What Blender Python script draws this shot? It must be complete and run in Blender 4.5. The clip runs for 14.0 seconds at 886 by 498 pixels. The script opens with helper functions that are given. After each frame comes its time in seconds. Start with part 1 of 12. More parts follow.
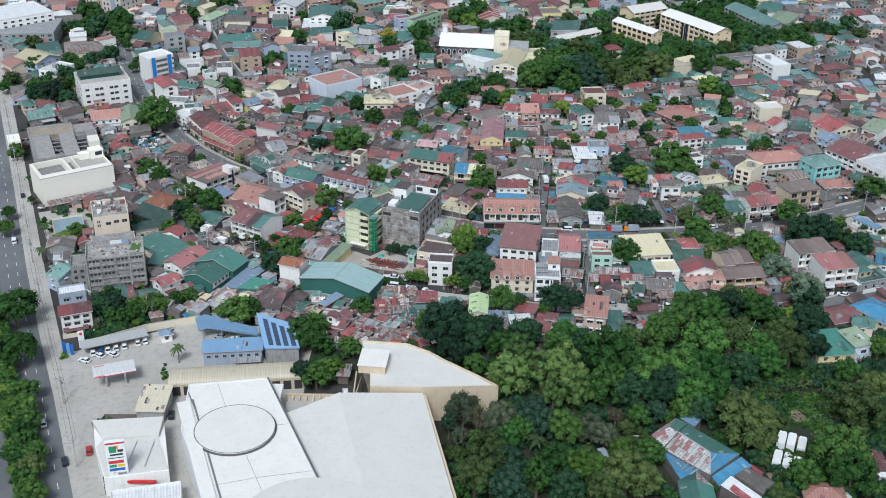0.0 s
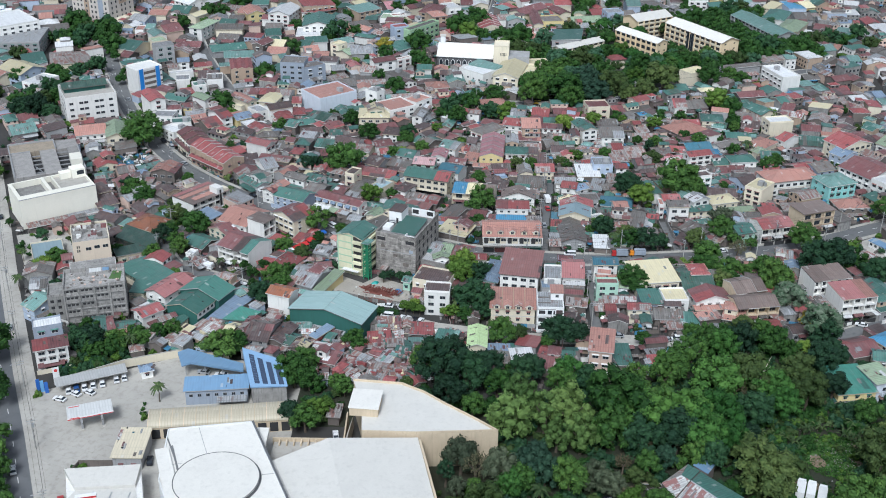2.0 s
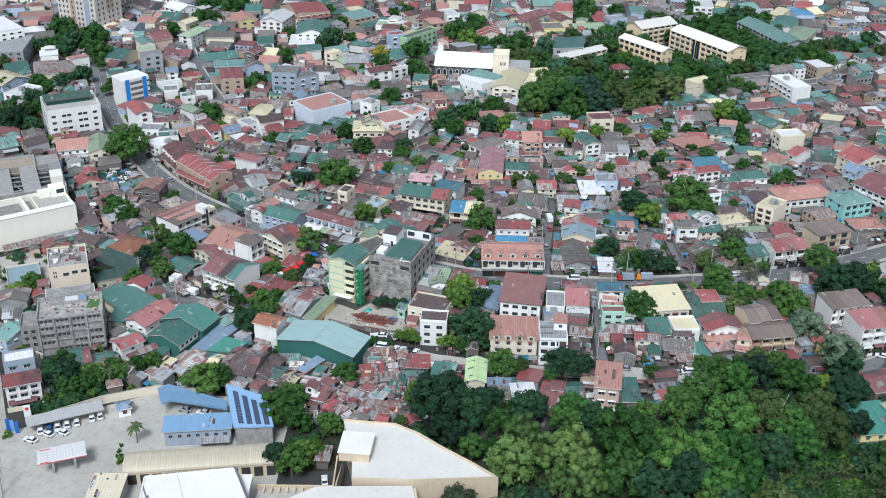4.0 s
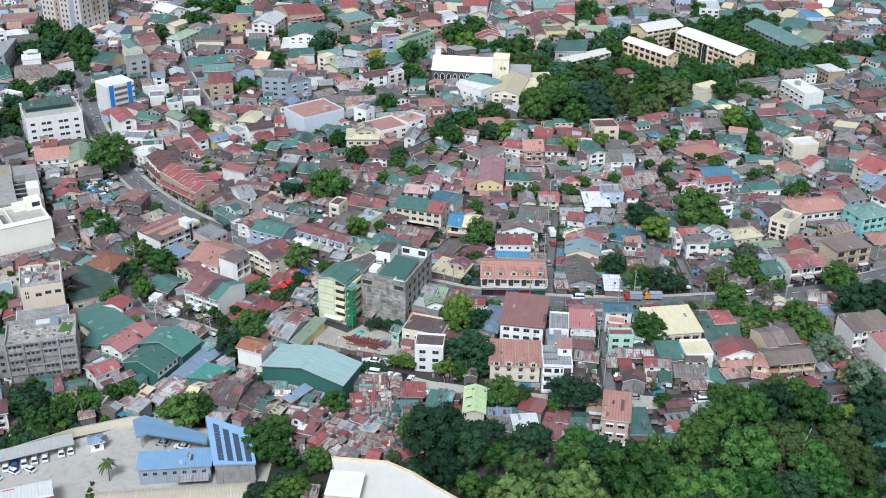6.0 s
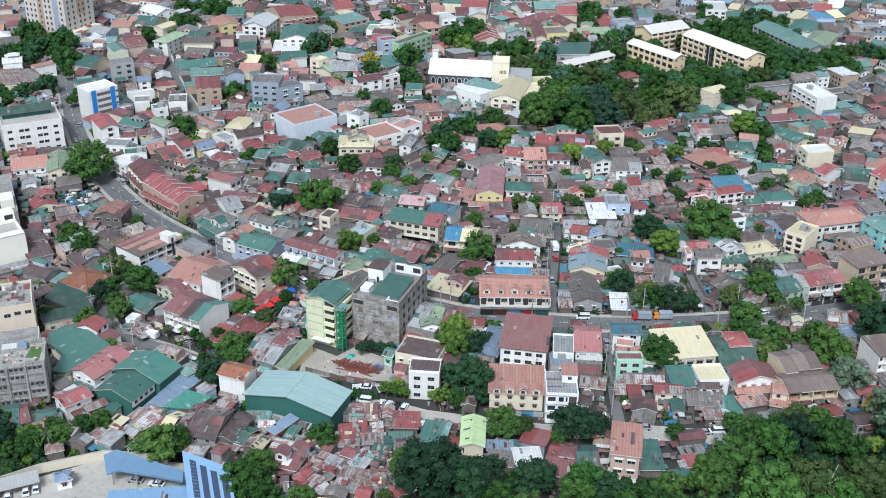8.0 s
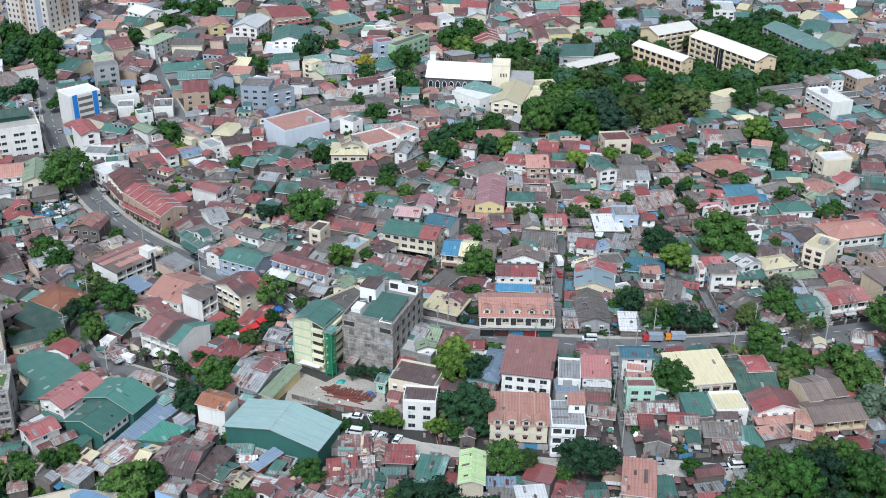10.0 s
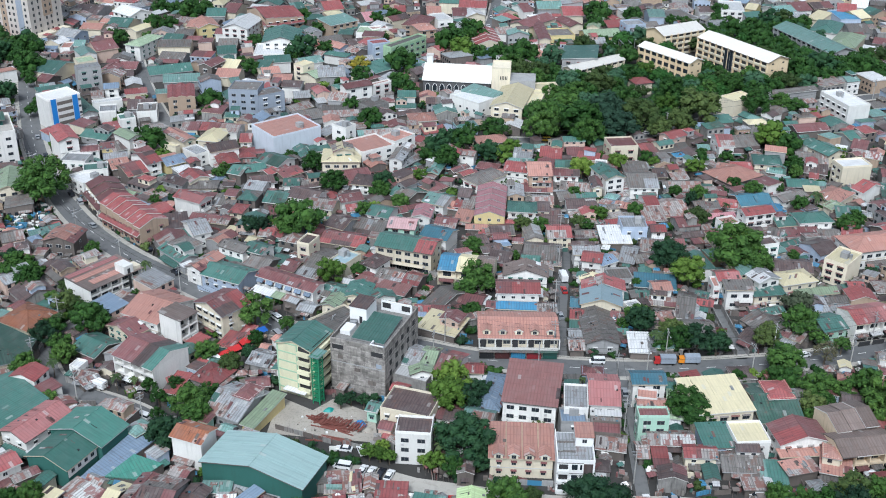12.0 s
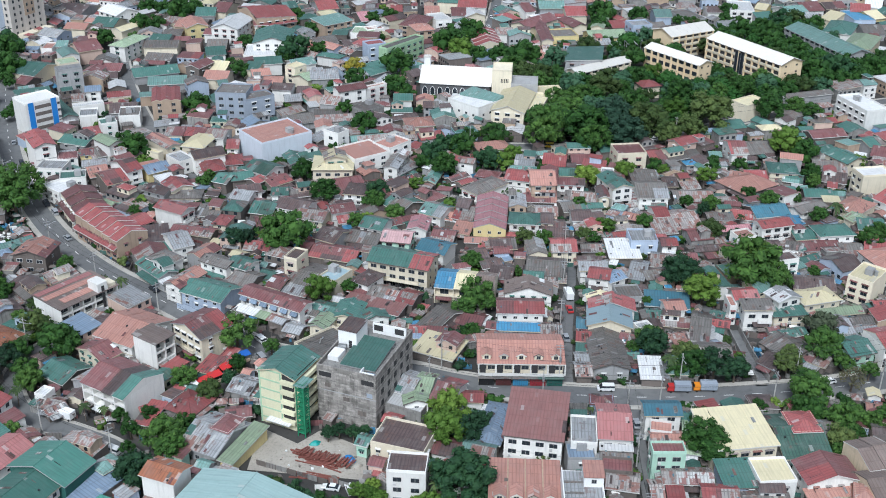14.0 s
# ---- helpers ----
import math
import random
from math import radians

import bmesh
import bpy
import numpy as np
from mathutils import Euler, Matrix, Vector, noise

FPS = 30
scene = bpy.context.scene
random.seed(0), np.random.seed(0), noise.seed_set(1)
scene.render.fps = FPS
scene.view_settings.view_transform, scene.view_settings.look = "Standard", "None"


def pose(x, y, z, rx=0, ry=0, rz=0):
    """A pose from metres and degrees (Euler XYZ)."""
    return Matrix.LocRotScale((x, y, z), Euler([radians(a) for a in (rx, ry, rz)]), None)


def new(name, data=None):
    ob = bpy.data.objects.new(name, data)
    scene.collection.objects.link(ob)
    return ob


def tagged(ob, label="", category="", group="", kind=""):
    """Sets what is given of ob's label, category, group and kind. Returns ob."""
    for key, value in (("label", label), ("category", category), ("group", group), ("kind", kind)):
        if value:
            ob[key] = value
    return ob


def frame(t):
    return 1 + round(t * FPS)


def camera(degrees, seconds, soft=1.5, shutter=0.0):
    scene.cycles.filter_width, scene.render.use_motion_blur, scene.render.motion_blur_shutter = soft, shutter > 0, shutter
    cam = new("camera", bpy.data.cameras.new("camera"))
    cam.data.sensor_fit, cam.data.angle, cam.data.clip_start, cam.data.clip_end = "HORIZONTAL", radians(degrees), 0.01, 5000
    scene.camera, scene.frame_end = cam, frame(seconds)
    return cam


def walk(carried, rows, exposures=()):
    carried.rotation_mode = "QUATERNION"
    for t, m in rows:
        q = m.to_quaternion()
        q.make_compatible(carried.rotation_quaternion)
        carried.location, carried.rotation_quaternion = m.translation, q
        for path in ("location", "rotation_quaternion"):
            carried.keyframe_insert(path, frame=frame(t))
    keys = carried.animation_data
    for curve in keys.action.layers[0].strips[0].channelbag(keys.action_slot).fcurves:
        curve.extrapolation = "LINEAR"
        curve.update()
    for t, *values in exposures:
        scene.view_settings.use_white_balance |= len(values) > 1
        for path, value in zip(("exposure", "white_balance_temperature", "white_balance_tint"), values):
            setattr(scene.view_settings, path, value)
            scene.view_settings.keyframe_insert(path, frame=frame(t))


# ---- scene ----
cam = camera(43.8, 14.0, soft=1.0)
# seconds, x, y, z, tilt from straight down, turn to the left, lean
ROWS = [
    (0, 0.00, 0.00, 204.13, 62.726, 0.000, 0.875),
    (0.5, 0.22, 5.89, 203.89, 62.716, 0.003, 0.883),
    (1, 0.39, 11.73, 203.74, 62.706, -0.007, 0.880),
    (1.5, 0.60, 17.55, 203.65, 62.712, -0.010, 0.882),
    (2, 0.78, 23.41, 203.57, 62.703, -0.025, 0.877),
    (2.5, 0.94, 29.28, 203.48, 62.697, -0.042, 0.872),
    (3, 1.13, 35.19, 203.28, 62.679, -0.054, 0.878),
    (5.5, 2.16, 64.36, 198.03, 62.706, -0.089, 0.868),
    (6, 2.38, 70.45, 196.61, 62.705, -0.108, 0.877),
    (6.5, 2.57, 76.33, 195.24, 62.703, -0.122, 0.872),
    (7, 2.81, 82.14, 193.82, 62.711, -0.136, 0.865),
    (7.5, 3.09, 87.91, 192.25, 62.741, -0.126, 0.856),
    (8, 3.39, 93.85, 190.53, 62.757, -0.135, 0.843),
    (10.5, 4.46, 123.42, 182.20, 62.823, -0.157, 0.794),
    (11, 4.72, 129.27, 180.31, 62.848, -0.167, 0.768),
    (11.5, 4.96, 135.11, 178.44, 62.877, -0.157, 0.751),
    (12, 5.28, 141.01, 176.64, 62.904, -0.154, 0.759),
    (12.5, 5.52, 146.98, 174.88, 62.916, -0.148, 0.793),
    (13, 5.73, 152.91, 173.15, 62.942, -0.156, 0.820),
    (13.5, 5.93, 158.63, 171.47, 62.944, -0.170, 0.842),
    (14, 6.06, 164.47, 170.00, 62.927, -0.184, 0.842),
]
walk(cam, [(t, pose(x, y, z, tilt, 0, turn) @ pose(0, 0, 0, 0, 0, lean)) for t, x, y, z, tilt, turn, lean in ROWS],
     exposures=[(0, 0.41, 5720, 7), (3, 0.55, 5720, 7), (7, 0.67, 5720, 7), (14, 0.60, 5720, 7)])

# ---- light: a bright overcast sky ----
world = bpy.data.worlds.new("overcast_sky")
scene.world = world
world.use_nodes = True
wn = world.node_tree
sky = wn.nodes.new("ShaderNodeTexSky")
sky.sky_type, sky.sun_disc = "NISHITA", False
sky.sun_elevation, sky.sun_rotation = radians(51), radians(192)
sky.air_density, sky.dust_density = 1.0, 2.0
cloud = wn.nodes.new("ShaderNodeHueSaturation")   # a cloud layer takes most of the blue out of the sky
cloud.inputs["Saturation"].default_value = 0.35
wn.links.new(sky.outputs["Color"], cloud.inputs["Color"])
wn.links.new(cloud.outputs["Color"], wn.nodes["Background"].inputs["Color"])
wn.nodes["Background"].inputs["Strength"].default_value = 0.102
sun = new("sun", bpy.data.lights.new("sun", "SUN"))
sun.data.energy, sun.data.angle, sun.data.color = 2.15, radians(17), (1.0, 0.98, 0.94)
sun.rotation_euler = (radians(39), 0, radians(-12))


# ---- materials ----
def material(name, rgb, rough=0.8, metal=0.0):
    m = bpy.data.materials.new(name)
    m.use_nodes = True
    b = m.node_tree.nodes["Principled BSDF"]
    b.inputs["Base Color"].default_value = (*rgb, 1)
    b.inputs["Roughness"].default_value, b.inputs["Metallic"].default_value = rough, metal
    return m


def node(m, kind, **values):
    n = m.node_tree.nodes.new(kind)
    for key, value in values.items():
        n.inputs[key].default_value = value
    return n


def link(m, a, b):
    m.node_tree.links.new(a, b)


def mixed(m, fac, a, b, blend="MIX"):
    """A colour mix node; fac, a and b are sockets or plain values."""
    n = m.node_tree.nodes.new("ShaderNodeMix")
    n.data_type, n.blend_type = "RGBA", blend
    for socket, value in ((n.inputs[0], fac), (n.inputs[6], a), (n.inputs[7], b)):
        if isinstance(value, (int, float)):
            socket.default_value = value
        elif isinstance(value, tuple):
            socket.default_value = (*value, 1)
        else:
            link(m, value, socket)
    return n.outputs[2]


def ramp(m, value, lo, hi, a=0.0, b=1.0):
    n = m.node_tree.nodes.new("ShaderNodeMapRange")
    n.inputs[1].default_value, n.inputs[2].default_value = lo, hi
    n.inputs[3].default_value, n.inputs[4].default_value = a, b
    link(m, value, n.inputs[0])
    return n.outputs[0]


def shifted(m, socket, stretch=(1, 1, 1)):
    """Coordinates moved by a random amount for each object, and stretched."""
    info = m.node_tree.nodes.new("ShaderNodeObjectInfo")
    k = m.node_tree.nodes.new("ShaderNodeMath")
    k.operation = "MULTIPLY"
    k.inputs[1].default_value = 173.0
    link(m, info.outputs["Random"], k.inputs[0])
    add = m.node_tree.nodes.new("ShaderNodeVectorMath")
    link(m, socket, add.inputs[0])
    link(m, k.outputs[0], add.inputs[1])
    mul = m.node_tree.nodes.new("ShaderNodeVectorMath")
    mul.operation = "MULTIPLY"
    mul.inputs[1].default_value = stretch
    link(m, add.outputs[0], mul.inputs[0])
    return mul.outputs[0], info.outputs["Random"]


def noise_at(m, vector, scale, detail=4.0):
    n = node(m, "ShaderNodeTexNoise", Scale=scale, Detail=detail)
    link(m, vector, n.inputs["Vector"])
    return n.outputs["Fac"]


def sheet_roof(name, rgb, rust=0.2, rough=0.55, rusty=(0.15, 0.08, 0.06), seam=1.0):
    """Painted corrugated sheets: lapped sheets of slightly different fade, dirt streaks down the slope, rust spots."""
    m = material(name, rgb, rough)
    k = min(1.6, 0.6 + 2.2 * rust)
    b = m.node_tree.nodes["Principled BSDF"]
    tc = m.node_tree.nodes.new("ShaderNodeTexCoord")
    uv, rnd = shifted(m, tc.outputs["UV"])
    brick = node(m, "ShaderNodeTexBrick", Scale=1.0)
    brick.inputs["Brick Width"].default_value, brick.inputs["Row Height"].default_value = 0.85, 3.2
    brick.inputs["Mortar Size"].default_value = 0.13
    brick.offset = 0.0
    brick.inputs["Color1"].default_value, brick.inputs["Color2"].default_value = (1.0 - 0.09 * k, 1.0 - 0.09 * k, 1.0 - 0.09 * k, 1), (1.0 + 0.06 * k, 1.0 + 0.06 * k, 1.0 + 0.06 * k, 1)
    brick.inputs["Mortar"].default_value = (*[1 - 0.36 * k * seam] * 3, 1)
    link(m, uv, brick.inputs["Vector"])
    streak = m.node_tree.nodes.new("ShaderNodeVectorMath")
    streak.operation = "MULTIPLY"
    streak.inputs[1].default_value = (1.6, 0.16, 1)
    link(m, uv, streak.inputs[0])
    dirt = noise_at(m, streak.outputs[0], 1.0, 5)
    blotch = noise_at(m, uv, 0.35, 4)
    col = mixed(m, 1.0, rgb, brick.outputs["Color"], "MULTIPLY")
    fade = tuple(min(0.8, 0.55 * c + 0.11) for c in rgb)
    col = mixed(m, ramp(m, blotch, 0.42, 0.72, 0.0, min(0.8, 0.5 * k)), col, fade)
    col = mixed(m, ramp(m, dirt, 0.48, 0.7, 0.0, min(0.8, 0.6 * k)), col, tuple(0.42 * c for c in rgb))
    sheets = node(m, "ShaderNodeTexBrick", Scale=1.0)
    sheets.inputs["Brick Width"].default_value, sheets.inputs["Row Height"].default_value = 0.85, 2.4
    sheets.inputs["Mortar Size"].default_value = 0.0
    sheets.inputs["Color1"].default_value, sheets.inputs["Color2"].default_value = (0, 0, 0, 1), (1, 1, 1, 1)
    link(m, uv, sheets.inputs["Vector"])
    spots = noise_at(m, uv, 1.3, 6)
    which = mixed(m, 0.55, sheets.outputs["Color"], spots)
    col = mixed(m, ramp(m, which, 0.74 - 0.38 * rust, 0.84 - 0.38 * rust, 0.0, min(1.0, 0.35 + rust)), col, rusty)
    pale = node(m, "ShaderNodeTexBrick", Scale=1.0)
    pale.inputs["Brick Width"].default_value, pale.inputs["Row Height"].default_value = 0.85, 1.9
    pale.inputs["Mortar Size"].default_value = 0.0
    pale.inputs["Color1"].default_value, pale.inputs["Color2"].default_value = (0, 0, 0, 1), (1, 1, 1, 1)
    link(m, uv, pale.inputs["Vector"])
    col = mixed(m, ramp(m, pale.outputs["Color"], 0.984, 0.99, 0.0, 0.5), col, (0.48, 0.48, 0.46))
    isle = m.node_tree.nodes.new("ShaderNodeNewGeometry")
    col = mixed(m, ramp(m, isle.outputs["Random Per Island"], 0, 1, 0.0, 0.3), col, tuple(0.5 * c for c in rgb))
    gain = ramp(m, rnd, 0, 1, 0.72, 1.25)
    hsv = node(m, "ShaderNodeHueSaturation", Saturation=1.0)
    link(m, gain, hsv.inputs["Value"])
    link(m, col, hsv.inputs["Color"])
    link(m, hsv.outputs[0], b.inputs["Base Color"])
    wave = node(m, "ShaderNodeTexWave", Scale=1.1)
    wave.bands_direction = "X"
    link(m, uv, wave.inputs["Vector"])
    bump = node(m, "ShaderNodeBump", Strength=0.35, Distance=0.04)
    link(m, wave.outputs["Fac"], bump.inputs["Height"])
    link(m, bump.outputs[0], b.inputs["Normal"])
    return m


def plaster(name, rgb, dirt=0.35, rough=0.85, scale=1.0):
    """Painted plaster or concrete with rain streaks, patches and fine grain."""
    m = material(name, rgb, rough)
    b = m.node_tree.nodes["Principled BSDF"]
    tc = m.node_tree.nodes.new("ShaderNodeTexCoord")
    v, rnd = shifted(m, tc.outputs["Object"])
    s = m.node_tree.nodes.new("ShaderNodeVectorMath")
    s.operation = "MULTIPLY"
    s.inputs[1].default_value = (1.3, 1.3, 0.14)
    link(m, v, s.inputs[0])
    streaks = noise_at(m, s.outputs[0], 1.0 * scale, 5)
    patch = noise_at(m, v, 0.28 * scale, 5)
    grain = noise_at(m, v, 5.0, 3)
    dark = tuple(0.38 * c + 0.01 for c in rgb)
    col = mixed(m, ramp(m, patch, 0.4, 0.75, 0.0, dirt), rgb, tuple(0.62 * c for c in rgb))
    col = mixed(m, ramp(m, streaks, 0.52, 0.78, 0.0, dirt * 1.3), col, dark)
    col = mixed(m, ramp(m, grain, 0.3, 0.7, 0.0, 0.18), col, dark)
    gain = ramp(m, rnd, 0, 1, 0.85, 1.12)
    hsv = node(m, "ShaderNodeHueSaturation")
    link(m, gain, hsv.inputs["Value"])
    link(m, col, hsv.inputs["Color"])
    link(m, hsv.outputs[0], b.inputs["Base Color"])
    bump = node(m, "ShaderNodeBump", Strength=0.25, Distance=0.03)
    link(m, grain, bump.inputs["Height"])
    link(m, bump.outputs[0], b.inputs["Normal"])
    return m


def ground_mat(name, rgb, other, scale, crack=0.3, rough=0.9):
    """Asphalt, concrete or earth: broad patches, stains and fine grain in world metres."""
    m = material(name, rgb, rough)
    b = m.node_tree.nodes["Principled BSDF"]
    tc = m.node_tree.nodes.new("ShaderNodeTexCoord")
    v = tc.outputs["Object"]
    big, mid, fine = noise_at(m, v, 0.03 * scale, 4), noise_at(m, v, 0.35 * scale, 5), noise_at(m, v, 4.0 * scale, 3)
    col = mixed(m, ramp(m, big, 0.38, 0.62), rgb, other)
    col = mixed(m, ramp(m, mid, 0.5, 0.72, 0.0, crack), col, tuple(0.5 * c for c in rgb))
    col = mixed(m, ramp(m, fine, 0.35, 0.65, 0.0, 0.3), col, tuple(min(1, 1.35 * c) for c in rgb))
    link(m, col, b.inputs["Base Color"])
    bump = node(m, "ShaderNodeBump", Strength=0.3, Distance=0.02)
    link(m, fine, bump.inputs["Height"])
    link(m, bump.outputs[0], b.inputs["Normal"])
    return m


def leaf_mat(name, rgb, other):
    m = material(name, rgb, 0.62)
    b = m.node_tree.nodes["Principled BSDF"]
    geo = m.node_tree.nodes.new("ShaderNodeNewGeometry")
    info = m.node_tree.nodes.new("ShaderNodeObjectInfo")
    tc = m.node_tree.nodes.new("ShaderNodeTexCoord")
    clump = noise_at(m, tc.outputs["Object"], 2.6, 3)
    col = mixed(m, geo.outputs["Random Per Island"], rgb, other)
    col = mixed(m, ramp(m, clump, 0.45, 0.65, 0.0, 0.5), col, tuple(0.5 * c for c in rgb))
    hsv = m.node_tree.nodes.new("ShaderNodeHueSaturation")
    link(m, ramp(m, info.outputs["Random"], 0, 1, 0.62, 1.45), hsv.inputs["Value"])
    link(m, ramp(m, info.outputs["Random"], 0, 1, 0.515, 0.48), hsv.inputs["Hue"])
    link(m, col, hsv.inputs["Color"])
    link(m, hsv.outputs[0], b.inputs["Base Color"])
    b.inputs["Specular IOR Level"].default_value = 0.12
    return m


ROOF = {
    "maroon": sheet_roof("roof_maroon", (0.205, 0.083, 0.083), 0.16),
    "red": sheet_roof("roof_red", (0.315, 0.086, 0.084), 0.12),
    "salmon": sheet_roof("roof_salmon", (0.44, 0.225, 0.18), 0.06),
    "green": sheet_roof("roof_green", (0.068, 0.168, 0.14), 0.08),
    "teal": sheet_roof("roof_teal", (0.17, 0.30, 0.27), 0.15),
    "brown": sheet_roof("roof_brown", (0.112, 0.078, 0.075), 0.25),
    "grey": sheet_roof("roof_grey", (0.172, 0.158, 0.145), 0.28),
    "pale_grey": sheet_roof("roof_pale_grey", (0.34, 0.35, 0.36), 0.25),
    "white": sheet_roof("roof_white", (0.66, 0.66, 0.66), 0.0),
    "blue": sheet_roof("roof_blue", (0.07, 0.24, 0.40), 0.1),
    "slate_blue": sheet_roof("roof_slate_blue", (0.21, 0.28, 0.375), 0.08),
    "cream": sheet_roof("roof_cream", (0.62, 0.55, 0.36), -0.08, seam=0.5),
    "pale_green": sheet_roof("roof_pale_green", (0.33, 0.42, 0.28), 0.12),
    "rust": sheet_roof("roof_rust", (0.36, 0.33, 0.31), 0.58, 0.6, (0.205, 0.085, 0.066)),
    "striped": sheet_roof("roof_striped", (0.60, 0.60, 0.58), 0.62, 0.5, (0.23, 0.075, 0.065)),
    "clean": sheet_roof("roof_clean_white", (0.60, 0.60, 0.585), -0.1),
    "dark_green": sheet_roof("roof_deep_green", (0.05, 0.11, 0.085), 0.2),
    "pale_pink": sheet_roof("roof_pale_pink", (0.47, 0.30, 0.30), 0.0),
    "pink": sheet_roof("roof_pink", (0.46, 0.22, 0.24), 0.12),
    "dusty": sheet_roof("roof_dusty_red", (0.265, 0.128, 0.118), 0.0),
    "sea_blue": sheet_roof("roof_sea_blue", (0.075, 0.205, 0.275), 0.04),
    "rose": sheet_roof("roof_rose", (0.36, 0.15, 0.145), 0.02),
    "tile": sheet_roof("roof_orange_tile", (0.30, 0.115, 0.06), 0.12),
    "lime": sheet_roof("roof_lime", (0.45, 0.57, 0.30), 0.0),
    "taupe": sheet_roof("roof_taupe", (0.205, 0.155, 0.135), 0.08),
    "sea_green": sheet_roof("roof_sea_green", (0.075, 0.26, 0.20), 0.05),
}
WALL = {
    "white": plaster("wall_white", (0.77, 0.755, 0.72), 0.22),
    "cream": plaster("wall_cream", (0.70, 0.63, 0.49), 0.26),
    "yellow": plaster("wall_yellow", (0.68, 0.56, 0.28), 0.28),
    "grey": plaster("wall_grey", (0.34, 0.34, 0.34), 0.4),
    "peach": plaster("wall_peach", (0.62, 0.46, 0.38), 0.3),
    "pale_blue": plaster("wall_pale_blue", (0.42, 0.49, 0.60), 0.3),
    "mint": plaster("wall_mint", (0.42, 0.62, 0.50), 0.3),
    "dull": plaster("wall_dull", (0.165, 0.14, 0.125), 0.6),
    "concrete": plaster("wall_concrete", (0.30, 0.29, 0.275), 1.0, scale=1.5),
    "tan": plaster("wall_tan", (0.45, 0.34, 0.25), 0.4),
    "slate": plaster("wall_slate", (0.30, 0.34, 0.40), 0.3),
}
GLASS = material("window_glass", (0.025, 0.032, 0.04), 0.12)
FRAME = material("window_frame_paint", (0.28, 0.27, 0.26), 0.5)
# near-black for the shade inside openings; most are flat panels on solid walls
DARK = material("dark_opening", (0.03, 0.03, 0.032), 0.9)
STEEL = material("galvanised_steel", (0.45, 0.46, 0.47), 0.4, 0.7)
SHEETWHITE = plaster("white_roof_membrane", (0.68, 0.655, 0.605), 0.16, 0.6, 0.6)
ASPHALT = ground_mat("asphalt", (0.105, 0.108, 0.115), (0.145, 0.147, 0.15), 1.0)
STREET = ground_mat("worn_street_asphalt", (0.115, 0.117, 0.12), (0.16, 0.16, 0.157), 1.3, 0.5)
YARD = ground_mat("dusty_yard_concrete", (0.37, 0.34, 0.295), (0.29, 0.265, 0.23), 4.0, 0.8)
def slab_joints(m, size):
    """Dark joints between cast slabs, and slabs of slightly different grey."""
    b = m.node_tree.nodes["Principled BSDF"]
    was = b.inputs["Base Color"].links[0].from_socket
    tc = m.node_tree.nodes.new("ShaderNodeTexCoord")
    turn = m.node_tree.nodes.new("ShaderNodeMapping")
    turn.inputs["Rotation"].default_value = (0, 0, radians(22))
    link(m, tc.outputs["Object"], turn.inputs["Vector"])
    brick = node(m, "ShaderNodeTexBrick", Scale=1.0)
    brick.inputs["Brick Width"].default_value, brick.inputs["Row Height"].default_value = size, size
    brick.inputs["Mortar Size"].default_value = 0.05
    brick.inputs["Color1"].default_value, brick.inputs["Color2"].default_value, brick.inputs["Mortar"].default_value = (0.97, 0.97, 0.97, 1), (1.03, 1.03, 1.03, 1), (0.86, 0.86, 0.86, 1)
    link(m, turn.outputs["Vector"], brick.inputs["Vector"])
    link(m, mixed(m, 1.0, was, brick.outputs["Color"], "MULTIPLY"), b.inputs["Base Color"])


CONCRETE = ground_mat("paving_concrete", (0.345, 0.325, 0.29), (0.41, 0.388, 0.35), 1.6, 0.45)
slab_joints(CONCRETE, 4.5)
# far darker than bare concrete: the shade of the alleys is in this colour
EARTH = ground_mat("shaded_city_ground", (0.050, 0.047, 0.044), (0.028, 0.027, 0.025), 2.0, 0.5)
# soil taken almost to black so its colour carries the shade under crowns
SOIL = ground_mat("shaded_woodland_soil", (0.020, 0.026, 0.013), (0.032, 0.030, 0.018), 5.0, 0.8)
DIRT = ground_mat("trodden_dirt", (0.215, 0.155, 0.11), (0.15, 0.115, 0.075), 4.0, 0.6)
GRASS = ground_mat("rough_grass", (0.060, 0.125, 0.035), (0.095, 0.135, 0.05), 8.0, 0.5)
PAINT = material("road_paint", (0.7, 0.7, 0.68), 0.7)
BARK = plaster("bark", (0.12, 0.095, 0.07), 0.4)
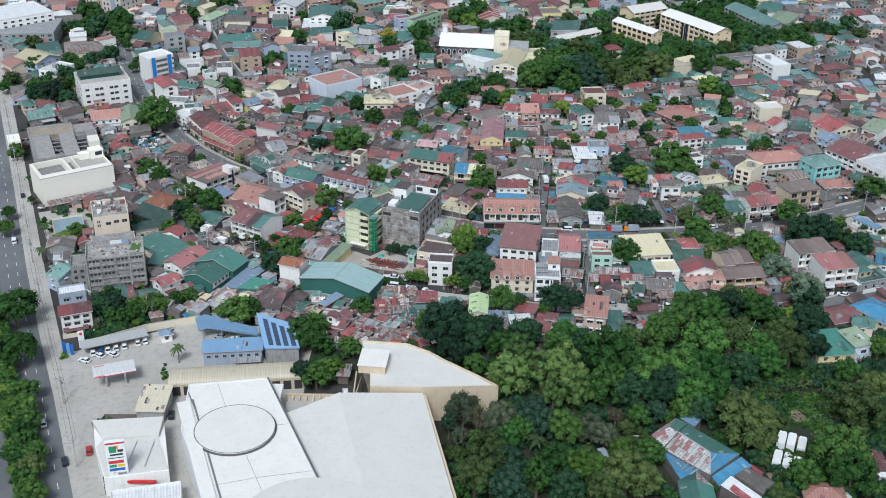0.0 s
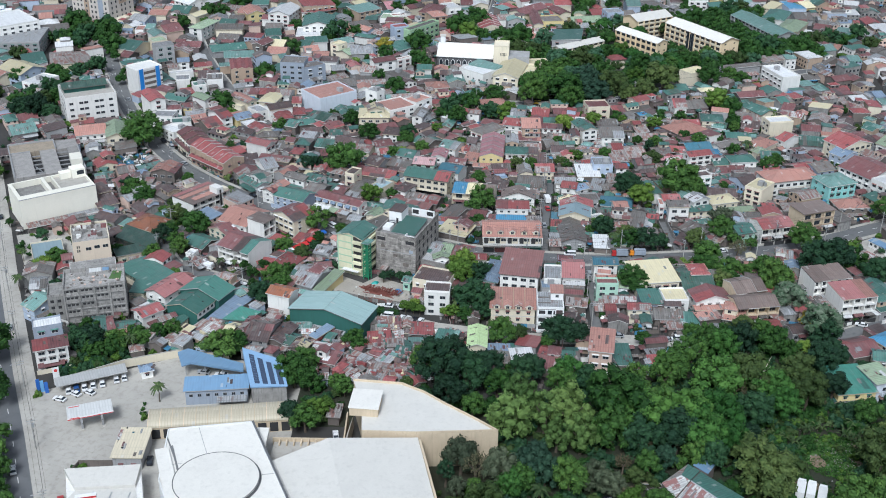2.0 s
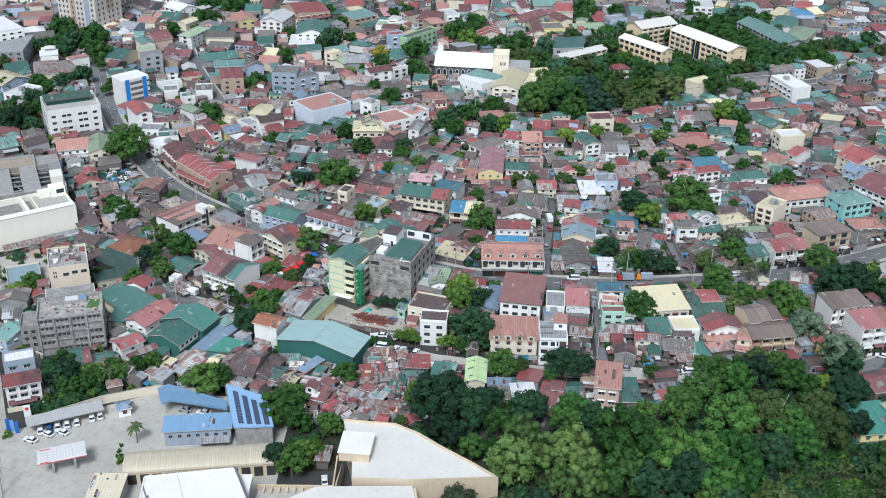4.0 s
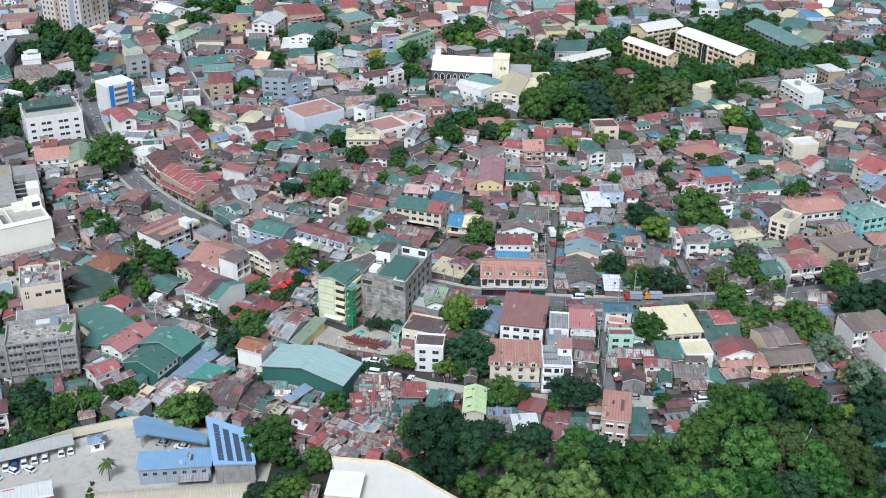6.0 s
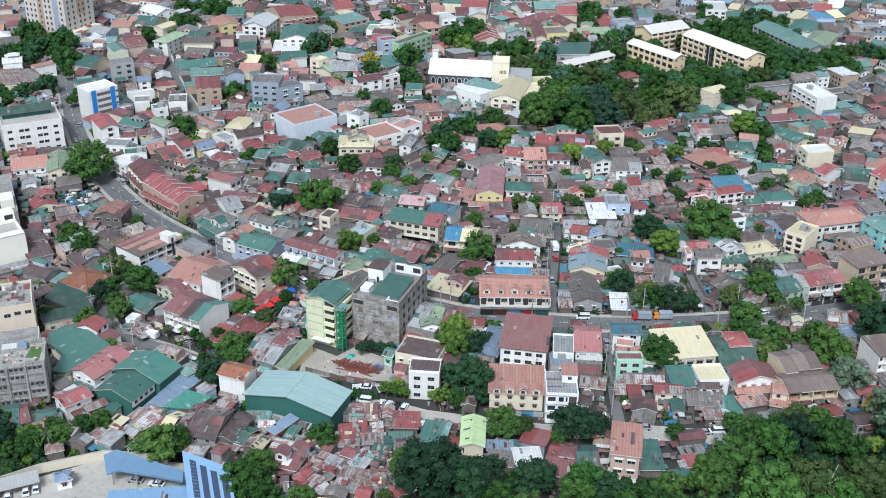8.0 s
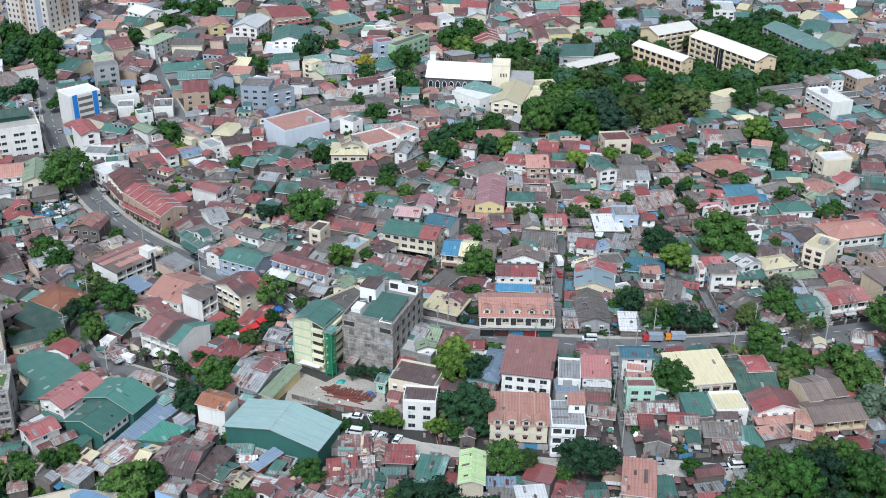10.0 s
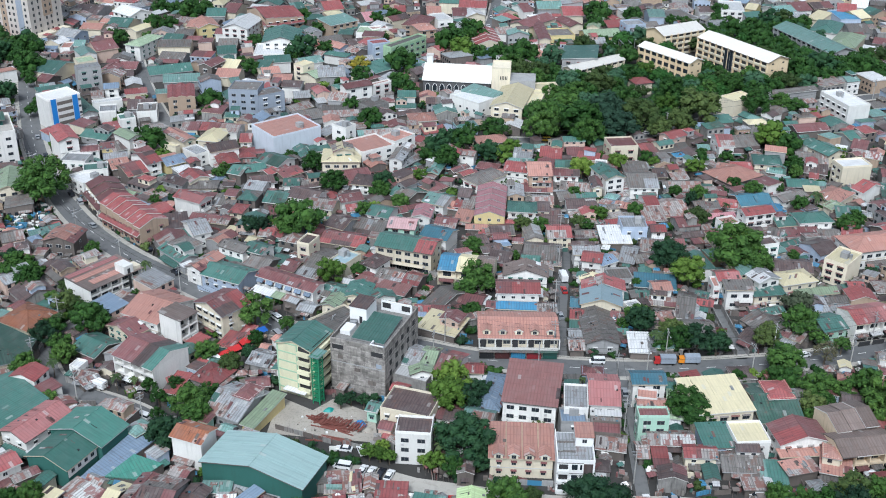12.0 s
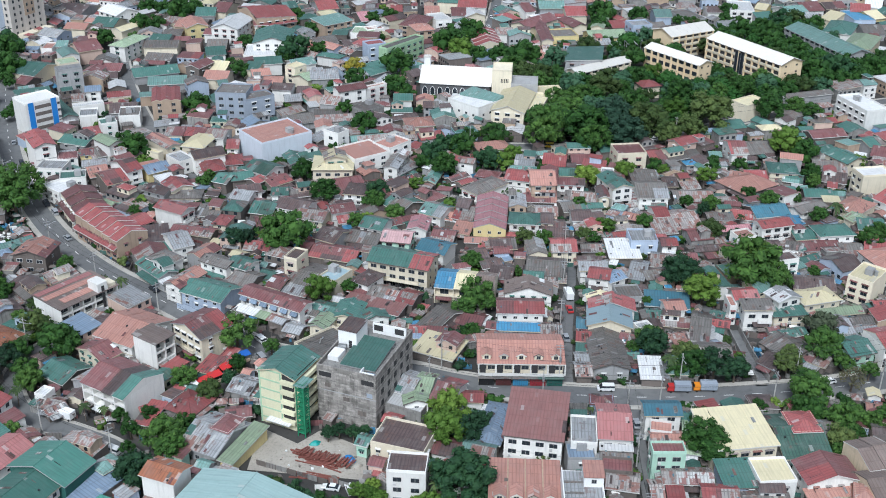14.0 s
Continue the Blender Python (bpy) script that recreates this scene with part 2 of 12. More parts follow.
LEAF = {
    "green": leaf_mat("leaf_green", (0.024, 0.064, 0.016), (0.056, 0.122, 0.026)),
    "dark": leaf_mat("leaf_dark", (0.012, 0.034, 0.019), (0.027, 0.064, 0.029)),
    "light": leaf_mat("leaf_light", (0.060, 0.120, 0.019), (0.108, 0.178, 0.034)),
    "olive": leaf_mat("leaf_olive", (0.040, 0.070, 0.022), (0.078, 0.112, 0.034)),
    "yellow": leaf_mat("leaf_yellow", (0.30, 0.24, 0.03), (0.16, 0.17, 0.04)),
    "bare": leaf_mat("leaf_sparse", (0.13, 0.115, 0.07), (0.09, 0.10, 0.05)),
    "flowering": leaf_mat("leaf_flowering", (0.030, 0.070, 0.034), (0.11, 0.14, 0.10)),
    "palm": leaf_mat("leaf_palm", (0.036, 0.070, 0.026), (0.075, 0.105, 0.04)),
    "fresh": leaf_mat("leaf_fresh", (0.030, 0.088, 0.020), (0.058, 0.142, 0.030)),
    "feathery": leaf_mat("leaf_feathery", (0.056, 0.108, 0.030), (0.096, 0.160, 0.046)),
    "teal": leaf_mat("leaf_blue_green", (0.022, 0.058, 0.034), (0.046, 0.092, 0.054)),
    "smoky": leaf_mat("leaf_smoky", (0.036, 0.052, 0.030), (0.064, 0.080, 0.048)),
    "russet": leaf_mat("leaf_russet", (0.066, 0.064, 0.036), (0.115, 0.095, 0.056)),
}


# ---- mesh helpers ----
def mesh_of(name, verts, faces, mats, which=None, uvs=False):
    me = bpy.data.meshes.new(name)
    me.from_pydata([tuple(v) for v in verts], [], faces)
    for m in mats:
        me.materials.append(m)
    if which:
        me.polygons.foreach_set("material_index", which)
    if uvs:
        layer = me.uv_layers.new(name="UVMap")
        for p in me.polygons:
            n = p.normal
            s = Vector((n.x, n.y, 0))
            s = Vector((0, 1, 0)) if s.length < 0.02 else s.normalized()
            u = Vector((-s.y, s.x, 0))
            for li in p.loop_indices:
                c = me.vertices[me.loops[li].vertex_index].co
                layer.data[li].uv = (c.dot(u), c.dot(s) - c.z * 0.3)
    me.validate()
    return me


class Shape:
    """Collects boxes, prisms and tubes with a material index each."""

    def __init__(self):
        self.v, self.f, self.m = [], [], []

    def face(self, points, mat=0):
        k = len(self.v)
        self.v += [tuple(p) for p in points]
        self.f.append(tuple(range(k, k + len(points))))
        self.m.append(mat)

    def box(self, x0, y0, z0, x1, y1, z1, mat=0):
        k = len(self.v)
        self.v += [(x, y, z) for z in (z0, z1) for x, y in ((x0, y0), (x1, y0), (x1, y1), (x0, y1))]
        self.f += [tuple(k + i for i in q) for q in ((3, 2, 1, 0), (4, 5, 6, 7), (0, 1, 5, 4), (1, 2, 6, 5), (2, 3, 7, 6), (3, 0, 4, 7))]
        self.m += [mat] * 6
        return self

    def prism(self, outline, z0, z1, mat=0, top=None):
        """Outline counter-clockwise from above; z1 a number or one height for each corner."""
        k, n = len(self.v), len(outline)
        zs = z1 if isinstance(z1, (list, tuple)) else [z1] * n
        self.v += [(x, y, z0) for x, y in outline] + [(x, y, z) for (x, y), z in zip(outline, zs)]
        self.f += [(k + i, k + (i + 1) % n, k + n + (i + 1) % n, k + n + i) for i in range(n)]
        self.m += [mat] * n
        self.f.append(tuple(range(k + n, k + 2 * n)))
        self.m.append(mat if top is None else top)
        return self

    def tube(self, a, b, r0, r1, sides=6, mat=0, cap=True):
        a, b = Vector(a), Vector(b)
        d = (b - a).normalized()
        u = d.orthogonal().normalized()
        w = d.cross(u)
        k = len(self.v)
        for c, r in ((a, r0), (b, r1)):
            for i in range(sides):
                t = 2 * math.pi * i / sides
                self.v.append(tuple(c + (u * math.cos(t) + w * math.sin(t)) * r))
        for i in range(sides):
            j = (i + 1) % sides
            self.f.append((k + i, k + j, k + sides + j, k + sides + i))
            self.m.append(mat)
        if cap:
            self.f.append(tuple(range(k + sides, k + 2 * sides)))
            self.m.append(mat)
        return self

    def pipe(self, points, r, sides=4, mat=0):
        """One unbroken tube along a line of points."""
        k = len(self.v)
        n = len(points)
        for i, p in enumerate(points):
            d = (Vector(points[min(i + 1, n - 1)]) - Vector(points[max(i - 1, 0)])).normalized()
            u = d.cross(Vector((0, 0, 1))).normalized()
            w = u.cross(d)
            for j in range(sides):
                t = 2 * math.pi * j / sides
                self.v.append(tuple(Vector(p) + (u * math.cos(t) + w * math.sin(t)) * r))
        for i in range(n - 1):
            for j in range(sides):
                a, b = k + i * sides + j, k + i * sides + (j + 1) % sides
                self.f.append((a, b, b + sides, a + sides))
                self.m.append(mat)
        return self

    def mesh(self, name, *mats, uvs=False):
        return mesh_of(name, self.v, self.f, mats, self.m, uvs)


def part(name, data, parent, m=None, label=""):
    ob = new(name, data)
    ob.parent = parent
    if m is not None:
        ob.matrix_basis = m
    return tagged(ob, label) if label else ob


TAKEN = []   # plan rectangles that are built on: x, y, width, depth, angle
ROADS = []   # road centre lines: points and half width


def taken(x, y, w, d, angle):
    TAKEN.append((x, y, w, d, radians(angle)))


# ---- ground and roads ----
tagged(new("ground", Shape().box(-2500, -2500, -1.5, 2500, 3500, 0).mesh("ground", EARTH)), "city ground of concrete and dust, blackened for alley shade", "ground", kind="structure")


def offset_line(points, off):
    out = []
    for i, p in enumerate(points):
        a, b = Vector(points[max(i - 1, 0)]), Vector(points[min(i + 1, len(points) - 1)])
        d = (b - a).normalized()
        out.append((p[0] + d.y * off, p[1] - d.x * off))
    return out


def smooth_line(points, times=2):
    for _ in range(times):
        q = [points[0]]
        for a, b in zip(points, points[1:]):
            q += [(0.75 * a[0] + 0.25 * b[0], 0.75 * a[1] + 0.25 * b[1]), (0.25 * a[0] + 0.75 * b[0], 0.25 * a[1] + 0.75 * b[1])]
        points = q + [points[-1]]
    return points


def ribbon(name, points, left, right, z, mat, label, category):
    """A strip along a line, from left to right of it (metres to the right are plus), with its top at z."""
    a, b = offset_line(points, left), offset_line(points, right)
    s = Shape()
    for i in range(len(points) - 1):
        s.face([(*b[i], z), (*b[i + 1], z), (*a[i + 1], z), (*a[i], z)])
        s.face([(*b[i], -0.3), (*b[i + 1], -0.3), (*b[i + 1], z), (*b[i], z)])
        s.face([(*a[i + 1], -0.3), (*a[i], -0.3), (*a[i], z), (*a[i + 1], z)])
    return tagged(new(name, s.mesh(name, mat)), label, category, kind="structure")


DASH = Shape().box(-0.09, -1.4, 0, 0.09, 1.4, 0.012).mesh("lane_dash", PAINT)


def dashes(road, points, off, z, gap=8.0):
    line = offset_line(points, off)
    rest = 0.0
    for a, b in zip(line, line[1:]):
        a, b = Vector(a), Vector(b)
        n = (b - a).length
        while rest < n:
            p = a.lerp(b, rest / n)
            part("lane_dash", DASH, road, pose(p.x, p.y, z, 0, 0, math.degrees(math.atan2(b.y - a.y, b.x - a.x)) - 90))
            rest += gap
        rest -= n


def street(points, half, walk_l=1.6, walk_r=1.6, dash=True, smooth=2):
    points = smooth_line(points, smooth)
    ROADS.append((points, half + max(walk_l, walk_r)))
    road = ribbon("road", points, -half, half, 0.06, STREET, "worn dark grey asphalt street between houses", "road")
    if dash:
        dashes(road, points, 0, 0.062)
    if walk_l:
        ribbon("pavement", points, -half - walk_l, -half, 0.17, CONCRETE, "pale grey concrete pavement beside the street", "pavement")
    if walk_r:
        ribbon("pavement", points, half, half + walk_r, 0.17, CONCRETE, "pale grey concrete pavement beside the street", "pavement")
    return road


# the avenue: two carriageways and a planted median
KERB = [(-58, 140), (-102, 240.5), (-123.5, 290), (-139, 324), (-160, 372), (-193, 451), (-219, 512), (-236, 552), (-290, 680), (-400, 940)]
ROADS.append((offset_line(KERB, -13), 19))
avenue = ribbon("road", KERB, -10.2, 0, 0.06, ASPHALT, "wide dark asphalt avenue with white lane dashes", "road")
for off in (-3.4, -6.8):
    dashes(avenue, KERB[:8], off, 0.062, 9.0)
avenue_far = ribbon("road", KERB, -26, -15.4, 0.06, ASPHALT, "wide dark asphalt avenue with white lane dashes", "road")
for off in (-19, -22.5):
    dashes(avenue_far, KERB[:8], off, 0.062, 9.0)
ribbon("median", KERB, -15.4, -10.2, 0.25, GRASS, "planted median strip of the avenue", "median")
ribbon("pavement", KERB, 0, 6.5, 0.17, CONCRETE, "broad pale concrete pavement along the avenue", "pavement")
ROADS.append((offset_line(KERB, 4), 4))

street([(-262, 860), (-250, 816), (-226, 745), (-200, 661), (-178, 603), (-164.5, 569), (-140.6, 524.6), (-122, 498), (-103, 478), (-85, 464), (-70, 452),
        (-53, 438), (-41, 429), (-20, 426), (-4, 423), (10, 417), (25, 413.7), (40, 411.6), (63, 410.5), (86, 412.3), (110, 415.5), (130, 420.5), (149, 425.5),
        (172, 437), (198, 450), (280, 488)], 4.0, 1.8, 1.8)
street([(-104, 436), (-110, 426), (-110.5, 414), (-105, 403), (-98, 397), (-86, 392), (-75, 386.5), (-65.5, 378), (-56, 372)], 2.8, 1.0, 1.0, False)
street([(50.5, 500), (49, 482.4), (44.9, 453.3), (41.7, 425.2), (41.2, 416)], 1.9, 0, 0, False)
street([(57.8, 406), (57.1, 387), (56.4, 369.3), (55.5, 345)], 1.7, 0, 0, False)
street([(86, 470), (93, 441.5), (94.4, 426.4), (95, 417)], 1.6, 0, 0, False)
street([(10, 592), (41, 591), (57, 590.7), (81, 591.6), (107, 606.8), (136, 625), (164, 637), (230, 660)], 3.2, 1.2, 1.2, False)
street([(42, 880), (39, 832), (33.5, 775), (26, 741)], 3.0, 1.0, 1.0, False)
street([(-100, 562), (-111.6, 592), (-139.6, 655.6), (-157, 707.7), (-175, 770)], 2.6, 1.0, 1.0, False)
street([(-100, 562), (-82, 551), (-62, 522), (-45, 490), (-30, 470)], 2.0, 0, 0, False)
street([(13, 541), (10, 500), (8, 462), (4, 440)], 1.6, 0, 0, False)
street([(132, 350), (151, 360), (175, 370), (240, 396)], 3.2, 1, 1, False)


# ---- windows shared by many houses ----
def window_mesh(w, h, frame=None, hood=None, cooler=False):
    s = Shape()
    xs, zs = (-w / 2, -w / 2 + 0.06, -0.035, 0.035, w / 2 - 0.06, w / 2), (-h / 2, -h / 2 + 0.07, h / 2 - 0.07, h / 2)
    s.v = [(x, -0.07, z) for z in zs for x in xs] + [(x, 0.05, z) for z in (zs[0], zs[3]) for x in (xs[0], xs[5])]
    for j in range(3):
        for i in range(5):
            s.f.append((6 * j + i, 6 * j + i + 1, 6 * j + i + 7, 6 * j + i + 6))
            s.m.append(1 if j == 1 and i in (1, 3) else 0)
    s.f += [(18, 19, 20, 21, 22, 23, 27, 26), (5, 4, 3, 2, 1, 0, 24, 25), (0, 6, 12, 18, 26, 24), (23, 17, 11, 5, 25, 27)]
    s.m += [0] * 4
    if hood:
        s.prism([(-w / 2 - 0.2, -0.5), (w / 2 + 0.2, -0.5), (w / 2 + 0.2, 0.03), (-w / 2 - 0.2, 0.03)], h / 2 + 0.04, [h / 2 + 0.12, h / 2 + 0.12, h / 2 + 0.3, h / 2 + 0.3], 2)
    if cooler:
        s.box(-w / 2 + 0.1, -0.5, -h / 2 - 0.75, -w / 2 + 0.8, 0.02, -h / 2 - 0.2, 3)
    return s.mesh("window", frame or FRAME, GLASS, hood or FRAME, PALE_METAL)


PALE_METAL = plaster("cooler_casing", (0.55, 0.55, 0.53), 0.4)
WHITEFRAME = plaster("white_window_frame", (0.62, 0.62, 0.60), 0.2)
SIZES = {"small": (1.15, 1.05), "wide": (2.0, 1.25), "tall": (1.2, 1.7), "bay": (2.7, 1.9)}
WINDOW = {k: window_mesh(*v) for k, v in SIZES.items()}
STYLES = [(FRAME, None), (WHITEFRAME, None), (FRAME, None), (WHITEFRAME, ROOF["green"]), (FRAME, ROOF["maroon"]), (FRAME, WHITEFRAME), (WHITEFRAME, WHITEFRAME), (FRAME, ROOF["rust"])]
WINDOWS = [({k: window_mesh(*v, *st) for k, v in SIZES.items()}, {k: window_mesh(*v, *st, True) for k, v in SIZES.items()}) for st in STYLES]
wrng = random.Random(77)


def put_windows(parent, x0, x1, y, z0, floors, storey=3.0, facing=0, size="small", step=3.2, style=None):
    """Rows of windows on a wall from x0 to x1 at y, in the frame that is turned by facing degrees."""
    turn = pose(0, 0, 0, 0, 0, facing)
    n = max(1, int((x1 - x0) / step))
    for fl in range(floors):
        for i in range(n):
            x = x0 + (x1 - x0) * (i + 0.5) / n
            part("window", style[wrng.random() < 0.22][size] if style else WINDOW[size], parent, turn @ pose(x, y, z0 + fl * storey))


def roof_faces(kind, w, d, h, over=0.45):
    """Top faces of a roof over a w x d plan with eaves at h, the gable ends of the walls, and the ridge's height."""
    x, y = w / 2 + over, d / 2 + over
    tops, ends = [], []
    if kind == "ga":
        r = min(2.8, max(0.7, 0.17 * d))
        e = h - r * over / (d / 2)
        tops = [[(-x, -y, e), (x, -y, e), (x, 0, h + r), (-x, 0, h + r)], [(x, y, e), (-x, y, e), (-x, 0, h + r), (x, 0, h + r)]]
        ends = [[(w / 2, -d / 2, h), (w / 2, d / 2, h), (w / 2, 0, h + r)], [(-w / 2, d / 2, h), (-w / 2, -d / 2, h), (-w / 2, 0, h + r)]]
    elif kind == "gb":
        r = min(2.8, max(0.7, 0.17 * w))
        e = h - r * over / (w / 2)
        tops = [[(x, -y, e), (x, y, e), (0, y, h + r), (0, -y, h + r)], [(-x, y, e), (-x, -y, e), (0, -y, h + r), (0, y, h + r)]]
        ends = [[(-w / 2, -d / 2, h), (w / 2, -d / 2, h), (0, -d / 2, h + r)], [(w / 2, d / 2, h), (-w / 2, d / 2, h), (0, d / 2, h + r)]]
    elif kind == "hp":
        s = min(w, d) / 2
        r = min(2.8, max(0.8, 0.36 * s))
        e = h - 0.15
        if w >= d:
            a, b = (-(w / 2 - s), 0, h + r), (w / 2 - s, 0, h + r)
            tops = [[(-x, -y, e), (x, -y, e), b, a], [(x, y, e), (-x, y, e), a, b], [(x, -y, e), (x, y, e), b], [(-x, y, e), (-x, -y, e), a]]
        else:
            a, b = (0, -(d / 2 - s), h + r), (0, d / 2 - s, h + r)
            tops = [[(-x, -y, e), (x, -y, e), a], [(x, y, e), (-x, y, e), b], [(x, -y, e), (x, y, e), b, a], [(-x, y, e), (-x, -y, e), a, b]]
    elif kind in ("sa", "sb"):
        r = min(1.8, 0.09 * (d if kind == "sa" else w))
        z = (h, h, h + r, h + r) if kind == "sa" else (h, h + r, h + r, h)
        c = ((-1, -1), (1, -1), (1, 1), (-1, 1))
        tops = [[(i * x, j * y, q + 0.05) for (i, j), q in zip(c, z)]]
        ends = [[(c[i][0] * w / 2, c[i][1] * d / 2, h), (c[k][0] * w / 2, c[k][1] * d / 2, h), (c[k][0] * w / 2, c[k][1] * d / 2, z[k]), (c[i][0] * w / 2, c[i][1] * d / 2, z[i])]
                for i, k in ((0, 1), (1, 2), (2, 3), (3, 0))]
    return tops, ends


TRIM = [plaster("trim_white", (0.66, 0.65, 0.62), 0.2), plaster("trim_cream", (0.55, 0.48, 0.36), 0.3), plaster("trim_dark", (0.14, 0.12, 0.11), 0.3), plaster("trim_grey", (0.36, 0.36, 0.36), 0.3)]
TRIMMED = [0]


def roof_mesh(tops, mat, hand=None, others=()):
    """The roof's sheets with a fascia below each free edge, and a ridge cap; with hand, fields of other sheets let in."""
    s = Shape()
    count = {}
    for t in tops:
        a, b, c, e = (Vector(q) for q in (t if len(t) == 4 else (t[0], t[1], t[2], t[2])))
        if not hand or not others or len(t) != 4 or (b - a).length < 5 or hand.random() < 0.45:
            s.face(t)
        else:
            cuts = [0.0] + sorted(hand.uniform(0.15, 0.85) for _ in range(hand.choice((1, 1, 2)))) + [1.0]
            for i, (f0, f1) in enumerate(zip(cuts, cuts[1:])):
                up = Vector((0, 0, 0.06 * (i % 2) + 0.03 * i))
                m = 0 if i == 0 or hand.random() < 0.35 else 2 + hand.randrange(len(others))
                lo, hi = a.lerp(b, f0), e.lerp(c, f0)
                lo2, hi2 = a.lerp(b, f1), e.lerp(c, f1)
                row = hand.uniform(0.3, 0.7) if hand.random() < 0.4 else 0.0
                if row:
                    m2 = 2 + hand.randrange(len(others))
                    s.face([lo + up, lo2 + up, lo2.lerp(hi2, row) + up, lo.lerp(hi, row) + up], m2)
                s.face([lo.lerp(hi, row) + up, lo2.lerp(hi2, row) + up, hi2 + up, hi + up], m)
                s.face([lo, lo + up, hi + up, hi], m)
                s.face([lo2 + up, lo2, hi2, hi2 + up], m)
        for a, b in zip(t, t[1:] + t[:1]):
            key = tuple(sorted((tuple(round(q, 3) for q in a), tuple(round(q, 3) for q in b))))
            count[key] = count.get(key, 0) + 1
    for t in tops:
        for a, b in zip(t, t[1:] + t[:1]):
            key = tuple(sorted((tuple(round(q, 3) for q in a), tuple(round(q, 3) for q in b))))
            if count[key] == 1:
                s.face([(a[0], a[1], a[2] - 0.28), (b[0], b[1], b[2] - 0.28), b, a], 1)
            elif a < b:
                s.tube((a[0], a[1], a[2] + 0.02), (b[0], b[1], b[2] + 0.02), 0.14, 0.14, 5)
    for t in tops:
        # raised joints between the sheets of long roofs, running down the slope
        if len(t) != 4:
            continue
        a, b, c, e = (Vector(q) for q in t)
        n = int((b - a).length / 4.1)
        if n < 3 or (c - b).length < 3:
            continue
        for i in range(1, n):
            p, q = a.lerp(b, i / n), e.lerp(c, i / n)
            u = (b - a).normalized() * 0.09
            up = Vector((0, 0, 0.07))
            s.face([p - u + up, p + u + up, q + u + up, q - u + up])
            s.face([p + u, p + u + up, q + u + up, q + u])
            s.face([p - u + up, p - u, q - u, q - u + up])
    TRIMMED[0] += 1
    return s.mesh("roof", mat, TRIM[(TRIMMED[0] * 7) % 5 % 4], *others, uvs=True)


SHAPE_WORD = {"ga": "gable", "gb": "gable", "hp": "hip", "sa": "sloping sheet", "sb": "sloping sheet", "fl": "flat", "gm": "stepped gable", "st": "stepped gable", "sw": "stepped gable"}
COLOUR = {"maroon": "faded maroon", "red": "faded red", "salmon": "salmon", "green": "dark green", "teal": "pale teal", "brown": "dark brown", "grey": "weathered grey",
          "pale_grey": "pale grey", "white": "white", "blue": "blue", "slate_blue": "slate blue", "cream": "cream", "pale_green": "pale green", "rust": "rust-patched", "pink": "pink", "pale_pink": "pale pink", "rose": "dusty rose", "dusty": "faded brick-red", "sea_blue": "muted blue", "tile": "orange tile", "lime": "pale lime", "taupe": "taupe brown", "sea_green": "sea green"}
KIN = {"maroon": ("maroon", "rust", "red", "brown"), "red": ("maroon", "red", "rose", "rust"), "salmon": ("salmon", "maroon", "rust", "salmon"), "green": ("green", "teal", "dark_green", "grey"), "teal": ("green", "rust", "pale_grey"),
       "brown": ("rust", "grey", "maroon", "brown"), "grey": ("rust", "brown", "grey", "pale_grey"), "pale_grey": ("rust", "grey", "white", "pale_grey"), "rust": ("striped", "maroon", "rust", "pale_grey"), "cream": ("rust", "cream")}   # sheets that lie beside one another
rng = random.Random(11)


def wall_mesh(w, d, h, ends, mat):
    s = Shape().box(-w / 2, -d / 2, 0, w / 2, d / 2, h)
    for e in ends:
        s.face(e)
    return s.mesh("house", mat)


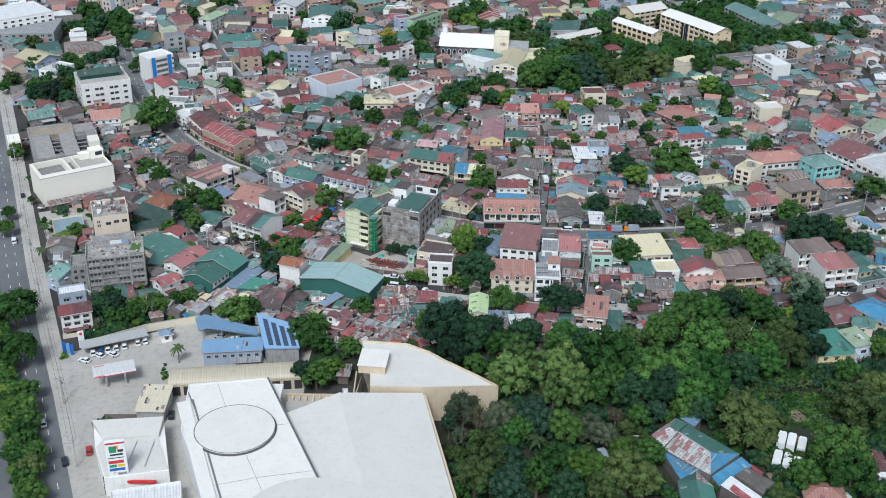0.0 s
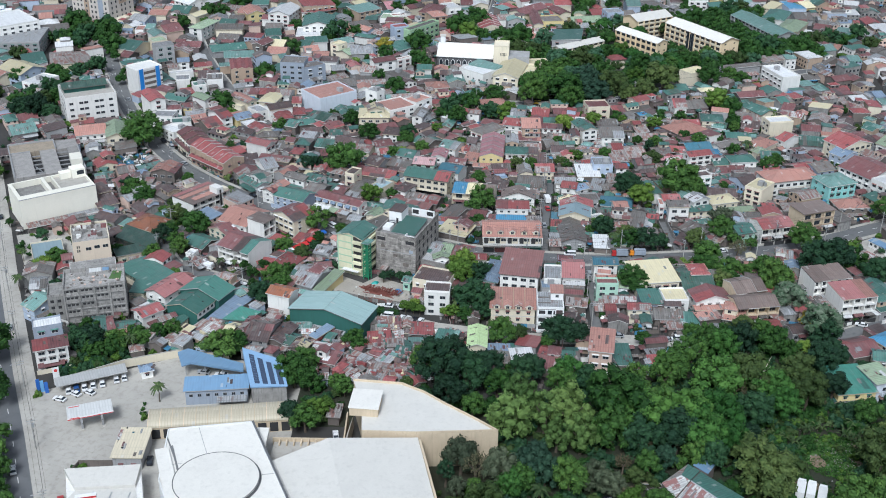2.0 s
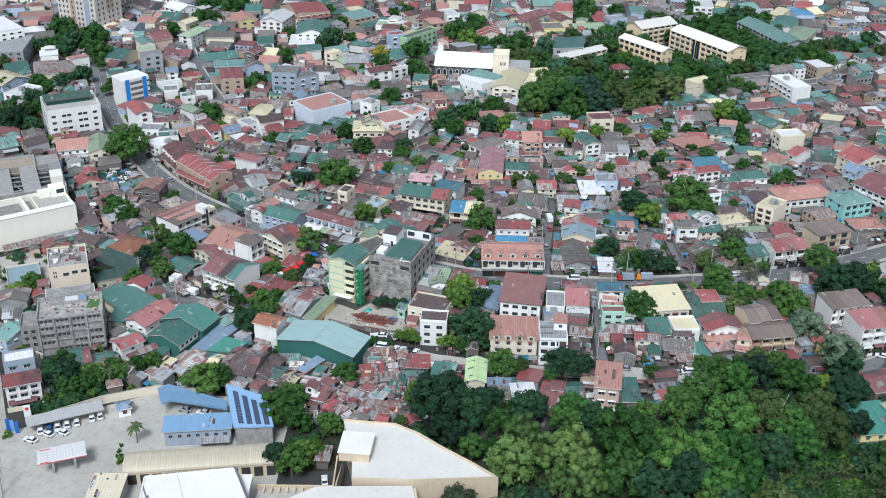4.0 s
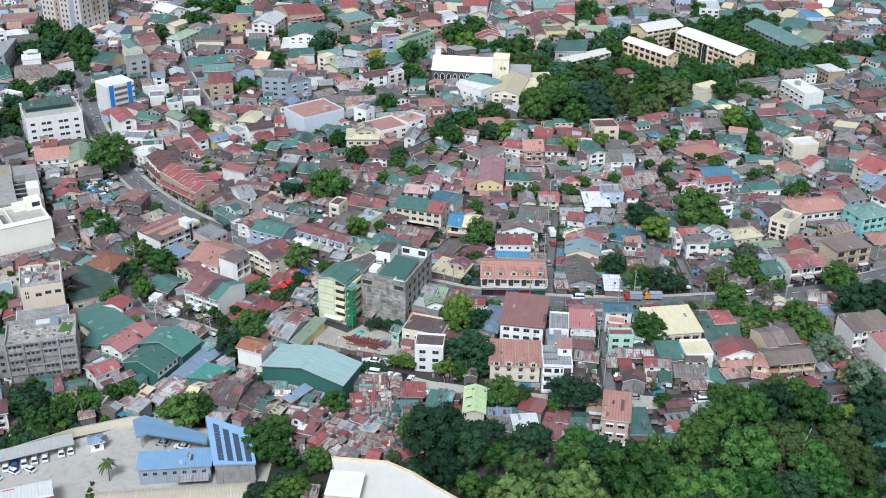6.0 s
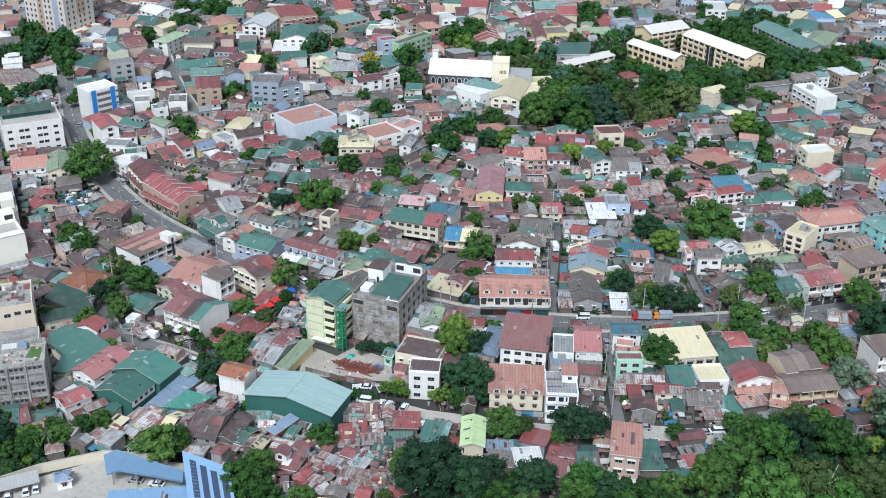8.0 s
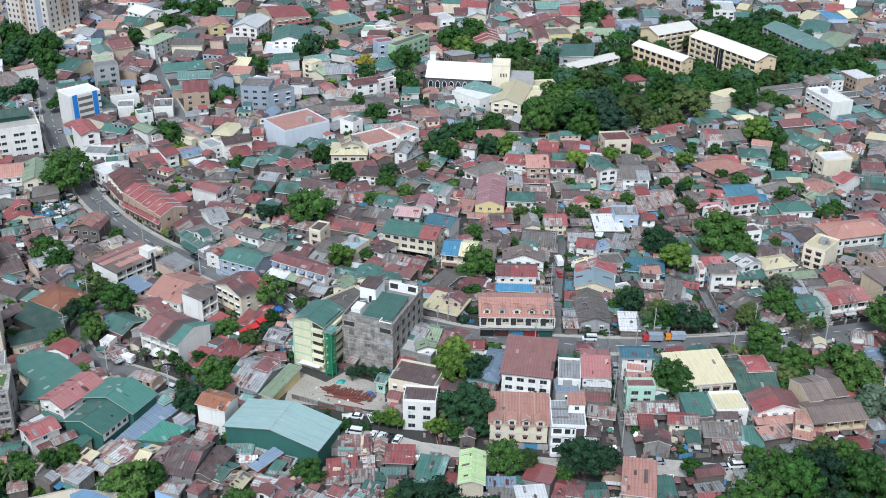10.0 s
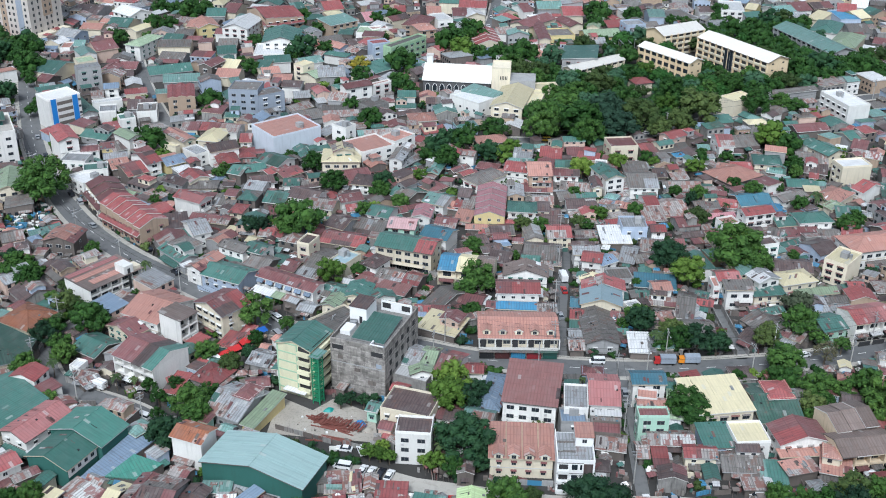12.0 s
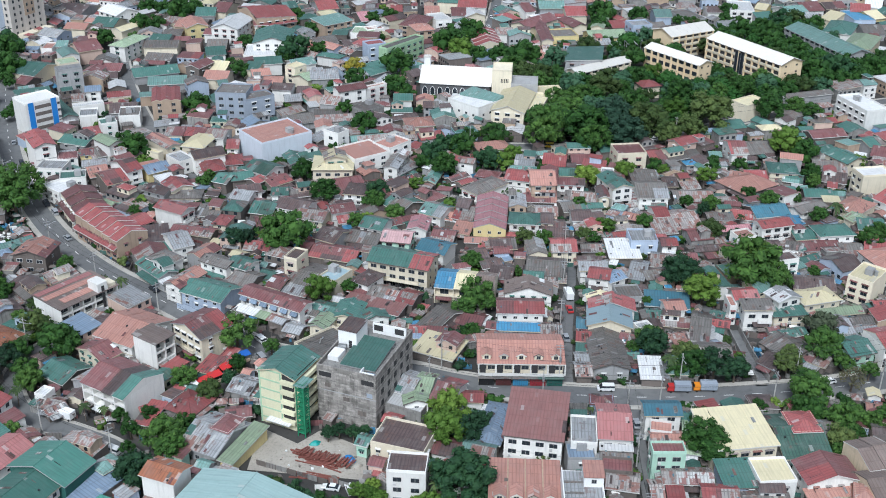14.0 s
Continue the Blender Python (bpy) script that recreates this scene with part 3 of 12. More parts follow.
def dress(body, hand, w, d, h, tops, wall, roof):
    """What wears and grows round a house: replaced roof sheets, a lean-to, a yard wall, a storey band."""
    odd = [k for k in ("rust", "grey", "pale_grey", "maroon", "white", "striped", "green", "brown") if k != roof]
    if hand.random() < 0.4:
        s = Shape()
        for t in tops[:1]:
            a, b, c, e = (Vector(q) for q in (t if len(t) == 4 else (t[0], t[1], t[2], t[2])))
            n = max(2, int((b - a).length / 0.95))
            for _ in range(1):
                i, q0 = hand.randrange(n), hand.uniform(0.05, 0.6)
                q1 = q0 + hand.uniform(0.2, 0.38)
                m = i + hand.choice((1, 1, 2))
                up = Vector((0, 0, 0.05))
                f0, f1 = i / n, min(1.0, m / n)
                p = [a.lerp(b, f0).lerp(e.lerp(c, f0), q0), a.lerp(b, f1).lerp(e.lerp(c, f1), q0), a.lerp(b, f1).lerp(e.lerp(c, f1), q1), a.lerp(b, f0).lerp(e.lerp(c, f0), q1)]
                k = len(s.v)
                s.v += [tuple(v - up) for v in p] + [tuple(v + up) for v in p]
                s.f += [(k + 4, k + 5, k + 6, k + 7)] + [(k + q, k + (q + 1) % 4, k + 4 + (q + 1) % 4, k + 4 + q) for q in range(4)]
                s.m += [0] * 5
        if s.f:
            part("roof_patch", s.mesh("roof_patch", ROOF[hand.choice(odd)], uvs=True), body)
    if hand.random() < 0.5:
        side = hand.choice((-1, 1))
        lw, ld, lh = hand.uniform(1.4, 2.6), hand.uniform(0.4, 0.8) * d, hand.uniform(2.1, 3.0)
        x0 = side * (w / 2 - 0.35)
        x1 = x0 + side * lw
        y0 = hand.uniform(-d / 2, d / 2 - ld)
        q = [(min(x0, x1), y0), (max(x0, x1), y0), (max(x0, x1), y0 + ld), (min(x0, x1), y0 + ld)]
        zs = [lh + 0.5, lh, lh, lh + 0.5] if side > 0 else [lh, lh + 0.5, lh + 0.5, lh]
        s = Shape()
        s.prism(q, 0, zs, 0)
        s.prism([(p[0] + (0.2 if p[0] == max(x0, x1) else -0.2), p[1] + (0.2 if p[1] > y0 else -0.25)) for p in q], lh - 0.02, [z + 0.12 for z in zs], 1)
        part("lean_to", s.mesh("lean_to", WALL[hand.choice(("dull", "concrete", wall, "grey"))], ROOF[hand.choice(odd)], uvs=True), body)
    if h > 5 and hand.random() < 0.45:
        a, b, z = w / 2 - 0.24, d / 2 - 0.24, 0.5 * h - 0.2
        part("storey_band", Shape().box(-a, -b, z, a, -b + 0.3, z + 0.25).mesh("storey_band", hand.choice(TRIM)), body)
    if hand.random() < 0.3:
        y0 = -d / 2 - hand.uniform(1.6, 2.8)
        part("yard_wall", Shape().box(-w / 2, y0, 0, w * 0.1, y0 + 0.15, 1.7).box(w * 0.32, y0, 0, w / 2, y0 + 0.15, 1.7).box(w * 0.1, y0 + 0.04, 0, w * 0.32, y0 + 0.1, 1.55, 1)
             .mesh("yard_wall", WALL[hand.choice(("white", "cream", "grey", "concrete", wall))], ROOF[hand.choice(("maroon", "green", "brown", "blue"))]), body)


ROOFLITTER = Shape()


def litter(hand, tops, x, y, angle, most):
    """Loose sheets, tyres, planks and blocks that weigh down an old roof, added to the joined litter."""
    c, n = math.cos(radians(angle)), math.sin(radians(angle))
    for top in tops:
        if len(top) != 4:
            continue
        p = [Vector(q) for q in top]
        across, up = (p[1] - p[0]), (p[3] - p[0])
        la, lu = across.length, up.length
        if la < 2.5 or lu < 1.5:
            continue
        ea, eu = across / la, up / lu
        e = ea.cross(eu)
        if e.z < 0:
            e = -e
        for _ in range(hand.randint(1, most)):
            kind = hand.random()
            hw, hl = (hand.uniform(0.2, 0.5), hand.uniform(0.5, 1.3)) if kind < 0.55 else (hand.uniform(0.05, 0.1), hand.uniform(0.6, 1.6)) if kind < 0.75 else (hand.uniform(0.14, 0.32), hand.uniform(0.14, 0.32))
            if 2 * hl + 0.3 > lu or 2 * hw + 0.3 > la:
                continue
            m = p[0] + ea * hand.uniform(hw + 0.1, la - hw - 0.1) + eu * hand.uniform(hl + 0.1, lu - hl - 0.1)
            low, high = m + e * 0.05, m + e * (0.09 if kind < 0.75 else hand.uniform(0.18, 0.4))
            k = len(ROOFLITTER.v)
            for q in (low, high):
                for i, j in ((-1, -1), (1, -1), (1, 1), (-1, 1)):
                    v = q + ea * hw * i + eu * hl * j
                    ROOFLITTER.v.append((x + v.x * c - v.y * n, y + v.x * n + v.y * c, v.z))
            which = hand.choice((0, 0, 1, 2, 3, 4, 4, 5)) if kind < 0.55 else hand.choice((5, 6, 6)) if kind < 0.75 else hand.choice((1, 5, 6, 6, 7))
            for f in ((4, 5, 6, 7), (0, 1, 5, 4), (1, 2, 6, 5), (2, 3, 7, 6), (3, 0, 4, 7)):
                ROOFLITTER.f.append(tuple(k + i for i in f))
                ROOFLITTER.m.append(which)


def house(x, y, w, d, angle, h, kind, roof, wall, windows=True):
    """One house: walls as the thing itself, its roof and windows as parts. x, y: centre; near side is local -y."""
    taken(x, y, w, d, angle)
    word = {"dull": "weathered", "concrete": "bare concrete", "pale_blue": "pale blue", "deep_green": "deep green"}.get(wall, wall)
    storeys = max(1, round((h - 0.6) / 2.9))
    count = {1: "one-storey", 2: "two-storey", 3: "three-storey", 4: "four-storey"}.get(storeys, "tall")
    base = kind[:2]
    units = int(kind[2:] or 1)
    title = "house"
    if base in ("gm", "st", "sw"):
        title = "townhouse"
    elif base == "fl" and h >= 7:
        title = "apartment_building"
    elif h <= 4.2:
        title = "shed"
    h += rng.uniform(-0.12, 0.12)
    mat = ROOF[roof]
    inset = 0.3
    bw, bd = max(1.6, w - 2 * inset), max(1.6, d - 2 * inset)
    if base == "fl":
        body = new(title, wall_mesh(bw + 0.5, bd + 0.5, h, [], WALL[wall]))
        a, b, t = bw / 2 + 0.25, bd / 2 + 0.25, 0.2
        p = Shape()
        p.box(-a, -b, h + 0.004, a, -b + t, h + 0.75).box(-a, b - t, h + 0.004, a, b, h + 0.75).box(-a, -b + t, h + 0.004, -a + t, b - t, h + 0.75).box(a - t, -b + t, h + 0.004, a, b - t, h + 0.75)
        part("parapet", p.mesh("parapet", WALL[wall]), body)
        part("roof", Shape().box(-a + t, -b + t, h + 0.004, a - t, b - t, h + 0.12).mesh("roof", mat, uvs=True), body)
    else:
        tops, ends = [], []
        if base == "gm":
            u = w / units
            for i in range(units):
                tp, en = roof_faces("gb", u, d, h, 0.12)
                cx = -w / 2 + u * (i + 0.5)
                up = 0.25 * (i % 2)
                tops += [[(q[0] + cx, q[1], q[2] + up) for q in t] for t in tp]
                ends += [[(q[0] + cx, q[1], q[2] + up * (q[2] > h + 0.1)) for q in t] for t in en]
        elif base == "sw":
            u = w / units
            for i in range(units):
                tp, en = roof_faces("ga", u, d, h, 0.06)
                cx, up = -w / 2 + u * (i + 0.5), 0.42 * (units - 1 - i)
                tops += [[(q[0] + cx, q[1], q[2] + up) for q in t] for t in tp]
                ends += [[(q[0] + cx, q[1], q[2] + up * (q[2] > h + 0.1)) for q in t] for t in en]
                if units > 1:
                    ends += [[(cx - u / 2, s_ * d / 2, h), (cx + u / 2, s_ * d / 2, h), (cx + u / 2, s_ * d / 2, h + up), (cx - u / 2, s_ * d / 2, h + up)] for s_ in (-1, 1)]
            tops.append([(-w / 2, -d / 2 - 1.5, h - 2.9), (w / 2, -d / 2 - 1.5, h - 2.9), (w / 2, -d / 2 - 0.02, h - 2.1), (-w / 2, -d / 2 - 0.02, h - 2.1)])
        elif base == "st":
            u = d / units
            for i in range(units):
                tp, en = roof_faces("gb", w, u, h, 0.15)
                cy = -d / 2 + u * (i + 0.5)
                tops += [[(q[0], q[1] + cy, q[2] + 0.35 * i) for q in t] for t in tp]
                ends += [[(q[0], q[1] + cy, q[2] + 0.35 * i * (q[2] > h + 0.1)) for q in t] for t in en]
        else:
            tops, ends = roof_faces(base, w - 0.6, d - 0.6, h, 0.55)
        body = new(title, wall_mesh(w - 0.6, d - 0.6, h, ends, WALL[wall]) if base not in ("gm", "st", "sw") else wall_mesh(w, d, h, ends, WALL[wall]))
        part("roof", roof_mesh(tops, mat, random.Random(int(x * 3 + y * 5)) if y < 600 and base in ("ga", "gb", "sa", "sb") and w * d < 190 and wall in ("dull", "grey", "concrete", "white", "cream") else None,
                               [ROOF[k] for k in KIN.get(roof, ())]), body)
        if base in ("gm", "sw"):
            bw, bd = w, d
            for i in range(1, units):
                part("party_wall", Shape().box(-w / 2 + w * i / units - 0.12, -d / 2 - 0.3, 0, -w / 2 + w * i / units + 0.12, -d / 2, h + 0.3).mesh("party_wall", WALL[wall]), body)
    body.matrix_basis = pose(x, y, 0, 0, 0, angle)
    tagged(body, f"{count} {title.replace('_', ' ')}, {word} walls, {COLOUR[roof]} {SHAPE_WORD[base]} roof", title.replace("_", " "), title.replace("_", " ") + "s of the district")
    hand = random.Random(int(x * 7 + y * 13))
    if y < 570 and base in ("ga", "gb", "sa", "hp", "sb") and w * d < 260:
        litter(hand, tops, x, y, angle, 9 if wall in ("dull", "grey", "concrete") else 4)
    if y < 640 and base != "fl" and w > 4.5 and hand.random() < 0.5:
        aw, ad = hand.uniform(0.4, 0.85) * w, hand.uniform(1.2, 2.4)
        ax = hand.uniform(-0.5, 0.5) * (w - aw)
        sheet = Shape()
        z0_ = min(h - 0.9, 2.5)
        sheet.prism([(ax - aw / 2, -d / 2 - ad), (ax + aw / 2, -d / 2 - ad), (ax + aw / 2, -d / 2 + 0.3), (ax - aw / 2, -d / 2 + 0.3)], z0_ - 0.3, [z0_ - 0.2, z0_ - 0.2, z0_ + 0.35, z0_ + 0.35])
        part("awning", sheet.mesh("awning", ROOF[hand.choice(("rust", "grey", "maroon", "pale_grey", "green", "white", "brown", "rust"))], uvs=True), body)
    if windows and y < 570 and base in ("ga", "gb", "hp", "sa", "sb") and w > 4 and d > 4:
        dress(body, hand, w, d, h, tops, wall, roof)
    if y < 600 and base in ("ga", "gb", "sa") and h < 4.4 and w > 6.5 and d > 6.5 and windows and hand.random() < 0.4:
        uw, ud, uh = w * hand.uniform(0.4, 0.6), d * hand.uniform(0.4, 0.6), h + 2.7
        ux, uy = hand.choice((-1, 1)) * 0.4 * (w - uw), hand.uniform(0.0, 0.4) * (d - ud)
        s = Shape().box(ux - uw / 2, uy - ud / 2, h - 0.5, ux + uw / 2, uy + ud / 2, uh)
        tp, en = roof_faces(hand.choice(("ga", "gb", "hp")), uw, ud, uh, 0.35)
        for t in tp:
            s.face([(q[0] + ux, q[1] + uy, q[2]) for q in t], 1)
            for a, b in zip(t, t[1:] + t[:1]):
                s.face([(a[0] + ux, a[1] + uy, a[2] - 0.2), (b[0] + ux, b[1] + uy, b[2] - 0.2), (b[0] + ux, b[1] + uy, b[2]), (a[0] + ux, a[1] + uy, a[2])], 2)
        for t in en:
            s.face([(q[0] + ux, q[1] + uy, q[2]) for q in t])
        for i in range(max(1, int(uw / 2.2))):
            x0 = ux - uw / 2 + uw * (i + 0.28) / max(1, int(uw / 2.2))
            s.box(x0, uy - ud / 2 - 0.05, uh - 1.7, x0 + 1.1, uy - ud / 2 + 0.01, uh - 0.6, 3)
        part("upper_room", s.mesh("upper_room", WALL[hand.choice(("white", "cream", "peach", "white", "grey", "tan"))], ROOF[hand.choice((roof, "maroon", "brown", "red", "green"))], hand.choice(TRIM), GLASS, uvs=True), body)
    if y < 640 and base == "fl" and w > 5 and d > 5 and hand.random() < 0.4:
        tx, ty = hand.uniform(-0.3, 0.3) * w, hand.uniform(-0.1, 0.3) * d
        part("roof_room", Shape().box(tx - 1.2, ty - 1.3, h + 0.12, tx + 1.2, ty + 1.3, h + 2.1).mesh("roof_room", WALL["grey"]), body)
        part("water_tank", Shape().tube((tx + 2.0, ty, h + 0.12), (tx + 2.0, ty, h + 1.8), 0.55, 0.55, 12).mesh("water_tank", STEEL), body)
    if windows and y < 620 and h >= 6.3 and wall not in ("dull", "concrete", "grey") and w > 5 and hand.random() < 0.6:
        front = -((bd + 0.5) / 2 if base == "fl" else (d / 2 if base in ("gm", "st", "sw") else (d - 0.6) / 2))
        bw_ = w * hand.uniform(0.35, 0.8)
        bx = hand.uniform(-0.5, 0.5) * (w - 0.8 - bw_)
        part("balcony", Shape().box(bx - bw_ / 2, front - 1.2, 2.95, bx + bw_ / 2, front - 0.08, 3.1).box(bx - bw_ / 2, front - 1.2, 3.1, bx + bw_ / 2, front - 1.08, 3.95)
             .box(bx - bw_ / 2, front - 1.08, 3.1, bx - bw_ / 2 + 0.1, front - 0.08, 3.95).box(bx + bw_ / 2 - 0.1, front - 1.08, 3.1, bx + bw_ / 2, front - 0.08, 3.95).mesh("balcony", WALL[wall]), body)
        # a dark panel painted as the porch shade below the balcony
        part("garage_opening", Shape().box(bx - bw_ / 2 + 0.3, front - 0.09, 0.1, bx + bw_ / 2 - 0.3, front - 0.05, 2.5).mesh("garage_opening", DARK), body)
    if windows and (y < 600 or h >= 7) and (wall not in ("dull", "concrete") or h > 4.6):
        near = y < 560
        half = (bw + 0.5) / 2 if base == "fl" else (w / 2 if base in ("gm", "st", "sw") else (w - 0.6) / 2)
        deep = (bd + 0.5) / 2 if base == "fl" else (d / 2 if base in ("gm", "st", "sw") else (d - 0.6) / 2)
        size = "wide" if h > 6.5 else "small"
        style = hand.choice(WINDOWS)
        top = max(1, storeys)
        step = 3.0 if near else 4.2
        lo = 1.6
        put_windows(body, -half + 0.4, half - 0.4, -deep - 0.02, lo, top, (h - 0.6) / top, 0, size, step, style)
        if h >= 5.5:
            side = 1 if x < 6 else -1
            put_windows(body, -deep + 0.6, deep - 0.6, -half - 0.02, lo, top, (h - 0.6) / top, 90 if side > 0 else -90, "small", 4.5, style)
    return body


# ---- trees ----
def crown_mesh(name, mat, seed, flat=0.8, clumps=30, leaves=56, spread=0.67, size=0.32, leaf=0.085, core=0.82):
    """A crown about 1 in radius round its centre: lumpy clumps, each a rough core under many leaf sprays."""
    r = random.Random(seed)
    s = Shape()
    ico = bmesh.new()
    bmesh.ops.create_icosphere(ico, subdivisions=1, radius=1.0)
    base = [v.co.copy() for v in ico.verts]
    tris = [[v.index for v in f.verts] for f in ico.faces]
    ico.free()
    centres = []
    for i in range(clumps):
        z = 1 - 1.55 * (i + 0.5) / clumps
        a = i * 2.39996 + r.uniform(-0.4, 0.4)
        q = math.sqrt(max(0.0, 1 - z * z))
        far = spread * r.uniform(0.72, 1.22)
        centres.append((Vector((math.cos(a) * q, math.sin(a) * q, z * flat)) * far, size * r.uniform(0.7, 1.25)))
    centres.append((Vector((0, 0, 0)), 0.55))
    for c, rad in centres:
        k = len(s.v)
        s.v += [tuple(c + Vector((b.x, b.y, b.z * 0.85)) * rad * core * r.uniform(0.8, 1.15)) for b in base]
        s.f += [tuple(k + i for i in t) for t in tris]
        s.m += [0] * len(tris)
        for _ in range(leaves):
            n = Vector((r.gauss(0, 1), r.gauss(0, 1), r.gauss(0.35, 0.9))).normalized()
            p = c + Vector((n.x, n.y, n.z * 0.85)) * rad * r.uniform(0.82, 1.12)
            n = (n + Vector((r.uniform(-0.7, 0.7), r.uniform(-0.7, 0.7), r.uniform(-0.2, 0.9)))).normalized()
            u = n.orthogonal().normalized()
            u.rotate(Matrix.Rotation(r.uniform(0, 6.28), 3, n))
            w = n.cross(u)
            e = leaf * r.uniform(0.55, 1.2)
            s.face([p - u * e, p - w * e * 0.62 - n * e * 0.2, p + u * e, p + w * e * 0.62 - n * e * 0.2])
    return s.mesh(name, mat)


def palm_mesh(name, mat, seed):
    r = random.Random(seed)
    s = Shape()
    for i in range(17):
        a = i * 2.39996
        up = r.uniform(-0.1, 0.9)
        n = 7
        prev = None
        for j in range(n + 1):
            q = j / n
            out = q * (1.0 - 0.25 * up * q)
            z = up * q * 0.9 - 0.75 * q * q
            p = Vector((math.cos(a) * out, math.sin(a) * out, z))
            side = Vector((-math.sin(a), math.cos(a), 0)) * 0.13 * (1 - q) ** 0.5 * (0.5 + min(1, 4 * q))
            if prev:
                po, ps = prev
                s.face([po - ps - Vector((0, 0, 0.06)), p - side - Vector((0, 0, 0.06)), p, po])
                s.face([po, p, p + side - Vector((0, 0, 0.06)), po + ps - Vector((0, 0, 0.06))])
            prev = (p, side)
    return s.mesh(name, mat)


CROWNS = {}
for i, (key, mat) in enumerate(LEAF.items()):
    if key == "palm":
        CROWNS[key] = [palm_mesh("crown", mat, 40 + k) for k in range(3)]
    elif key in ("bare", "russet"):
        CROWNS[key] = [crown_mesh("crown", mat, 60 + k, 0.9, 26, 30, 0.75, 0.26, 0.07, 0.35) for k in range(2)]
    else:
        CROWNS[key] = [crown_mesh("crown", mat, 10 * i + k, (0.72, 0.85, 0.95)[k % 3], (26, 30, 22)[k % 3], 41, 0.75, 0.29, 0.092) for k in range(3)]


def trunk_mesh(seed, palm=False):
    """A trunk 1 high with limbs, to be scaled."""
    r = random.Random(seed)
    s = Shape()
    if palm:
        s.tube((0, 0, 0), (0.03, 0.02, 0.5), 0.03, 0.022, 7, cap=False).tube((0.03, 0.02, 0.5), (0.0, 0, 1.0), 0.022, 0.018, 7)
    else:
        s.tube((0, 0, 0), (0.02, -0.02, 0.5), 0.055, 0.038, 8, cap=False)
        for k in range(5):
            a = k * 1.2566 + r.uniform(-0.3, 0.3)
            s.tube((0.02, -0.02, 0.46), (0.3 * math.cos(a), 0.3 * math.sin(a), r.uniform(0.8, 1.0)), 0.03, 0.008, 6)
    return s.mesh("tree", BARK)


TRUNKS = [trunk_mesh(k) for k in range(3)]
PALMTRUNKS = [trunk_mesh(k, True) for k in range(2)]
TREEWORD = {"green": "broad leafy green tree among the houses", "dark": "dense dark green tree with a rounded crown", "light": "bright light green tree with a full crown",
            "olive": "dull olive green tree with a loose crown", "yellow": "tree in yellow blossom among green leaves", "bare": "half-bare tree with sparse dry foliage",
            "flowering": "green tree dotted with white blossom", "fresh": "tall tree with vivid fresh green leaves", "feathery": "feathery yellow-green tree like bamboo plumes",
            "teal": "blue-green tree with large dull leaves", "smoky": "grey-brown tree with thin smoky foliage", "russet": "small tree with dry russet leaves", "palm": "palm with drooping feathery green fronds"}
trng = random.Random(5)
TREES = []


FINE = {key: crown_mesh("crown", LEAF[key], 150 + i, 0.82, 32, 58, 0.78, 0.265, 0.070) for i, key in enumerate(("green", "dark", "olive", "light", "fresh", "teal", "smoky"))}
FINE["feathery"] = crown_mesh("crown", LEAF["feathery"], 170, 1.0, 26, 74, 0.80, 0.25, 0.055)
FARCROWNS = {key: crown_mesh("crown", mat, 70 + i, 0.85, 15, 16, 0.74, 0.38, 0.135) for i, (key, mat) in enumerate(LEAF.items()) if key not in ("palm", "bare", "russet")}
FAR = {key: [] for key in FARCROWNS}


def tree(x, y, r, kind="green", big=False):
    TREES.append((x, y, r))
    if y > 560 and kind in FAR and not big:
        FAR[kind].append((x, y, r))
        return None
    if kind == "palm":
        h = r * 1.7 + 2.0 if y > 330 or x < 90 else 1.2 + 0.3 * r
        body = new("palm_tree", trng.choice(PALMTRUNKS))
        crown = part("crown", trng.choice(CROWNS["palm"]), body)
        s = r * 1.1
        crown.matrix_basis = pose(0, 0, 1.0, 0, 0, trng.uniform(0, 360)) @ Matrix.Diagonal((s / h, s / h, s / h, 1))
    else:
        lift = trng.uniform(-1.2, 2.8) if y < 340 and x > -10 and not (x > 92 and y < 312) else 0.0
        h = r * 1.35 + 1.5 + lift
        body = new("tree", trng.choice(TRUNKS))
        crown = part("crown", FINE[kind] if r > 5.2 and kind in FINE and trng.random() < 0.8 else trng.choice(CROWNS[kind]), body)
        s = r * (0.97 if y < 346 and x > -10 else 1.12)
        z = (r * 0.95 + 1.5 + lift) / h
        crown.matrix_basis = pose(0, 0, z, 0, 0, trng.uniform(0, 360)) @ Matrix.Diagonal((s / h * trng.uniform(0.9, 1.12), s / h * trng.uniform(0.9, 1.12), s / h * (trng.uniform(0.95, 1.3) if y < 350 and x > -10 else trng.uniform(0.85, 1.1)), 1))
    body.matrix_basis = pose(x, y, 0, 0, 0, trng.uniform(0, 360)) @ Matrix.Diagonal((h, h, h, 1))
    tagged(body, TREEWORD[kind], "palm" if kind == "palm" else "tree", "trees of the district")
    return body


def blade_mesh(seed, leaves=15):
    """A clump of long arching banana leaves, each a folded blade, about 1 in reach."""
    r = random.Random(seed)
    s = Shape()
    for i in range(leaves):
        a, reach, rise = i * 2.39996, r.uniform(0.55, 1.05), r.uniform(0.75, 1.35)
        ox, oy = r.uniform(-0.35, 0.35), r.uniform(-0.35, 0.35)
        prev = None
        for j in range(7):
            q = j / 6
            p = Vector((ox + math.cos(a) * reach * q, oy + math.sin(a) * reach * q, 0.25 + rise * (1.75 * q - 1.35 * q * q)))
            side = Vector((-math.sin(a), math.cos(a), 0)) * 0.105 * math.sin(math.pi * min(1, 0.1 + 0.9 * q))
            drop = Vector((0, 0, 0.04))
            if prev:
                s.face([prev[0] - prev[1] - drop, p - side - drop, p, prev[0]])
                s.face([prev[0], p, p + side - drop, prev[0] + prev[1] - drop])
            prev = (p, side)
    return s.mesh("leaf_blades", LEAF["palm"])


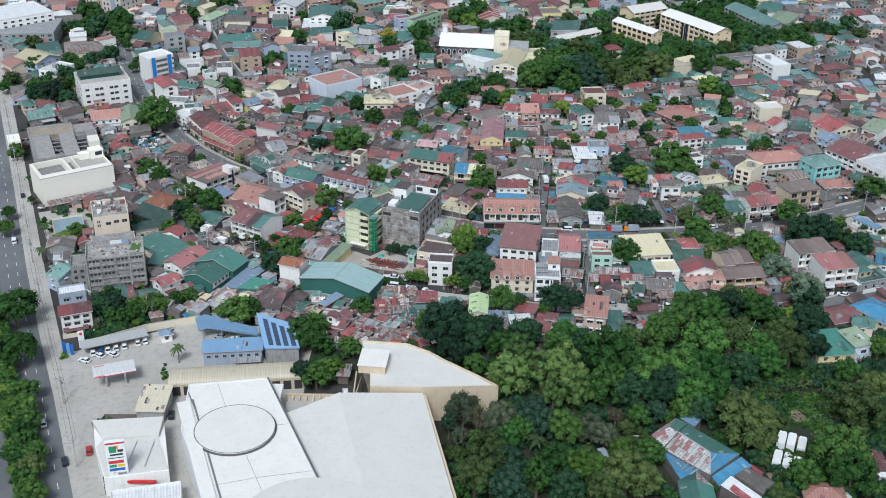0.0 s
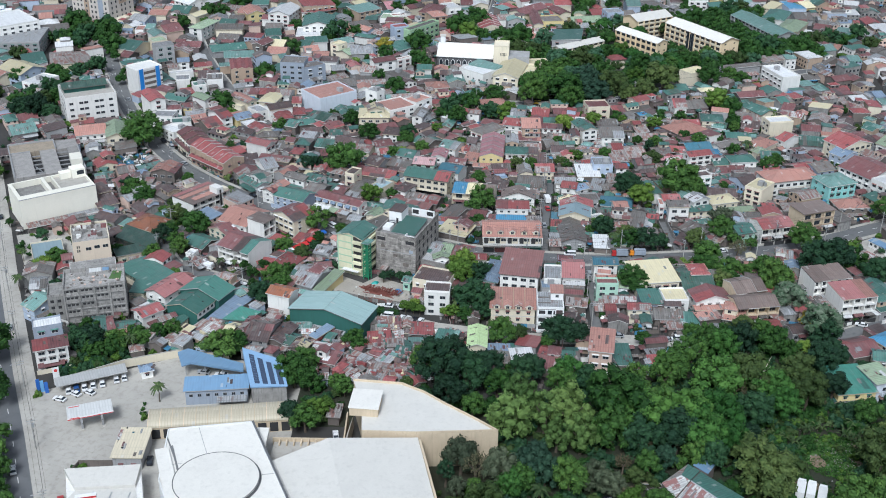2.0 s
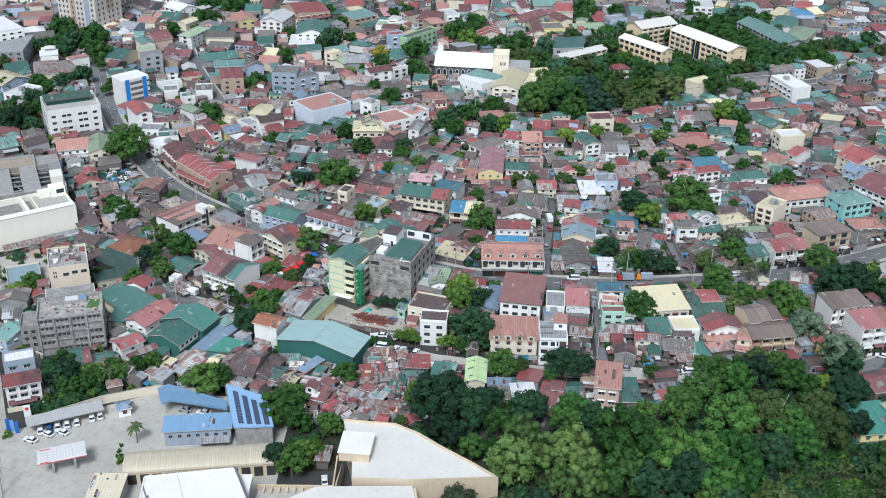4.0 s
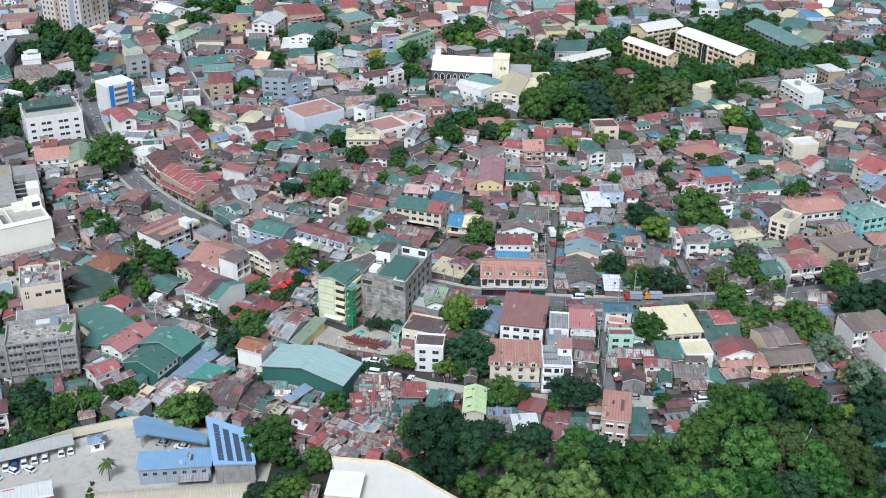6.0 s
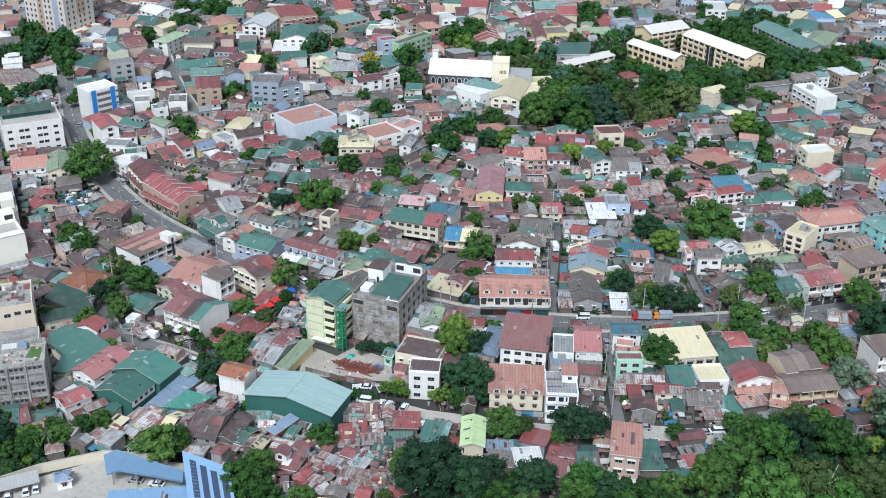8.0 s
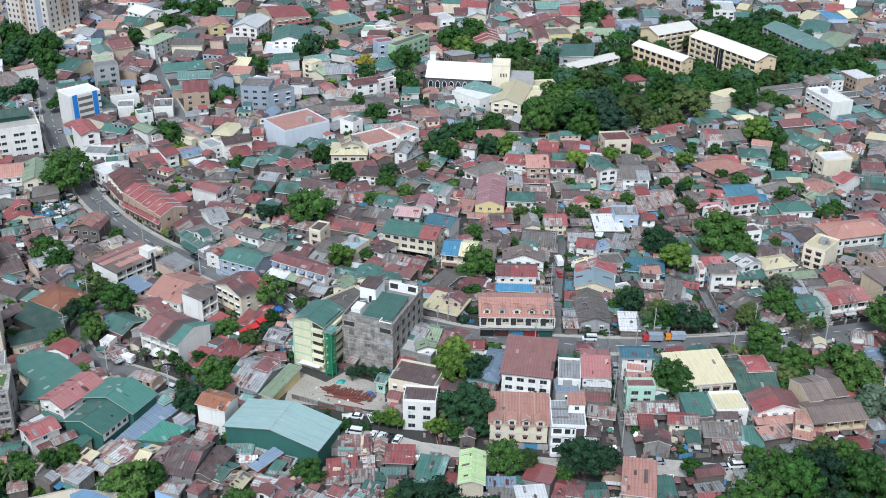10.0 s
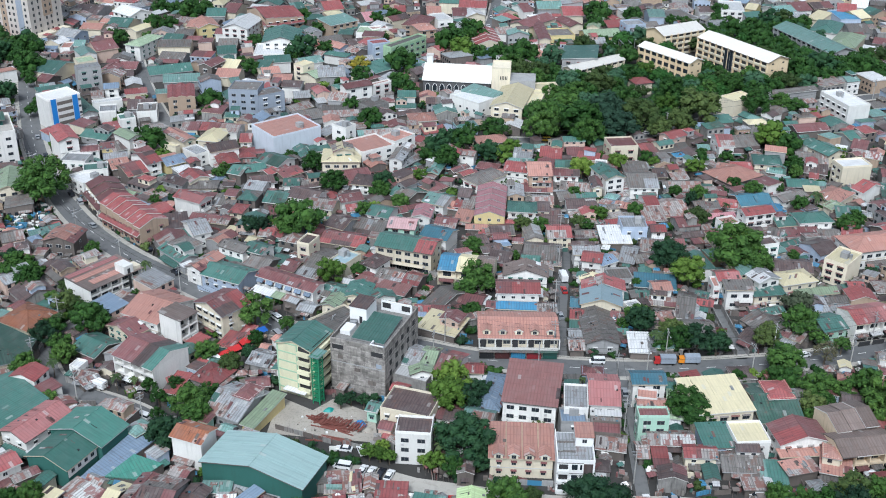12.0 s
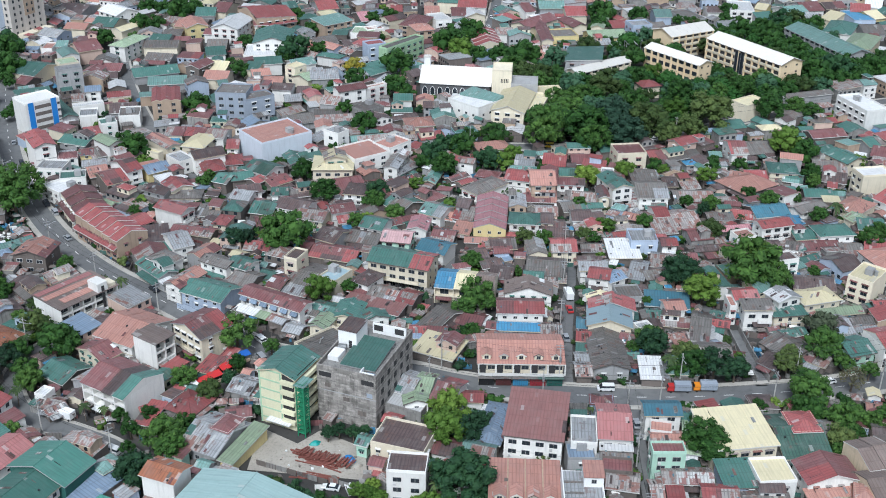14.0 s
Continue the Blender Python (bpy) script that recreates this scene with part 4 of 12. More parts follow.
BLADES = [blade_mesh(200 + k) for k in range(3)]
STEM = Shape().tube((-0.2, 0.1, 0), (-0.18, 0.1, 0.5), 0.05, 0.04, 7).tube((0.15, -0.12, 0), (0.17, -0.1, 0.55), 0.05, 0.04, 7).mesh("banana_plant", BARK)


def banana_plant(x, y, r):
    """Two leaf stems under a clump of arching blades."""
    TREES.append((x, y, r))
    body = new("banana_plant", STEM)
    part("leaf_blades", trng.choice(BLADES), body)
    body.matrix_basis = pose(x, y, 0, 0, 0, trng.uniform(0, 360)) @ Matrix.Diagonal((r, r, r * trng.uniform(0.9, 1.2), 1))
    return tagged(body, "banana plants with long arching pale green blades", "banana plant", "banana plants by the clearing")


def shrub(x, y, r, kind):
    body = new("shrub", BUSH[kind])
    body.matrix_basis = pose(x, y, r * 0.55, 0, 0, trng.uniform(0, 360)) @ Matrix.Diagonal((r, r, r, 1))
    return tagged(body, "small leafy shrub growing between the houses", "shrub", "shrubs between the houses")


BUSH = {key: crown_mesh("bush", mat, 90 + i, 0.8, 4, 12, 0.58, 0.55, 0.27) for i, (key, mat) in enumerate(LEAF.items()) if key in ("green", "dark", "light", "olive")}
BUSHES = {key: [] for key in BUSH}
MIDCROWNS = {key: crown_mesh("crown", LEAF[key], 120 + i, 0.85, 15, 28, 0.68, 0.38, 0.115) for i, key in enumerate(("green", "dark", "olive", "light"))}
NEARFILL = {key: [] for key in FARCROWNS}


def far_woods():
    """The trees too far off to tell apart, joined by the kind of leaf."""
    for kind, spots, src in [(k, s, FARCROWNS[k]) for k, s in FAR.items()] + [(k, s, MIDCROWNS[k]) for k, s in NEARFILL.items() if s] + [(k, s, BUSH[k]) for k, s in BUSHES.items()]:
        if not spots:
            continue
        v = np.array([q.co[:] for q in src.vertices])
        f = [tuple(p.vertices) for p in src.polygons]
        verts, faces = [], []
        for x, y, r in spots:
            a, s = trng.uniform(0, 6.28), r * 1.12
            m = np.array([[math.cos(a), -math.sin(a), 0], [math.sin(a), math.cos(a), 0], [0, 0, 1]]) * s * trng.uniform(0.9, 1.1)
            k = len(verts)
            verts += (v @ m.T + np.array((x, y, r * 0.95 + ((-2.6 if y < 350 else 1.3) if r > 2.5 else -0.2 * r)))).tolist()
            faces += [tuple(k + i for i in q) for q in f]
        ob = new("far_trees", mesh_of("far_trees", verts, faces, [LEAF[kind]]))
        tagged(ob, "far trees with " + kind + " foliage among the buildings", "trees", kind="stuff")


# ---- paved lots, woodland floor ----
def lot(name, outline, z, mat, label, category):
    return tagged(new(name, Shape().prism(outline, -0.3, z, 0).mesh(name, mat)), label, category, kind="structure")


lot("pavement", [(-76, 190), (-46, 190), (-44, 300), (-44, 332), (-87, 336), (-121.5, 317.5), (-131, 312), (-119, 285), (-98.5, 240)], 0.10, CONCRETE,
    "pale concrete forecourt of the filling station", "forecourt")
lot("pavement", [(-40, 378), (-10.5, 374.5), (-12, 387), (-24, 394), (-29, 388.5), (-39, 395)], 0.10, YARD, "dusty concrete yard with stacked steel", "yard")
lot("pavement", [(-173, 424), (-152.5, 433), (-142, 399), (-157, 390)], 0.05, CONCRETE, "beige concrete yard round a low blue-roofed hall", "yard")
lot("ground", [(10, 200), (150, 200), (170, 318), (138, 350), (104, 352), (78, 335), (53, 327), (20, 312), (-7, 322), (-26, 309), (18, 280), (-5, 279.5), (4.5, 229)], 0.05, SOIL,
    "leaf-strewn woodland floor, tree shade in its dark colour", "ground")
lot("ground", [(-121, 319.5), (-103, 331), (-87, 337.5), (-60, 334), (-62, 345), (-82, 350), (-104, 348), (-134, 336)], 0.04, SOIL, "garden soil behind the wall, coloured dark for shade", "ground")
lot("ground", [(-45, 298), (-26, 298), (-26, 312), (-30, 322), (-44, 331)], 0.13, SOIL, "garden soil beside the hall, coloured dark for shade", "ground")
gr = random.Random(8)
for cx, cy, rx, ry, z, mat, text in ((120, 287, 12, 10, 0.09, GRASS, "rough cleared patch of green grass"), (104, 266, 8, 12, 0.10, DIRT, "bare trodden earth under parked trucks"),
                                     (99, 252, 3.5, 14, 0.11, DIRT, "narrow dirt path through the wood"), (112.5, 284.5, 2.6, 3.6, 0.12, DIRT, "bare earth in the clearing"),
                                     (126.5, 283.5, 4.2, 3.0, 0.13, DIRT, "bare earth in the clearing"), (127.5, 291.5, 3.2, 2.0, 0.14, DIRT, "bare earth in the clearing")):
    lot("ground", [(cx + rx * q * math.cos(i * 0.2618), cy + ry * q * math.sin(i * 0.2618)) for i, q in ((i, gr.uniform(0.72, 1.15)) for i in range(24))], z, mat, text, "ground")

ROADS.append(([(-22.6, 363.4), (-9.2, 360.4), (-1.0, 357.0), (9.0, 355.0), (33.2, 350.8), (62.5, 351.0), (84.0, 348.6)], 3.1))
ribbon("lane", [(-22.6, 363.4), (-9.2, 360.4), (-1.0, 357.0), (9.0, 355.0), (33.2, 350.8), (62.5, 351.0), (84.0, 348.6)], -3.4, 3.4, 0.09, CONCRETE, "worn concrete lane with cars parked along it", "lane")
for x, y in [(-33.8, 374.2), (-32.3, 373.4), (-31.3, 372.2), (-28.9, 370.8), (-27.8, 371.1), (-26.7, 370.3), (-25.9, 369.9), (-24.4, 367.7), (-22.5, 367.3), (-21.5, 368.0), (-20.8, 366.8), (-19.2, 366.0), (-18.0, 366.9), (-17.1, 365.5), (-16.1, 365.9), (-15.1, 365.6), (-29.5, 369.2), (-28.5, 369.3), (-26.5, 368.0), (-25.0, 366.7), (-24.0, 366.7), (-22.4, 365.9), (-21.4, 365.3), (-19.3, 365.0)]:
    BUSHES["dark" if int(x * 3) % 2 else "green"].append((x, y, 0.9 + 0.5 * (int(y * 7) % 3) / 2))

WALL["deep_green"] = plaster("wall_deep_green", (0.03, 0.12, 0.10), 0.3)
WALL["ice"] = plaster("wall_ice_blue", (0.60, 0.645, 0.71), 0.2)
WALL["aqua"] = plaster("wall_aqua", (0.33, 0.66, 0.63), 0.2)
WALL["stained"] = plaster("wall_stained_white", (0.52, 0.50, 0.46), 0.6)
WALL["leaf"] = plaster("wall_leaf_green", (0.36, 0.52, 0.33), 0.3)
WALL["beige"] = plaster("wall_beige", (0.60, 0.49, 0.35), 0.25)
WALL["pale_lime"] = plaster("wall_pale_lime", (0.72, 0.69, 0.48), 0.2)
WALL["raw"] = plaster("wall_raw_concrete", (0.33, 0.305, 0.28), 0.7, scale=1.3)
m_ = WALL["raw"]   # black algae patches and pale runs on the bare walls
b_ = m_.node_tree.nodes["Principled BSDF"]
t_ = m_.node_tree.nodes.new("ShaderNodeTexCoord")
s_ = m_.node_tree.nodes.new("ShaderNodeVectorMath")
s_.operation = "MULTIPLY"
s_.inputs[1].default_value = (1, 1, 0.55)
link(m_, t_.outputs["Object"], s_.inputs[0])
was = b_.inputs["Base Color"].links[0].from_socket
c_ = mixed(m_, ramp(m_, noise_at(m_, s_.outputs[0], 0.6, 9), 0.44, 0.7, 0.0, 0.85), was, (0.10, 0.092, 0.085))
c_ = mixed(m_, ramp(m_, noise_at(m_, s_.outputs[0], 2.1, 7), 0.56, 0.72, 0.0, 0.5), c_, (0.43, 0.40, 0.37))
k_ = node(m_, "ShaderNodeTexBrick", Scale=1.0)   # block courses showing through the thin render
k_.inputs["Brick Width"].default_value, k_.inputs["Row Height"].default_value, k_.inputs["Mortar Size"].default_value = 1.6, 0.6, 0.03
k_.inputs["Color1"].default_value, k_.inputs["Color2"].default_value, k_.inputs["Mortar"].default_value = (0.72, 0.72, 0.72, 1), (1.22, 1.22, 1.22, 1), (0.8, 0.8, 0.8, 1)
f_ = m_.node_tree.nodes.new("ShaderNodeMapping")
f_.inputs["Rotation"].default_value = (radians(90), 0, 0)
link(m_, t_.outputs["Object"], f_.inputs["Vector"])
link(m_, f_.outputs["Vector"], k_.inputs["Vector"])
link(m_, mixed(m_, 1.0, c_, k_.outputs["Color"], "MULTIPLY"), b_.inputs["Base Color"])
WALL["school"] = plaster("wall_school_yellow", (0.76, 0.60, 0.39), 0.15)
WALL["charcoal"] = plaster("wall_charcoal", (0.12, 0.12, 0.125), 0.4)
ROOF["pale_teal"] = sheet_roof("roof_pale_teal", (0.325, 0.455, 0.445), -0.05, seam=0.4)
ROOF["sea_hall"] = sheet_roof("roof_hall_green", (0.07, 0.19, 0.155), 0.0, seam=0.4)
ROOF["court_blue"] = sheet_roof("roof_court_blue", (0.28, 0.375, 0.415), -0.1, seam=0.2)
ROOF["sky_blue"] = sheet_roof("roof_sky_blue", (0.175, 0.295, 0.44), -0.1, seam=0.3)
COLOUR.update(court_blue="pale blue", sea_hall="sea green", pale_teal="pale teal", sky_blue="sky blue", dark_green="deep green")
RED = material("red_paint", (0.50, 0.03, 0.03), 0.45)
BLUE = material("blue_paint", (0.03, 0.12, 0.42), 0.45)
GREENP = material("green_paint", (0.02, 0.25, 0.11), 0.45)
YELLOWP = material("yellow_paint", (0.70, 0.45, 0.03), 0.45)
ORANGEP = material("orange_paint", (0.70, 0.20, 0.02), 0.45)
BLACKP = material("black_paint", (0.02, 0.02, 0.022), 0.4)
WHITEP = plaster("white_paint", (0.78, 0.78, 0.77), 0.12)


def block(name, x, y, w, d, angle, h, wall, label, category):
    """An upright block as the thing's own mesh; its parts are added in its frame."""
    taken(x, y, w, d, angle)
    ob = new(name, Shape().box(-w / 2, -d / 2, 0, w / 2, d / 2, h).mesh(name, wall))
    ob.matrix_basis = pose(x, y, 0, 0, 0, angle)
    return tagged(ob, label, category)


def boxes(name, parent, mat, *dims, label=""):
    s = Shape()
    for b in dims:
        s.box(*b)
    return part(name, s.mesh(name, mat, uvs=True), parent, None, label)


def rim(parent, w, d, h, mat, up=0.8, t=0.25):
    a, b, z = w / 2 + 0.02, d / 2 + 0.02, h + 0.004
    boxes("parapet", parent, mat, (-a, -b, z, a, -b + t, h + up), (-a, b - t, z, a, b, h + up), (-a, -b + t, z, -a + t, b - t, h + up), (a - t, -b + t, z, a, b - t, h + up))


# ---- shopping centre with white roofs ----
mall = new("shopping_centre", Shape().prism([(-74.5, 257), (-61, 227), (-52, 200), (-20, 200), (-32.7, 235.5), (-53.6, 283.7), (-77, 279.5)], 0, 11.6).mesh("hall", WHITEP))
tagged(mall, "large white shopping centre with a round roof drum", "shopping centre")
A = [(-74.5, 257), (-61, 227), (-52, 200), (-20, 200), (-32.7, 235.5), (-53.6, 283.7), (-77, 279.5)]
part("roof", Shape().prism(A, 11.604, 12).mesh("roof", SHEETWHITE), mall)
for a, b in zip(A, A[1:] + A[:1]):
    dx, dy = b[0] - a[0], b[1] - a[1]
    n = math.hypot(dx, dy)
    part("parapet", Shape().box(0, 0.02, 12.004, n, 0.32, 12.35).mesh("parapet", WHITEP), mall, pose(a[0], a[1], 0, 0, 0, math.degrees(math.atan2(dy, dx))))


def disc(r, z0, z1, sides=64):
    return [(r * math.cos(2 * math.pi * i / sides), r * math.sin(2 * math.pi * i / sides)) for i in range(sides)], z0, z1


o, z0, z1 = disc(11.5, 12.304, 12.5)
part("drum", Shape().prism(o, z0, z1).mesh("drum", WALL["charcoal"]), mall, pose(-58.9, 257, 0))
part("drum_gutter", Shape().prism(disc(11.95, 0, 0)[0], 12.005, 12.3).mesh("drum_gutter", WALL["charcoal"]), mall, pose(-58.9, 257, 0))
part("drum_roof", Shape().prism(disc(11.55, 0, 0)[0], 12.504, 12.8).mesh("drum_roof", SHEETWHITE), mall, pose(-58.9, 257, 0))
ring = Shape()
for i in range(64):
    a0, a1 = math.pi * i / 32, math.pi * (i + 1) / 32
    ring.face([(r * math.cos(a), r * math.sin(a), z) for r, a, z in ((11.36, a0, 12.83), (11.62, a0, 12.83), (11.62, a1, 12.83), (11.36, a1, 12.83))])
part("drum_rim", ring.mesh("drum_rim", WALL["charcoal"]), mall, pose(-58.9, 257, 0))
o, z0, z1 = disc(18.4, 12.004, 12.6)
part("drum", Shape().prism(o, z0, z1).mesh("drum", WALL["grey"]), mall, pose(-33.4, 217, 0))
part("drum_roof", Shape().prism(disc(18.6, 0, 0)[0], 12.604, 12.8).mesh("drum_roof", SHEETWHITE), mall, pose(-33.4, 217, 0))
part("valley_gutter", Shape().box(0, -0.35, 12.01, 52.5, 0.25, 12.42).mesh("valley_gutter", WALL["charcoal"]), mall, pose(-53.4, 283.7, 0, 0, 0, -66.6))
hall = Shape()
hall.prism([(-45.9, 267.6), (-32.9, 235.5), (-20.2, 199.8), (-12, 199.8), (-30.8, 276.1)], 0, [10.6, 10.6, 10.6, 12.4, 12.4], 0, 1)
hall.prism([(-30.8, 276.1), (-12, 199.8), (10, 199.8), (4.1, 228.9), (-5.5, 278.9)], 0, [12.4, 12.4, 10.9, 10.9, 10.9], 0, 1)
part("east_hall", hall.mesh("east_hall", WALL["beige"], SHEETWHITE), mall)
part("gutter", Shape().box(0, -0.3, 10.2, 79, 0.3, 11.25).mesh("gutter", WALL["beige"]), mall, pose(10.2, 200, 0, 0, 0, 101))
Cc = [(-26, 306), (-22.4, 290.8), (-21.6, 279.6), (-6, 279.3), (17.6, 281), (12.2, 286), (1.6, 294.8), (-4, 300), (-11, 304.4)]
part("north_hall", Shape().prism(Cc, 0, 11.8, 0, 1).mesh("north_hall", WALL["beige"], SHEETWHITE), mall)
for a, b in zip(Cc[2:], Cc[3:] + Cc[:1]):
    dx, dy = b[0] - a[0], b[1] - a[1]
    part("parapet", Shape().box(0, 0.0, 11.804, math.hypot(dx, dy), 0.35, 12.5).mesh("parapet", WALL["beige"]), mall, pose(a[0], a[1], 0, 0, 0, math.degrees(math.atan2(dy, dx))))
part("stair_head", Shape().box(-4.2, -4.6, 11.81, 4.2, 4.6, 14.6).mesh("stair_head", WALL["beige"]), mall, pose(-21.2, 292, 0, 0, 0, -5))
part("stair_head_roof", Shape().box(-4.5, -4.9, 14.604, 4.5, 4.9, 14.9).mesh("stair_head_roof", SHEETWHITE), mall, pose(-21.2, 292, 0, 0, 0, -5))
part("ramp_deck", Shape().prism([(-48, 272), (-27, 279), (-25.5, 297), (-27, 285.2), (-47.5, 283.4)], 0.1, 5.2).mesh("ramp_deck", CONCRETE), mall)
boxes("ramp_wall", mall, WALL["beige"], (-48, 283.6, 0, -27, 284.0, 6.4), (-27.4, 284.0, 0, -27, 297, 6.4))
for k in range(8):
    boxes("ramp_rib", mall, WALL["beige"], (-46 + 2.1 * k, 281.4, 5.2, -45.6 + 2.1 * k, 283.5, 6.2))
boxes("light_well", mall, SHEETWHITE, (-53.2, 273, 9, -48.6, 283.2, 10.4))
# roof-edge gutters are raised strips with their inner shadow as a flat grey
GUTTER = material("gutter_shadow_grey", (0.16, 0.16, 0.16), 0.8)
for n_, a, b, half, z, mat in (("ramp_roof", (-76.6, 270), (-56.5, 216), 1.9, 12.6, SHEETWHITE), ("edge_gutter", (-74.2, 272), (-53.6, 217), 0.28, 12.08, GUTTER), ("edge_gutter", (-76.5, 276), (-72.0, 266), 0.2, 12.09, GUTTER)):
    dx, dy = b[0] - a[0], b[1] - a[1]
    part(n_, Shape().box(0, -half, 12.005, math.hypot(dx, dy), half, z).mesh(n_, mat), mall, pose(a[0], a[1], 0, 0, 0, math.degrees(math.atan2(dy, dx))))
for a, b in (((-68.5, 281), (-63.5, 268)), ((-54.2, 246.5), (-46, 228)), ((-75.5, 263), (-69.8, 264.2)), ((-48.4, 259.6), (-43.8, 260.6)), ((-62, 232), (-50, 236)), ((-50, 236), (-34, 239.5))):
    n = math.hypot(b[0] - a[0], b[1] - a[1])
    part("roof_seam", Shape().box(0, -0.07, 12.004, n, 0.07, 12.06).mesh("roof_seam", WALL["grey"]), mall, pose(a[0], a[1], 0, 0, 0, math.degrees(math.atan2(b[1] - a[1], b[0] - a[0]))))
COLOUR["striped"] = "rust-striped white"
house(-31.6, 301.5, 4.0, 6.4, -5, 3.4, "sa", "rust", "dull", False)
house(-37.2, 320.5, 3.4, 3.0, 12, 3.6, "ga", "striped", "pale_blue", False)
taken(-45, 240, 70, 90, 0), taken(-8, 290, 50, 30, 0)

# arcade with a vaulted cream roof
arc = block("arcade", -65.7, 297.2, 42, 8.6, 7.6, 4.4, WALL["beige"], "long low arcade with a cream ribbed vault roof", "arcade")
s = Shape()
for i in range(10):
    a0, a1 = math.pi * i / 10, math.pi * (i + 1) / 10
    y0, y1, q0, q1 = -4.6 * math.cos(a0), -4.6 * math.cos(a1), 4.42 + 1.9 * math.sin(a0), 4.42 + 1.9 * math.sin(a1)
    s.face([(-21.4, y0, q0), (21.4, y0, q0), (21.4, y1, q1), (-21.4, y1, q1)])
ROOF["sand"] = sheet_roof("roof_sand", (0.54, 0.48, 0.36), -0.1)
COLOUR["striped"] = "rust-striped white"
COLOUR["sand"] = "sand-coloured"
part("roof", s.mesh("roof", ROOF["sand"], uvs=True), arc)
for k in range(13):
    s = Shape()
    for i in range(10):
        a0, a1 = math.pi * i / 10, math.pi * (i + 1) / 10
        s.face([(-21.4 + 3.5 * k + dx, -4.66 * math.cos(a), 4.43 + 1.95 * math.sin(a)) for dx, a in ((0, a0), (0.25, a0), (0.25, a1), (0, a1))])
    part("rib", s.mesh("rib", WALL["beige"]), arc)
for k in range(12):
    boxes("bay_opening", arc, DARK, (-20.4 + 3.5 * k, -4.34, 0.3, -17.9 + 3.5 * k, -4.29, 3.6))

house(-88.9, 282, 8.8, 12.6, 0, 4.6, "sa", "sand", "grey")
lowblue = house(-69.8, 312.4, 19.8, 7.0, 7, 5.6, "sa", "sky_blue", "slate", False)
put_windows(lowblue, -9.2, 9.2, -3.22, 3.6, 1, 2.8, 0, "small", 2.6)

canopy = new("parking_canopy", Shape().prism([(-83.3, 323.2), (-80.6, 324.9), (-62.8, 320.6), (-63.4, 324.4), (-83.2, 332.8), (-86.3, 331.0)], 4.3, [4.6, 4.9, 5.0, 5.3, 5.4, 5.0]).mesh("canopy", ROOF["sky_blue"], uvs=True))
tagged(canopy, "open parking canopy with a blue sheet roof", "canopy")
for x, y in ((-82.4, 324.6), (-76, 324.2), (-70, 322.8), (-64, 321.3), (-64.5, 324.4), (-74, 328.3), (-83.2, 332.0), (-85.5, 330.6)):
    boxes("post", canopy, STEEL, (x - 0.12, y - 0.12, 0, x + 0.12, y + 0.12, 4.6))

SOLAR = [(-58.4, 308.1), (-46.9, 309.0), (-50.7, 321.7), (-64.0, 327.2)]


def solar_z(x, y):
    return 7.4 + 0.1155 * (y - 308.1) - 0.009 * (x + 58.4)


solar = new("solar_building", Shape().prism([(-58.0, 308.6), (-47.4, 309.4), (-51.2, 321.2), (-63.2, 326.4)], 0, [7.1, 7.1, 8.6, 9.3]).mesh("solar_building", WALL["concrete"]))
tagged(solar, "grey building with a sloping sky blue roof carrying solar panels", "building")
taken(-55.5, 316, 14, 17, 12)
sr = part("roof", Shape().prism(SOLAR, 6.9, [solar_z(a, b) for a, b in SOLAR]).mesh("roof", plaster("pale_blue_roof_paint", (0.25, 0.40, 0.60), 0.15), uvs=True), solar)
CELL_ = material("solar_cell", (0.05, 0.07, 0.115), 0.25)
for i in range(4):
    for j in range(12):
        q = []
        for du, dv in ((0, 0), (1, 0), (1, 1), (0, 1)):
            fu, fv = 0.14 + 0.215 * i + 0.135 * du, 0.05 + 0.045 * (3 - i) * 0.25 + (0.066 - 0.004 * i) * j + 0.055 * dv
            px0, py0 = SOLAR[0][0] + (SOLAR[1][0] - SOLAR[0][0]) * fu, SOLAR[0][1] + (SOLAR[1][1] - SOLAR[0][1]) * fu
            px1, py1 = SOLAR[3][0] + (SOLAR[2][0] - SOLAR[3][0]) * fu, SOLAR[3][1] + (SOLAR[2][1] - SOLAR[3][1]) * fu
            a, b = px0 + (px1 - px0) * fv, py0 + (py1 - py0) * fv
            q.append((a, b, solar_z(a, b)))
        part("solar_panel", Shape().prism([(a, b) for a, b, _ in q], 7.0, [c + 0.12 for _, _, c in q]).mesh("solar_panel", CELL_), sr)

gas = new("filling_station", Shape().box(-6.6, -3.2, 5.0, 6.6, 3.2, 5.7).mesh("canopy", ROOF["clean"], uvs=True))
gas.matrix_basis = pose(-105.6, 297.6, 0.1, 0, 0, 21)
tagged(gas, "filling station canopy in white with a red band", "filling station")
boxes("fascia", gas, WHITEP, (-6.7, -3.3, 4.95, 6.7, -3.2, 5.7))
boxes("red_stripe", gas, RED, (-6.72, -3.34, 5.0, 6.72, -3.31, 5.22))
boxes("sign_bar", gas, RED, (-6.0, -3.34, 5.34, -3.2, -3.31, 5.6))
boxes("roof_bar", gas, RED, (-6.0, 2.2, 5.705, -2.8, 2.6, 5.72))
for x in (-2.8, 3.2):
    boxes("column", gas, WHITEP, (x - 0.3, -0.4, 0, x + 0.3, 0.4, 5.0))
    boxes("pump_island", gas, CONCRETE, (x - 0.7, -2.6, 0, x + 0.7, 2.6, 0.25))
    for y in (-1.7, 1.7):
        boxes("fuel_pump", gas, WALL["grey"], (x - 0.3, y - 0.35, 0.25, x + 0.3, y + 0.35, 1.9))

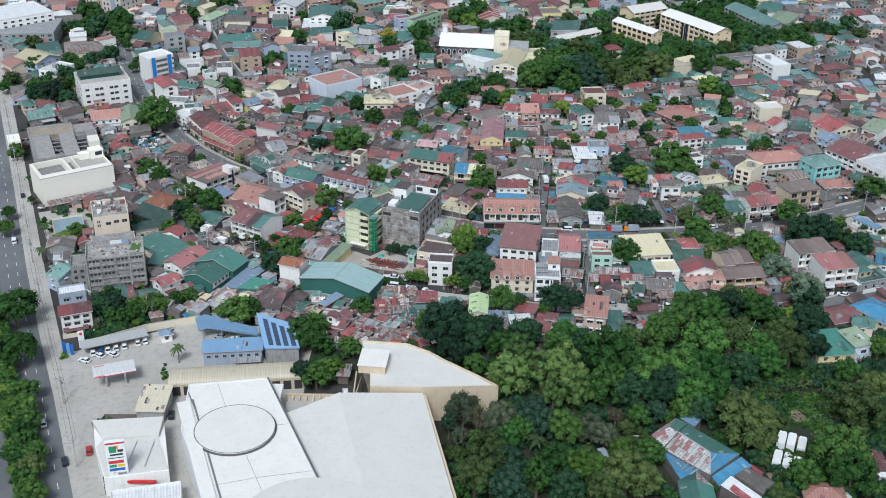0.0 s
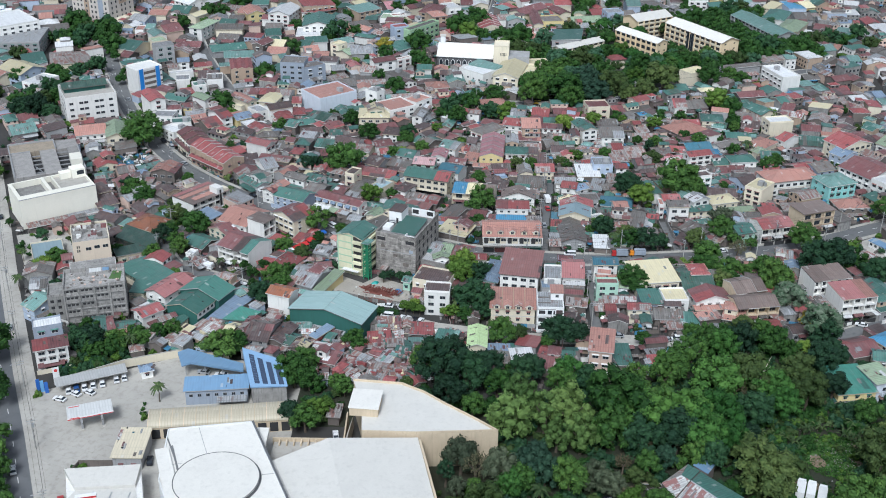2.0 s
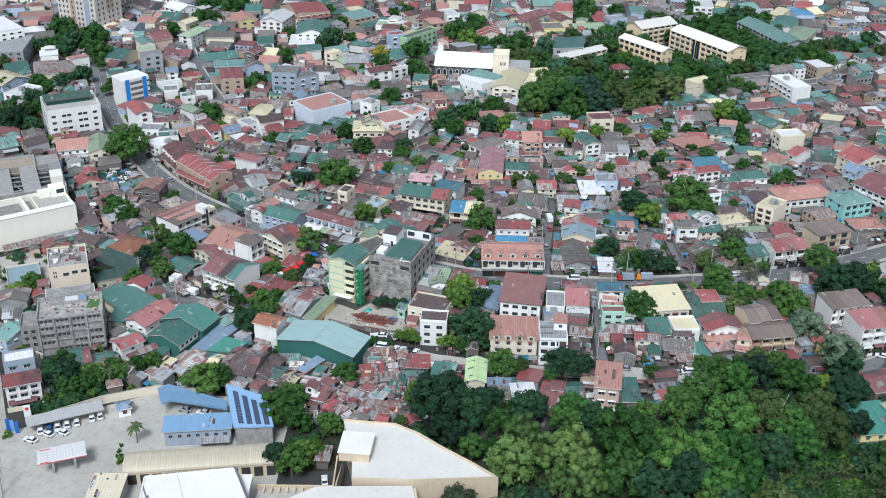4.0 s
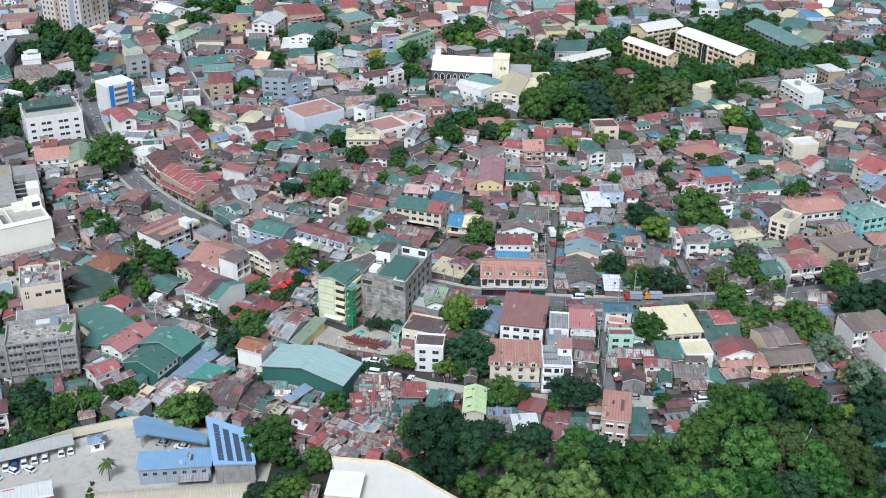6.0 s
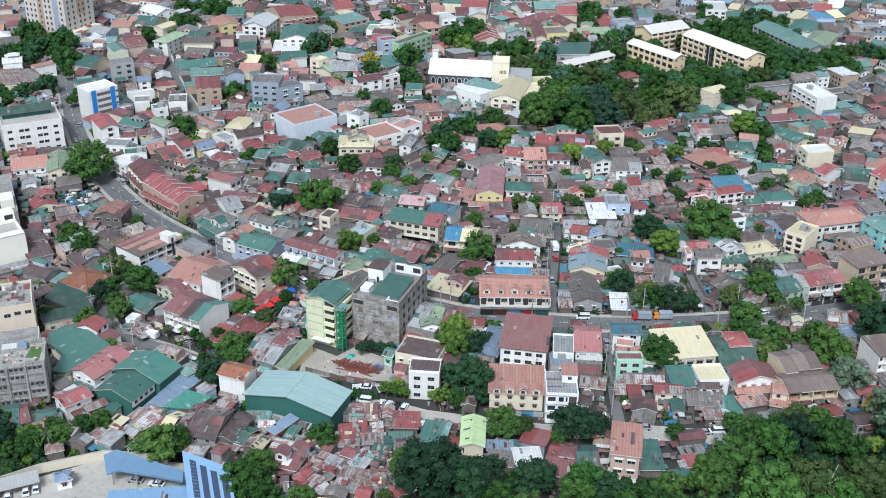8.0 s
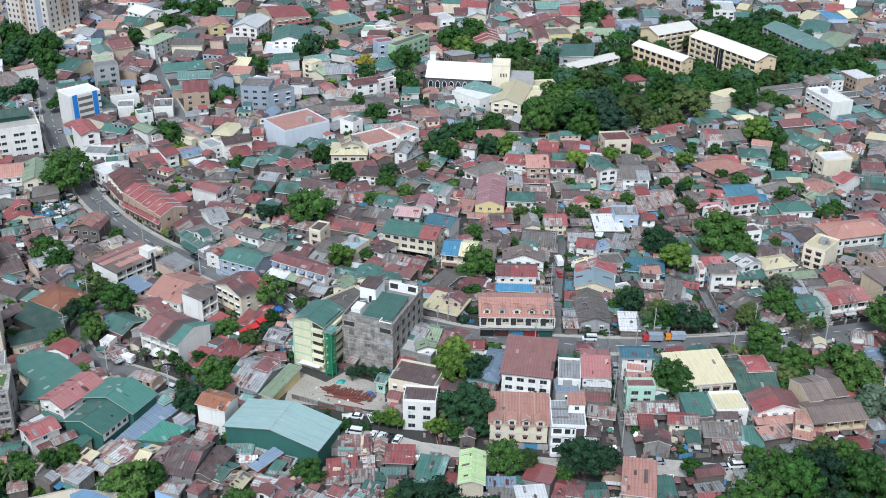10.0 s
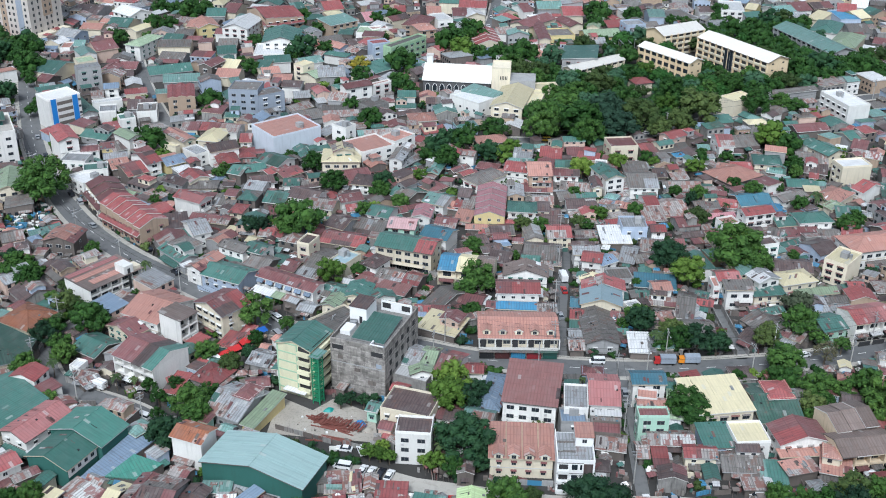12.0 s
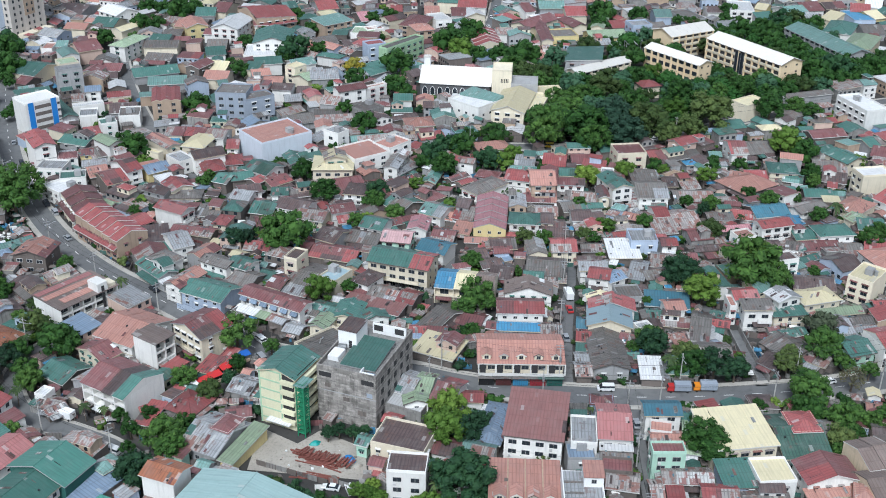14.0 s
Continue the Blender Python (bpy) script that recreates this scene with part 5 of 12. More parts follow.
for (ax, ay), (bx, by) in (((-121.3, 317.4), (-103, 329.2)), ((-103, 329.2), (-87.5, 335.4)), ((-87.5, 335.4), (-70, 333.5))):
    n = math.hypot(bx - ax, by - ay)
    w_ = new("boundary_wall", Shape().box(0, -0.12, 0, n, 0.12, 3.0).mesh("boundary_wall", WALL["cream"]))
    w_.matrix_basis = pose(ax, ay, 0, 0, 0, math.degrees(math.atan2(by - ay, bx - ax)))
    tagged(w_, "stained cream boundary wall round the forecourt", "wall", kind="structure")
    part("coping", Shape().box(0, -0.2, 3.004, n, 0.2, 3.12).mesh("coping", CONCRETE), w_)
port = new("carport", Shape().box(-11.4, -2.0, 3.0, 10.8, 3.4, 3.25).mesh("carport", ROOF["clean"], uvs=True))
port.matrix_basis = pose(-111.2, 318.9, 0.1, 0, 0, 25)
tagged(port, "long white carport roof over parked cars", "carport")
for k in range(8):
    boxes("post", port, STEEL, (-10.4 + 2.95 * k, 1.7, 0, -10.2 + 2.95 * k, 1.9, 3.0))
house(-95.3, 324.3, 4.2, 4.2, 22, 3.2, "hp", "slate_blue", "white")

for k in range(3):
    ban = new("banner_panel", Shape().box(-0.55, -0.08, 0, 0.55, 0.08, 4.2).mesh("banner_panel", BLUE if k != 1 else material("pale_blue_banner", (0.16, 0.36, 0.62), 0.5)))
    ban.matrix_basis = pose(-127.6 + 1.6 * k, 314.9 - 0.7 * k, 0.1, 0, 0, 24)
    tagged(ban, "tall blue advertising banner at the forecourt's edge", "banner", "blue banners")
pil = new("price_sign", Shape().box(-1.0, -0.3, 0, 1.0, 0.3, 6.4).mesh("price_sign", WHITEP))
pil.matrix_basis = pose(-122.6, 318.4, 0.1, 0, 0, 24)
tagged(pil, "white station sign pillar with a red disc", "sign")
part("disc", Shape().prism(disc(0.55, 0, 0, 16)[0], 0, 0.05).mesh("disc", RED), pil, pose(0, -0.3, 5.5, 90))
for (ax, ay), (bx, by), hh in (((-105.2, 271.6), (-103.4, 277.2), 1.8), ((-103.4, 277.2), (-93.5, 277.4), 2.2)):
    n = math.hypot(bx - ax, by - ay)
    w_ = new("yard_wall", Shape().box(0, -0.12, 0, n, 0.12, hh).mesh("yard_wall", WALL["dull"]))
    w_.matrix_basis = pose(ax, ay, 0.1, 0, 0, math.degrees(math.atan2(by - ay, bx - ax)))
    tagged(w_, "dark weathered wall behind the shop", "wall", kind="structure")
for x, y, r in ((-105.8, 274.2, 1.1), (-104.2, 276.2, 1.2), (-102.2, 276.6, 1.3), (-91.8, 305.2, 0.9), (-91.0, 302.6, 1.1), (-90.4, 300.6, 1.4), (-92.0, 308, 0.8), (-119.4, 320.4, 1.5), (-117.4, 321.4, 1.7), (-115.6, 322.0, 1.3), (-127.0, 311.6, 1.5)):
    shrub(x, y, r, "light" if r > 1.2 else "green")
# red and blue market tarpaulins by the bend
for x, y, a, key in ((-57.4, 412.4, 40, RED), (-54.6, 415.4, 40, RED), (-56.4, 418.4, 38, RED), (-52.2, 419.6, 42, RED), (-51.4, 424.2, 40, RED), (-48.6, 425.8, 38, BLUE), (-59.6, 409.8, 45, WHITEP)):
    st = new("market_stall", Shape().prism([(-1.9, -1.2), (1.9, -1.2), (1.9, 1.2), (-1.9, 1.2)], 2.3, [2.35, 2.35, 2.9, 2.9]).mesh("market_stall", key))
    st.matrix_basis = pose(x, y, 0.1, 0, 0, a)
    tagged(st, "street stall under a bright tarpaulin roof", "market stall", "market stalls")
    for px_, py_ in ((-1.7, -1.0), (1.7, -1.0), (1.7, 1.0), (-1.7, 1.0)):
        boxes("post", st, STEEL, (px_ - 0.05, py_ - 0.05, 0, px_ + 0.05, py_ + 0.05, 2.3))
    boxes("counter", st, WALL["tan"], (-1.5, -0.9, 0, 1.5, -0.3, 0.9))
taken(-55, 416, 9, 14, 40), taken(-50.5, 424, 7, 6, 40)

# shop with the tall tenant sign
shop = new("shop", Shape().prism([(-99.3, 255.2), (-92.9, 241.6), (-75.9, 245.5), (-82.4, 267.9), (-102.7, 265.4)], 0, 6.5).mesh("shop", WALL["white"]))
tagged(shop, "white low shop beside the avenue", "shop")
part("roof", Shape().prism([(-99.0, 255.2), (-92.8, 242), (-76.2, 245.8), (-82.2, 260), (-97.9, 258.5)], 6.504, 6.8).mesh("roof", SHEETWHITE), shop)
part("upper_roof", Shape().prism([(-98.2, 258.8), (-82.1, 260.4), (-82.4, 268.2), (-103, 265.7)], 6.504, [7.6, 7.6, 8.4, 8.4]).mesh("upper_roof", SHEETWHITE), shop)
for k in range(3):
    boxes("roof_joint", shop, STEEL, (-93 + 5 * k, 246.5, 6.805, -92.7 + 5 * k, 258, 6.95))
boxes("red_band", shop, RED, (-87, 242.7, 3.9, -79, 243.4, 4.7))
sign = new("pylon_sign", Shape().box(-2.65, -0.6, 0, 2.65, 0.6, 18).mesh("pylon_sign", WHITEP))
sign.matrix_basis = pose(-89.2, 243.4, 0, 0, 0, 14)
tagged(sign, "tall white tenant sign with coloured bands", "sign")
for mat, b in ((RED, (-2.4, 15.4, 2.4, 15.9)), (GREENP, (-1.6, 12.9, 0.2, 14.8)), (ORANGEP, (-0.3, 13.8, 0.7, 14.9)), (BLACKP, (0.5, 13.0, 1.9, 13.7)), (BLACKP, (-1.5, 12.0, 1.7, 12.5)),
               (BLACKP, (-2.1, 11.2, 1.9, 11.4)), (RED, (-2.1, 9.6, 1.7, 10.5)), (GREENP, (-2.0, 8.5, -0.2, 9.3)), (YELLOWP, (0.0, 8.5, 1.8, 9.3)), (BLUE, (-2.1, 7.4, 1.8, 8.2)),
               (ORANGEP, (-1.2, 6.7, -0.8, 7.0)), (STEEL, (-0.2, 6.0, 2.0, 6.8)), (BLACKP, (-2.2, 5.5, 2.2, 5.7)), (BLACKP, (-2.2, 4.6, 2.2, 4.8)), (BLACKP, (-2.2, 3.6, 2.2, 3.8)),
               (STEEL, (-1.8, 2.6, 1.6, 3.0)), (RED, (-2.4, 0.6, -0.4, 1.6))):
    boxes("sign_band", sign, mat, (b[0] * 1.07, -0.65, b[1] * 1.125, b[2] * 1.07, -0.605, b[3] * 1.125))
boxes("dark_panel", sign, BLACKP, (-4.4, -0.4, 0.6, -2.67, 0.3, 6.4))
for i in range(3):
    for j in range(5):
        boxes("panel_lamp", sign, WHITEP, (-4.25 + 0.55 * i, -0.43, 1.0 + 1.05 * j, -3.9 + 0.55 * i, -0.41, 1.6 + 1.05 * j))
house(-79, 231.5, 19, 17, 14, 5.0, "fl", "white", "white")
taken(-90, 255, 28, 28, 10)

# ---- hangar and the white house beside it ----
house(-37.4, 358.0, 28.2, 13.4, -21, 7.4, "gb", "pale_teal", "deep_green", False)
house(-56.2, 366.4, 9.2, 7.4, -22, 9.0, "ga", "tile", "white", False)

# ---- cream tower with green bands ----
tw, td, th = 10.6, 11.6, 16.0
tower = block("apartment_tower", -32.1, 401.2, tw, td, -25, th, WALL["pale_lime"], "narrow five-storey cream tower with green bands and balconies", "apartment building")
part("roof", roof_mesh(roof_faces("gb", tw, td, th, 0.5)[0], ROOF["green"]), tower)
g = Shape()
for e in roof_faces("gb", tw, td, th, 0.5)[1]:
    g.face(e)
part("gable", g.mesh("gable", WALL["pale_lime"]), tower)
PALE = plaster("pale_green_band", (0.36, 0.52, 0.36), 0.2)
for k in range(6):
    z = 1.6 + 2.9 * k
    boxes("band", tower, PALE, (-tw / 2 - 0.05, -td / 2 - 0.09, z, 1.3, -td / 2 + 0.01, z + 0.42))
for x in (-tw / 2 - 0.05, 0.9):
    boxes("pilaster", tower, PALE, (x, -td / 2 - 0.12, 0, x + 0.45, -td / 2 + 0.01, th))
for k in range(5):
    z = 2.2 + 2.9 * k
    # balcony and corridor shade as dark panels; the wall behind is solid
    boxes("balcony_recess", tower, DARK, (1.6, -td / 2 - 0.03, z + 1.0, 5.1, -td / 2 + 0.01, z + 2.5))
    boxes("balcony", tower, WALL["pale_lime"], (1.5, -td / 2 - 0.95, z - 0.1, 5.35, -td / 2 - 0.035, z + 1.0))
    boxes("corridor_recess", tower, DARK, (tw / 2 - 0.01, -td / 2 + 1.5, z + 1.0, tw / 2 + 0.03, td / 2 - 1, z + 2.5))
    boxes("corridor_parapet", tower, WALL["pale_lime"], (tw / 2 + 0.035, -td / 2 + 1.0, z - 0.1, tw / 2 + 1.1, td / 2 - 0.5, z + 0.9))
SCAFF = material("green_scaffold_steel", (0.03, 0.22, 0.11), 0.5)
sx, sy = tw / 2 + 1.3, -td / 2 - 0.4
for dx in (0, 2.1):
    for dy in (-1.0, 1.2):
        boxes("stair_post", tower, SCAFF, (sx + dx - 0.12, sy + dy - 0.12, 0, sx + dx + 0.12, sy + dy + 0.12, th - 0.8))
for k in range(11):
    z = 1.0 + 1.4 * k
    boxes("stair_landing", tower, SCAFF, (sx, sy - 1.0, z, sx + 2.1, sy + 1.2, z + 0.1))
    boxes("stair_rail", tower, SCAFF, (sx, sy - 1.05, z + 0.85, sx + 2.1, sy - 0.98, z + 1.0), (sx + 2.05, sy - 1.0, z + 0.85, sx + 2.14, sy + 1.2, z + 1.0))
part("stair_roof", Shape().box(sx - 0.6, sy - 1.4, 0, sx + 2.5, sy + 3.4, 0.15).mesh("stair_roof", ROOF["teal"], uvs=True), tower, pose(0, 0, th - 0.8))
part("porch_roof", Shape().box(-2.6, -td / 2 - 2.2, 2.4, 4.4, -td / 2 - 0.2, 2.6).mesh("porch_roof", ROOF["white"], uvs=True), tower)

# ---- unfinished concrete block ----
PALECON0 = plaster("stained_band_concrete", (0.27, 0.255, 0.235), 0.9)
cw, cd, ch = 16.4, 24.4, 16.6
conc = block("unfinished_building", -12.9, 408.6, cw, cd, -20.5, ch - 1.6, WALL["raw"], "bare stained concrete block with a roof house", "apartment building")
rim(conc, cw, cd, ch - 1.6, WALL["raw"], 1.5, 0.3)
boxes("roof_slab", conc, WALL["concrete"], (-cw / 2 + 0.4, -cd / 2 + 0.4, ch - 1.595, cw / 2 - 0.4, cd / 2 - 0.4, ch - 1.5))
part("green_roof", roof_mesh([[(q[0] + 1.6, q[1] - 2.2, q[2]) for q in t] for t in roof_faces("sa", 9.6, 13.4, ch - 1.0, 0.1)[0]], ROOF["green"]), conc)
boxes("roof_room", conc, WALL["grey"], (-3.2, -8.7, ch - 1.49, 6.4, 4.4, ch - 1.02))
boxes("stair_head", conc, WHITEP, (-7.6, -0.5, ch - 1.49, -2.4, 6.5, ch + 3.6))
boxes("stair_head_roof", conc, ROOF["brown"], (-7.8, -0.7, ch + 3.604, -2.2, 6.7, ch + 3.75))
boxes("stair_door", conc, DARK, (-4.6, -0.55, ch - 1.4, -3.7, -0.505, ch + 0.9))
boxes("roof_frame", conc, WHITEP, (-2, 9.0, ch - 1.49, 7.6, 9.4, ch + 1.6))
boxes("roof_box", conc, WHITEP, (-7.4, -7.5, ch - 1.49, -4.4, -3.0, ch - 0.2))
for x0 in (-7.6, 4.2):
    boxes("terrace_opening", conc, DARK, (x0, -cd / 2 - 0.05, ch - 3.4, x0 + 3.4, -cd / 2 + 0.01, ch - 2.0))
for k in range(4):
    boxes("storey_line", conc, PALECON0, (-cw / 2 - 0.05, -cd / 2 - 0.05, 3.2 * k + 2.6, cw / 2 + 0.05, -cd / 2 + 0.01, 3.2 * k + 2.8))
for b in ((-6.0, -cd / 2 - 0.03, 10.2, -4.4, -cd / 2 + 0.01, 11.4), (-1.0, -cd / 2 - 0.03, 7.0, 0.8, -cd / 2 + 0.01, 8.2), (3.0, -cd / 2 - 0.03, 3.6, 5.4, -cd / 2 + 0.01, 5.0)):
    boxes("bricked_window", conc, WALL["dull"], b)
for x0 in (-1.6, 4.4):
    boxes("frame_opening", conc, DARK, (x0, 8.95, ch - 0.6, x0 + 2.6, 9.0, ch + 1.1))
part("water_tank", Shape().tube((-6.6, -2.4, ch - 0.1), (-4.6, -2.0, ch - 0.1), 0.7, 0.7, 12).tube((-4.6, -2.0, ch - 0.1), (-6.6, -2.4, ch - 0.1), 0.7, 0.7, 12).mesh("water_tank", STEEL), conc)
boxes("pool_wall", conc, WHITEP, (3.6, -cd / 2 + 0.35, ch - 1.49, 7.6, -cd / 2 + 0.6, ch + 0.1), (3.6, -cd / 2 + 0.6, ch - 1.49, 3.9, -cd / 2 + 2.6, ch + 0.1))
boxes("window_shutter", conc, WALL["slate"], (5.6, -cd / 2 - 0.06, 9.6, 7.2, -cd / 2 + 0.01, 10.9))
boxes("blue_awning", conc, ROOF["slate_blue"], (5.0, -cd / 2 + 0.6, ch - 1.4, 7.2, -cd / 2 + 2.0, ch - 0.7))
for i in range(5):
    for fl in range(4):
        boxes("side_opening", conc, DARK, (cw / 2 - 0.01, -9 + 4.2 * i, 2.2 + 3.4 * fl, cw / 2 + 0.05, -7.4 + 4.2 * i, 3.8 + 3.4 * fl))
part("storey_line", Shape().box(-cw / 2 - 0.06, -cd / 2 - 0.06, 9.0, cw / 2 + 0.06, -cd / 2 + 0.01, 9.25).mesh("storey_line", WALL["grey"]), conc)

# steel stacked in the yard
steel = material("red_lead_steel", (0.19, 0.065, 0.05), 0.8)
srng = random.Random(3)
BEAM = Shape().box(-1.9, -0.14, 0, 1.9, 0.14, 0.05).box(-1.9, -0.03, 0.05, 1.9, 0.03, 0.19).box(-1.9, -0.14, 0.19, 1.9, 0.14, 0.24).mesh("steel_beam", steel)
LONGBEAM = Shape().box(-4.2, -0.14, 0, 4.2, 0.14, 0.05).box(-4.2, -0.03, 0.05, 4.2, 0.03, 0.19).box(-4.2, -0.14, 0.19, 4.2, 0.14, 0.24).mesh("steel_beam", steel)
for k in range(62):
    u, v = srng.uniform(-1, 1), srng.uniform(-1, 1)
    if k < 22:
        b, turn, z = new("steel_beam", LONGBEAM), -22 + srng.uniform(-6, 6), 0.1 + 0.25 * (k % 2)
        x, y = -23.4 + 3.4 * u, 381.6 - 1.4 * u + 1.9 * v
    elif k < 50:
        b, turn, z = new("steel_beam", BEAM), 58 + srng.uniform(-14, 14), 0.6 + 0.25 * (k % 2)
        q = (k - 22) / 27
        x, y = -27.4 + 12.6 * q, 384.6 - 4.6 * q + 0.7 * v
    else:
        b, turn, z = new("steel_beam", LONGBEAM if k % 2 else BEAM), -14 + srng.uniform(-9, 9), 0.1
        x, y = -22.6 + 4 * u, 375.6 + 0.8 * v
    b.matrix_basis = pose(x, y, z, 0, 0, turn)
    tagged(b, "rusty red steel beam stacked in a yard", "steel beam", "stacked steel beams")
TARP = material("blue_tarpaulin", (0.03, 0.17, 0.42), 0.5)
TEALTARP = material("teal_tarpaulin", (0.02, 0.27, 0.24), 0.5)
for x, y, r, h_, mat, text in ((-15.6, 382.6, 1.9, 0.9, TARP, "crumpled blue tarpaulin over building material"), (-24.6, 388.6, 1.5, 0.8, TEALTARP, "teal tarpaulin over a stack of boards"),
                               (-31.6, 375.4, 0.8, 0.7, WALL["dull"], "heap of dark gravel in the yard"), (-13.2, 379.6, 1.4, 0.8, YARD, "heap of pale sand in the yard"), (-18.6, 375.2, 1.1, 0.6, WALL["dull"], "heap of dark gravel in the yard")):
    s = Shape()
    ring = [(r * srng.uniform(0.8, 1.2) * math.cos(i * 0.524), r * srng.uniform(0.5, 0.8) * math.sin(i * 0.524)) for i in range(12)]
    for (ax, ay), (bx, by) in zip(ring, ring[1:] + ring[:1]):
        q = [(ax, ay, 0), (bx, by, 0), (bx * 0.55, by * 0.55, h_ * 0.8), (ax * 0.55, ay * 0.55, h_ * 0.8)]
        s.face(q)
        s.face([q[3], q[2], (0.1, 0, h_)])
    ob = new("tarpaulin_cover" if mat in (TARP, TEALTARP) else "heap", s.mesh("heap", mat))
    ob.matrix_basis = pose(x, y, 0.1, 0, 0, srng.uniform(-40, 40))
    tagged(ob, text, "heap")
for k in range(30):
    q = srng.uniform(0.1, 0.35)
    ob = new("rubble", Shape().prism([(-q, -q), (q, -q * 0.7), (q * 0.8, q), (-q * 0.7, q * 0.9)], 0, [q, q * 0.6, q * 0.9, q * 0.5]).mesh("rubble", (WHITEP, WALL["dull"], steel)[k % 3]))
    ob.matrix_basis = pose(srng.uniform(-34, -13), srng.uniform(378.8, 386.5) - 0.1 * k % 3, 0.1, 0, 0, srng.uniform(0, 360))
    tagged(ob, "lump of rubble lying in the yard", "rubble", "rubble in the yard")
lean = new("site_shed", Shape().box(-2.3, -1.6, 0, 2.3, 1.6, 2.2).mesh("site_shed", WALL["deep_green"]))
lean.matrix_basis = pose(-10.2, 386.8, 0.1, 0, 0, -20)
tagged(lean, "small dark teal site shed at the yard's end", "shed")
part("roof", Shape().box(-2.5, -1.8, 2.204, 2.5, 1.8, 2.35).mesh("roof", ROOF["green"], uvs=True), lean)
for k in range(9):
    f_ = new("yard_fence", Shape().box(0, -0.05, 0, 2.6, 0.05, 1.6).mesh("yard_fence", (WALL["dull"], ROOF["rust"], WALL["concrete"])[k % 3], uvs=True))
    f_.matrix_basis = pose(-38 + 2.6 * k, 380 - 1.05 * k + (0.9 if k > 6 else 0), 0, 0, 0, -22)
    tagged(f_, "patched fence panel round a building yard", "fence", "fence panels of the yard")
taken(-25, 383, 30, 22, -8)

# ---- church ----
church = block("church", 13.2, 654.6, 32, 19, -7.5, 8.6, WALL["charcoal"], "dark stone church with a white roof and tower", "church")
L, R_ = 16.6, 10.2
s = Shape()
s.face([(-L, -R_, 8.4), (L, -R_, 8.4), (L, 0, 14.2), (-L, 0, 14.2)])
s.face([(L, R_, 8.4), (-L, R_, 8.4), (-L, 0, 14.2), (L, 0, 14.2)])
part("roof", s.mesh("roof", SHEETWHITE), church)
g = Shape()
for x in (-16.02, 16.02):
    g.face([(x, -9.5, 8.6), (x, 9.5, 8.6), (x, 0, 14.1)])
part("gable", g.mesh("gable", WALL["charcoal"]), church)
arch = [(-0.9, 0), (0.9, 0), (0.9, 2.4), (0.55, 3.2), (0, 3.7), (-0.55, 3.2), (-0.9, 2.4)]
for k in range(9):
    x = -13.8 + 3.45 * k
    s = Shape()
    s.face([(px_ * 1.3, 0, pz * 1.12 - 0.2) for px_, pz in arch], 0)
    s.face([(px_ * 1.05, -0.05, pz * 0.98 + 0.1) for px_, pz in arch], 1)
    part("arched_window", s.mesh("arched_window", WHITEP, GLASS), church, pose(x, -9.56, 3.2))
boxes("aisle_roof", church, ROOF["grey"], (-16.2, -11.4, 2.2, 16.2, -9.56, 2.4))
boxes("belfry", church, WHITEP, (-15.4, -1.2, 13.6, -12.6, 1.2, 18.0))
boxes("belfry_cap", church, SHEETWHITE, (-15.7, -1.5, 18.004, -12.3, 1.5, 18.5))
ctower = block("church_tower", 33.4, 646.2, 8.8, 12, -5, 16.5, WALL["cream"], "plain cream church tower with a slatted window", "church tower")
rim(ctower, 8.8, 12, 16.5, WALL["cream"], 0.6)
for k in range(5):
    boxes("belfry_slot", ctower, DARK, (-0.4 + 0.75 * k, -6.05, 11.2, 0.0 + 0.75 * k, -5.98, 13.0))
block_ = block("church_annex", 43.5, 644, 12, 12, -5, 10.5, WALL["grey"], "weathered grey octagonal-looking annex with a roof terrace", "building")
rim(block_, 12, 12, 10.5, WALL["grey"], 1.0)
put_windows(block_, -5, 5, -6.02, 3, 2, 3.4, 0, "wide", 3)
hostel = house(21, 624.5, 18, 17, -43, 8.6, "fl", "white", "white", False)
s = Shape()
s.prism([(-9.2, -1.0), (8.8, 3.4), (8.8, 8.4), (-9.2, 8.4)], 8.8, [9.4, 9.4, 10.6, 10.6])
part("lean_to_roof", s.mesh("lean_to_roof", ROOF["teal"], uvs=True), hostel)
for i in range(4):
    part("window", WINDOW["small"], hostel, pose(-6.4 + 4.2 * i, -8.43, 5.2))
for i in range(3):
    part("window", WINDOW["small"], hostel, pose(8.93, -5.0 + 4.4 * i, 5.2, 0, 0, 90))
house(48.8, 627.0, 6.4, 21, -14, 7.2, "fl", "cream", "cream")
house(37.5, 624, 14.8, 28, -14, 8.6, "gb", "cream", "cream")
house(54, 640, 14, 16, 10, 7, "fl", "cream", "cream")


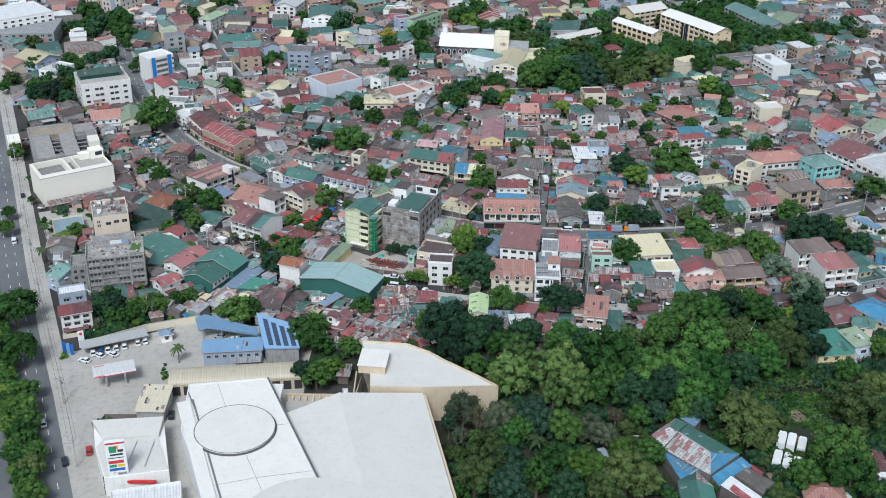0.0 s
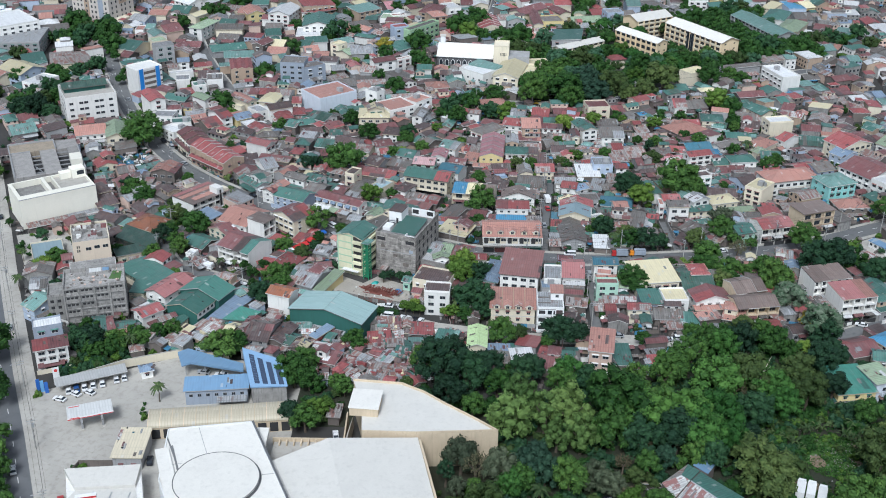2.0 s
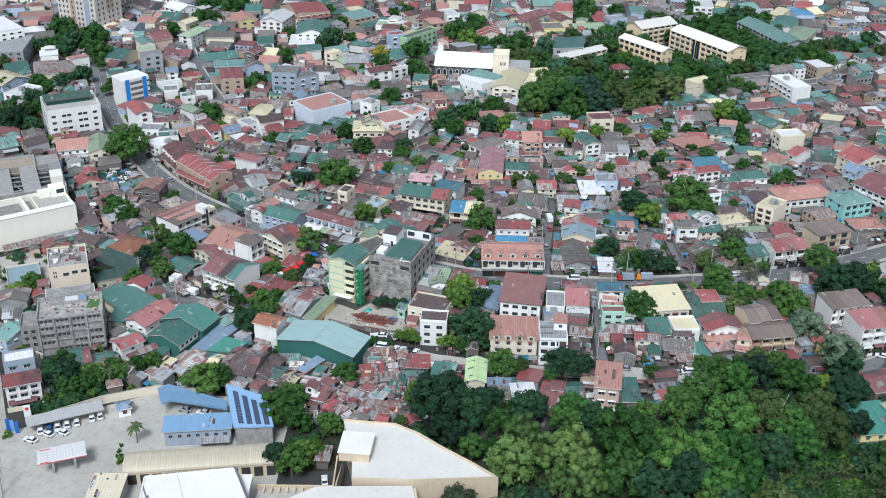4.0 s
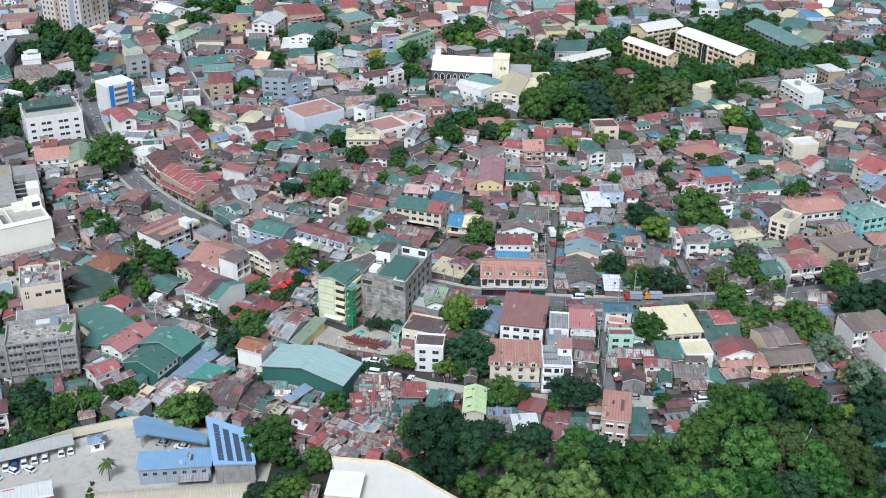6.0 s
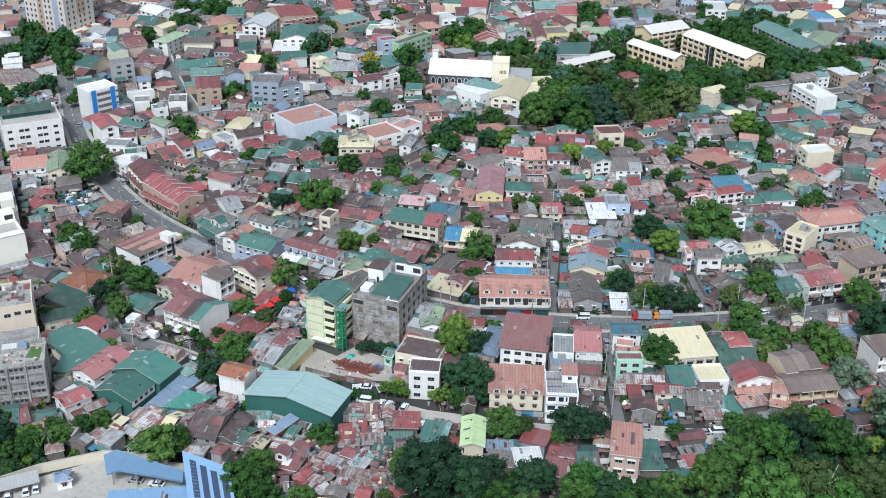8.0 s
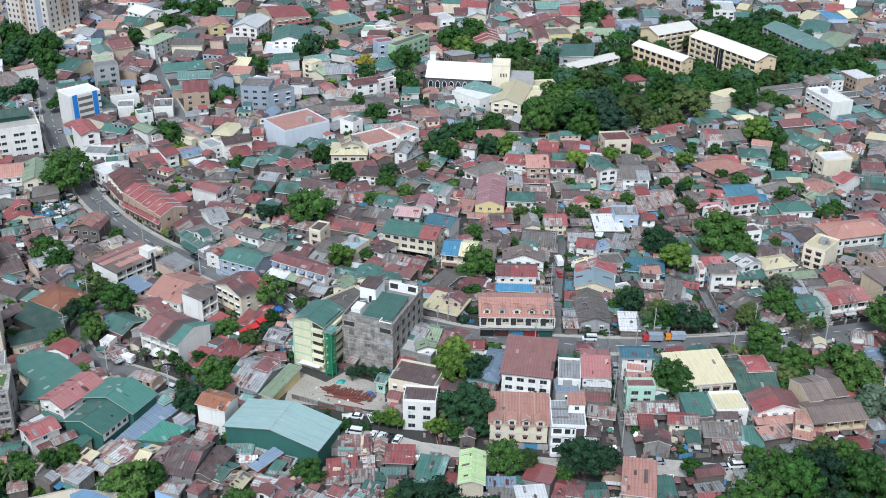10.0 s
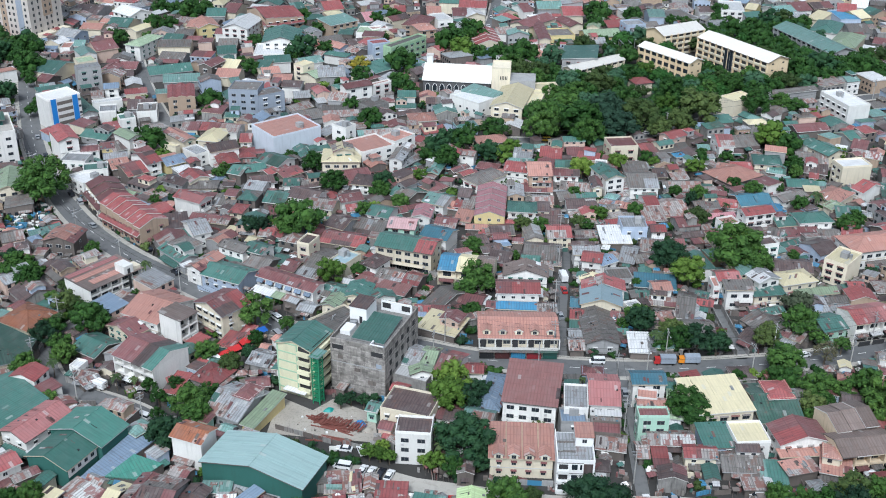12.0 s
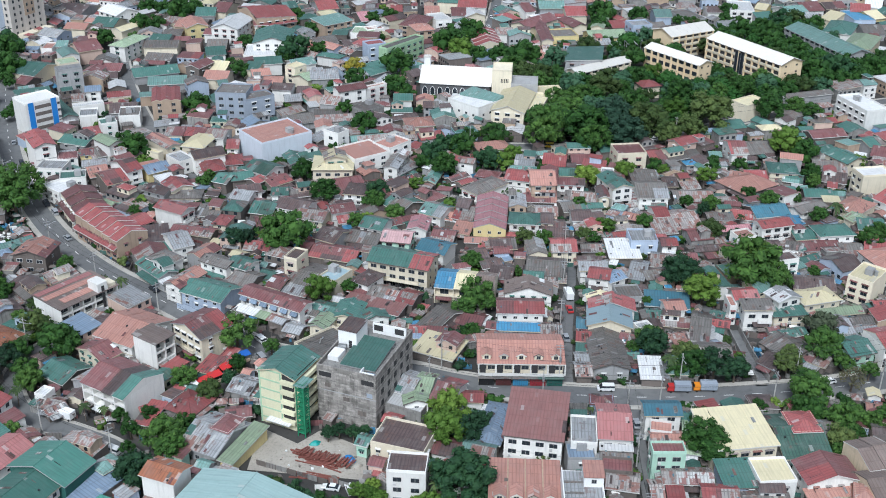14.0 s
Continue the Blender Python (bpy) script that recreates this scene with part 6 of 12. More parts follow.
# ---- yellow school ----
def school(x, y, w, d, angle, h, floors, wall, roof, label, open_side=True):
    b = block("school_building", x, y, w, d, angle, h, wall, label, "school")
    part("roof", roof_mesh(roof_faces("ga", w, d, h, 0.8)[0], roof), b)
    g = Shape()
    for e in roof_faces("ga", w, d, h, 0.8)[1]:
        g.face(e)
    part("gable", g.mesh("gable", wall), b)
    st = h / floors
    n = max(3, int(w / 4.2))
    for i in range(n + 1):
        boxes("pilaster", b, wall, (-w / 2 + w * i / n - 0.3, -d / 2 - 0.75, 0, -w / 2 + w * i / n + 0.3, -d / 2 - 0.005, h - 0.05))
    for fl in range(floors):
        for i in range(n):
            x0 = -w / 2 + w * (i + 0.12) / n
            x1 = -w / 2 + w * (i + 0.88) / n
            boxes("opening", b, DARK if open_side else GLASS, (x0, -d / 2 - 0.04, fl * st + 1.1, x1, -d / 2 + 0.01, fl * st + st - 0.55))
            if open_side:
                boxes("gallery_parapet", b, WALL["cream"], (x0 - 0.3, -d / 2 - 0.6, fl * st + 0.1, x1 + 0.3, -d / 2 - 0.05, fl * st + 1.1))
        for k in range(2):
            boxes("end_window", b, GLASS, (w / 2 - 0.01, -d / 4 + k * d / 2 - 0.7, fl * st + 1.3, w / 2 + 0.05, -d / 4 + k * d / 2 + 0.5, fl * st + 2.1))
    return b


ye = WALL["school"]
s1 = school(159.3, 692.4, 50, 14.2, -59.4, 13, 4, ye, SHEETWHITE, "long four-storey yellow school wing with white roof")
boxes("glass_bay", s1, GLASS, (-4.5, -7.8, 1.5, 1.5, -7.66, 11.5))
for k in range(4):
    boxes("glazing_bar", s1, FRAME, (-4.5 + 2 * k - 0.06, -7.86, 1.5, -4.5 + 2 * k + 0.06, -7.8, 11.5))
school(121.6, 688.6, 35, 9.0, -53.6, 11, 3, ye, SHEETWHITE, "three-storey yellow school wing with white roof", False)
school(131.5, 729, 27.5, 15, 30, 12, 4, ye, SHEETWHITE, "four-storey yellow school block with white roof")
school(206, 724, 52, 15, -71, 9, 3, WALL["grey"], ROOF["teal"], "long grey school wing with a teal roof", False)
school(82.5, 685.5, 34.6, 8, 36.7, 6, 2, WALL["cream"], SHEETWHITE, "low cream school annex with a white roof", False)
for k in range(6):
    f_ = new("steel_frame", Shape().box(-0.15, -0.15, 0, 0.15, 0.15, 8).box(-0.15, -4, 7.7, 0.15, 4, 8.0).box(-0.15, 4, 0, 0.15, 4.3, 8).mesh("steel_frame", STEEL))
    f_.matrix_basis = pose(92 + 4.4 * k, 716 + 0.6 * k, 0, 0, 0, 8)
    tagged(f_, "grey steel frame of an unfinished hall", "steel frame", "frames of a hall")

# ---- white six-storey block with a green roof shed ----
w6 = block("office_block", -182.8, 561.6, 25.2, 23, 26, 14.4, WALL["white"], "white six-storey office block with a green roof shed", "office building")
rim(w6, 25.2, 23, 14.4, WALL["white"], 1.0)
part("roof_shed", roof_mesh([[(q[0] - 1, q[1] + 3, q[2]) for q in t] for t in roof_faces("ga", 21, 9, 17.2, 0.8)[0]], ROOF["dark_green"]), w6)
boxes("shed_wall", w6, WALL["deep_green"], (-11.2, -1.2, 14.41, 9.2, 7.2, 17.1))
boxes("roof_deck", w6, CONCRETE, (-12.2, -11.1, 14.404, 12.2, 11.1, 14.5))
for fl in range(4):
    for k in (-9.8, -5.0, -2.6, 2.6, 5.0, 9.6):
        part("window", WINDOW["wide"], w6, pose(k, -11.53, 2.4 + 3.2 * fl))
for fl in range(4):
    for k in (-7, -2, 3, 8):
        part("window", WINDOW["small"], w6, pose(-12.63, 0, 0, 0, 0, 0) @ pose(0, -k, 2.4 + 3.2 * fl, 0, 0, -90))

# ---- residential tower ----
ct = block("residential_tower", -224.5, 739, 30, 24, -25, 52, plaster("tower_stucco", (0.58, 0.53, 0.48), 0.2), "tall white residential tower with orange and grey stripes", "residential tower")
for x0, x1, mat in ((-5, -1, WALL["tan"]), (6.5, 10.5, WALL["slate"])):
    boxes("stripe", ct, mat, (x0, -12.15, 0, x1, -11.99, 52))
boxes("stripe", ct, WALL["tan"], (14.99, -2, 14, 15.15, 5, 52))
for fl in range(13):
    for k in (-13.2, -10, -7, -3, 1.2, 4.2, 12.6):
        part("window", WINDOW["tall"], ct, pose(k, -12.17, 3.0 + 3.3 * fl))
    for k in (-9, -5, 0, 3.5, 8):
        part("window", WINDOW["tall"], ct, pose(15.17, k, 3.0 + 3.3 * fl, 0, 0, 90))
boxes("podium", ct, WALL["cream"], (15.2, -10, 0, 21, 11, 6))

# ---- office with blue panels ----
of = block("office_building", -164.4, 604.6, 15, 12, 44, 13.6, WALL["white"], "white office building with blue vertical panels", "office building")
rim(of, 15, 12, 13.6, WALL["white"], 0.7)
for x0 in (-6.4, 3.6):
    boxes("blue_panel", of, material("blue_cladding", (0.03, 0.20, 0.55), 0.4), (x0, -6.12, 1, x0 + 2.4, -5.99, 14.2))
for fl in range(4):
    boxes("dark_band", of, WALL["dull"], (-3.6, -6.08, 2.0 + 3.0 * fl, 3.4, -5.99, 3.5 + 3.0 * fl))
    part("window", WINDOW["small"], of, pose(6.8, -6.03, 2.6 + 3.0 * fl))

# ---- row with dormers along the main street ----
row = house(28.6, 424.6, 23.6, 15.4, 0, 6.6, "ga", "salmon", "cream", False)


def dormers(parent, n, w, y, z, wall, roof):
    for i in range(n):
        x = -w / 2 + w * (i + 0.5) / n
        d = part("dormer", Shape().box(-1.1, -1.0, 0, 1.1, 2.6, 1.3).mesh("dormer", wall), parent, pose(x, y, z))
        part("dormer_roof", roof_mesh([[(q[0], q[1] + 0.8, q[2]) for q in t] for t in roof_faces("gb", 2.4, 3.4, 1.3, 0.25)[0]], roof), d)
        part("dormer_window", WINDOW["small"], d, pose(0, -1.02, 0.7))


dormers(row, 5, 23.6, -5.6, 6.9, WALL["cream"], ROOF["salmon"])
for i in range(10):
    part("window", WINDOW["wide"], row, pose(-10.4 + 2.3 * i, -7.42, 4.9))
boxes("balcony", row, WALL["white"], (-11.6, -8.9, 3.0, 11.6, -7.72, 3.2), (-11.6, -8.9, 3.2, 11.6, -8.75, 3.9))
for i in range(5):
    # dark panels on the wall for the shade behind the balcony
    boxes("recess", row, DARK, (-11.2 + 4.72 * i, -7.74, 3.3, -9.6 + 4.72 * i, -7.712, 5.9))
for i in range(6):
    boxes("column", row, WALL["white"], (-11.75 + 4.7 * i, -8.74, 3.2, -11.4 + 4.7 * i, -8.4, 6.5))
boxes("canopy", row, ROOF["grey"], (-11.7, -9.9, 2.72, 4.6, -8.92, 2.85))
boxes("canopy", row, ROOF["dark_green"], (4.62, -9.9, 2.72, 11.7, -8.92, 2.85))
GATES = [material("gate_" + k, c, 0.5) for k, c in (("black", (0.015, 0.016, 0.018)), ("maroon", (0.07, 0.02, 0.02)), ("blue", (0.045, 0.19, 0.33)), ("red", (0.22, 0.02, 0.028)), ("green", (0.018, 0.08, 0.066)))]
for i, mat in enumerate(GATES):
    gate = boxes("garage_gate", row, mat, (-11.5 + 4.66 * i, -9.2, 0.2, -7.3 + 4.66 * i, -9.05, 2.5))
    boxes("gate_rail", gate, BLACKP, *[(-11.5 + 4.66 * i + 0.6 * k, -9.24, 0.25, -11.44 + 4.66 * i + 0.6 * k, -9.204, 2.45) for k in range(1, 7)])
pink = house(26.4, 367.4, 16.2, 13.4, -3, 6.0, "sa", "salmon", "cream")
dormers(pink, 4, 15.4, -5.9, 6.0, WALL["cream"], ROOF["salmon"])
for k in range(1, 4):
    part("roof_joint", Shape().prism([(-8.1 + 4.05 * k, -6.9), (-7.8 + 4.05 * k, -6.9), (-7.8 + 4.05 * k, 6.9), (-8.1 + 4.05 * k, 6.9)], 5.9, [6.16, 6.16, 7.42, 7.42]).mesh("roof_joint", WALL["tan"]), pink)
# narrow white apartment house with a brown panel beside its windows
wh = block("apartment_house", 39.0, 361.0, 9.2, 12.4, -2, 9.5, WHITEP, "narrow white three-storey house with dark windows and a roof terrace", "house")
boxes("roof_deck", wh, ROOF["pale_grey"], (-4.3, -5.9, 9.504, 4.3, 5.9, 9.6))
for b in ((-4.6, -6.2, 9.505, 4.6, -5.95, 10.4), (-4.6, -5.95, 9.505, -4.35, 6.2, 10.4), (4.35, -5.95, 9.505, 4.6, 0.2, 10.4)):
    boxes("parapet", wh, WHITEP, b)
boxes("stair_head", wh, WHITEP, (0.2, 0.4, 9.505, 4.6, 6.2, 12.4))
boxes("stair_head_roof", wh, ROOF["salmon"], (0.0, 0.1, 12.404, 4.8, 6.4, 12.6))
part("window", WINDOW["small"], wh, pose(2.4, 0.37, 11.2))
boxes("roof_band", wh, ROOF["grey"], (-4.34, -2.2, 9.61, 0.1, -1.7, 9.9), (-4.34, 1.6, 9.61, 0.1, 2.1, 9.9))
boxes("facade_panel", wh, ROOF["brown"], (1.9, -6.34, 4.2, 4.1, -6.204, 9.3))
for fl in range(3):
    z = 0.8 + 3.1 * fl
    boxes("opening", wh, DARK, (-4.1, -6.25, z, -1.9, -6.204, z + 2.0))
    boxes("opening", wh, GLASS, (-1.0, -6.25, z + 0.5, 0.4, -6.204, z + 2.0))
    boxes("opening", wh, GLASS, (1.0, -6.25, z + 0.5, 1.5, -6.204, z + 2.0))
    boxes("balcony", wh, WHITEP, (-4.4, -7.1, z - 0.3, -1.7, -6.26, z + 0.6))
    boxes("storey_band", wh, WALL["concrete"], (-4.62, -6.3, z + 2.35, 1.85, -6.204, z + 2.55))
house(-34.6, 555.6, 8.4, 8.4, 10, 9.8, "gb", "cream", "cream")


# ---- sheds in the wood: one patched roof beside another ----
def patched(name, label, outline, z, faces, wall):
    """Walls under an eave outline at z; the roof is a list of (corners, roof key), each sheet field a part."""
    ob = new(name, Shape().prism(outline, 0, z).mesh(name, WALL[wall]))
    tagged(ob, label, "shed", "sheds in the wood")
    for pts, key in faces:
        s = Shape()
        s.face(pts)
        for a, b in zip(pts, pts[1:] + pts[:1]):
            s.face([(a[0], a[1], a[2] - 0.14), (b[0], b[1], b[2] - 0.14), b, a])
        part("roof_field", s.mesh("roof_field", ROOF[key], uvs=True), ob)
    cx, cy = sum(p[0] for p in outline) / len(outline), sum(p[1] for p in outline) / len(outline)
    taken(cx, cy, 9, 9, 45)
    return ob


def lean_to(label, quad, z, rise, key, wall="dull"):
    """A one-slope shed: corners counter-clockwise, the first two at z, the others higher by rise."""
    zs = [z, z, z + rise, z + rise]
    patched("shed", label, quad, z - 0.2, [([(x, y, q) for (x, y), q in zip(quad, zs)], key)], wall)


FL, FR, BR, BL = (65.8, 261.2), (77.0, 249.8), (87.6, 259.5), (75.2, 273.4)
ra, rb = (70.8, 266.4, 6.8), (78.2, 256.9, 6.8)
patched("workshop", "large shed with a hip roof of striped, green and blue sheets", [FL, FR, BR, BL], 4.3,
        [([(*FL, 4.5), (*FR, 4.5), rb, ra], "striped"), ([(*FR, 4.5), (*BR, 4.5), rb], "blue"), ([(*BR, 4.5), (*BL, 4.5), ra, rb], "green"), ([(*BL, 4.5), (*FL, 4.5), ra], "green")], "dull")
part("ridge_cap", Shape().tube((ra[0], ra[1], 6.82), (rb[0], rb[1], 6.82), 0.2, 0.2, 6).tube((rb[0], rb[1], 6.82), (*FR, 4.55), 0.15, 0.15, 6).mesh("ridge_cap", ROOF["pale_grey"]), bpy.data.objects["workshop"])
for k in range(9):
    q = (k + 0.6 + 0.3 * (k % 2)) / 10
    part("roof_sheet", Shape().box(-0.17, 0.3 * (k % 3), 0, 0.17, 6.4 - 1.1 * (k % 4), 0.03).mesh("roof_sheet", ROOF["pale_grey"]), bpy.data.objects["workshop"],
         pose(FL[0] + (FR[0] - FL[0]) * q, FL[1] + (FR[1] - FL[1]) * q, 4.62, 24, 0, -45))
lean_to("small blue sheet roof behind the workshop", [(77.2, 272.9), (80.0, 276.9), (77.0, 279.2), (73.3, 275.9)], 4.2, 0.8, "sky_blue")
patched("shed", "hip-ended shed patched with rusty brown and green sheets", [(63.4, 268.9), (66.0, 262.0), (75.0, 273.6), (72.2, 276.8)], 3.9,
        [([(63.4, 268.9, 4.0), (65.7, 261.7, 4.6), (70.7, 266.9, 6.6), (68.8, 269.6, 6.3)], "striped"), ([(70.7, 266.9, 6.6), (74.9, 273.6, 4.7), (72.2, 276.8, 4.5), (68.8, 269.6, 6.3)], "green"),
         ([(63.4, 268.9, 4.0), (68.8, 269.6, 6.3), (72.2, 276.8, 4.5)], "rust")], "dull")
lean_to("blue sheet roof with loose white sheets below the workshop", [(68.6, 248.8), (74.9, 252.0), (66.4, 260.4), (65.6, 259.4)], 3.3, 0.7, "blue")
patched("shed", "low green tin roof in the wood", [(66.6, 236.0), (76.6, 236.0), (77.2, 245.9), (73.6, 252.4), (67.4, 248.0)], 3.2,
        [([(66.6, 236.0, 3.4), (71.8, 236.0, 5.0), (72.4, 246.6, 5.0), (67.4, 248.0, 3.5)], "green"), ([(71.8, 236.0, 5.0), (76.6, 236.0, 3.4), (77.2, 245.9, 3.5), (72.4, 246.6, 5.0)], "sea_hall"),
         ([(67.4, 248.0, 3.5), (72.4, 246.6, 5.0), (73.6, 252.4, 3.6)], "green"), ([(72.4, 246.6, 5.0), (77.2, 245.9, 3.5), (73.6, 252.4, 3.6)], "striped")], "dull")
lean_to("long blue sheet roof beside the workshop", [(79.0, 246.2), (90.4, 255.6), (88.0, 258.8), (77.4, 249.6)], 3.3, 0.7, "blue")
lean_to("weathered grey tin roof among trees", [(90.3, 242.6), (95.0, 247.8), (88.4, 253.8), (84.0, 250.2)], 3.6, 0.5, "grey")
lean_to("white tin roof with rusty red patches", [(86.4, 237.4), (89.6, 241.0), (82.8, 249.4), (79.0, 245.2)], 3.9, 0.6, "white")
lean_to("faded red sheets laid on a white tin roof", [(84.6, 238.6), (86.6, 240.4), (82.6, 245.4), (81.0, 243.4)], 4.15, 0.55, "red")
for k in range(5):
    part("loose_sheet", Shape().box(-0.22, -1.9, 0, 0.22, 1.9, 0.03).mesh("loose_sheet", ROOF["pale_grey"]), bpy.data.objects["workshop"], pose(68.6 + 1.1 * k, 256.4 - 1.15 * k, 3.95, 7, 0, -58 + 6 * (k % 3)))
lean_to("narrow red sheet roof beside parked vans", [(91.9, 251.4), (93.2, 252.8), (90.4, 256.6), (89.3, 255.7)], 3.0, 0.3, "red")
for k in range(46):
    x, y = gr.uniform(57, 65), gr.uniform(262, 274)
    b = new("timber_scrap", Shape().box(-0.12, -1.0, 0, 0.12, 1.0, 0.16).mesh("timber_scrap", TRIM[k % 4]))
    b.matrix_basis = pose(x, y, 0.06 + 0.01 * k, gr.uniform(-4, 4), 0, gr.uniform(0, 180))
    tagged(b, "weathered board on a scrap heap by the shed", "timber", "scrap heap")

# ---- cream warehouse, the grey hall behind it and the unfinished block along the avenue ----
OFFW = plaster("wall_off_white", (0.80, 0.765, 0.665), 0.08)
wx, wy, wa = -171.8, 429.6, 33.0
ware = new("warehouse", Shape().box(0, 0, 0, 31.3, 19.5, 10.2).mesh("warehouse", OFFW))
ware.matrix_basis = pose(wx, wy, 0, 0, 0, wa)
tagged(ware, "windowless off-white warehouse with walled roof wells", "warehouse")
for b in ((0, 0, 10.204, 31.3, 4.2, 13), (0, 4.2, 10.204, 1.6, 19.5, 13), (1.6, 18.7, 10.204, 31.3, 19.5, 13.0), (13.2, 4.2, 10.204, 14.6, 18.7, 13.1), (17.4, 4.2, 10.204, 18.1, 18.7, 13.1), (30.6, 4.2, 10.204, 31.3, 18.7, 12.9)):
    boxes("parapet", ware, OFFW, b)
boxes("roof_deck", ware, WALL["concrete"], (1.6, 4.2, 10.21, 13.2, 18.7, 10.4), (14.6, 4.2, 10.21, 17.4, 18.7, 10.4))
boxes("roof_deck", ware, CONCRETE, (18.1, 4.2, 10.21, 30.6, 18.7, 12.0))
boxes("stair_head", ware, OFFW, (25.6, 13.6, 12.01, 31.2, 18.6, 16.0))
boxes("stair_window", ware, GLASS, (27.6, 13.54, 13.4, 30.6, 13.6, 15.2))
boxes("tank_room", ware, OFFW, (21.0, 15.0, 12.01, 25.4, 18.6, 14.6))
boxes("gutter_line", ware, WALL["grey"], (-0.08, -0.08, 12.9, 31.4, 0.3, 13.06))
taken(wx + 13.2 - 5.3, wy + 8.5 + 8.2, 33, 21, wa)
hall_ = new("grey_hall", Shape().box(0, 0, 0, 30, 40, 6.0).mesh("grey_hall", WALL["grey"]))
hall_.matrix_basis = pose(-184.3, 458.6, 0, 0, 0, 24)
tagged(hall_, "grey concrete hall with two open roof wells", "building")
PALEDECK = plaster("weathered_roof_slab", (0.30, 0.285, 0.27), 0.7, scale=1.4)
for b in ((0, 0, 9, 29), (13, 0, 20, 29), (25, 0, 30, 29), (9, 0, 13, 1.5), (20, 0, 25, 3)):
    boxes("roof_slab", hall_, PALEDECK, (b[0], b[1], 6.004, b[2], b[3], 10))
boxes("roof_slab", hall_, plaster("dusty_roof_slab", (0.36, 0.30, 0.23), 0.7), (0, 29, 6.004, 20.5, 40, 10))
boxes("roof_slab", hall_, PALEDECK, (20.5, 29, 6.004, 30, 40, 9.6))
boxes("well_floor", hall_, DARK, (9, 1.5, 6.01, 13, 29, 6.3), (20, 3, 6.01, 25, 29, 6.3))
for k in range(5):
    boxes("roof_beam", hall_, WALL["grey"], (9, 5 + 5 * k, 8.6, 13, 5.35 + 5 * k, 9.1))
    boxes("roof_beam", hall_, WALL["grey"], (20, 6 + 5 * k, 8.6, 25, 6.35 + 5 * k, 9.1))
part("fallen_beam", Shape().box(-0.2, 0, 0, 0.2, 9, 0.4).mesh("fallen_beam", STEEL), hall_, pose(12.4, 6, 8.2, 0, 0, 18))
boxes("roof_rib", hall_, WALL["grey"], (-0.05, -0.05, 10.004, 0.5, 40.05, 10.7), (0.5, 39.5, 10.004, 20.5, 40.05, 10.8), (19.9, 29.1, 10.004, 20.4, 39.5, 10.8), (0.5, 28.6, 10.004, 9, 29.0, 10.5), (29.5, 0, 10.004, 30.05, 29, 10.6))
boxes("side_tower", hall_, OFFW, (24.4, 4, 10.01, 29.2, 12, 13.5))
taken(-178.5, 483, 32, 42, 24)
annex = block("annex", -204.2, 486.5, 5.6, 10.5, 24, 9, OFFW, "small white block beside the grey hall", "building")
boxes("roof_louvre", annex, DARK, (-2.6, -5.3, 5.4, 2.6, -5.22, 8.0), (-2.6, -5.3, 1.0, 2.6, -5.22, 4.4))
PALECON = plaster("pale_bare_concrete", (0.36, 0.345, 0.325), 1.3, scale=1.2)
pk = block("apartment_building", -134.2, 399.6, 13.6, 14.4, 20, 14.3, plaster("wall_pale_pink", (0.70, 0.59, 0.47), 0.15), "pale pink five-storey block with a cluttered roof deck", "apartment building")
boxes("roof_deck", pk, PALECON, (-6.6, -7.0, 14.304, 6.6, 7.0, 14.4))
boxes("parapet", pk, WALL["cream"], (6.4, -7.2, 14.304, 6.8, 7.2, 15.4), (-6.8, 6.9, 14.304, 6.4, 7.2, 15.2), (-6.8, -7.2, 14.304, -6.5, 6.9, 15.0))
for k in range(26):
    x, y, q = gr.uniform(-5.8, 5.6), gr.uniform(-5.5, 6.2), gr.uniform(0.3, 1.0)
    part("roof_clutter", Shape().box(-q, -q * 0.6, 0, q, q * 0.6, gr.uniform(0.3, 1.5)).mesh("roof_clutter", (PALECON, WALL["dull"], ROOF["maroon"], WALL["white"], ROOF["rust"])[k % 5], uvs=True), pk, pose(x, y, 14.404, 0, 0, gr.uniform(-20, 20)))
for x, z in ((-5.4, 11.6), (-4.7, 11.6), (-5.4, 10.0), (-4.7, 10.0)):
    boxes("slit_window", pk, GLASS, (x, -7.26, z, x + 0.4, -7.2, z + 1.0))
for x, z in ((-1.2, 11.0), (1.9, 11.4), (5.0, 11.4)):
    part("window", WINDOW["wide"], pk, pose(x, -7.22, z))
low = block("roof_terrace_house", -128.6, 382.6, 16.5, 8.0, 19, 9.6, WALL["white"], "low white house with a weathered roof terrace", "building")
boxes("roof_deck", low, PALECON, (-8.0, -3.7, 9.604, 8.0, 3.7, 9.7))
boxes("blue_door", low, BLUE, (1.0, -4.06, 7.4, 1.9, -4.0, 9.2))

uf = block("unfinished_block", -122.4, 364.4, 21.0, 12.4, 16, 13.8, WALL["concrete"], "derelict grey concrete block with bare columns and openings", "building")
for i in range(5):
    boxes("column", uf, PALECON, (-10.55 + 5.1 * i, -6.7, 0, -10.05 + 5.1 * i, -6.205, 14.4))
for k in range(6):
    boxes("beam", uf, PALECON, (-10.5, -6.55, 2.7 * k + 0.2, 10.5, -6.21, 2.7 * k + 0.62))
for i in range(4):
    for k in range(5):
        if (i + 2 * k) % 3 != 1:
            boxes("infill", uf, PALECON, (-9.9 + 5.1 * i, -6.3, 2.7 * k + 0.7, -5.7 + 5.1 * i, -6.21, 2.7 * k + 1.7))
        for j in range(3):
            if (i * 7 + k * 3 + j * 5) % 5:
                boxes("opening", uf, DARK, (-9.5 + 5.1 * i + 1.35 * j, -6.32, 2.7 * k + 1.75, -8.6 + 5.1 * i + 1.35 * j, -6.21, 2.7 * k + 2.45))
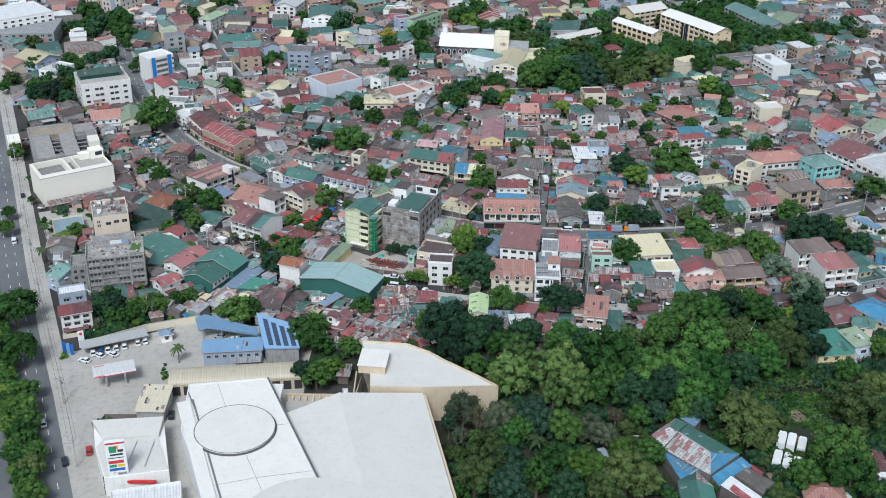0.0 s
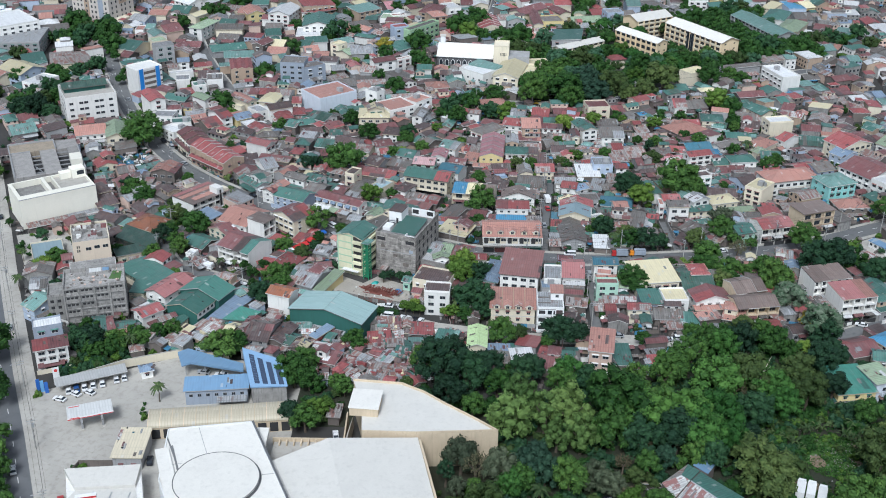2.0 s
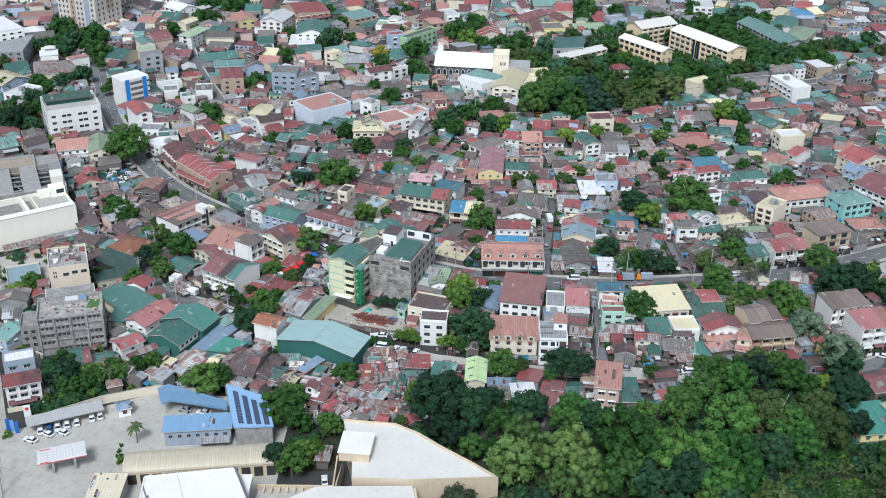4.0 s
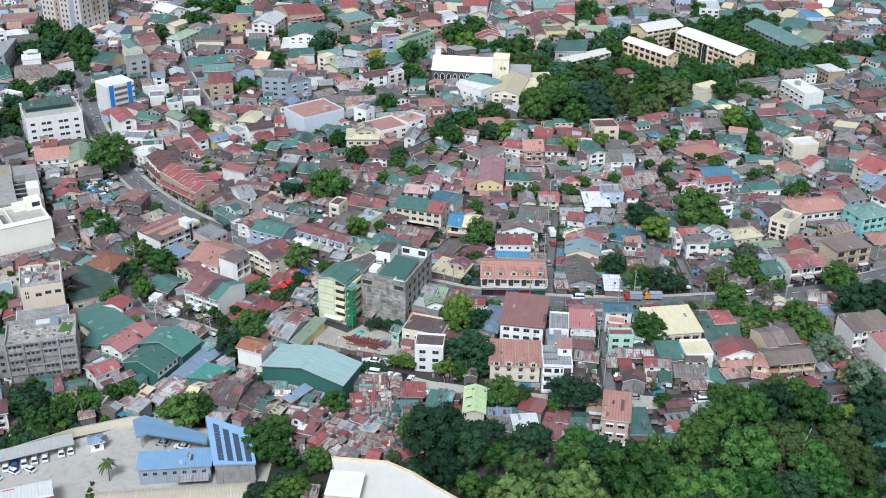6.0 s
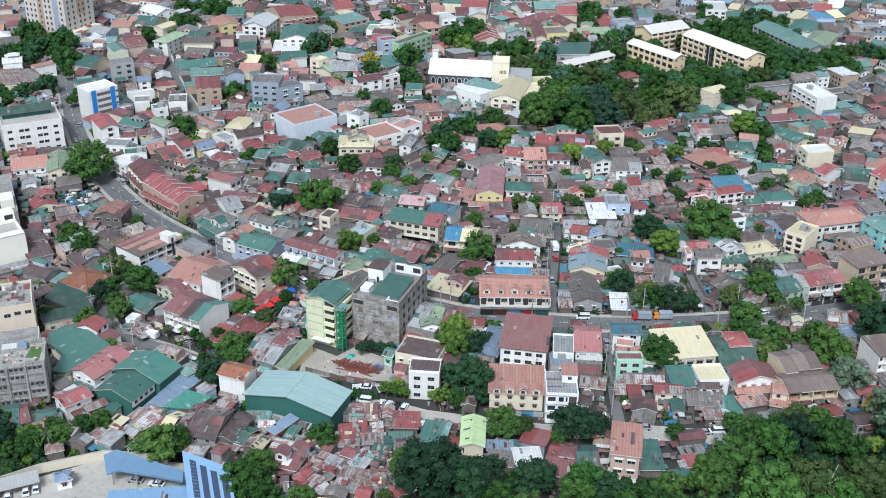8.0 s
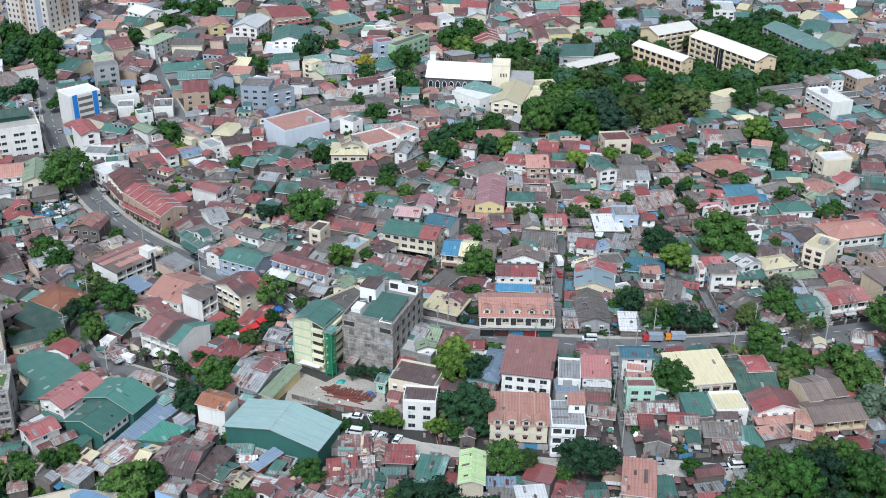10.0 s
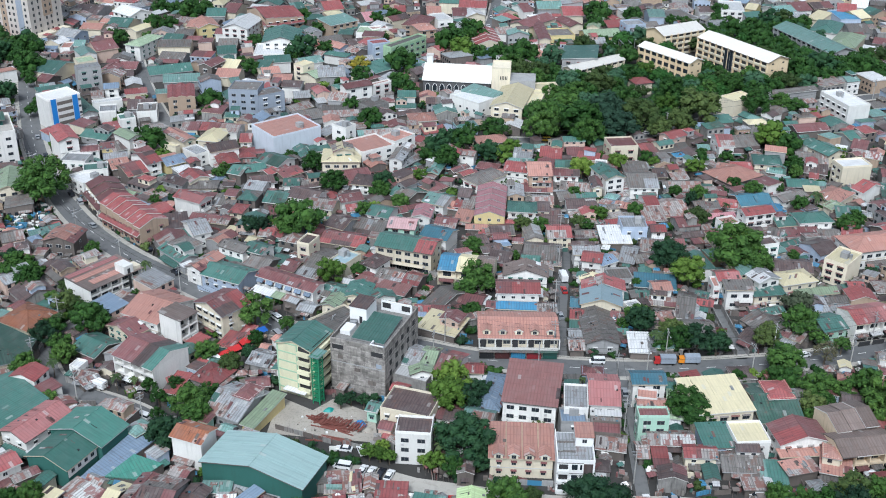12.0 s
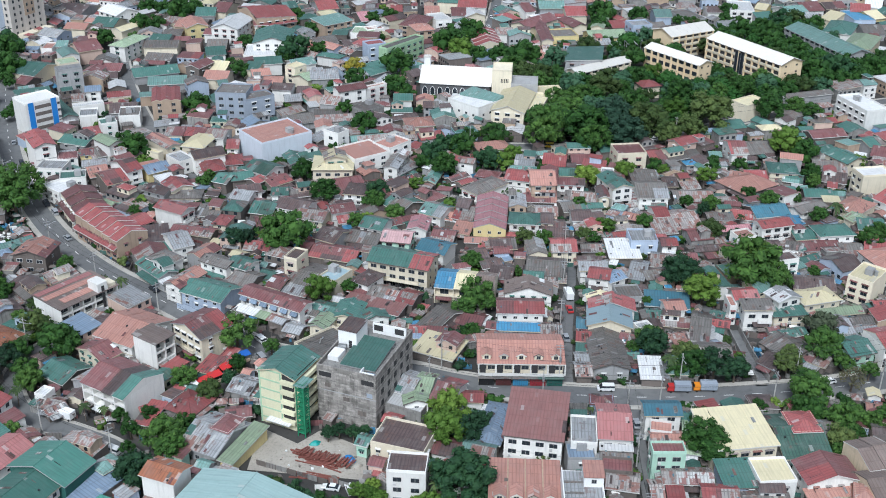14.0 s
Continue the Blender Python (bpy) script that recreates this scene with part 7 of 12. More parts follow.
for k in range(4):
    boxes("side_opening", uf, DARK, (10.49, -3.5, 2.7 * k + 1.4, 10.55, -1.6, 2.7 * k + 2.6))
boxes("roof_slab", uf, PALECON, (-10.4, -6.1, 13.81, 10.4, 6.1, 14.05))
for x0, y0, x1, y1, z in ((-10.4, 5.7, 10.4, 6.2, 15.4), (-10.5, -6.2, -10.1, 5.7, 14.9), (4, -6.2, 10.5, -5.9, 14.7), (-2.6, 2.2, 5.4, 5.6, 15.0)):
    boxes("broken_wall", uf, PALECON, (x0, y0, 14.06, x1, y1, z))
boxes("roof_sheet", uf, ROOF["clean"], (-1.6, 2.6, 15.01, 2.6, 5.4, 15.2))
boxes("roof_sheet", uf, ROOF["sky_blue"], (3.0, 3.0, 15.01, 5.2, 5.2, 15.15))
part("roof_moss", Shape().prism([(5, -2), (9, -3), (9.6, 3), (6.5, 4)], 14.052, 14.075).mesh("roof_moss", GRASS), uf)
for k in range(50):
    x, y, q = gr.uniform(-9.8, 9.8), gr.uniform(-5.6, 5.2), gr.uniform(0.15, 0.55)
    part("rubble", Shape().prism([(-q, -q * 0.6), (q * 0.8, -q), (q, q * 0.5), (-q * 0.4, q)], 0, [q * 0.5, q * 0.9, q * 0.6, q]).mesh("rubble", (PALECON, WALL["dull"], WALL["peach"])[k % 3]), uf, pose(x, y, 14.055, 0, 0, gr.uniform(0, 360)))
wing = block("unfinished_wing", -136.0, 362.6, 5.6, 9, 16, 9.6, WALL["concrete"], "lower bare concrete wing of the derelict block", "building")
rim(wing, 5.6, 9, 9.6, PALECON, 0.8)
for k in range(3):
    for x in (-1.9, 0.5):
        boxes("opening", wing, DARK, (x, -4.56, 2.2 + 2.5 * k, x + 1.2, -4.48, 3.3 + 2.5 * k))


SITE = [(162.7, 423.8), (168.6, 413.5), (174.1, 405.5), (188.8, 408.0), (196.6, 429.4), (179.3, 433.7)]


def in_site(x, y):
    hit_ = False
    for (ax, ay), (bx, by) in zip(SITE, SITE[1:] + SITE[:1]):
        if (ay > y) != (by > y) and x < ax + (y - ay) / (by - ay) * (bx - ax):
            hit_ = not hit_
    return hit_


# ---- terraces and street houses with open loggias ----
def terrace(x, y, w, d, angle, h, units, roofs, wall, label, floors=3, step=0.0, kind="ga", deep=2.0, flank=0, panel=None):
    """A row of units behind real loggias: fins between the units, slabs and parapets in front of a set-back wall; stepped roofs."""
    taken(x, y, w, d, angle)
    mat, u, st = WALL[wall], w / units, (h - 0.2) / floors
    back = -d / 2 + deep
    s = Shape().box(-w / 2, back, 0, w / 2, d / 2, h)
    body = new("townhouse", s.mesh("townhouse", mat))
    body.matrix_basis = pose(x, y, 0, 0, 0, angle)
    tagged(body, label, "townhouse", "townhouses of the district")
    for i in range(units + 1):
        fx = max(-w / 2 + 0.15, min(w / 2 - 0.15, -w / 2 + u * i))
        boxes("party_wall", body, mat, (fx - 0.15, -d / 2, 0, fx + 0.15, back - 0.004, h))
    for k in range(1, floors + 1):
        boxes("floor_slab", body, mat, (-w / 2 + 0.02, -d / 2 + 0.04, st * k - 0.1, w / 2 - 0.02, back - 0.006, st * k + 0.08))
    for i in range(units):
        cx, up = -w / 2 + u * (i + 0.5), step * i
        if kind == "fl":
            part("roof", Shape().box(cx - u / 2 - (0.4 if i == 0 else 0), -d / 2 - 0.5, h + 0.004, cx + u / 2 + (0.4 if i == units - 1 else 0), d / 2 + 0.3, h + 0.2).mesh("roof", ROOF[roofs[i % len(roofs)]], uvs=True), body)
        else:
            tops, ends = roof_faces(kind, u, d, h, 0.04)
            if kind == "ga":
                tops = [[(q[0], q[1] + (-0.5 if q[1] < -1 else 0.3 if q[1] > 1 else 0), q[2] - (0.1 if abs(q[1]) > 1 else 0)) for q in t] for t in tops]
            part("roof", roof_mesh([[(q[0] + cx, q[1], q[2] + up + 0.03) for q in t] for t in tops], ROOF[roofs[i % len(roofs)]]), body)
            g = Shape()
            for e in ends:
                g.face([(q[0] + cx, q[1], q[2] + up * (q[2] > h + 0.05)) for q in e])
            if up:
                g.box(cx - u / 2 + 0.02, -d / 2 + 0.02, h + 0.004, cx + u / 2 - 0.02, d / 2 - 0.02, h + up)
            part("gable", g.mesh("gable", mat), body)
        for k in range(floors):
            part("window", WINDOW["bay" if u > 3.2 else "tall"], body, pose(cx, back - 0.03, st * k + 1.35))
            if k:
                part("balcony", Shape().box(cx - u / 2 + 0.17, -d / 2 - 0.12, st * k + 0.09, cx + u / 2 - 0.17, -d / 2 + 0.04, st * k + 0.62).mesh("balcony", panel or mat), body)
            else:
                part("gate", Shape().box(cx - u / 2 + 0.4, -d / 2 - 2.2, 0, cx + u / 2 - 0.4, -d / 2 - 2.12, 1.7).mesh("gate", DARK), body)
        part("porch_canopy", Shape().prism([(cx - u * 0.4, -d / 2 - 1.6), (cx + u * 0.4, -d / 2 - 1.6), (cx + u * 0.4, -d / 2 - 0.03), (cx - u * 0.4, -d / 2 - 0.03)], st - 0.5, [st - 0.42, st - 0.42, st - 0.12, st - 0.12])
             .mesh("porch_canopy", ROOF[("rust", "white", "maroon", "grey")[(i + int(x)) % 4]], uvs=True), body)
    if flank:
        put_windows(body, -d / 2 + 1.5, d / 2 - 0.5, -w / 2 - 0.02, 1.6, floors, st, 90 if flank > 0 else -90, "small", 4.0)
    return body


terrace(-76.2, 404.5, 15.4, 13.8, -31, 8.6, 4, ("maroon", "maroon", "brown", "green"), "white", "white three-storey townhouse row with maroon and green gables", 3, 0.0)
terrace(-72.6, 424.0, 6.8, 9.0, 55, 9.8, 2, ("taupe",), "white", "white three-storey house with dark loggias and a brown roof slab", 3, 0, "fl")
brow = terrace(-102.8, 452.1, 19.8, 13.8, 51, 7.6, 5, ("taupe",), "white", "long brown-roofed house with white loggias along the street", 3, 0, "fl", 1.6, 0)
for k, (f0, f1, key) in enumerate(((0.16, 0.38, "salmon"), (0.52, 0.72, "salmon"), (0.80, 0.97, "rose"))):
    boxes("roof_field", brow, ROOF[key], (-9.9 + (3 if k == 0 else 0), -6.9 + 13.8 * f0, 7.81, 9.0, -6.9 + 13.8 * f1, 7.9))
boxes("stair_tower", brow, WALL["white"], (3.0, -7.2, 7.82, 6.4, -2.2, 10.6))
boxes("stair_slot", brow, DARK, (4.2, -7.26, 1.0, 5.2, -7.21, 9.6))
boxes("roof_terrace", brow, WALL["cream"], (6.6, -6.6, 7.82, 9.6, -3.0, 8.9))
terrace(149.4, 372.1, 13.7, 11.6, 13, 9.2, 3, ("rose", "rose", "salmon"), "white", "white three-storey terrace with deep loggias and rose roofs", 3, 0.0, "sa", 2.2)
terrace(144.4, 386.1, 15.5, 10.6, 14, 8.6, 5, ("taupe",), "white", "white apartment row with a dark brown sheet roof", 3, 0.0, "sa", 1.3)
terrace(113.0, 368.2, 15.9, 9.6, 10, 6.8, 4, ("taupe",), "beige", "tan two-storey townhouses with taupe gable roofs", 2, 0.0, "ga", 1.9)
terrace(112.2, 378.4, 12.0, 11.0, 13, 7.4, 3, ("taupe",), "beige", "rear tan townhouses with taupe gable roofs", 2, 0.25, "ga", 1.0)
terrace(155.4, 442.5, 15.3, 10.0, 20, 9.6, 3, ("taupe",), "beige", "tan three-storey terrace with brown panels and a flat roof", 3, 0, "fl", 0.7, 0, WALL["tan"])
terrace(136.6, 433.4, 14.6, 10.4, 15, 6.8, 3, ("red", "rose", "rose"), "white", "low white row with red roofs beside the main street", 2, 0.0, "ga", 1.6)
house(122.8, 428.6, 8.3, 9.6, 18, 6.4, "ga", "green", "mint")
house(174.3, 473.5, 15.0, 12.4, 21, 9.0, "hp", "teal", "aqua")
house(131.3, 319.0, 13.3, 14.3, 9, 5.6, "sa", "sea_green", "yellow")
house(141.1, 320.7, 7.3, 10.9, 15, 7.3, "sb", "pale_green", "ice")
house(13.1, 343.0, 6.6, 13.2, -3, 5.5, "gb", "lime", "cream", False)
house(-98.6, 373.8, 9.7, 15.4, -30, 6.5, "gb", "rose", "white")
house(-102.4, 357.2, 7.0, 8.6, -46, 5.8, "gb", "red", "white")
house(-119.6, 428.9, 13.3, 12.6, -28, 4.8, "hp", "tile", "cream", False)
house(-120.6, 405.2, 12.9, 6.4, 27, 4.3, "sa", "dark_green", "cream")
for outline, z, key, text in (
        ([(-121.4, 393.4), (-118.6, 386.9), (-113.1, 381.9), (-113.4, 372.3), (-107.8, 371.7), (-104.2, 378.0), (-99.2, 385.8), (-113.5, 398.6)], [4.4, 4.2, 4.2, 3.9, 3.9, 4.4, 5.0, 5.2], "green", "sprawling hall under a faded sea-green sheet roof"),
        ([(-130.0, 415.8), (-121.9, 410.3), (-112.6, 405.8), (-111.9, 414.5), (-128.0, 424.9)], [4.4, 4.6, 4.6, 5.6, 5.6], "dark_green", "low house under a dark green sheet roof"),
        ([(-82.7, 354.5), (-76.2, 356.2), (-66.5, 372.5), (-73.2, 376.0)], [3.0, 2.9, 2.9, 3.4], "slate_blue", "long lean-to with a slate blue sheet roof"),
        ([(-76.1, 355.5), (-67.5, 354.7), (-63.2, 360.9), (-71.0, 363.7)], [3.4, 3.2, 3.2, 3.9], "sea_green", "teal sheet roof beside the hangar yard")):
    ob = new("shed", Shape().prism([(p[0], p[1]) for p in outline], 0, [q - 0.25 for q in z]).mesh("shed", WALL["cream" if key == "green" else "dull"]))
    tagged(ob, text, "shed", "sheds of the district")
    s = Shape()
    s.prism([(p[0], p[1]) for p in outline], 2.6, z)
    part("roof", s.mesh("roof", ROOF[key], uvs=True), ob)
    cx, cy = sum(p[0] for p in outline) / len(outline), sum(p[1] for p in outline) / len(outline)
    taken(cx, cy, 13 if key in ("green", "dark_green") else 7.5, 14 if key == "green" else 10, -35)
# the row of blue, cream and brown roofs, and the shop row's canopies
terrace(14.4, 463.9, 18.1, 12.0, -10, 6.4, 3, ("blue", "cream", "taupe"), "cream", "two-storey row with blue, cream and brown roofs", 2, 0.0, "ga", 1.0)
# walled lane from the main street into the quarter
ROADS.append(([(95.6, 417.6), (94.2, 432.3), (93.6, 446.0)], 2.0))
ribbon("lane", [(95.6, 417.6), (94.2, 432.3), (93.6, 446.0)], -1.5, 1.5, 0.125, STREET, "narrow concrete lane between walls", "lane")
for q, z in ((-1.7, 1.8), (1.7, 2.0)):
    for (ax, ay), (bx, by) in (((95.6, 418.6), (94.2, 432.3)), ((94.2, 432.3), (93.6, 446.0))):
        w = new("yard_wall", Shape().box(0, -0.1, 0, math.hypot(bx - ax, by - ay), 0.1, z).mesh("yard_wall", WALL["concrete"]))
        w.matrix_basis = pose(ax + q, ay, 0, 0, 0, math.degrees(math.atan2(by - ay, bx - ax)))
        tagged(w, "stained concrete wall along a lane", "wall")
# open ditch through the patched quarter
ROADS.append(([(-22.9, 362.2), (-24.8, 352.5), (-26.6, 342.9)], 0.6))
ribbon("ditch", [(-22.9, 362.2), (-24.8, 352.5), (-26.6, 342.9)], -1.0, 1.0, 0.05, SOIL, "dark open ditch between shacks", "ditch")


# ---- bare building site beside the main street ----
lot("pavement", SITE, 0.1, CONCRETE, "bare concrete slab of a building site", "building site")
hut = new("site_hut", Shape().box(0, -1.4, 0, 12.2, 1.4, 2.6).mesh("site_hut", WALL["white"]))
hut.matrix_basis = pose(176.0, 426.3, 0.1, 0, 0, -59)
tagged(hut, "long white site hut with a blue roof", "hut")
part("roof", Shape().prism([(-0.3, -1.7), (12.5, -1.7), (12.5, 1.7), (-0.3, 1.7)], 2.604, [2.7, 2.7, 3.3, 3.3]).mesh("roof", ROOF["sky_blue"], uvs=True), hut)
for k in range(6):
    part("window", WINDOW["small"], hut, pose(1.2 + 2.2 * k, -1.43, 1.6))
for k in range(34):
    q, x, y = gr.uniform(0.2, 0.7), gr.uniform(166, 186), gr.uniform(408, 424)
    if in_site(x, y):
        ob = new("rubble", Shape().prism([(-q, -q), (q, -q * 0.7), (q * 0.8, q), (-q * 0.7, q * 0.9)], 0, [q, q * 0.6, q * 0.9, q * 0.5]).mesh("rubble", (WALL["dull"], WALL["concrete"], WALL["white"])[k % 3]))
        ob.matrix_basis = pose(x, y, 0.1, 0, 0, gr.uniform(0, 360))
        tagged(ob, "lump of rubble on the building site", "rubble", "rubble on the site")
hall1 = house(-88.4, 362.0, 13.4, 11.0, -25, 6.2, 'gb', 'sea_hall', 'deep_green', False)
boxes("side_wall", hall1, WALL["white"], (6.42, -5.0, 3.2, 6.5, 5.0, 6.0))
put_windows(hall1, -4.6, 4.6, -6.52, 4.6, 1, 3.0, 90, "small", 2.2)
house(-84.4, 371.6, 17.2, 10.4, -25, 6.5, 'gb', 'sea_hall', 'deep_green', False)
house(-87.2, 347.6, 4.2, 4.9, -26, 3.7, 'sa', 'cream', 'dull')
house(-79.4, 349.5, 11.9, 6.2, -32, 2.8, 'sa', 'rust', 'dull')
house(-72.0, 349.1, 3.5, 10.1, -22, 2.8, 'ga', 'cream', 'dull')
house(-65.4, 349.0, 6.0, 11.2, -17, 4.7, 'gb', 'maroon', 'dull')
house(-53.6, 345.0, 5.6, 12.1, -21, 4.7, 'gb', 'brown', 'dull')
house(-51.1, 342.6, 5.3, 7.9, -26, 3.7, 'ga', 'green', 'dull')
house(-46.4, 337.5, 5.5, 5.8, -21, 4.7, 'gb', 'cream', 'dull')
house(-48.1, 352.0, 7.0, 4.0, 1, 3.2, 'sa', 'teal', 'grey')
house(-40.4, 347.1, 3.4, 8.7, -40, 3.7, 'sa', 'slate_blue', 'dull')
house(-37.6, 343.9, 2.9, 6.5, -21, 3.1, 'sa', 'green', 'dull')
house(-36.7, 331.2, 7.7, 7.1, -18, 3.7, 'sa', 'maroon', 'dull')
house(-32.6, 341.1, 5.6, 5.0, -37, 2.8, 'sa', 'rust', 'dull')
house(-26.7, 331.6, 6.9, 6.0, -32, 2.8, 'sa', 'rust', 'dull')
house(-19.7, 324.4, 6.5, 8.8, -16, 2.8, 'sa', 'rust', 'dull')
house(-17.0, 333.0, 4.8, 7.3, -31, 2.8, 'sa', 'pale_grey', 'dull')
house(-21.8, 342.0, 6.8, 6.0, 1, 2.8, 'sa', 'rust', 'dull')
house(-14.4, 341.9, 6.5, 4.7, 4, 3.0, 'sa', 'rust', 'dull')
house(-20.4, 345.2, 7.8, 6.3, 7, 3.2, 'sa', 'red', 'dull')
house(-17.9, 354.7, 8.7, 7.5, 5, 2.8, 'sa', 'rust', 'dull')
house(-5.8, 350.1, 7.5, 7.1, -3, 3.7, 'sa', 'red', 'dull')
house(-7.1, 343.4, 6.5, 3.8, 1, 2.8, 'sa', 'teal', 'dull')
house(-12.4, 336.2, 5.0, 6.3, -14, 2.9, 'sa', 'green', 'dull')
house(2.1, 342.7, 7.3, 12.4, -13, 3.2, 'sa', 'green', 'grey')
house(-13.4, 325.6, 5.4, 5.4, 9, 2.8, 'sa', 'rust', 'dull')
house(-29.0, 322.8, 4.7, 6.0, -30, 2.8, 'sa', 'rust', 'dull')
house(-10.5, 324.0, 3.6, 3.8, 34, 2.8, 'sa', 'green', 'dull')
house(20.8, 339.9, 8.1, 4.3, 1, 2.8, 'sa', 'slate_blue', 'dull')
house(20.8, 334.4, 7.6, 6.0, -8, 2.8, 'sa', 'grey', 'dull')
house(27.6, 333.0, 7.4, 6.9, 7, 4.5, 'sa', 'white', 'white')
house(25.4, 327.7, 3.8, 3.8, 1, 2.8, 'sa', 'red', 'dull')
house(36.6, 331.8, 7.5, 10.8, -12, 3.7, 'ga', 'maroon', 'dull')
house(43.4, 334.7, 6.8, 10.2, 1, 3.7, 'ga', 'green', 'dull')
house(61.2, 336.3, 6.4, 11.8, 1, 2.8, 'sa', 'green', 'dull')
house(69.3, 327.8, 7.2, 5.0, 5, 2.8, 'sa', 'green', 'dull')
house(73.5, 339.4, 6.9, 3.3, 12, 2.8, 'sa', 'pale_grey', 'dull')
house(72.9, 334.4, 5.7, 4.6, 6, 2.8, 'sa', 'red', 'dull')
house(95.6, 361.7, 8.6, 5.2, 15, 3.7, 'sa', 'salmon', 'dull')
house(105.3, 363.4, 7.5, 9.8, -17, 3.7, 'sa', 'salmon', 'dull')
house(98.9, 367.3, 14.4, 3.1, 6, 4.2, 'sa', 'salmon', 'dull')
house(81.7, 365.0, 10.2, 9.3, -2, 3.2, 'ga', 'grey', 'dull')
house(88.8, 359.5, 6.3, 10.1, -7, 2.8, 'sa', 'teal', 'dull')
house(83.2, 356.1, 5.9, 4.4, 1, 2.8, 'sa', 'rust', 'dull')
house(-195.3, 724.4, 12.3, 12.4, -22, 7.0, 'ga', 'pale_grey', 'pale_blue')
house(-188.2, 741.1, 11.9, 11.0, -8, 6.0, 'ga', 'salmon', 'cream')
house(-199.9, 777.6, 16.4, 23.8, -14, 5.2, 'ga', 'brown', 'grey')
house(-173.5, 766.1, 17.0, 14.6, -40, 8.0, 'ga', 'white', 'white')
house(-175.3, 752.9, 13.1, 16.6, -12, 5.0, 'ga', 'green', 'cream')
house(-161.5, 747.4, 8.1, 23.7, -29, 5.0, 'gb', 'cream', 'cream')
house(-172.7, 701.6, 15.8, 11.8, -55, 7.0, 'gb', 'maroon', 'peach')
house(-152.6, 708.6, 9.5, 21.2, -21, 8.0, 'hp', 'pale_green', 'white')
house(-187.4, 671.5, 12.5, 19.4, -21, 5.0, 'ga', 'green', 'cream')
house(-187.1, 657.2, 7.2, 10.6, -25, 3.7, 'ga', 'maroon', 'dull')
house(-186.2, 709.0, 5.6, 9.9, 3, 6.0, 'ga', 'teal', 'white')
house(-191.6, 703.3, 5.5, 10.7, 3, 6.0, 'fl', 'salmon', 'white')
house(-196.6, 694.3, 7.3, 10.9, -12, 3.2, 'ga', 'maroon', 'grey')
house(-174.1, 675.5, 9.0, 9.7, 32, 7.0, 'fl', 'pale_green', 'cream')
house(-163.8, 646.9, 11.2, 6.6, 29, 13.0, 'fl', 'pale_grey', 'grey')
house(-159.1, 667.6, 7.9, 10.4, -10, 6.0, 'gb', 'maroon', 'cream')
house(-153.8, 679.3, 10.9, 11.4, -2, 3.7, 'ga', 'maroon', 'dull')
house(-160.8, 679.0, 5.9, 5.4, 3, 6.0, 'ga', 'maroon', 'cream')
house(-152.8, 668.7, 8.5, 9.5, 14, 2.8, 'ga', 'brown', 'dull')
house(-179.5, 640.6, 15.3, 6.5, 26, 4.0, 'sa', 'green', 'cream')
house(-149.9, 634.9, 6.7, 7.8, 16, 8.0, 'ga', 'slate_blue', 'white')
house(-154.6, 627.8, 5.2, 9.9, 19, 6.0, 'ga', 'rust', 'cream')
house(-148.4, 621.4, 13.1, 4.8, 25, 5.0, 'fl', 'white', 'white')
house(-160.7, 618.6, 8.9, 28.1, 35, 4.2, 'gb', 'green', 'grey')
house(-145.1, 610.8, 7.4, 9.3, 13, 5.0, 'fl', 'pale_grey', 'white')
house(-133.5, 598.4, 6.9, 6.9, 25, 6.0, 'fl', 'green', 'white')
house(-127.1, 610.0, 8.8, 11.6, 11, 6.0, 'fl', 'grey', 'white')
house(-132.9, 621.2, 11.1, 13.4, 10, 4.2, 'ga', 'brown', 'grey')
house(-115.0, 625.6, 12.1, 18.3, 13, 9.0, 'gm3', 'red', 'tan')
house(-131.6, 672.5, 21.2, 13.3, 24, 4.2, 'ga', 'green', 'grey')
house(-122.3, 659.1, 17.4, 11.8, 11, 4.2, 'ga', 'teal', 'grey')
house(-137.5, 690.1, 14.2, 5.3, -5, 2.8, 'ga', 'maroon', 'dull')
house(-134.4, 698.0, 13.3, 11.6, -9, 3.2, 'ga', 'grey', 'grey')
house(-137.3, 713.7, 17.3, 12.0, 3, 5.0, 'ga', 'grey', 'cream')
house(-139.6, 724.8, 10.1, 10.0, -9, 5.2, 'ga', 'green', 'grey')
house(-137.0, 735.4, 9.7, 12.8, 3, 4.7, 'hp', 'grey', 'dull')
house(-130.8, 728.1, 9.9, 7.3, 3, 3.7, 'ga', 'maroon', 'dull')
house(-127.6, 746.6, 12.1, 17.5, 24, 7.0, 'gb', 'salmon', 'yellow')
house(-132.5, 749.3, 7.8, 13.4, -13, 6.0, 'ga', 'salmon', 'tan')
house(-105.9, 741.3, 15.2, 22.9, -13, 9.0, 'gb', 'white', 'white')
house(-126.5, 775.5, 10.9, 15.6, 3, 5.2, 'ga', 'green', 'grey')
house(-117.0, 783.0, 8.5, 19.8, -13, 6.0, 'ga', 'maroon', 'cream')
house(-113.4, 737.4, 12.3, 10.4, -7, 5.0, 'ga', 'maroon', 'white')
house(-110.0, 719.9, 10.0, 15.2, 3, 3.7, 'ga', 'grey', 'dull')
house(-108.9, 706.5, 9.7, 13.6, 14, 4.0, 'ga', 'green', 'white')
house(-109.9, 672.7, 8.0, 12.5, -23, 7.7, 'gb', 'maroon', 'dull')
house(-102.0, 679.8, 11.4, 14.4, -11, 5.0, 'ga', 'cream', 'cream')
house(-99.6, 664.6, 11.4, 13.2, -6, 5.0, 'ga', 'salmon', 'cream')
house(-95.9, 653.8, 4.5, 8.0, 24, 5.0, 'ga', 'teal', 'cream')
house(-90.6, 761.6, 23.2, 27.0, 32, 9.0, 'sw5', 'red', 'tan')
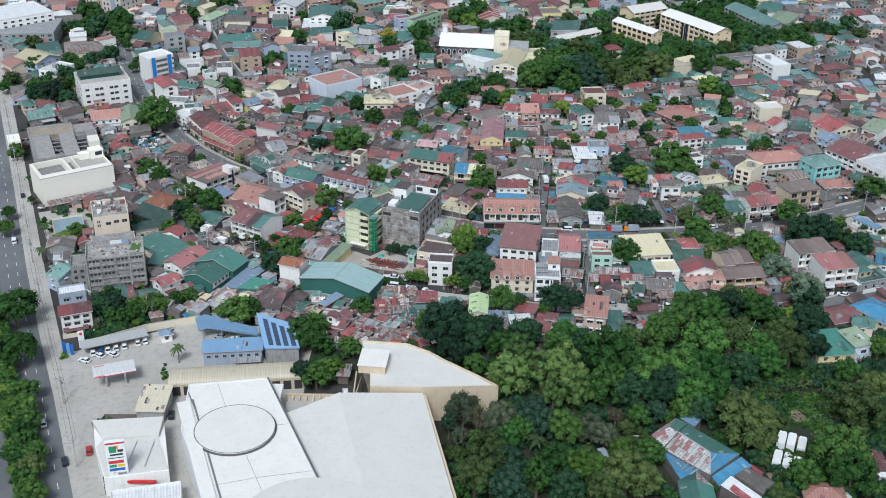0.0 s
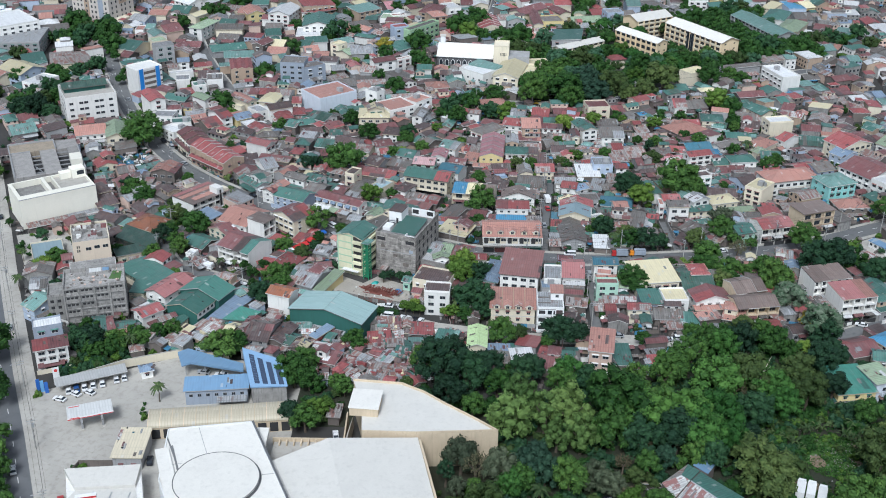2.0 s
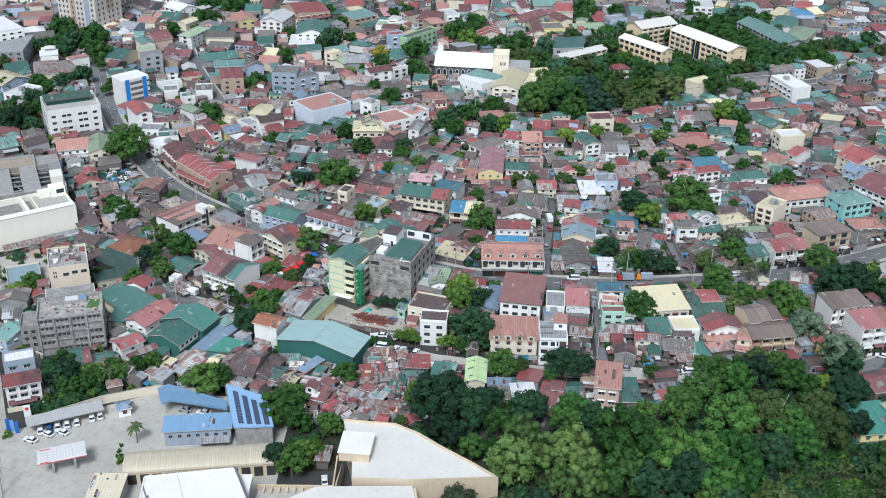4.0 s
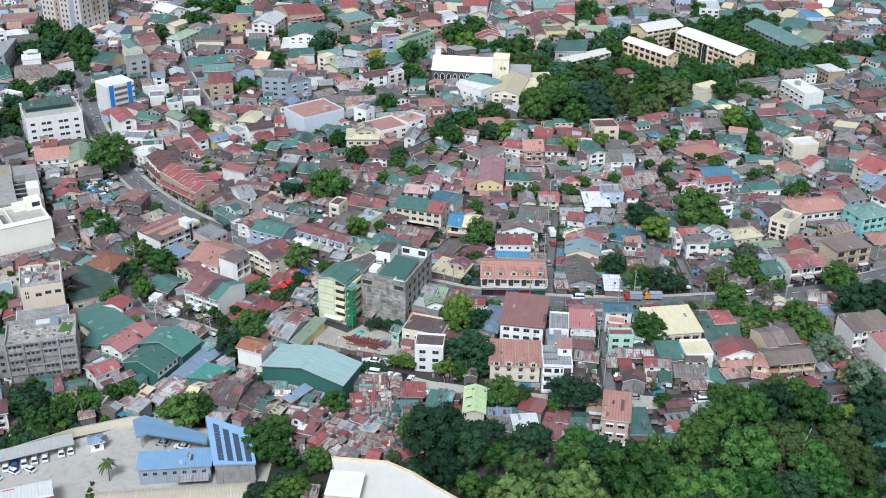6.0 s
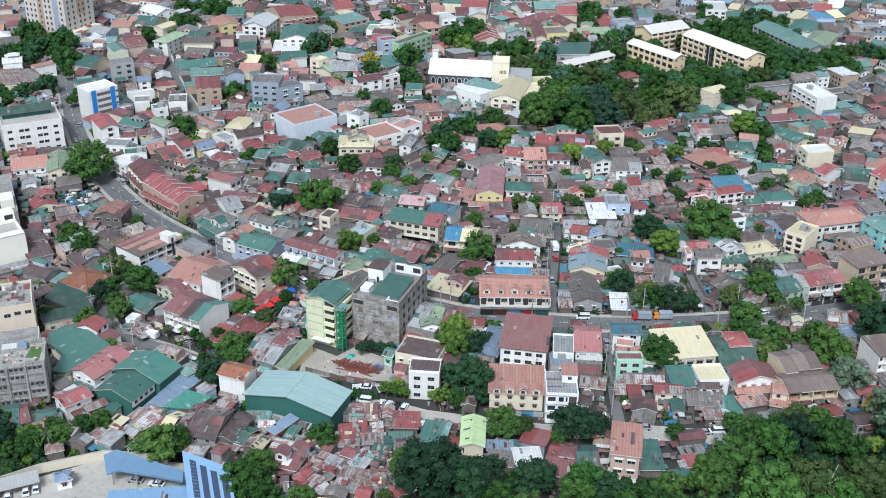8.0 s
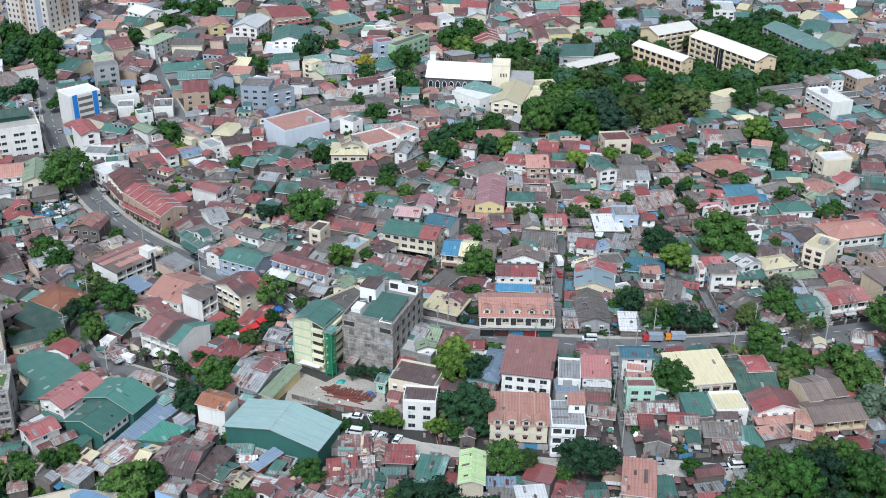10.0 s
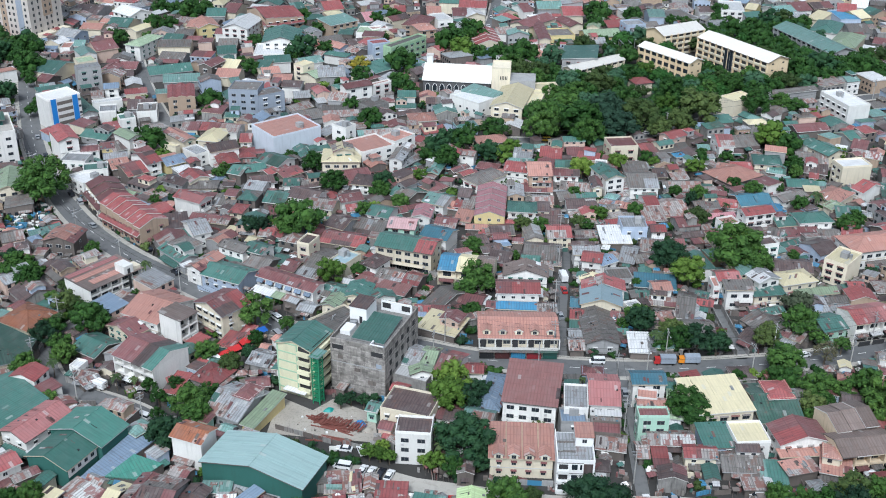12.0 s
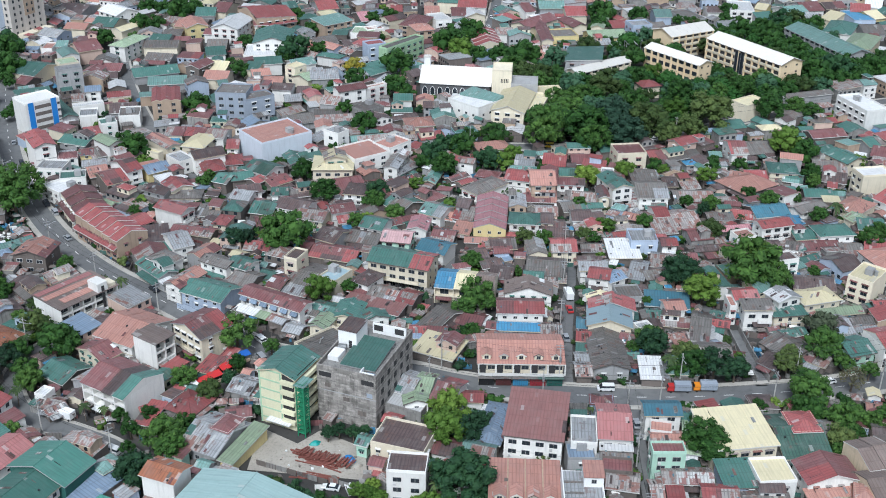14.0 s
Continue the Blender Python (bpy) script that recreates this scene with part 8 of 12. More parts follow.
house(-92.7, 752.0, 7.5, 16.0, 11, 7.0, 'ga', 'maroon', 'white')
house(-81.1, 720.6, 19.6, 24.7, 3, 8.0, 'gb', 'green', 'white')
house(-83.4, 707.8, 21.0, 19.4, 3, 4.0, 'fl', 'white', 'white')
house(-79.2, 685.1, 13.1, 11.4, 14, 6.0, 'ga', 'green', 'white')
house(-84.1, 679.5, 7.5, 12.7, -18, 5.0, 'ga', 'green', 'cream')
house(-81.1, 672.4, 8.7, 10.1, 20, 4.2, 'ga', 'salmon', 'grey')
house(-63.7, 670.8, 6.7, 7.9, -38, 8.0, 'fl', 'cream', 'cream')
house(-63.3, 686.9, 11.9, 10.8, 30, 5.0, 'ga', 'teal', 'white')
house(-49.7, 698.4, 12.8, 6.4, -23, 5.0, 'hp', 'green', 'white')
house(-50.1, 668.2, 13.2, 14.0, 10, 5.2, 'ga', 'pale_grey', 'grey')
house(-73.8, 662.7, 9.2, 10.9, 2, 3.7, 'hp', 'salmon', 'dull')
house(-66.3, 646.6, 9.2, 9.4, -7, 6.0, 'ga', 'brown', 'white')
house(-57.2, 649.5, 6.4, 10.4, 2, 3.7, 'ga', 'brown', 'dull')
house(-58.9, 664.1, 10.8, 6.8, -36, 5.0, 'gb', 'pale_green', 'cream')
house(-54.1, 751.8, 18.5, 13.8, 40, 8.0, 'sa', 'teal', 'tan')
house(-58.3, 774.1, 9.9, 8.6, 24, 6.0, 'hp', 'cream', 'cream')
house(-44.2, 752.0, 19.3, 5.3, 42, 4.2, 'sa', 'green', 'grey')
house(-36.1, 742.5, 12.2, 13.0, -7, 5.0, 'fl', 'pale_green', 'white')
house(-31.1, 747.3, 9.6, 6.2, 23, 5.0, 'fl', 'salmon', 'white')
house(-56.4, 726.8, 12.5, 13.4, 27, 4.2, 'ga', 'grey', 'grey')
house(-50.0, 711.4, 8.4, 10.7, 47, 6.0, 'gb', 'salmon', 'pale_blue')
house(-42.3, 723.4, 8.6, 13.5, 23, 3.7, 'ga', 'brown', 'dull')
house(-28.3, 703.4, 9.8, 7.4, 26, 10.0, 'fl', 'red', 'pale_blue')
house(-14.6, 705.7, 28.6, 5.7, 52, 10.0, 'fl', 'grey', 'leaf')
house(-8.5, 753.3, 12.8, 21.7, -17, 8.0, 'hp', 'maroon', 'tan')
house(-5.0, 737.5, 10.1, 12.5, 21, 9.0, 'hp', 'salmon', 'tan')
house(3.9, 764.4, 9.5, 13.9, 24, 7.0, 'fl', 'white', 'white')
house(-0.4, 789.6, 8.3, 16.1, 3, 4.2, 'ga', 'salmon', 'grey')
house(-20.6, 789.8, 6.4, 12.4, 3, 5.0, 'ga', 'red', 'white')
house(-39.0, 775.8, 7.2, 18.1, 22, 3.7, 'ga', 'pink', 'dull')
house(-62.6, 797.7, 11.7, 18.9, 21, 4.2, 'ga', 'red', 'grey')
house(-29.3, 754.8, 9.4, 9.2, 39, 5.0, 'gb', 'white', 'white')
house(-27.1, 679.1, 16.6, 13.2, 45, 4.2, 'sa', 'green', 'grey')
house(-35.4, 637.9, 13.8, 7.7, 29, 9.0, 'ga', 'maroon', 'white')
house(-24.2, 643.0, 10.9, 3.0, 38, 8.0, 'fl', 'salmon', 'white')
house(-42.7, 631.8, 8.6, 10.9, -13, 5.2, 'ga', 'rust', 'grey')
house(-26.7, 622.7, 11.1, 10.2, 43, 5.2, 'fl', 'grey', 'concrete')
house(-11.3, 634.2, 8.3, 9.1, 2, 6.0, 'ga', 'green', 'white')
house(-10.4, 615.6, 11.9, 4.5, 30, 3.7, 'ga', 'brown', 'dull')
house(-3.6, 605.8, 12.1, 10.6, 12, 5.0, 'hp', 'salmon', 'cream')
house(-84.1, 621.2, 13.7, 13.0, -4, 13.0, 'fl', 'grey', 'slate')
house(-74.3, 618.7, 13.4, 8.6, 35, 11.0, 'fl', 'grey', 'slate')
house(-61.7, 640.7, 7.6, 9.7, 14, 2.8, 'ga', 'pale_grey', 'dull')
house(-51.4, 630.5, 4.4, 5.7, 22, 3.2, 'sa', 'white', 'grey')
house(-61.2, 622.8, 11.7, 8.5, 40, 3.2, 'ga', 'rust', 'grey')
house(-56.1, 612.3, 13.7, 11.9, 23, 3.2, 'ga', 'grey', 'grey')
house(-42.4, 622.3, 14.7, 9.4, 2, 2.8, 'ga', 'grey', 'dull')
house(-40.0, 610.7, 15.6, 7.1, 10, 4.0, 'sa', 'rust', 'white')
house(23.3, 797.7, 16.3, 14.1, -6, 6.0, 'ga', 'red', 'white')
house(23.1, 780.9, 11.6, 12.0, 15, 5.0, 'gb', 'white', 'cream')
house(14.7, 783.7, 8.0, 15.8, 3, 5.0, 'ga', 'maroon', 'white')
house(28.3, 730.7, 14.9, 24.7, 10, 5.0, 'st5', 'red', 'cream')
house(56.6, 763.0, 12.6, 27.0, -42, 6.0, 'gb', 'maroon', 'cream')
house(52.6, 794.0, 6.6, 16.7, 25, 5.0, 'ga', 'maroon', 'white')
house(68.7, 801.4, 14.8, 15.3, 3, 5.2, 'ga', 'teal', 'grey')
house(59.7, 747.7, 6.5, 43.9, 3, 6.0, 'gb', 'maroon', 'cream')
house(70.1, 742.2, 14.0, 14.7, 11, 5.0, 'fl', 'grey', 'yellow')
house(81.4, 789.1, 11.9, 19.7, 3, 5.0, 'ga', 'red', 'cream')
house(77.9, 765.6, 9.0, 17.4, 25, 5.0, 'gb', 'maroon', 'cream')
house(72.9, 767.8, 6.6, 7.7, 13, 2.8, 'ga', 'red', 'dull')
house(93.0, 763.7, 7.1, 24.8, -15, 6.0, 'gb', 'pale_green', 'cream')
house(92.9, 743.3, 20.5, 13.7, 12, 5.0, 'ga', 'pale_green', 'yellow')
house(113.1, 757.0, 11.5, 10.8, 14, 7.0, 'fl', 'pale_grey', 'pale_blue')
house(123.2, 762.0, 8.6, 10.2, 18, 5.0, 'ga', 'grey', 'tan')
house(103.2, 770.6, 10.2, 13.8, 16, 2.8, 'ga', 'red', 'dull')
house(129.9, 782.9, 9.6, 14.5, 3, 6.0, 'ga', 'teal', 'pale_blue')
house(104.0, 779.2, 5.8, 13.0, 27, 5.0, 'gb', 'red', 'cream')
house(29.9, 704.7, 17.9, 12.8, 27, 4.2, 'sa', 'slate_blue', 'grey')
house(76.9, 698.0, 17.9, 23.4, -9, 7.0, 'sb', 'green', 'grey')
house(101.9, 657.9, 9.3, 9.3, 18, 6.0, 'hp', 'red', 'cream')
house(144.3, 782.1, 12.6, 21.7, 19, 5.2, 'fl', 'grey', 'grey')
house(161.5, 793.2, 8.8, 12.4, 3, 6.0, 'ga', 'brown', 'white')
house(176.8, 792.3, 13.5, 22.0, -7, 8.0, 'fl', 'white', 'white')
house(192.4, 800.4, 6.6, 12.1, -31, 6.0, 'ga', 'cream', 'yellow')
house(186.2, 781.9, 10.6, 17.8, 16, 5.2, 'ga', 'green', 'grey')
house(205.5, 789.1, 13.1, 18.8, 19, 7.0, 'ga', 'teal', 'white')
house(218.3, 803.0, 12.7, 19.0, 14, 6.0, 'ga', 'maroon', 'white')
house(213.7, 783.4, 11.0, 20.2, -29, 5.0, 'ga', 'pale_grey', 'white')
house(231.0, 785.5, 9.0, 22.3, -49, 5.0, 'ga', 'cream', 'cream')
house(247.0, 796.1, 10.7, 21.7, -17, 7.0, 'ga', 'red', 'white')
house(240.2, 779.0, 12.2, 21.5, 3, 7.0, 'fl', 'blue', 'pale_blue')
house(260.6, 811.6, 9.4, 19.3, -21, 6.0, 'ga', 'white', 'white')
house(248.9, 785.2, 9.6, 16.2, 25, 6.0, 'ga', 'cream', 'yellow')
house(224.3, 758.8, 14.8, 25.0, -28, 6.0, 'hp', 'green', 'white')
house(226.1, 729.4, 14.2, 27.1, -31, 7.0, 'hp', 'pale_green', 'cream')
house(241.4, 761.9, 11.9, 16.8, 3, 4.2, 'ga', 'grey', 'grey')
house(172.6, 648.5, 27.3, 6.1, 19, 5.2, 'ga', 'grey', 'grey')
house(143.2, 631.8, 13.9, 9.3, 34, 7.0, 'fl', 'cream', 'cream')
house(190.6, 624.2, 22.0, 11.5, -73, 9.6, 'fl', 'white', 'white')
house(-150.2, 565.1, 8.3, 16.7, 32, 11.0, 'gb', 'red', 'white')
house(-141.9, 584.9, 12.9, 9.8, -20, 3.2, 'ga', 'green', 'grey')
house(-143.1, 571.0, 6.5, 8.4, 29, 2.8, 'ga', 'grey', 'dull')
house(-133.5, 567.6, 5.3, 6.9, 15, 5.0, 'ga', 'maroon', 'yellow')
house(-130.6, 569.4, 5.6, 11.9, 33, 4.2, 'ga', 'brown', 'grey')
house(-125.3, 570.4, 6.6, 11.7, 48, 9.0, 'gb', 'pale_green', 'white')
house(-132.5, 533.3, 11.2, 9.2, -41, 5.0, 'fl', 'white', 'white')
house(-141.1, 550.9, 10.4, 9.0, -4, 6.0, 'fl', 'pale_grey', 'white')
house(-130.7, 541.4, 9.4, 7.6, 15, 6.0, 'fl', 'green', 'white')
house(-123.6, 547.4, 7.3, 11.3, 28, 5.7, 'ga', 'salmon', 'dull')
house(-117.2, 541.8, 8.4, 14.2, 40, 5.7, 'ga', 'maroon', 'dull')
house(-112.4, 547.4, 6.5, 13.9, 43, 8.0, 'ga', 'maroon', 'white')
house(-102.5, 550.3, 9.3, 9.1, 38, 6.0, 'ga', 'slate_blue', 'yellow')
house(-111.0, 572.0, 14.9, 3.0, -29, 4.0, 'fl', 'cream', 'cream')
house(-118.4, 515.2, 18.1, 11.5, -57, 8.0, 'sw3', 'maroon', 'cream')
house(-104.5, 497.5, 24.6, 11.9, -42, 7.4, 'sw6', 'red', 'tan')
house(-113.7, 521.5, 4.0, 10.0, 59, 5.0, 'gb', 'pale_green', 'white')
house(-96.5, 532.5, 10.1, 7.3, -28, 5.2, 'ga', 'brown', 'grey')
house(-90.7, 535.3, 8.5, 9.9, 38, 6.0, 'gb', 'red', 'cream')
house(-86.4, 531.1, 11.2, 7.5, 2, 4.0, 'hp', 'grey', 'cream')
house(-86.7, 513.1, 7.6, 12.5, 61, 7.0, 'gb', 'red', 'white')
house(-77.7, 501.7, 15.1, 7.0, -15, 3.7, 'ga', 'maroon', 'dull')
house(-90.0, 497.3, 8.8, 11.0, 15, 4.0, 'sa', 'brown', 'white')
house(-80.7, 490.3, 6.7, 12.6, 31, 6.0, 'ga', 'pale_grey', 'white')
house(-68.8, 507.7, 5.2, 7.7, -13, 5.0, 'hp', 'red', 'cream')
house(-74.8, 519.2, 8.6, 10.9, -14, 3.2, 'ga', 'grey', 'grey')
house(-71.7, 523.4, 4.3, 6.4, -11, 2.8, 'ga', 'brown', 'dull')
house(-105.7, 578.1, 6.4, 16.3, 43, 6.0, 'gb', 'salmon', 'cream')
house(-91.1, 578.9, 9.6, 15.2, -12, 6.0, 'hp', 'cream', 'cream')
house(-95.0, 592.0, 9.2, 9.7, 2, 4.7, 'hp', 'red', 'dull')
house(-87.6, 587.5, 13.4, 10.4, -11, 6.0, 'ga', 'maroon', 'white')
house(-85.3, 563.6, 12.4, 9.6, 29, 7.0, 'ga', 'brown', 'white')
house(-95.5, 562.4, 6.8, 10.0, 44, 5.0, 'fl', 'pale_grey', 'white')
house(-81.9, 556.0, 8.6, 11.2, 21, 4.7, 'hp', 'red', 'dull')
house(-74.5, 544.5, 6.2, 9.5, -23, 4.7, 'ga', 'green', 'dull')
house(-124.3, 480.8, 11.5, 10.6, -8, 6.7, 'gb', 'salmon', 'dull')
house(-135.6, 492.1, 11.5, 3.5, 42, 3.2, 'ga', 'teal', 'grey')
house(-60.5, 578.8, 18.9, 22.7, -52, 10.0, 'fl', 'salmon', 'ice', False)
house(-77.4, 578.6, 4.9, 10.5, 2, 5.0, 'ga', 'red', 'white')
house(-75.1, 564.8, 6.5, 10.4, 12, 3.7, 'hp', 'red', 'dull')
house(-61.3, 552.0, 11.3, 11.0, -33, 6.0, 'ga', 'green', 'white')
house(-69.3, 547.0, 8.5, 8.4, 20, 4.7, 'ga', 'green', 'dull')
house(-61.5, 545.3, 10.3, 6.3, 53, 4.7, 'ga', 'red', 'dull')
house(-56.0, 545.4, 9.4, 8.4, 44, 3.7, 'ga', 'maroon', 'dull')
house(-51.6, 566.6, 6.9, 11.6, 26, 4.2, 'gb', 'green', 'grey')
house(-46.6, 570.0, 8.5, 7.6, 31, 4.2, 'ga', 'green', 'grey')
house(-35.1, 555.2, 15.5, 14.1, 2, 7.0, 'hp', 'cream', 'cream')
house(-30.4, 543.8, 13.3, 14.8, 24, 2.8, 'ga', 'maroon', 'dull')
house(-24.7, 535.5, 8.0, 10.4, -9, 5.0, 'hp', 'brown', 'white')
house(-24.8, 565.2, 15.8, 15.3, 35, 8.0, 'fl', 'salmon', 'white')
house(-13.5, 574.1, 12.4, 9.4, 49, 8.0, 'fl', 'salmon', 'white')
house(-36.3, 580.7, 7.9, 6.6, -37, 10.0, 'fl', 'pale_grey', 'white')
house(-11.2, 561.8, 5.9, 17.7, -14, 6.0, 'gb', 'pale_grey', 'white')
house(-7.8, 559.6, 14.2, 4.4, 54, 3.2, 'ga', 'pale_grey', 'grey')
house(-23.6, 586.2, 15.1, 12.5, 14, 4.2, 'ga', 'teal', 'grey')
house(-7.6, 549.5, 6.0, 6.0, 28, 2.8, 'ga', 'maroon', 'dull')
house(3.0, 550.9, 5.5, 13.4, -15, 3.7, 'gb', 'teal', 'dull')
house(-64.1, 533.8, 8.2, 8.8, 20, 5.0, 'ga', 'brown', 'white')
house(-56.2, 521.2, 8.5, 11.2, -14, 3.7, 'ga', 'green', 'dull')
house(-65.1, 528.9, 7.8, 9.0, -16, 5.0, 'ga', 'pale_grey', 'white')
house(-45.4, 521.4, 12.3, 9.9, -21, 5.0, 'ga', 'brown', 'white')
house(-61.4, 528.6, 6.6, 5.6, -15, 2.8, 'ga', 'maroon', 'dull')
house(-52.4, 532.5, 6.1, 7.6, 2, 5.0, 'ga', 'green', 'white')
house(-45.6, 534.3, 8.4, 7.8, 19, 3.7, 'ga', 'grey', 'dull')
house(-54.2, 512.4, 8.8, 8.0, 17, 2.8, 'ga', 'maroon', 'dull')
house(-38.4, 513.0, 10.5, 9.4, -16, 5.0, 'ga', 'rust', 'cream')
house(-30.3, 499.0, 8.1, 10.8, -30, 4.2, 'ga', 'brown', 'grey')
house(-28.9, 516.5, 8.6, 7.6, 21, 6.0, 'ga', 'maroon', 'white')
house(-26.2, 513.1, 8.1, 6.9, 18, 3.7, 'ga', 'red', 'dull')
house(-19.0, 500.2, 11.4, 10.2, -20, 2.8, 'ga', 'grey', 'dull')
house(-7.5, 526.2, 10.1, 11.7, -43, 3.7, 'ga', 'green', 'dull')
house(4.8, 518.4, 9.1, 10.8, -29, 5.0, 'ga', 'teal', 'white')
house(-16.0, 506.7, 8.6, 9.7, -23, 5.0, 'ga', 'green', 'white')
house(-12.8, 511.7, 10.7, 6.5, 27, 2.8, 'ga', 'rust', 'dull')
house(-7.8, 491.0, 9.8, 9.2, -10, 8.0, 'ga', 'pale_pink', 'mint')
house(-1.1, 504.5, 6.8, 9.9, -9, 6.0, 'gb', 'pink', 'white')
house(4.8, 489.5, 10.4, 9.7, -26, 5.0, 'ga', 'sea_blue', 'white')
house(7.6, 502.4, 7.9, 10.5, -14, 2.8, 'ga', 'maroon', 'dull')
house(8.5, 518.7, 6.3, 8.0, -20, 2.8, 'ga', 'salmon', 'dull')
long_ = house(-5.5, 474.3, 20.4, 11.6, -18, 8.6, 'ga', 'green', 'cream')
long_end = Shape()
for t in roof_faces("ga", 19.8, 11.0, 8.6, 0.57)[0]:
    a, b, c, e = (Vector(q) for q in t)
    if a.x > b.x:
        a, b, c, e = b, a, e, c
    f = [a.lerp(b, 0.68), b, c, e.lerp(c, 0.68)]
    long_end.face([q + Vector((0, 0, 0.08)) for q in (f if t[0][0] < t[1][0] else f[::-1])])
part("roof_end", long_end.mesh("roof_end", ROOF["red"], uvs=True), long_)
house(-39.4, 473.9, 4.7, 7.4, -23, 9.0, 'fl', 'brown', 'cream')
house(-53.8, 493.1, 9.8, 8.0, -10, 2.8, 'ga', 'red', 'dull')
house(-28.1, 488.4, 15.9, 10.3, -17, 2.8, 'ga', 'maroon', 'dull')
house(26.5, 583.2, 13.8, 9.7, 17, 3.7, 'hp', 'salmon', 'dull')
house(20.7, 573.8, 6.3, 5.8, 13, 2.8, 'ga', 'red', 'dull')
house(15.3, 562.0, 8.7, 5.8, -17, 6.0, 'ga', 'red', 'white')
house(12.3, 550.9, 8.6, 3.9, 41, 3.7, 'ga', 'maroon', 'dull')
house(22.2, 535.4, 8.7, 16.2, -46, 7.0, 'hp', 'grey', 'white')
house(21.3, 542.4, 6.0, 8.3, 17, 3.7, 'ga', 'maroon', 'dull')
house(39.8, 570.4, 7.8, 12.3, -11, 2.8, 'ga', 'pale_grey', 'dull')
house(51.4, 571.4, 8.9, 13.6, -9, 2.8, 'ga', 'red', 'dull')
house(62.6, 572.5, 9.9, 10.6, 2, 2.8, 'ga', 'maroon', 'dull')
house(45.9, 576.8, 5.5, 3.0, 21, 3.2, 'ga', 'teal', 'grey')
house(36.7, 547.9, 11.2, 10.6, -15, 6.0, 'ga', 'red', 'white')
house(37.7, 559.3, 10.5, 5.6, -7, 3.7, 'ga', 'teal', 'dull')
house(43.5, 541.1, 9.3, 14.8, 2, 8.0, 'ga', 'salmon', 'tan')
house(43.2, 534.8, 10.9, 10.1, -3, 2.8, 'sa', 'salmon', 'dull')
house(56.2, 553.8, 9.6, 7.7, -5, 5.0, 'ga', 'green', 'white')
house(54.5, 542.6, 10.4, 6.9, -4, 6.0, 'ga', 'maroon', 'white')
house(58.6, 536.7, 12.8, 9.2, -12, 2.8, 'ga', 'grey', 'dull')
house(60.3, 525.2, 7.9, 4.8, 9, 4.0, 'ga', 'green', 'white')
house(65.2, 532.9, 4.1, 10.1, 2, 6.0, 'gb', 'brown', 'cream')
house(70.4, 538.9, 8.5, 13.7, 19, 8.0, 'gb', 'green', 'white')
house(69.7, 553.7, 4.9, 6.7, -11, 5.0, 'fl', 'pale_grey', 'white')
house(68.8, 550.5, 3.2, 9.9, -17, 2.8, 'ga', 'teal', 'dull')
house(80.4, 572.2, 11.9, 10.7, 8, 7.0, 'fl', 'maroon', 'cream')
house(91.0, 575.1, 6.3, 11.1, 18, 3.7, 'ga', 'red', 'dull')
house(83.3, 556.6, 10.0, 12.1, 8, 2.8, 'ga', 'grey', 'dull')
house(83.6, 538.4, 11.4, 15.4, 2, 5.0, 'ga', 'grey', 'white')
house(92.4, 548.9, 5.3, 9.6, 2, 3.7, 'ga', 'brown', 'dull')
house(23.9, 513.4, 11.0, 23.6, -5, 6.0, 'st5', 'pink', 'yellow')
house(35.3, 509.7, 10.7, 9.2, -5, 6.0, 'hp', 'green', 'white')
house(45.0, 509.2, 8.7, 14.4, -4, 2.8, 'ga', 'brown', 'dull')
house(18.9, 499.2, 8.8, 4.4, -4, 2.8, 'ga', 'salmon', 'dull')
house(27.0, 496.7, 8.6, 9.1, 7, 2.8, 'ga', 'brown', 'dull')
house(47.0, 492.0, 8.4, 10.4, 2, 5.0, 'ga', 'red', 'cream')
house(55.4, 515.4, 6.9, 9.3, 2, 5.0, 'ga', 'brown', 'white')
house(74.9, 519.2, 7.2, 5.7, -25, 2.8, 'ga', 'salmon', 'dull')
house(82.5, 514.7, 8.2, 18.5, 11, 2.8, 'ga', 'rust', 'dull')
house(74.0, 496.5, 9.1, 9.4, 2, 6.0, 'fl', 'pale_grey', 'pale_blue')
house(67.0, 492.0, 10.6, 12.4, 2, 3.2, 'sa', 'white', 'dull')
house(57.1, 494.5, 7.6, 6.3, 2, 2.8, 'ga', 'grey', 'dull')
house(66.5, 504.8, 7.0, 4.3, 9, 2.8, 'ga', 'maroon', 'dull')
house(82.6, 495.1, 5.3, 6.3, 2, 5.0, 'ga', 'maroon', 'white')
house(15.6, 519.7, 7.2, 13.4, -17, 3.7, 'ga', 'maroon', 'dull')
house(14.9, 509.3, 6.1, 11.4, -19, 2.8, 'ga', 'salmon', 'dull')
house(104.6, 585.7, 9.5, 7.8, 34, 6.0, 'ga', 'red', 'peach')
house(124.0, 577.0, 6.8, 14.6, 2, 7.0, 'ga', 'red', 'white')
house(132.5, 586.7, 15.1, 13.6, 14, 2.8, 'ga', 'grey', 'dull')
house(102.2, 578.1, 15.1, 8.0, 25, 2.8, 'ga', 'grey', 'dull')
house(103.4, 564.4, 4.8, 4.4, 16, 5.2, 'hp', 'blue', 'grey')
house(138.7, 560.5, 11.2, 10.6, -7, 5.0, 'hp', 'green', 'cream')
house(142.0, 556.0, 7.3, 9.0, -20, 2.8, 'ga', 'green', 'dull')
house(166.6, 570.9, 10.6, 12.1, 28, 6.0, 'gb', 'green', 'cream')
house(161.2, 581.6, 7.5, 6.4, 26, 5.0, 'ga', 'green', 'white')
house(154.6, 579.0, 8.7, 9.0, -18, 2.8, 'ga', 'pale_grey', 'dull')
house(159.2, 567.8, 12.7, 14.8, -11, 2.8, 'ga', 'grey', 'dull')
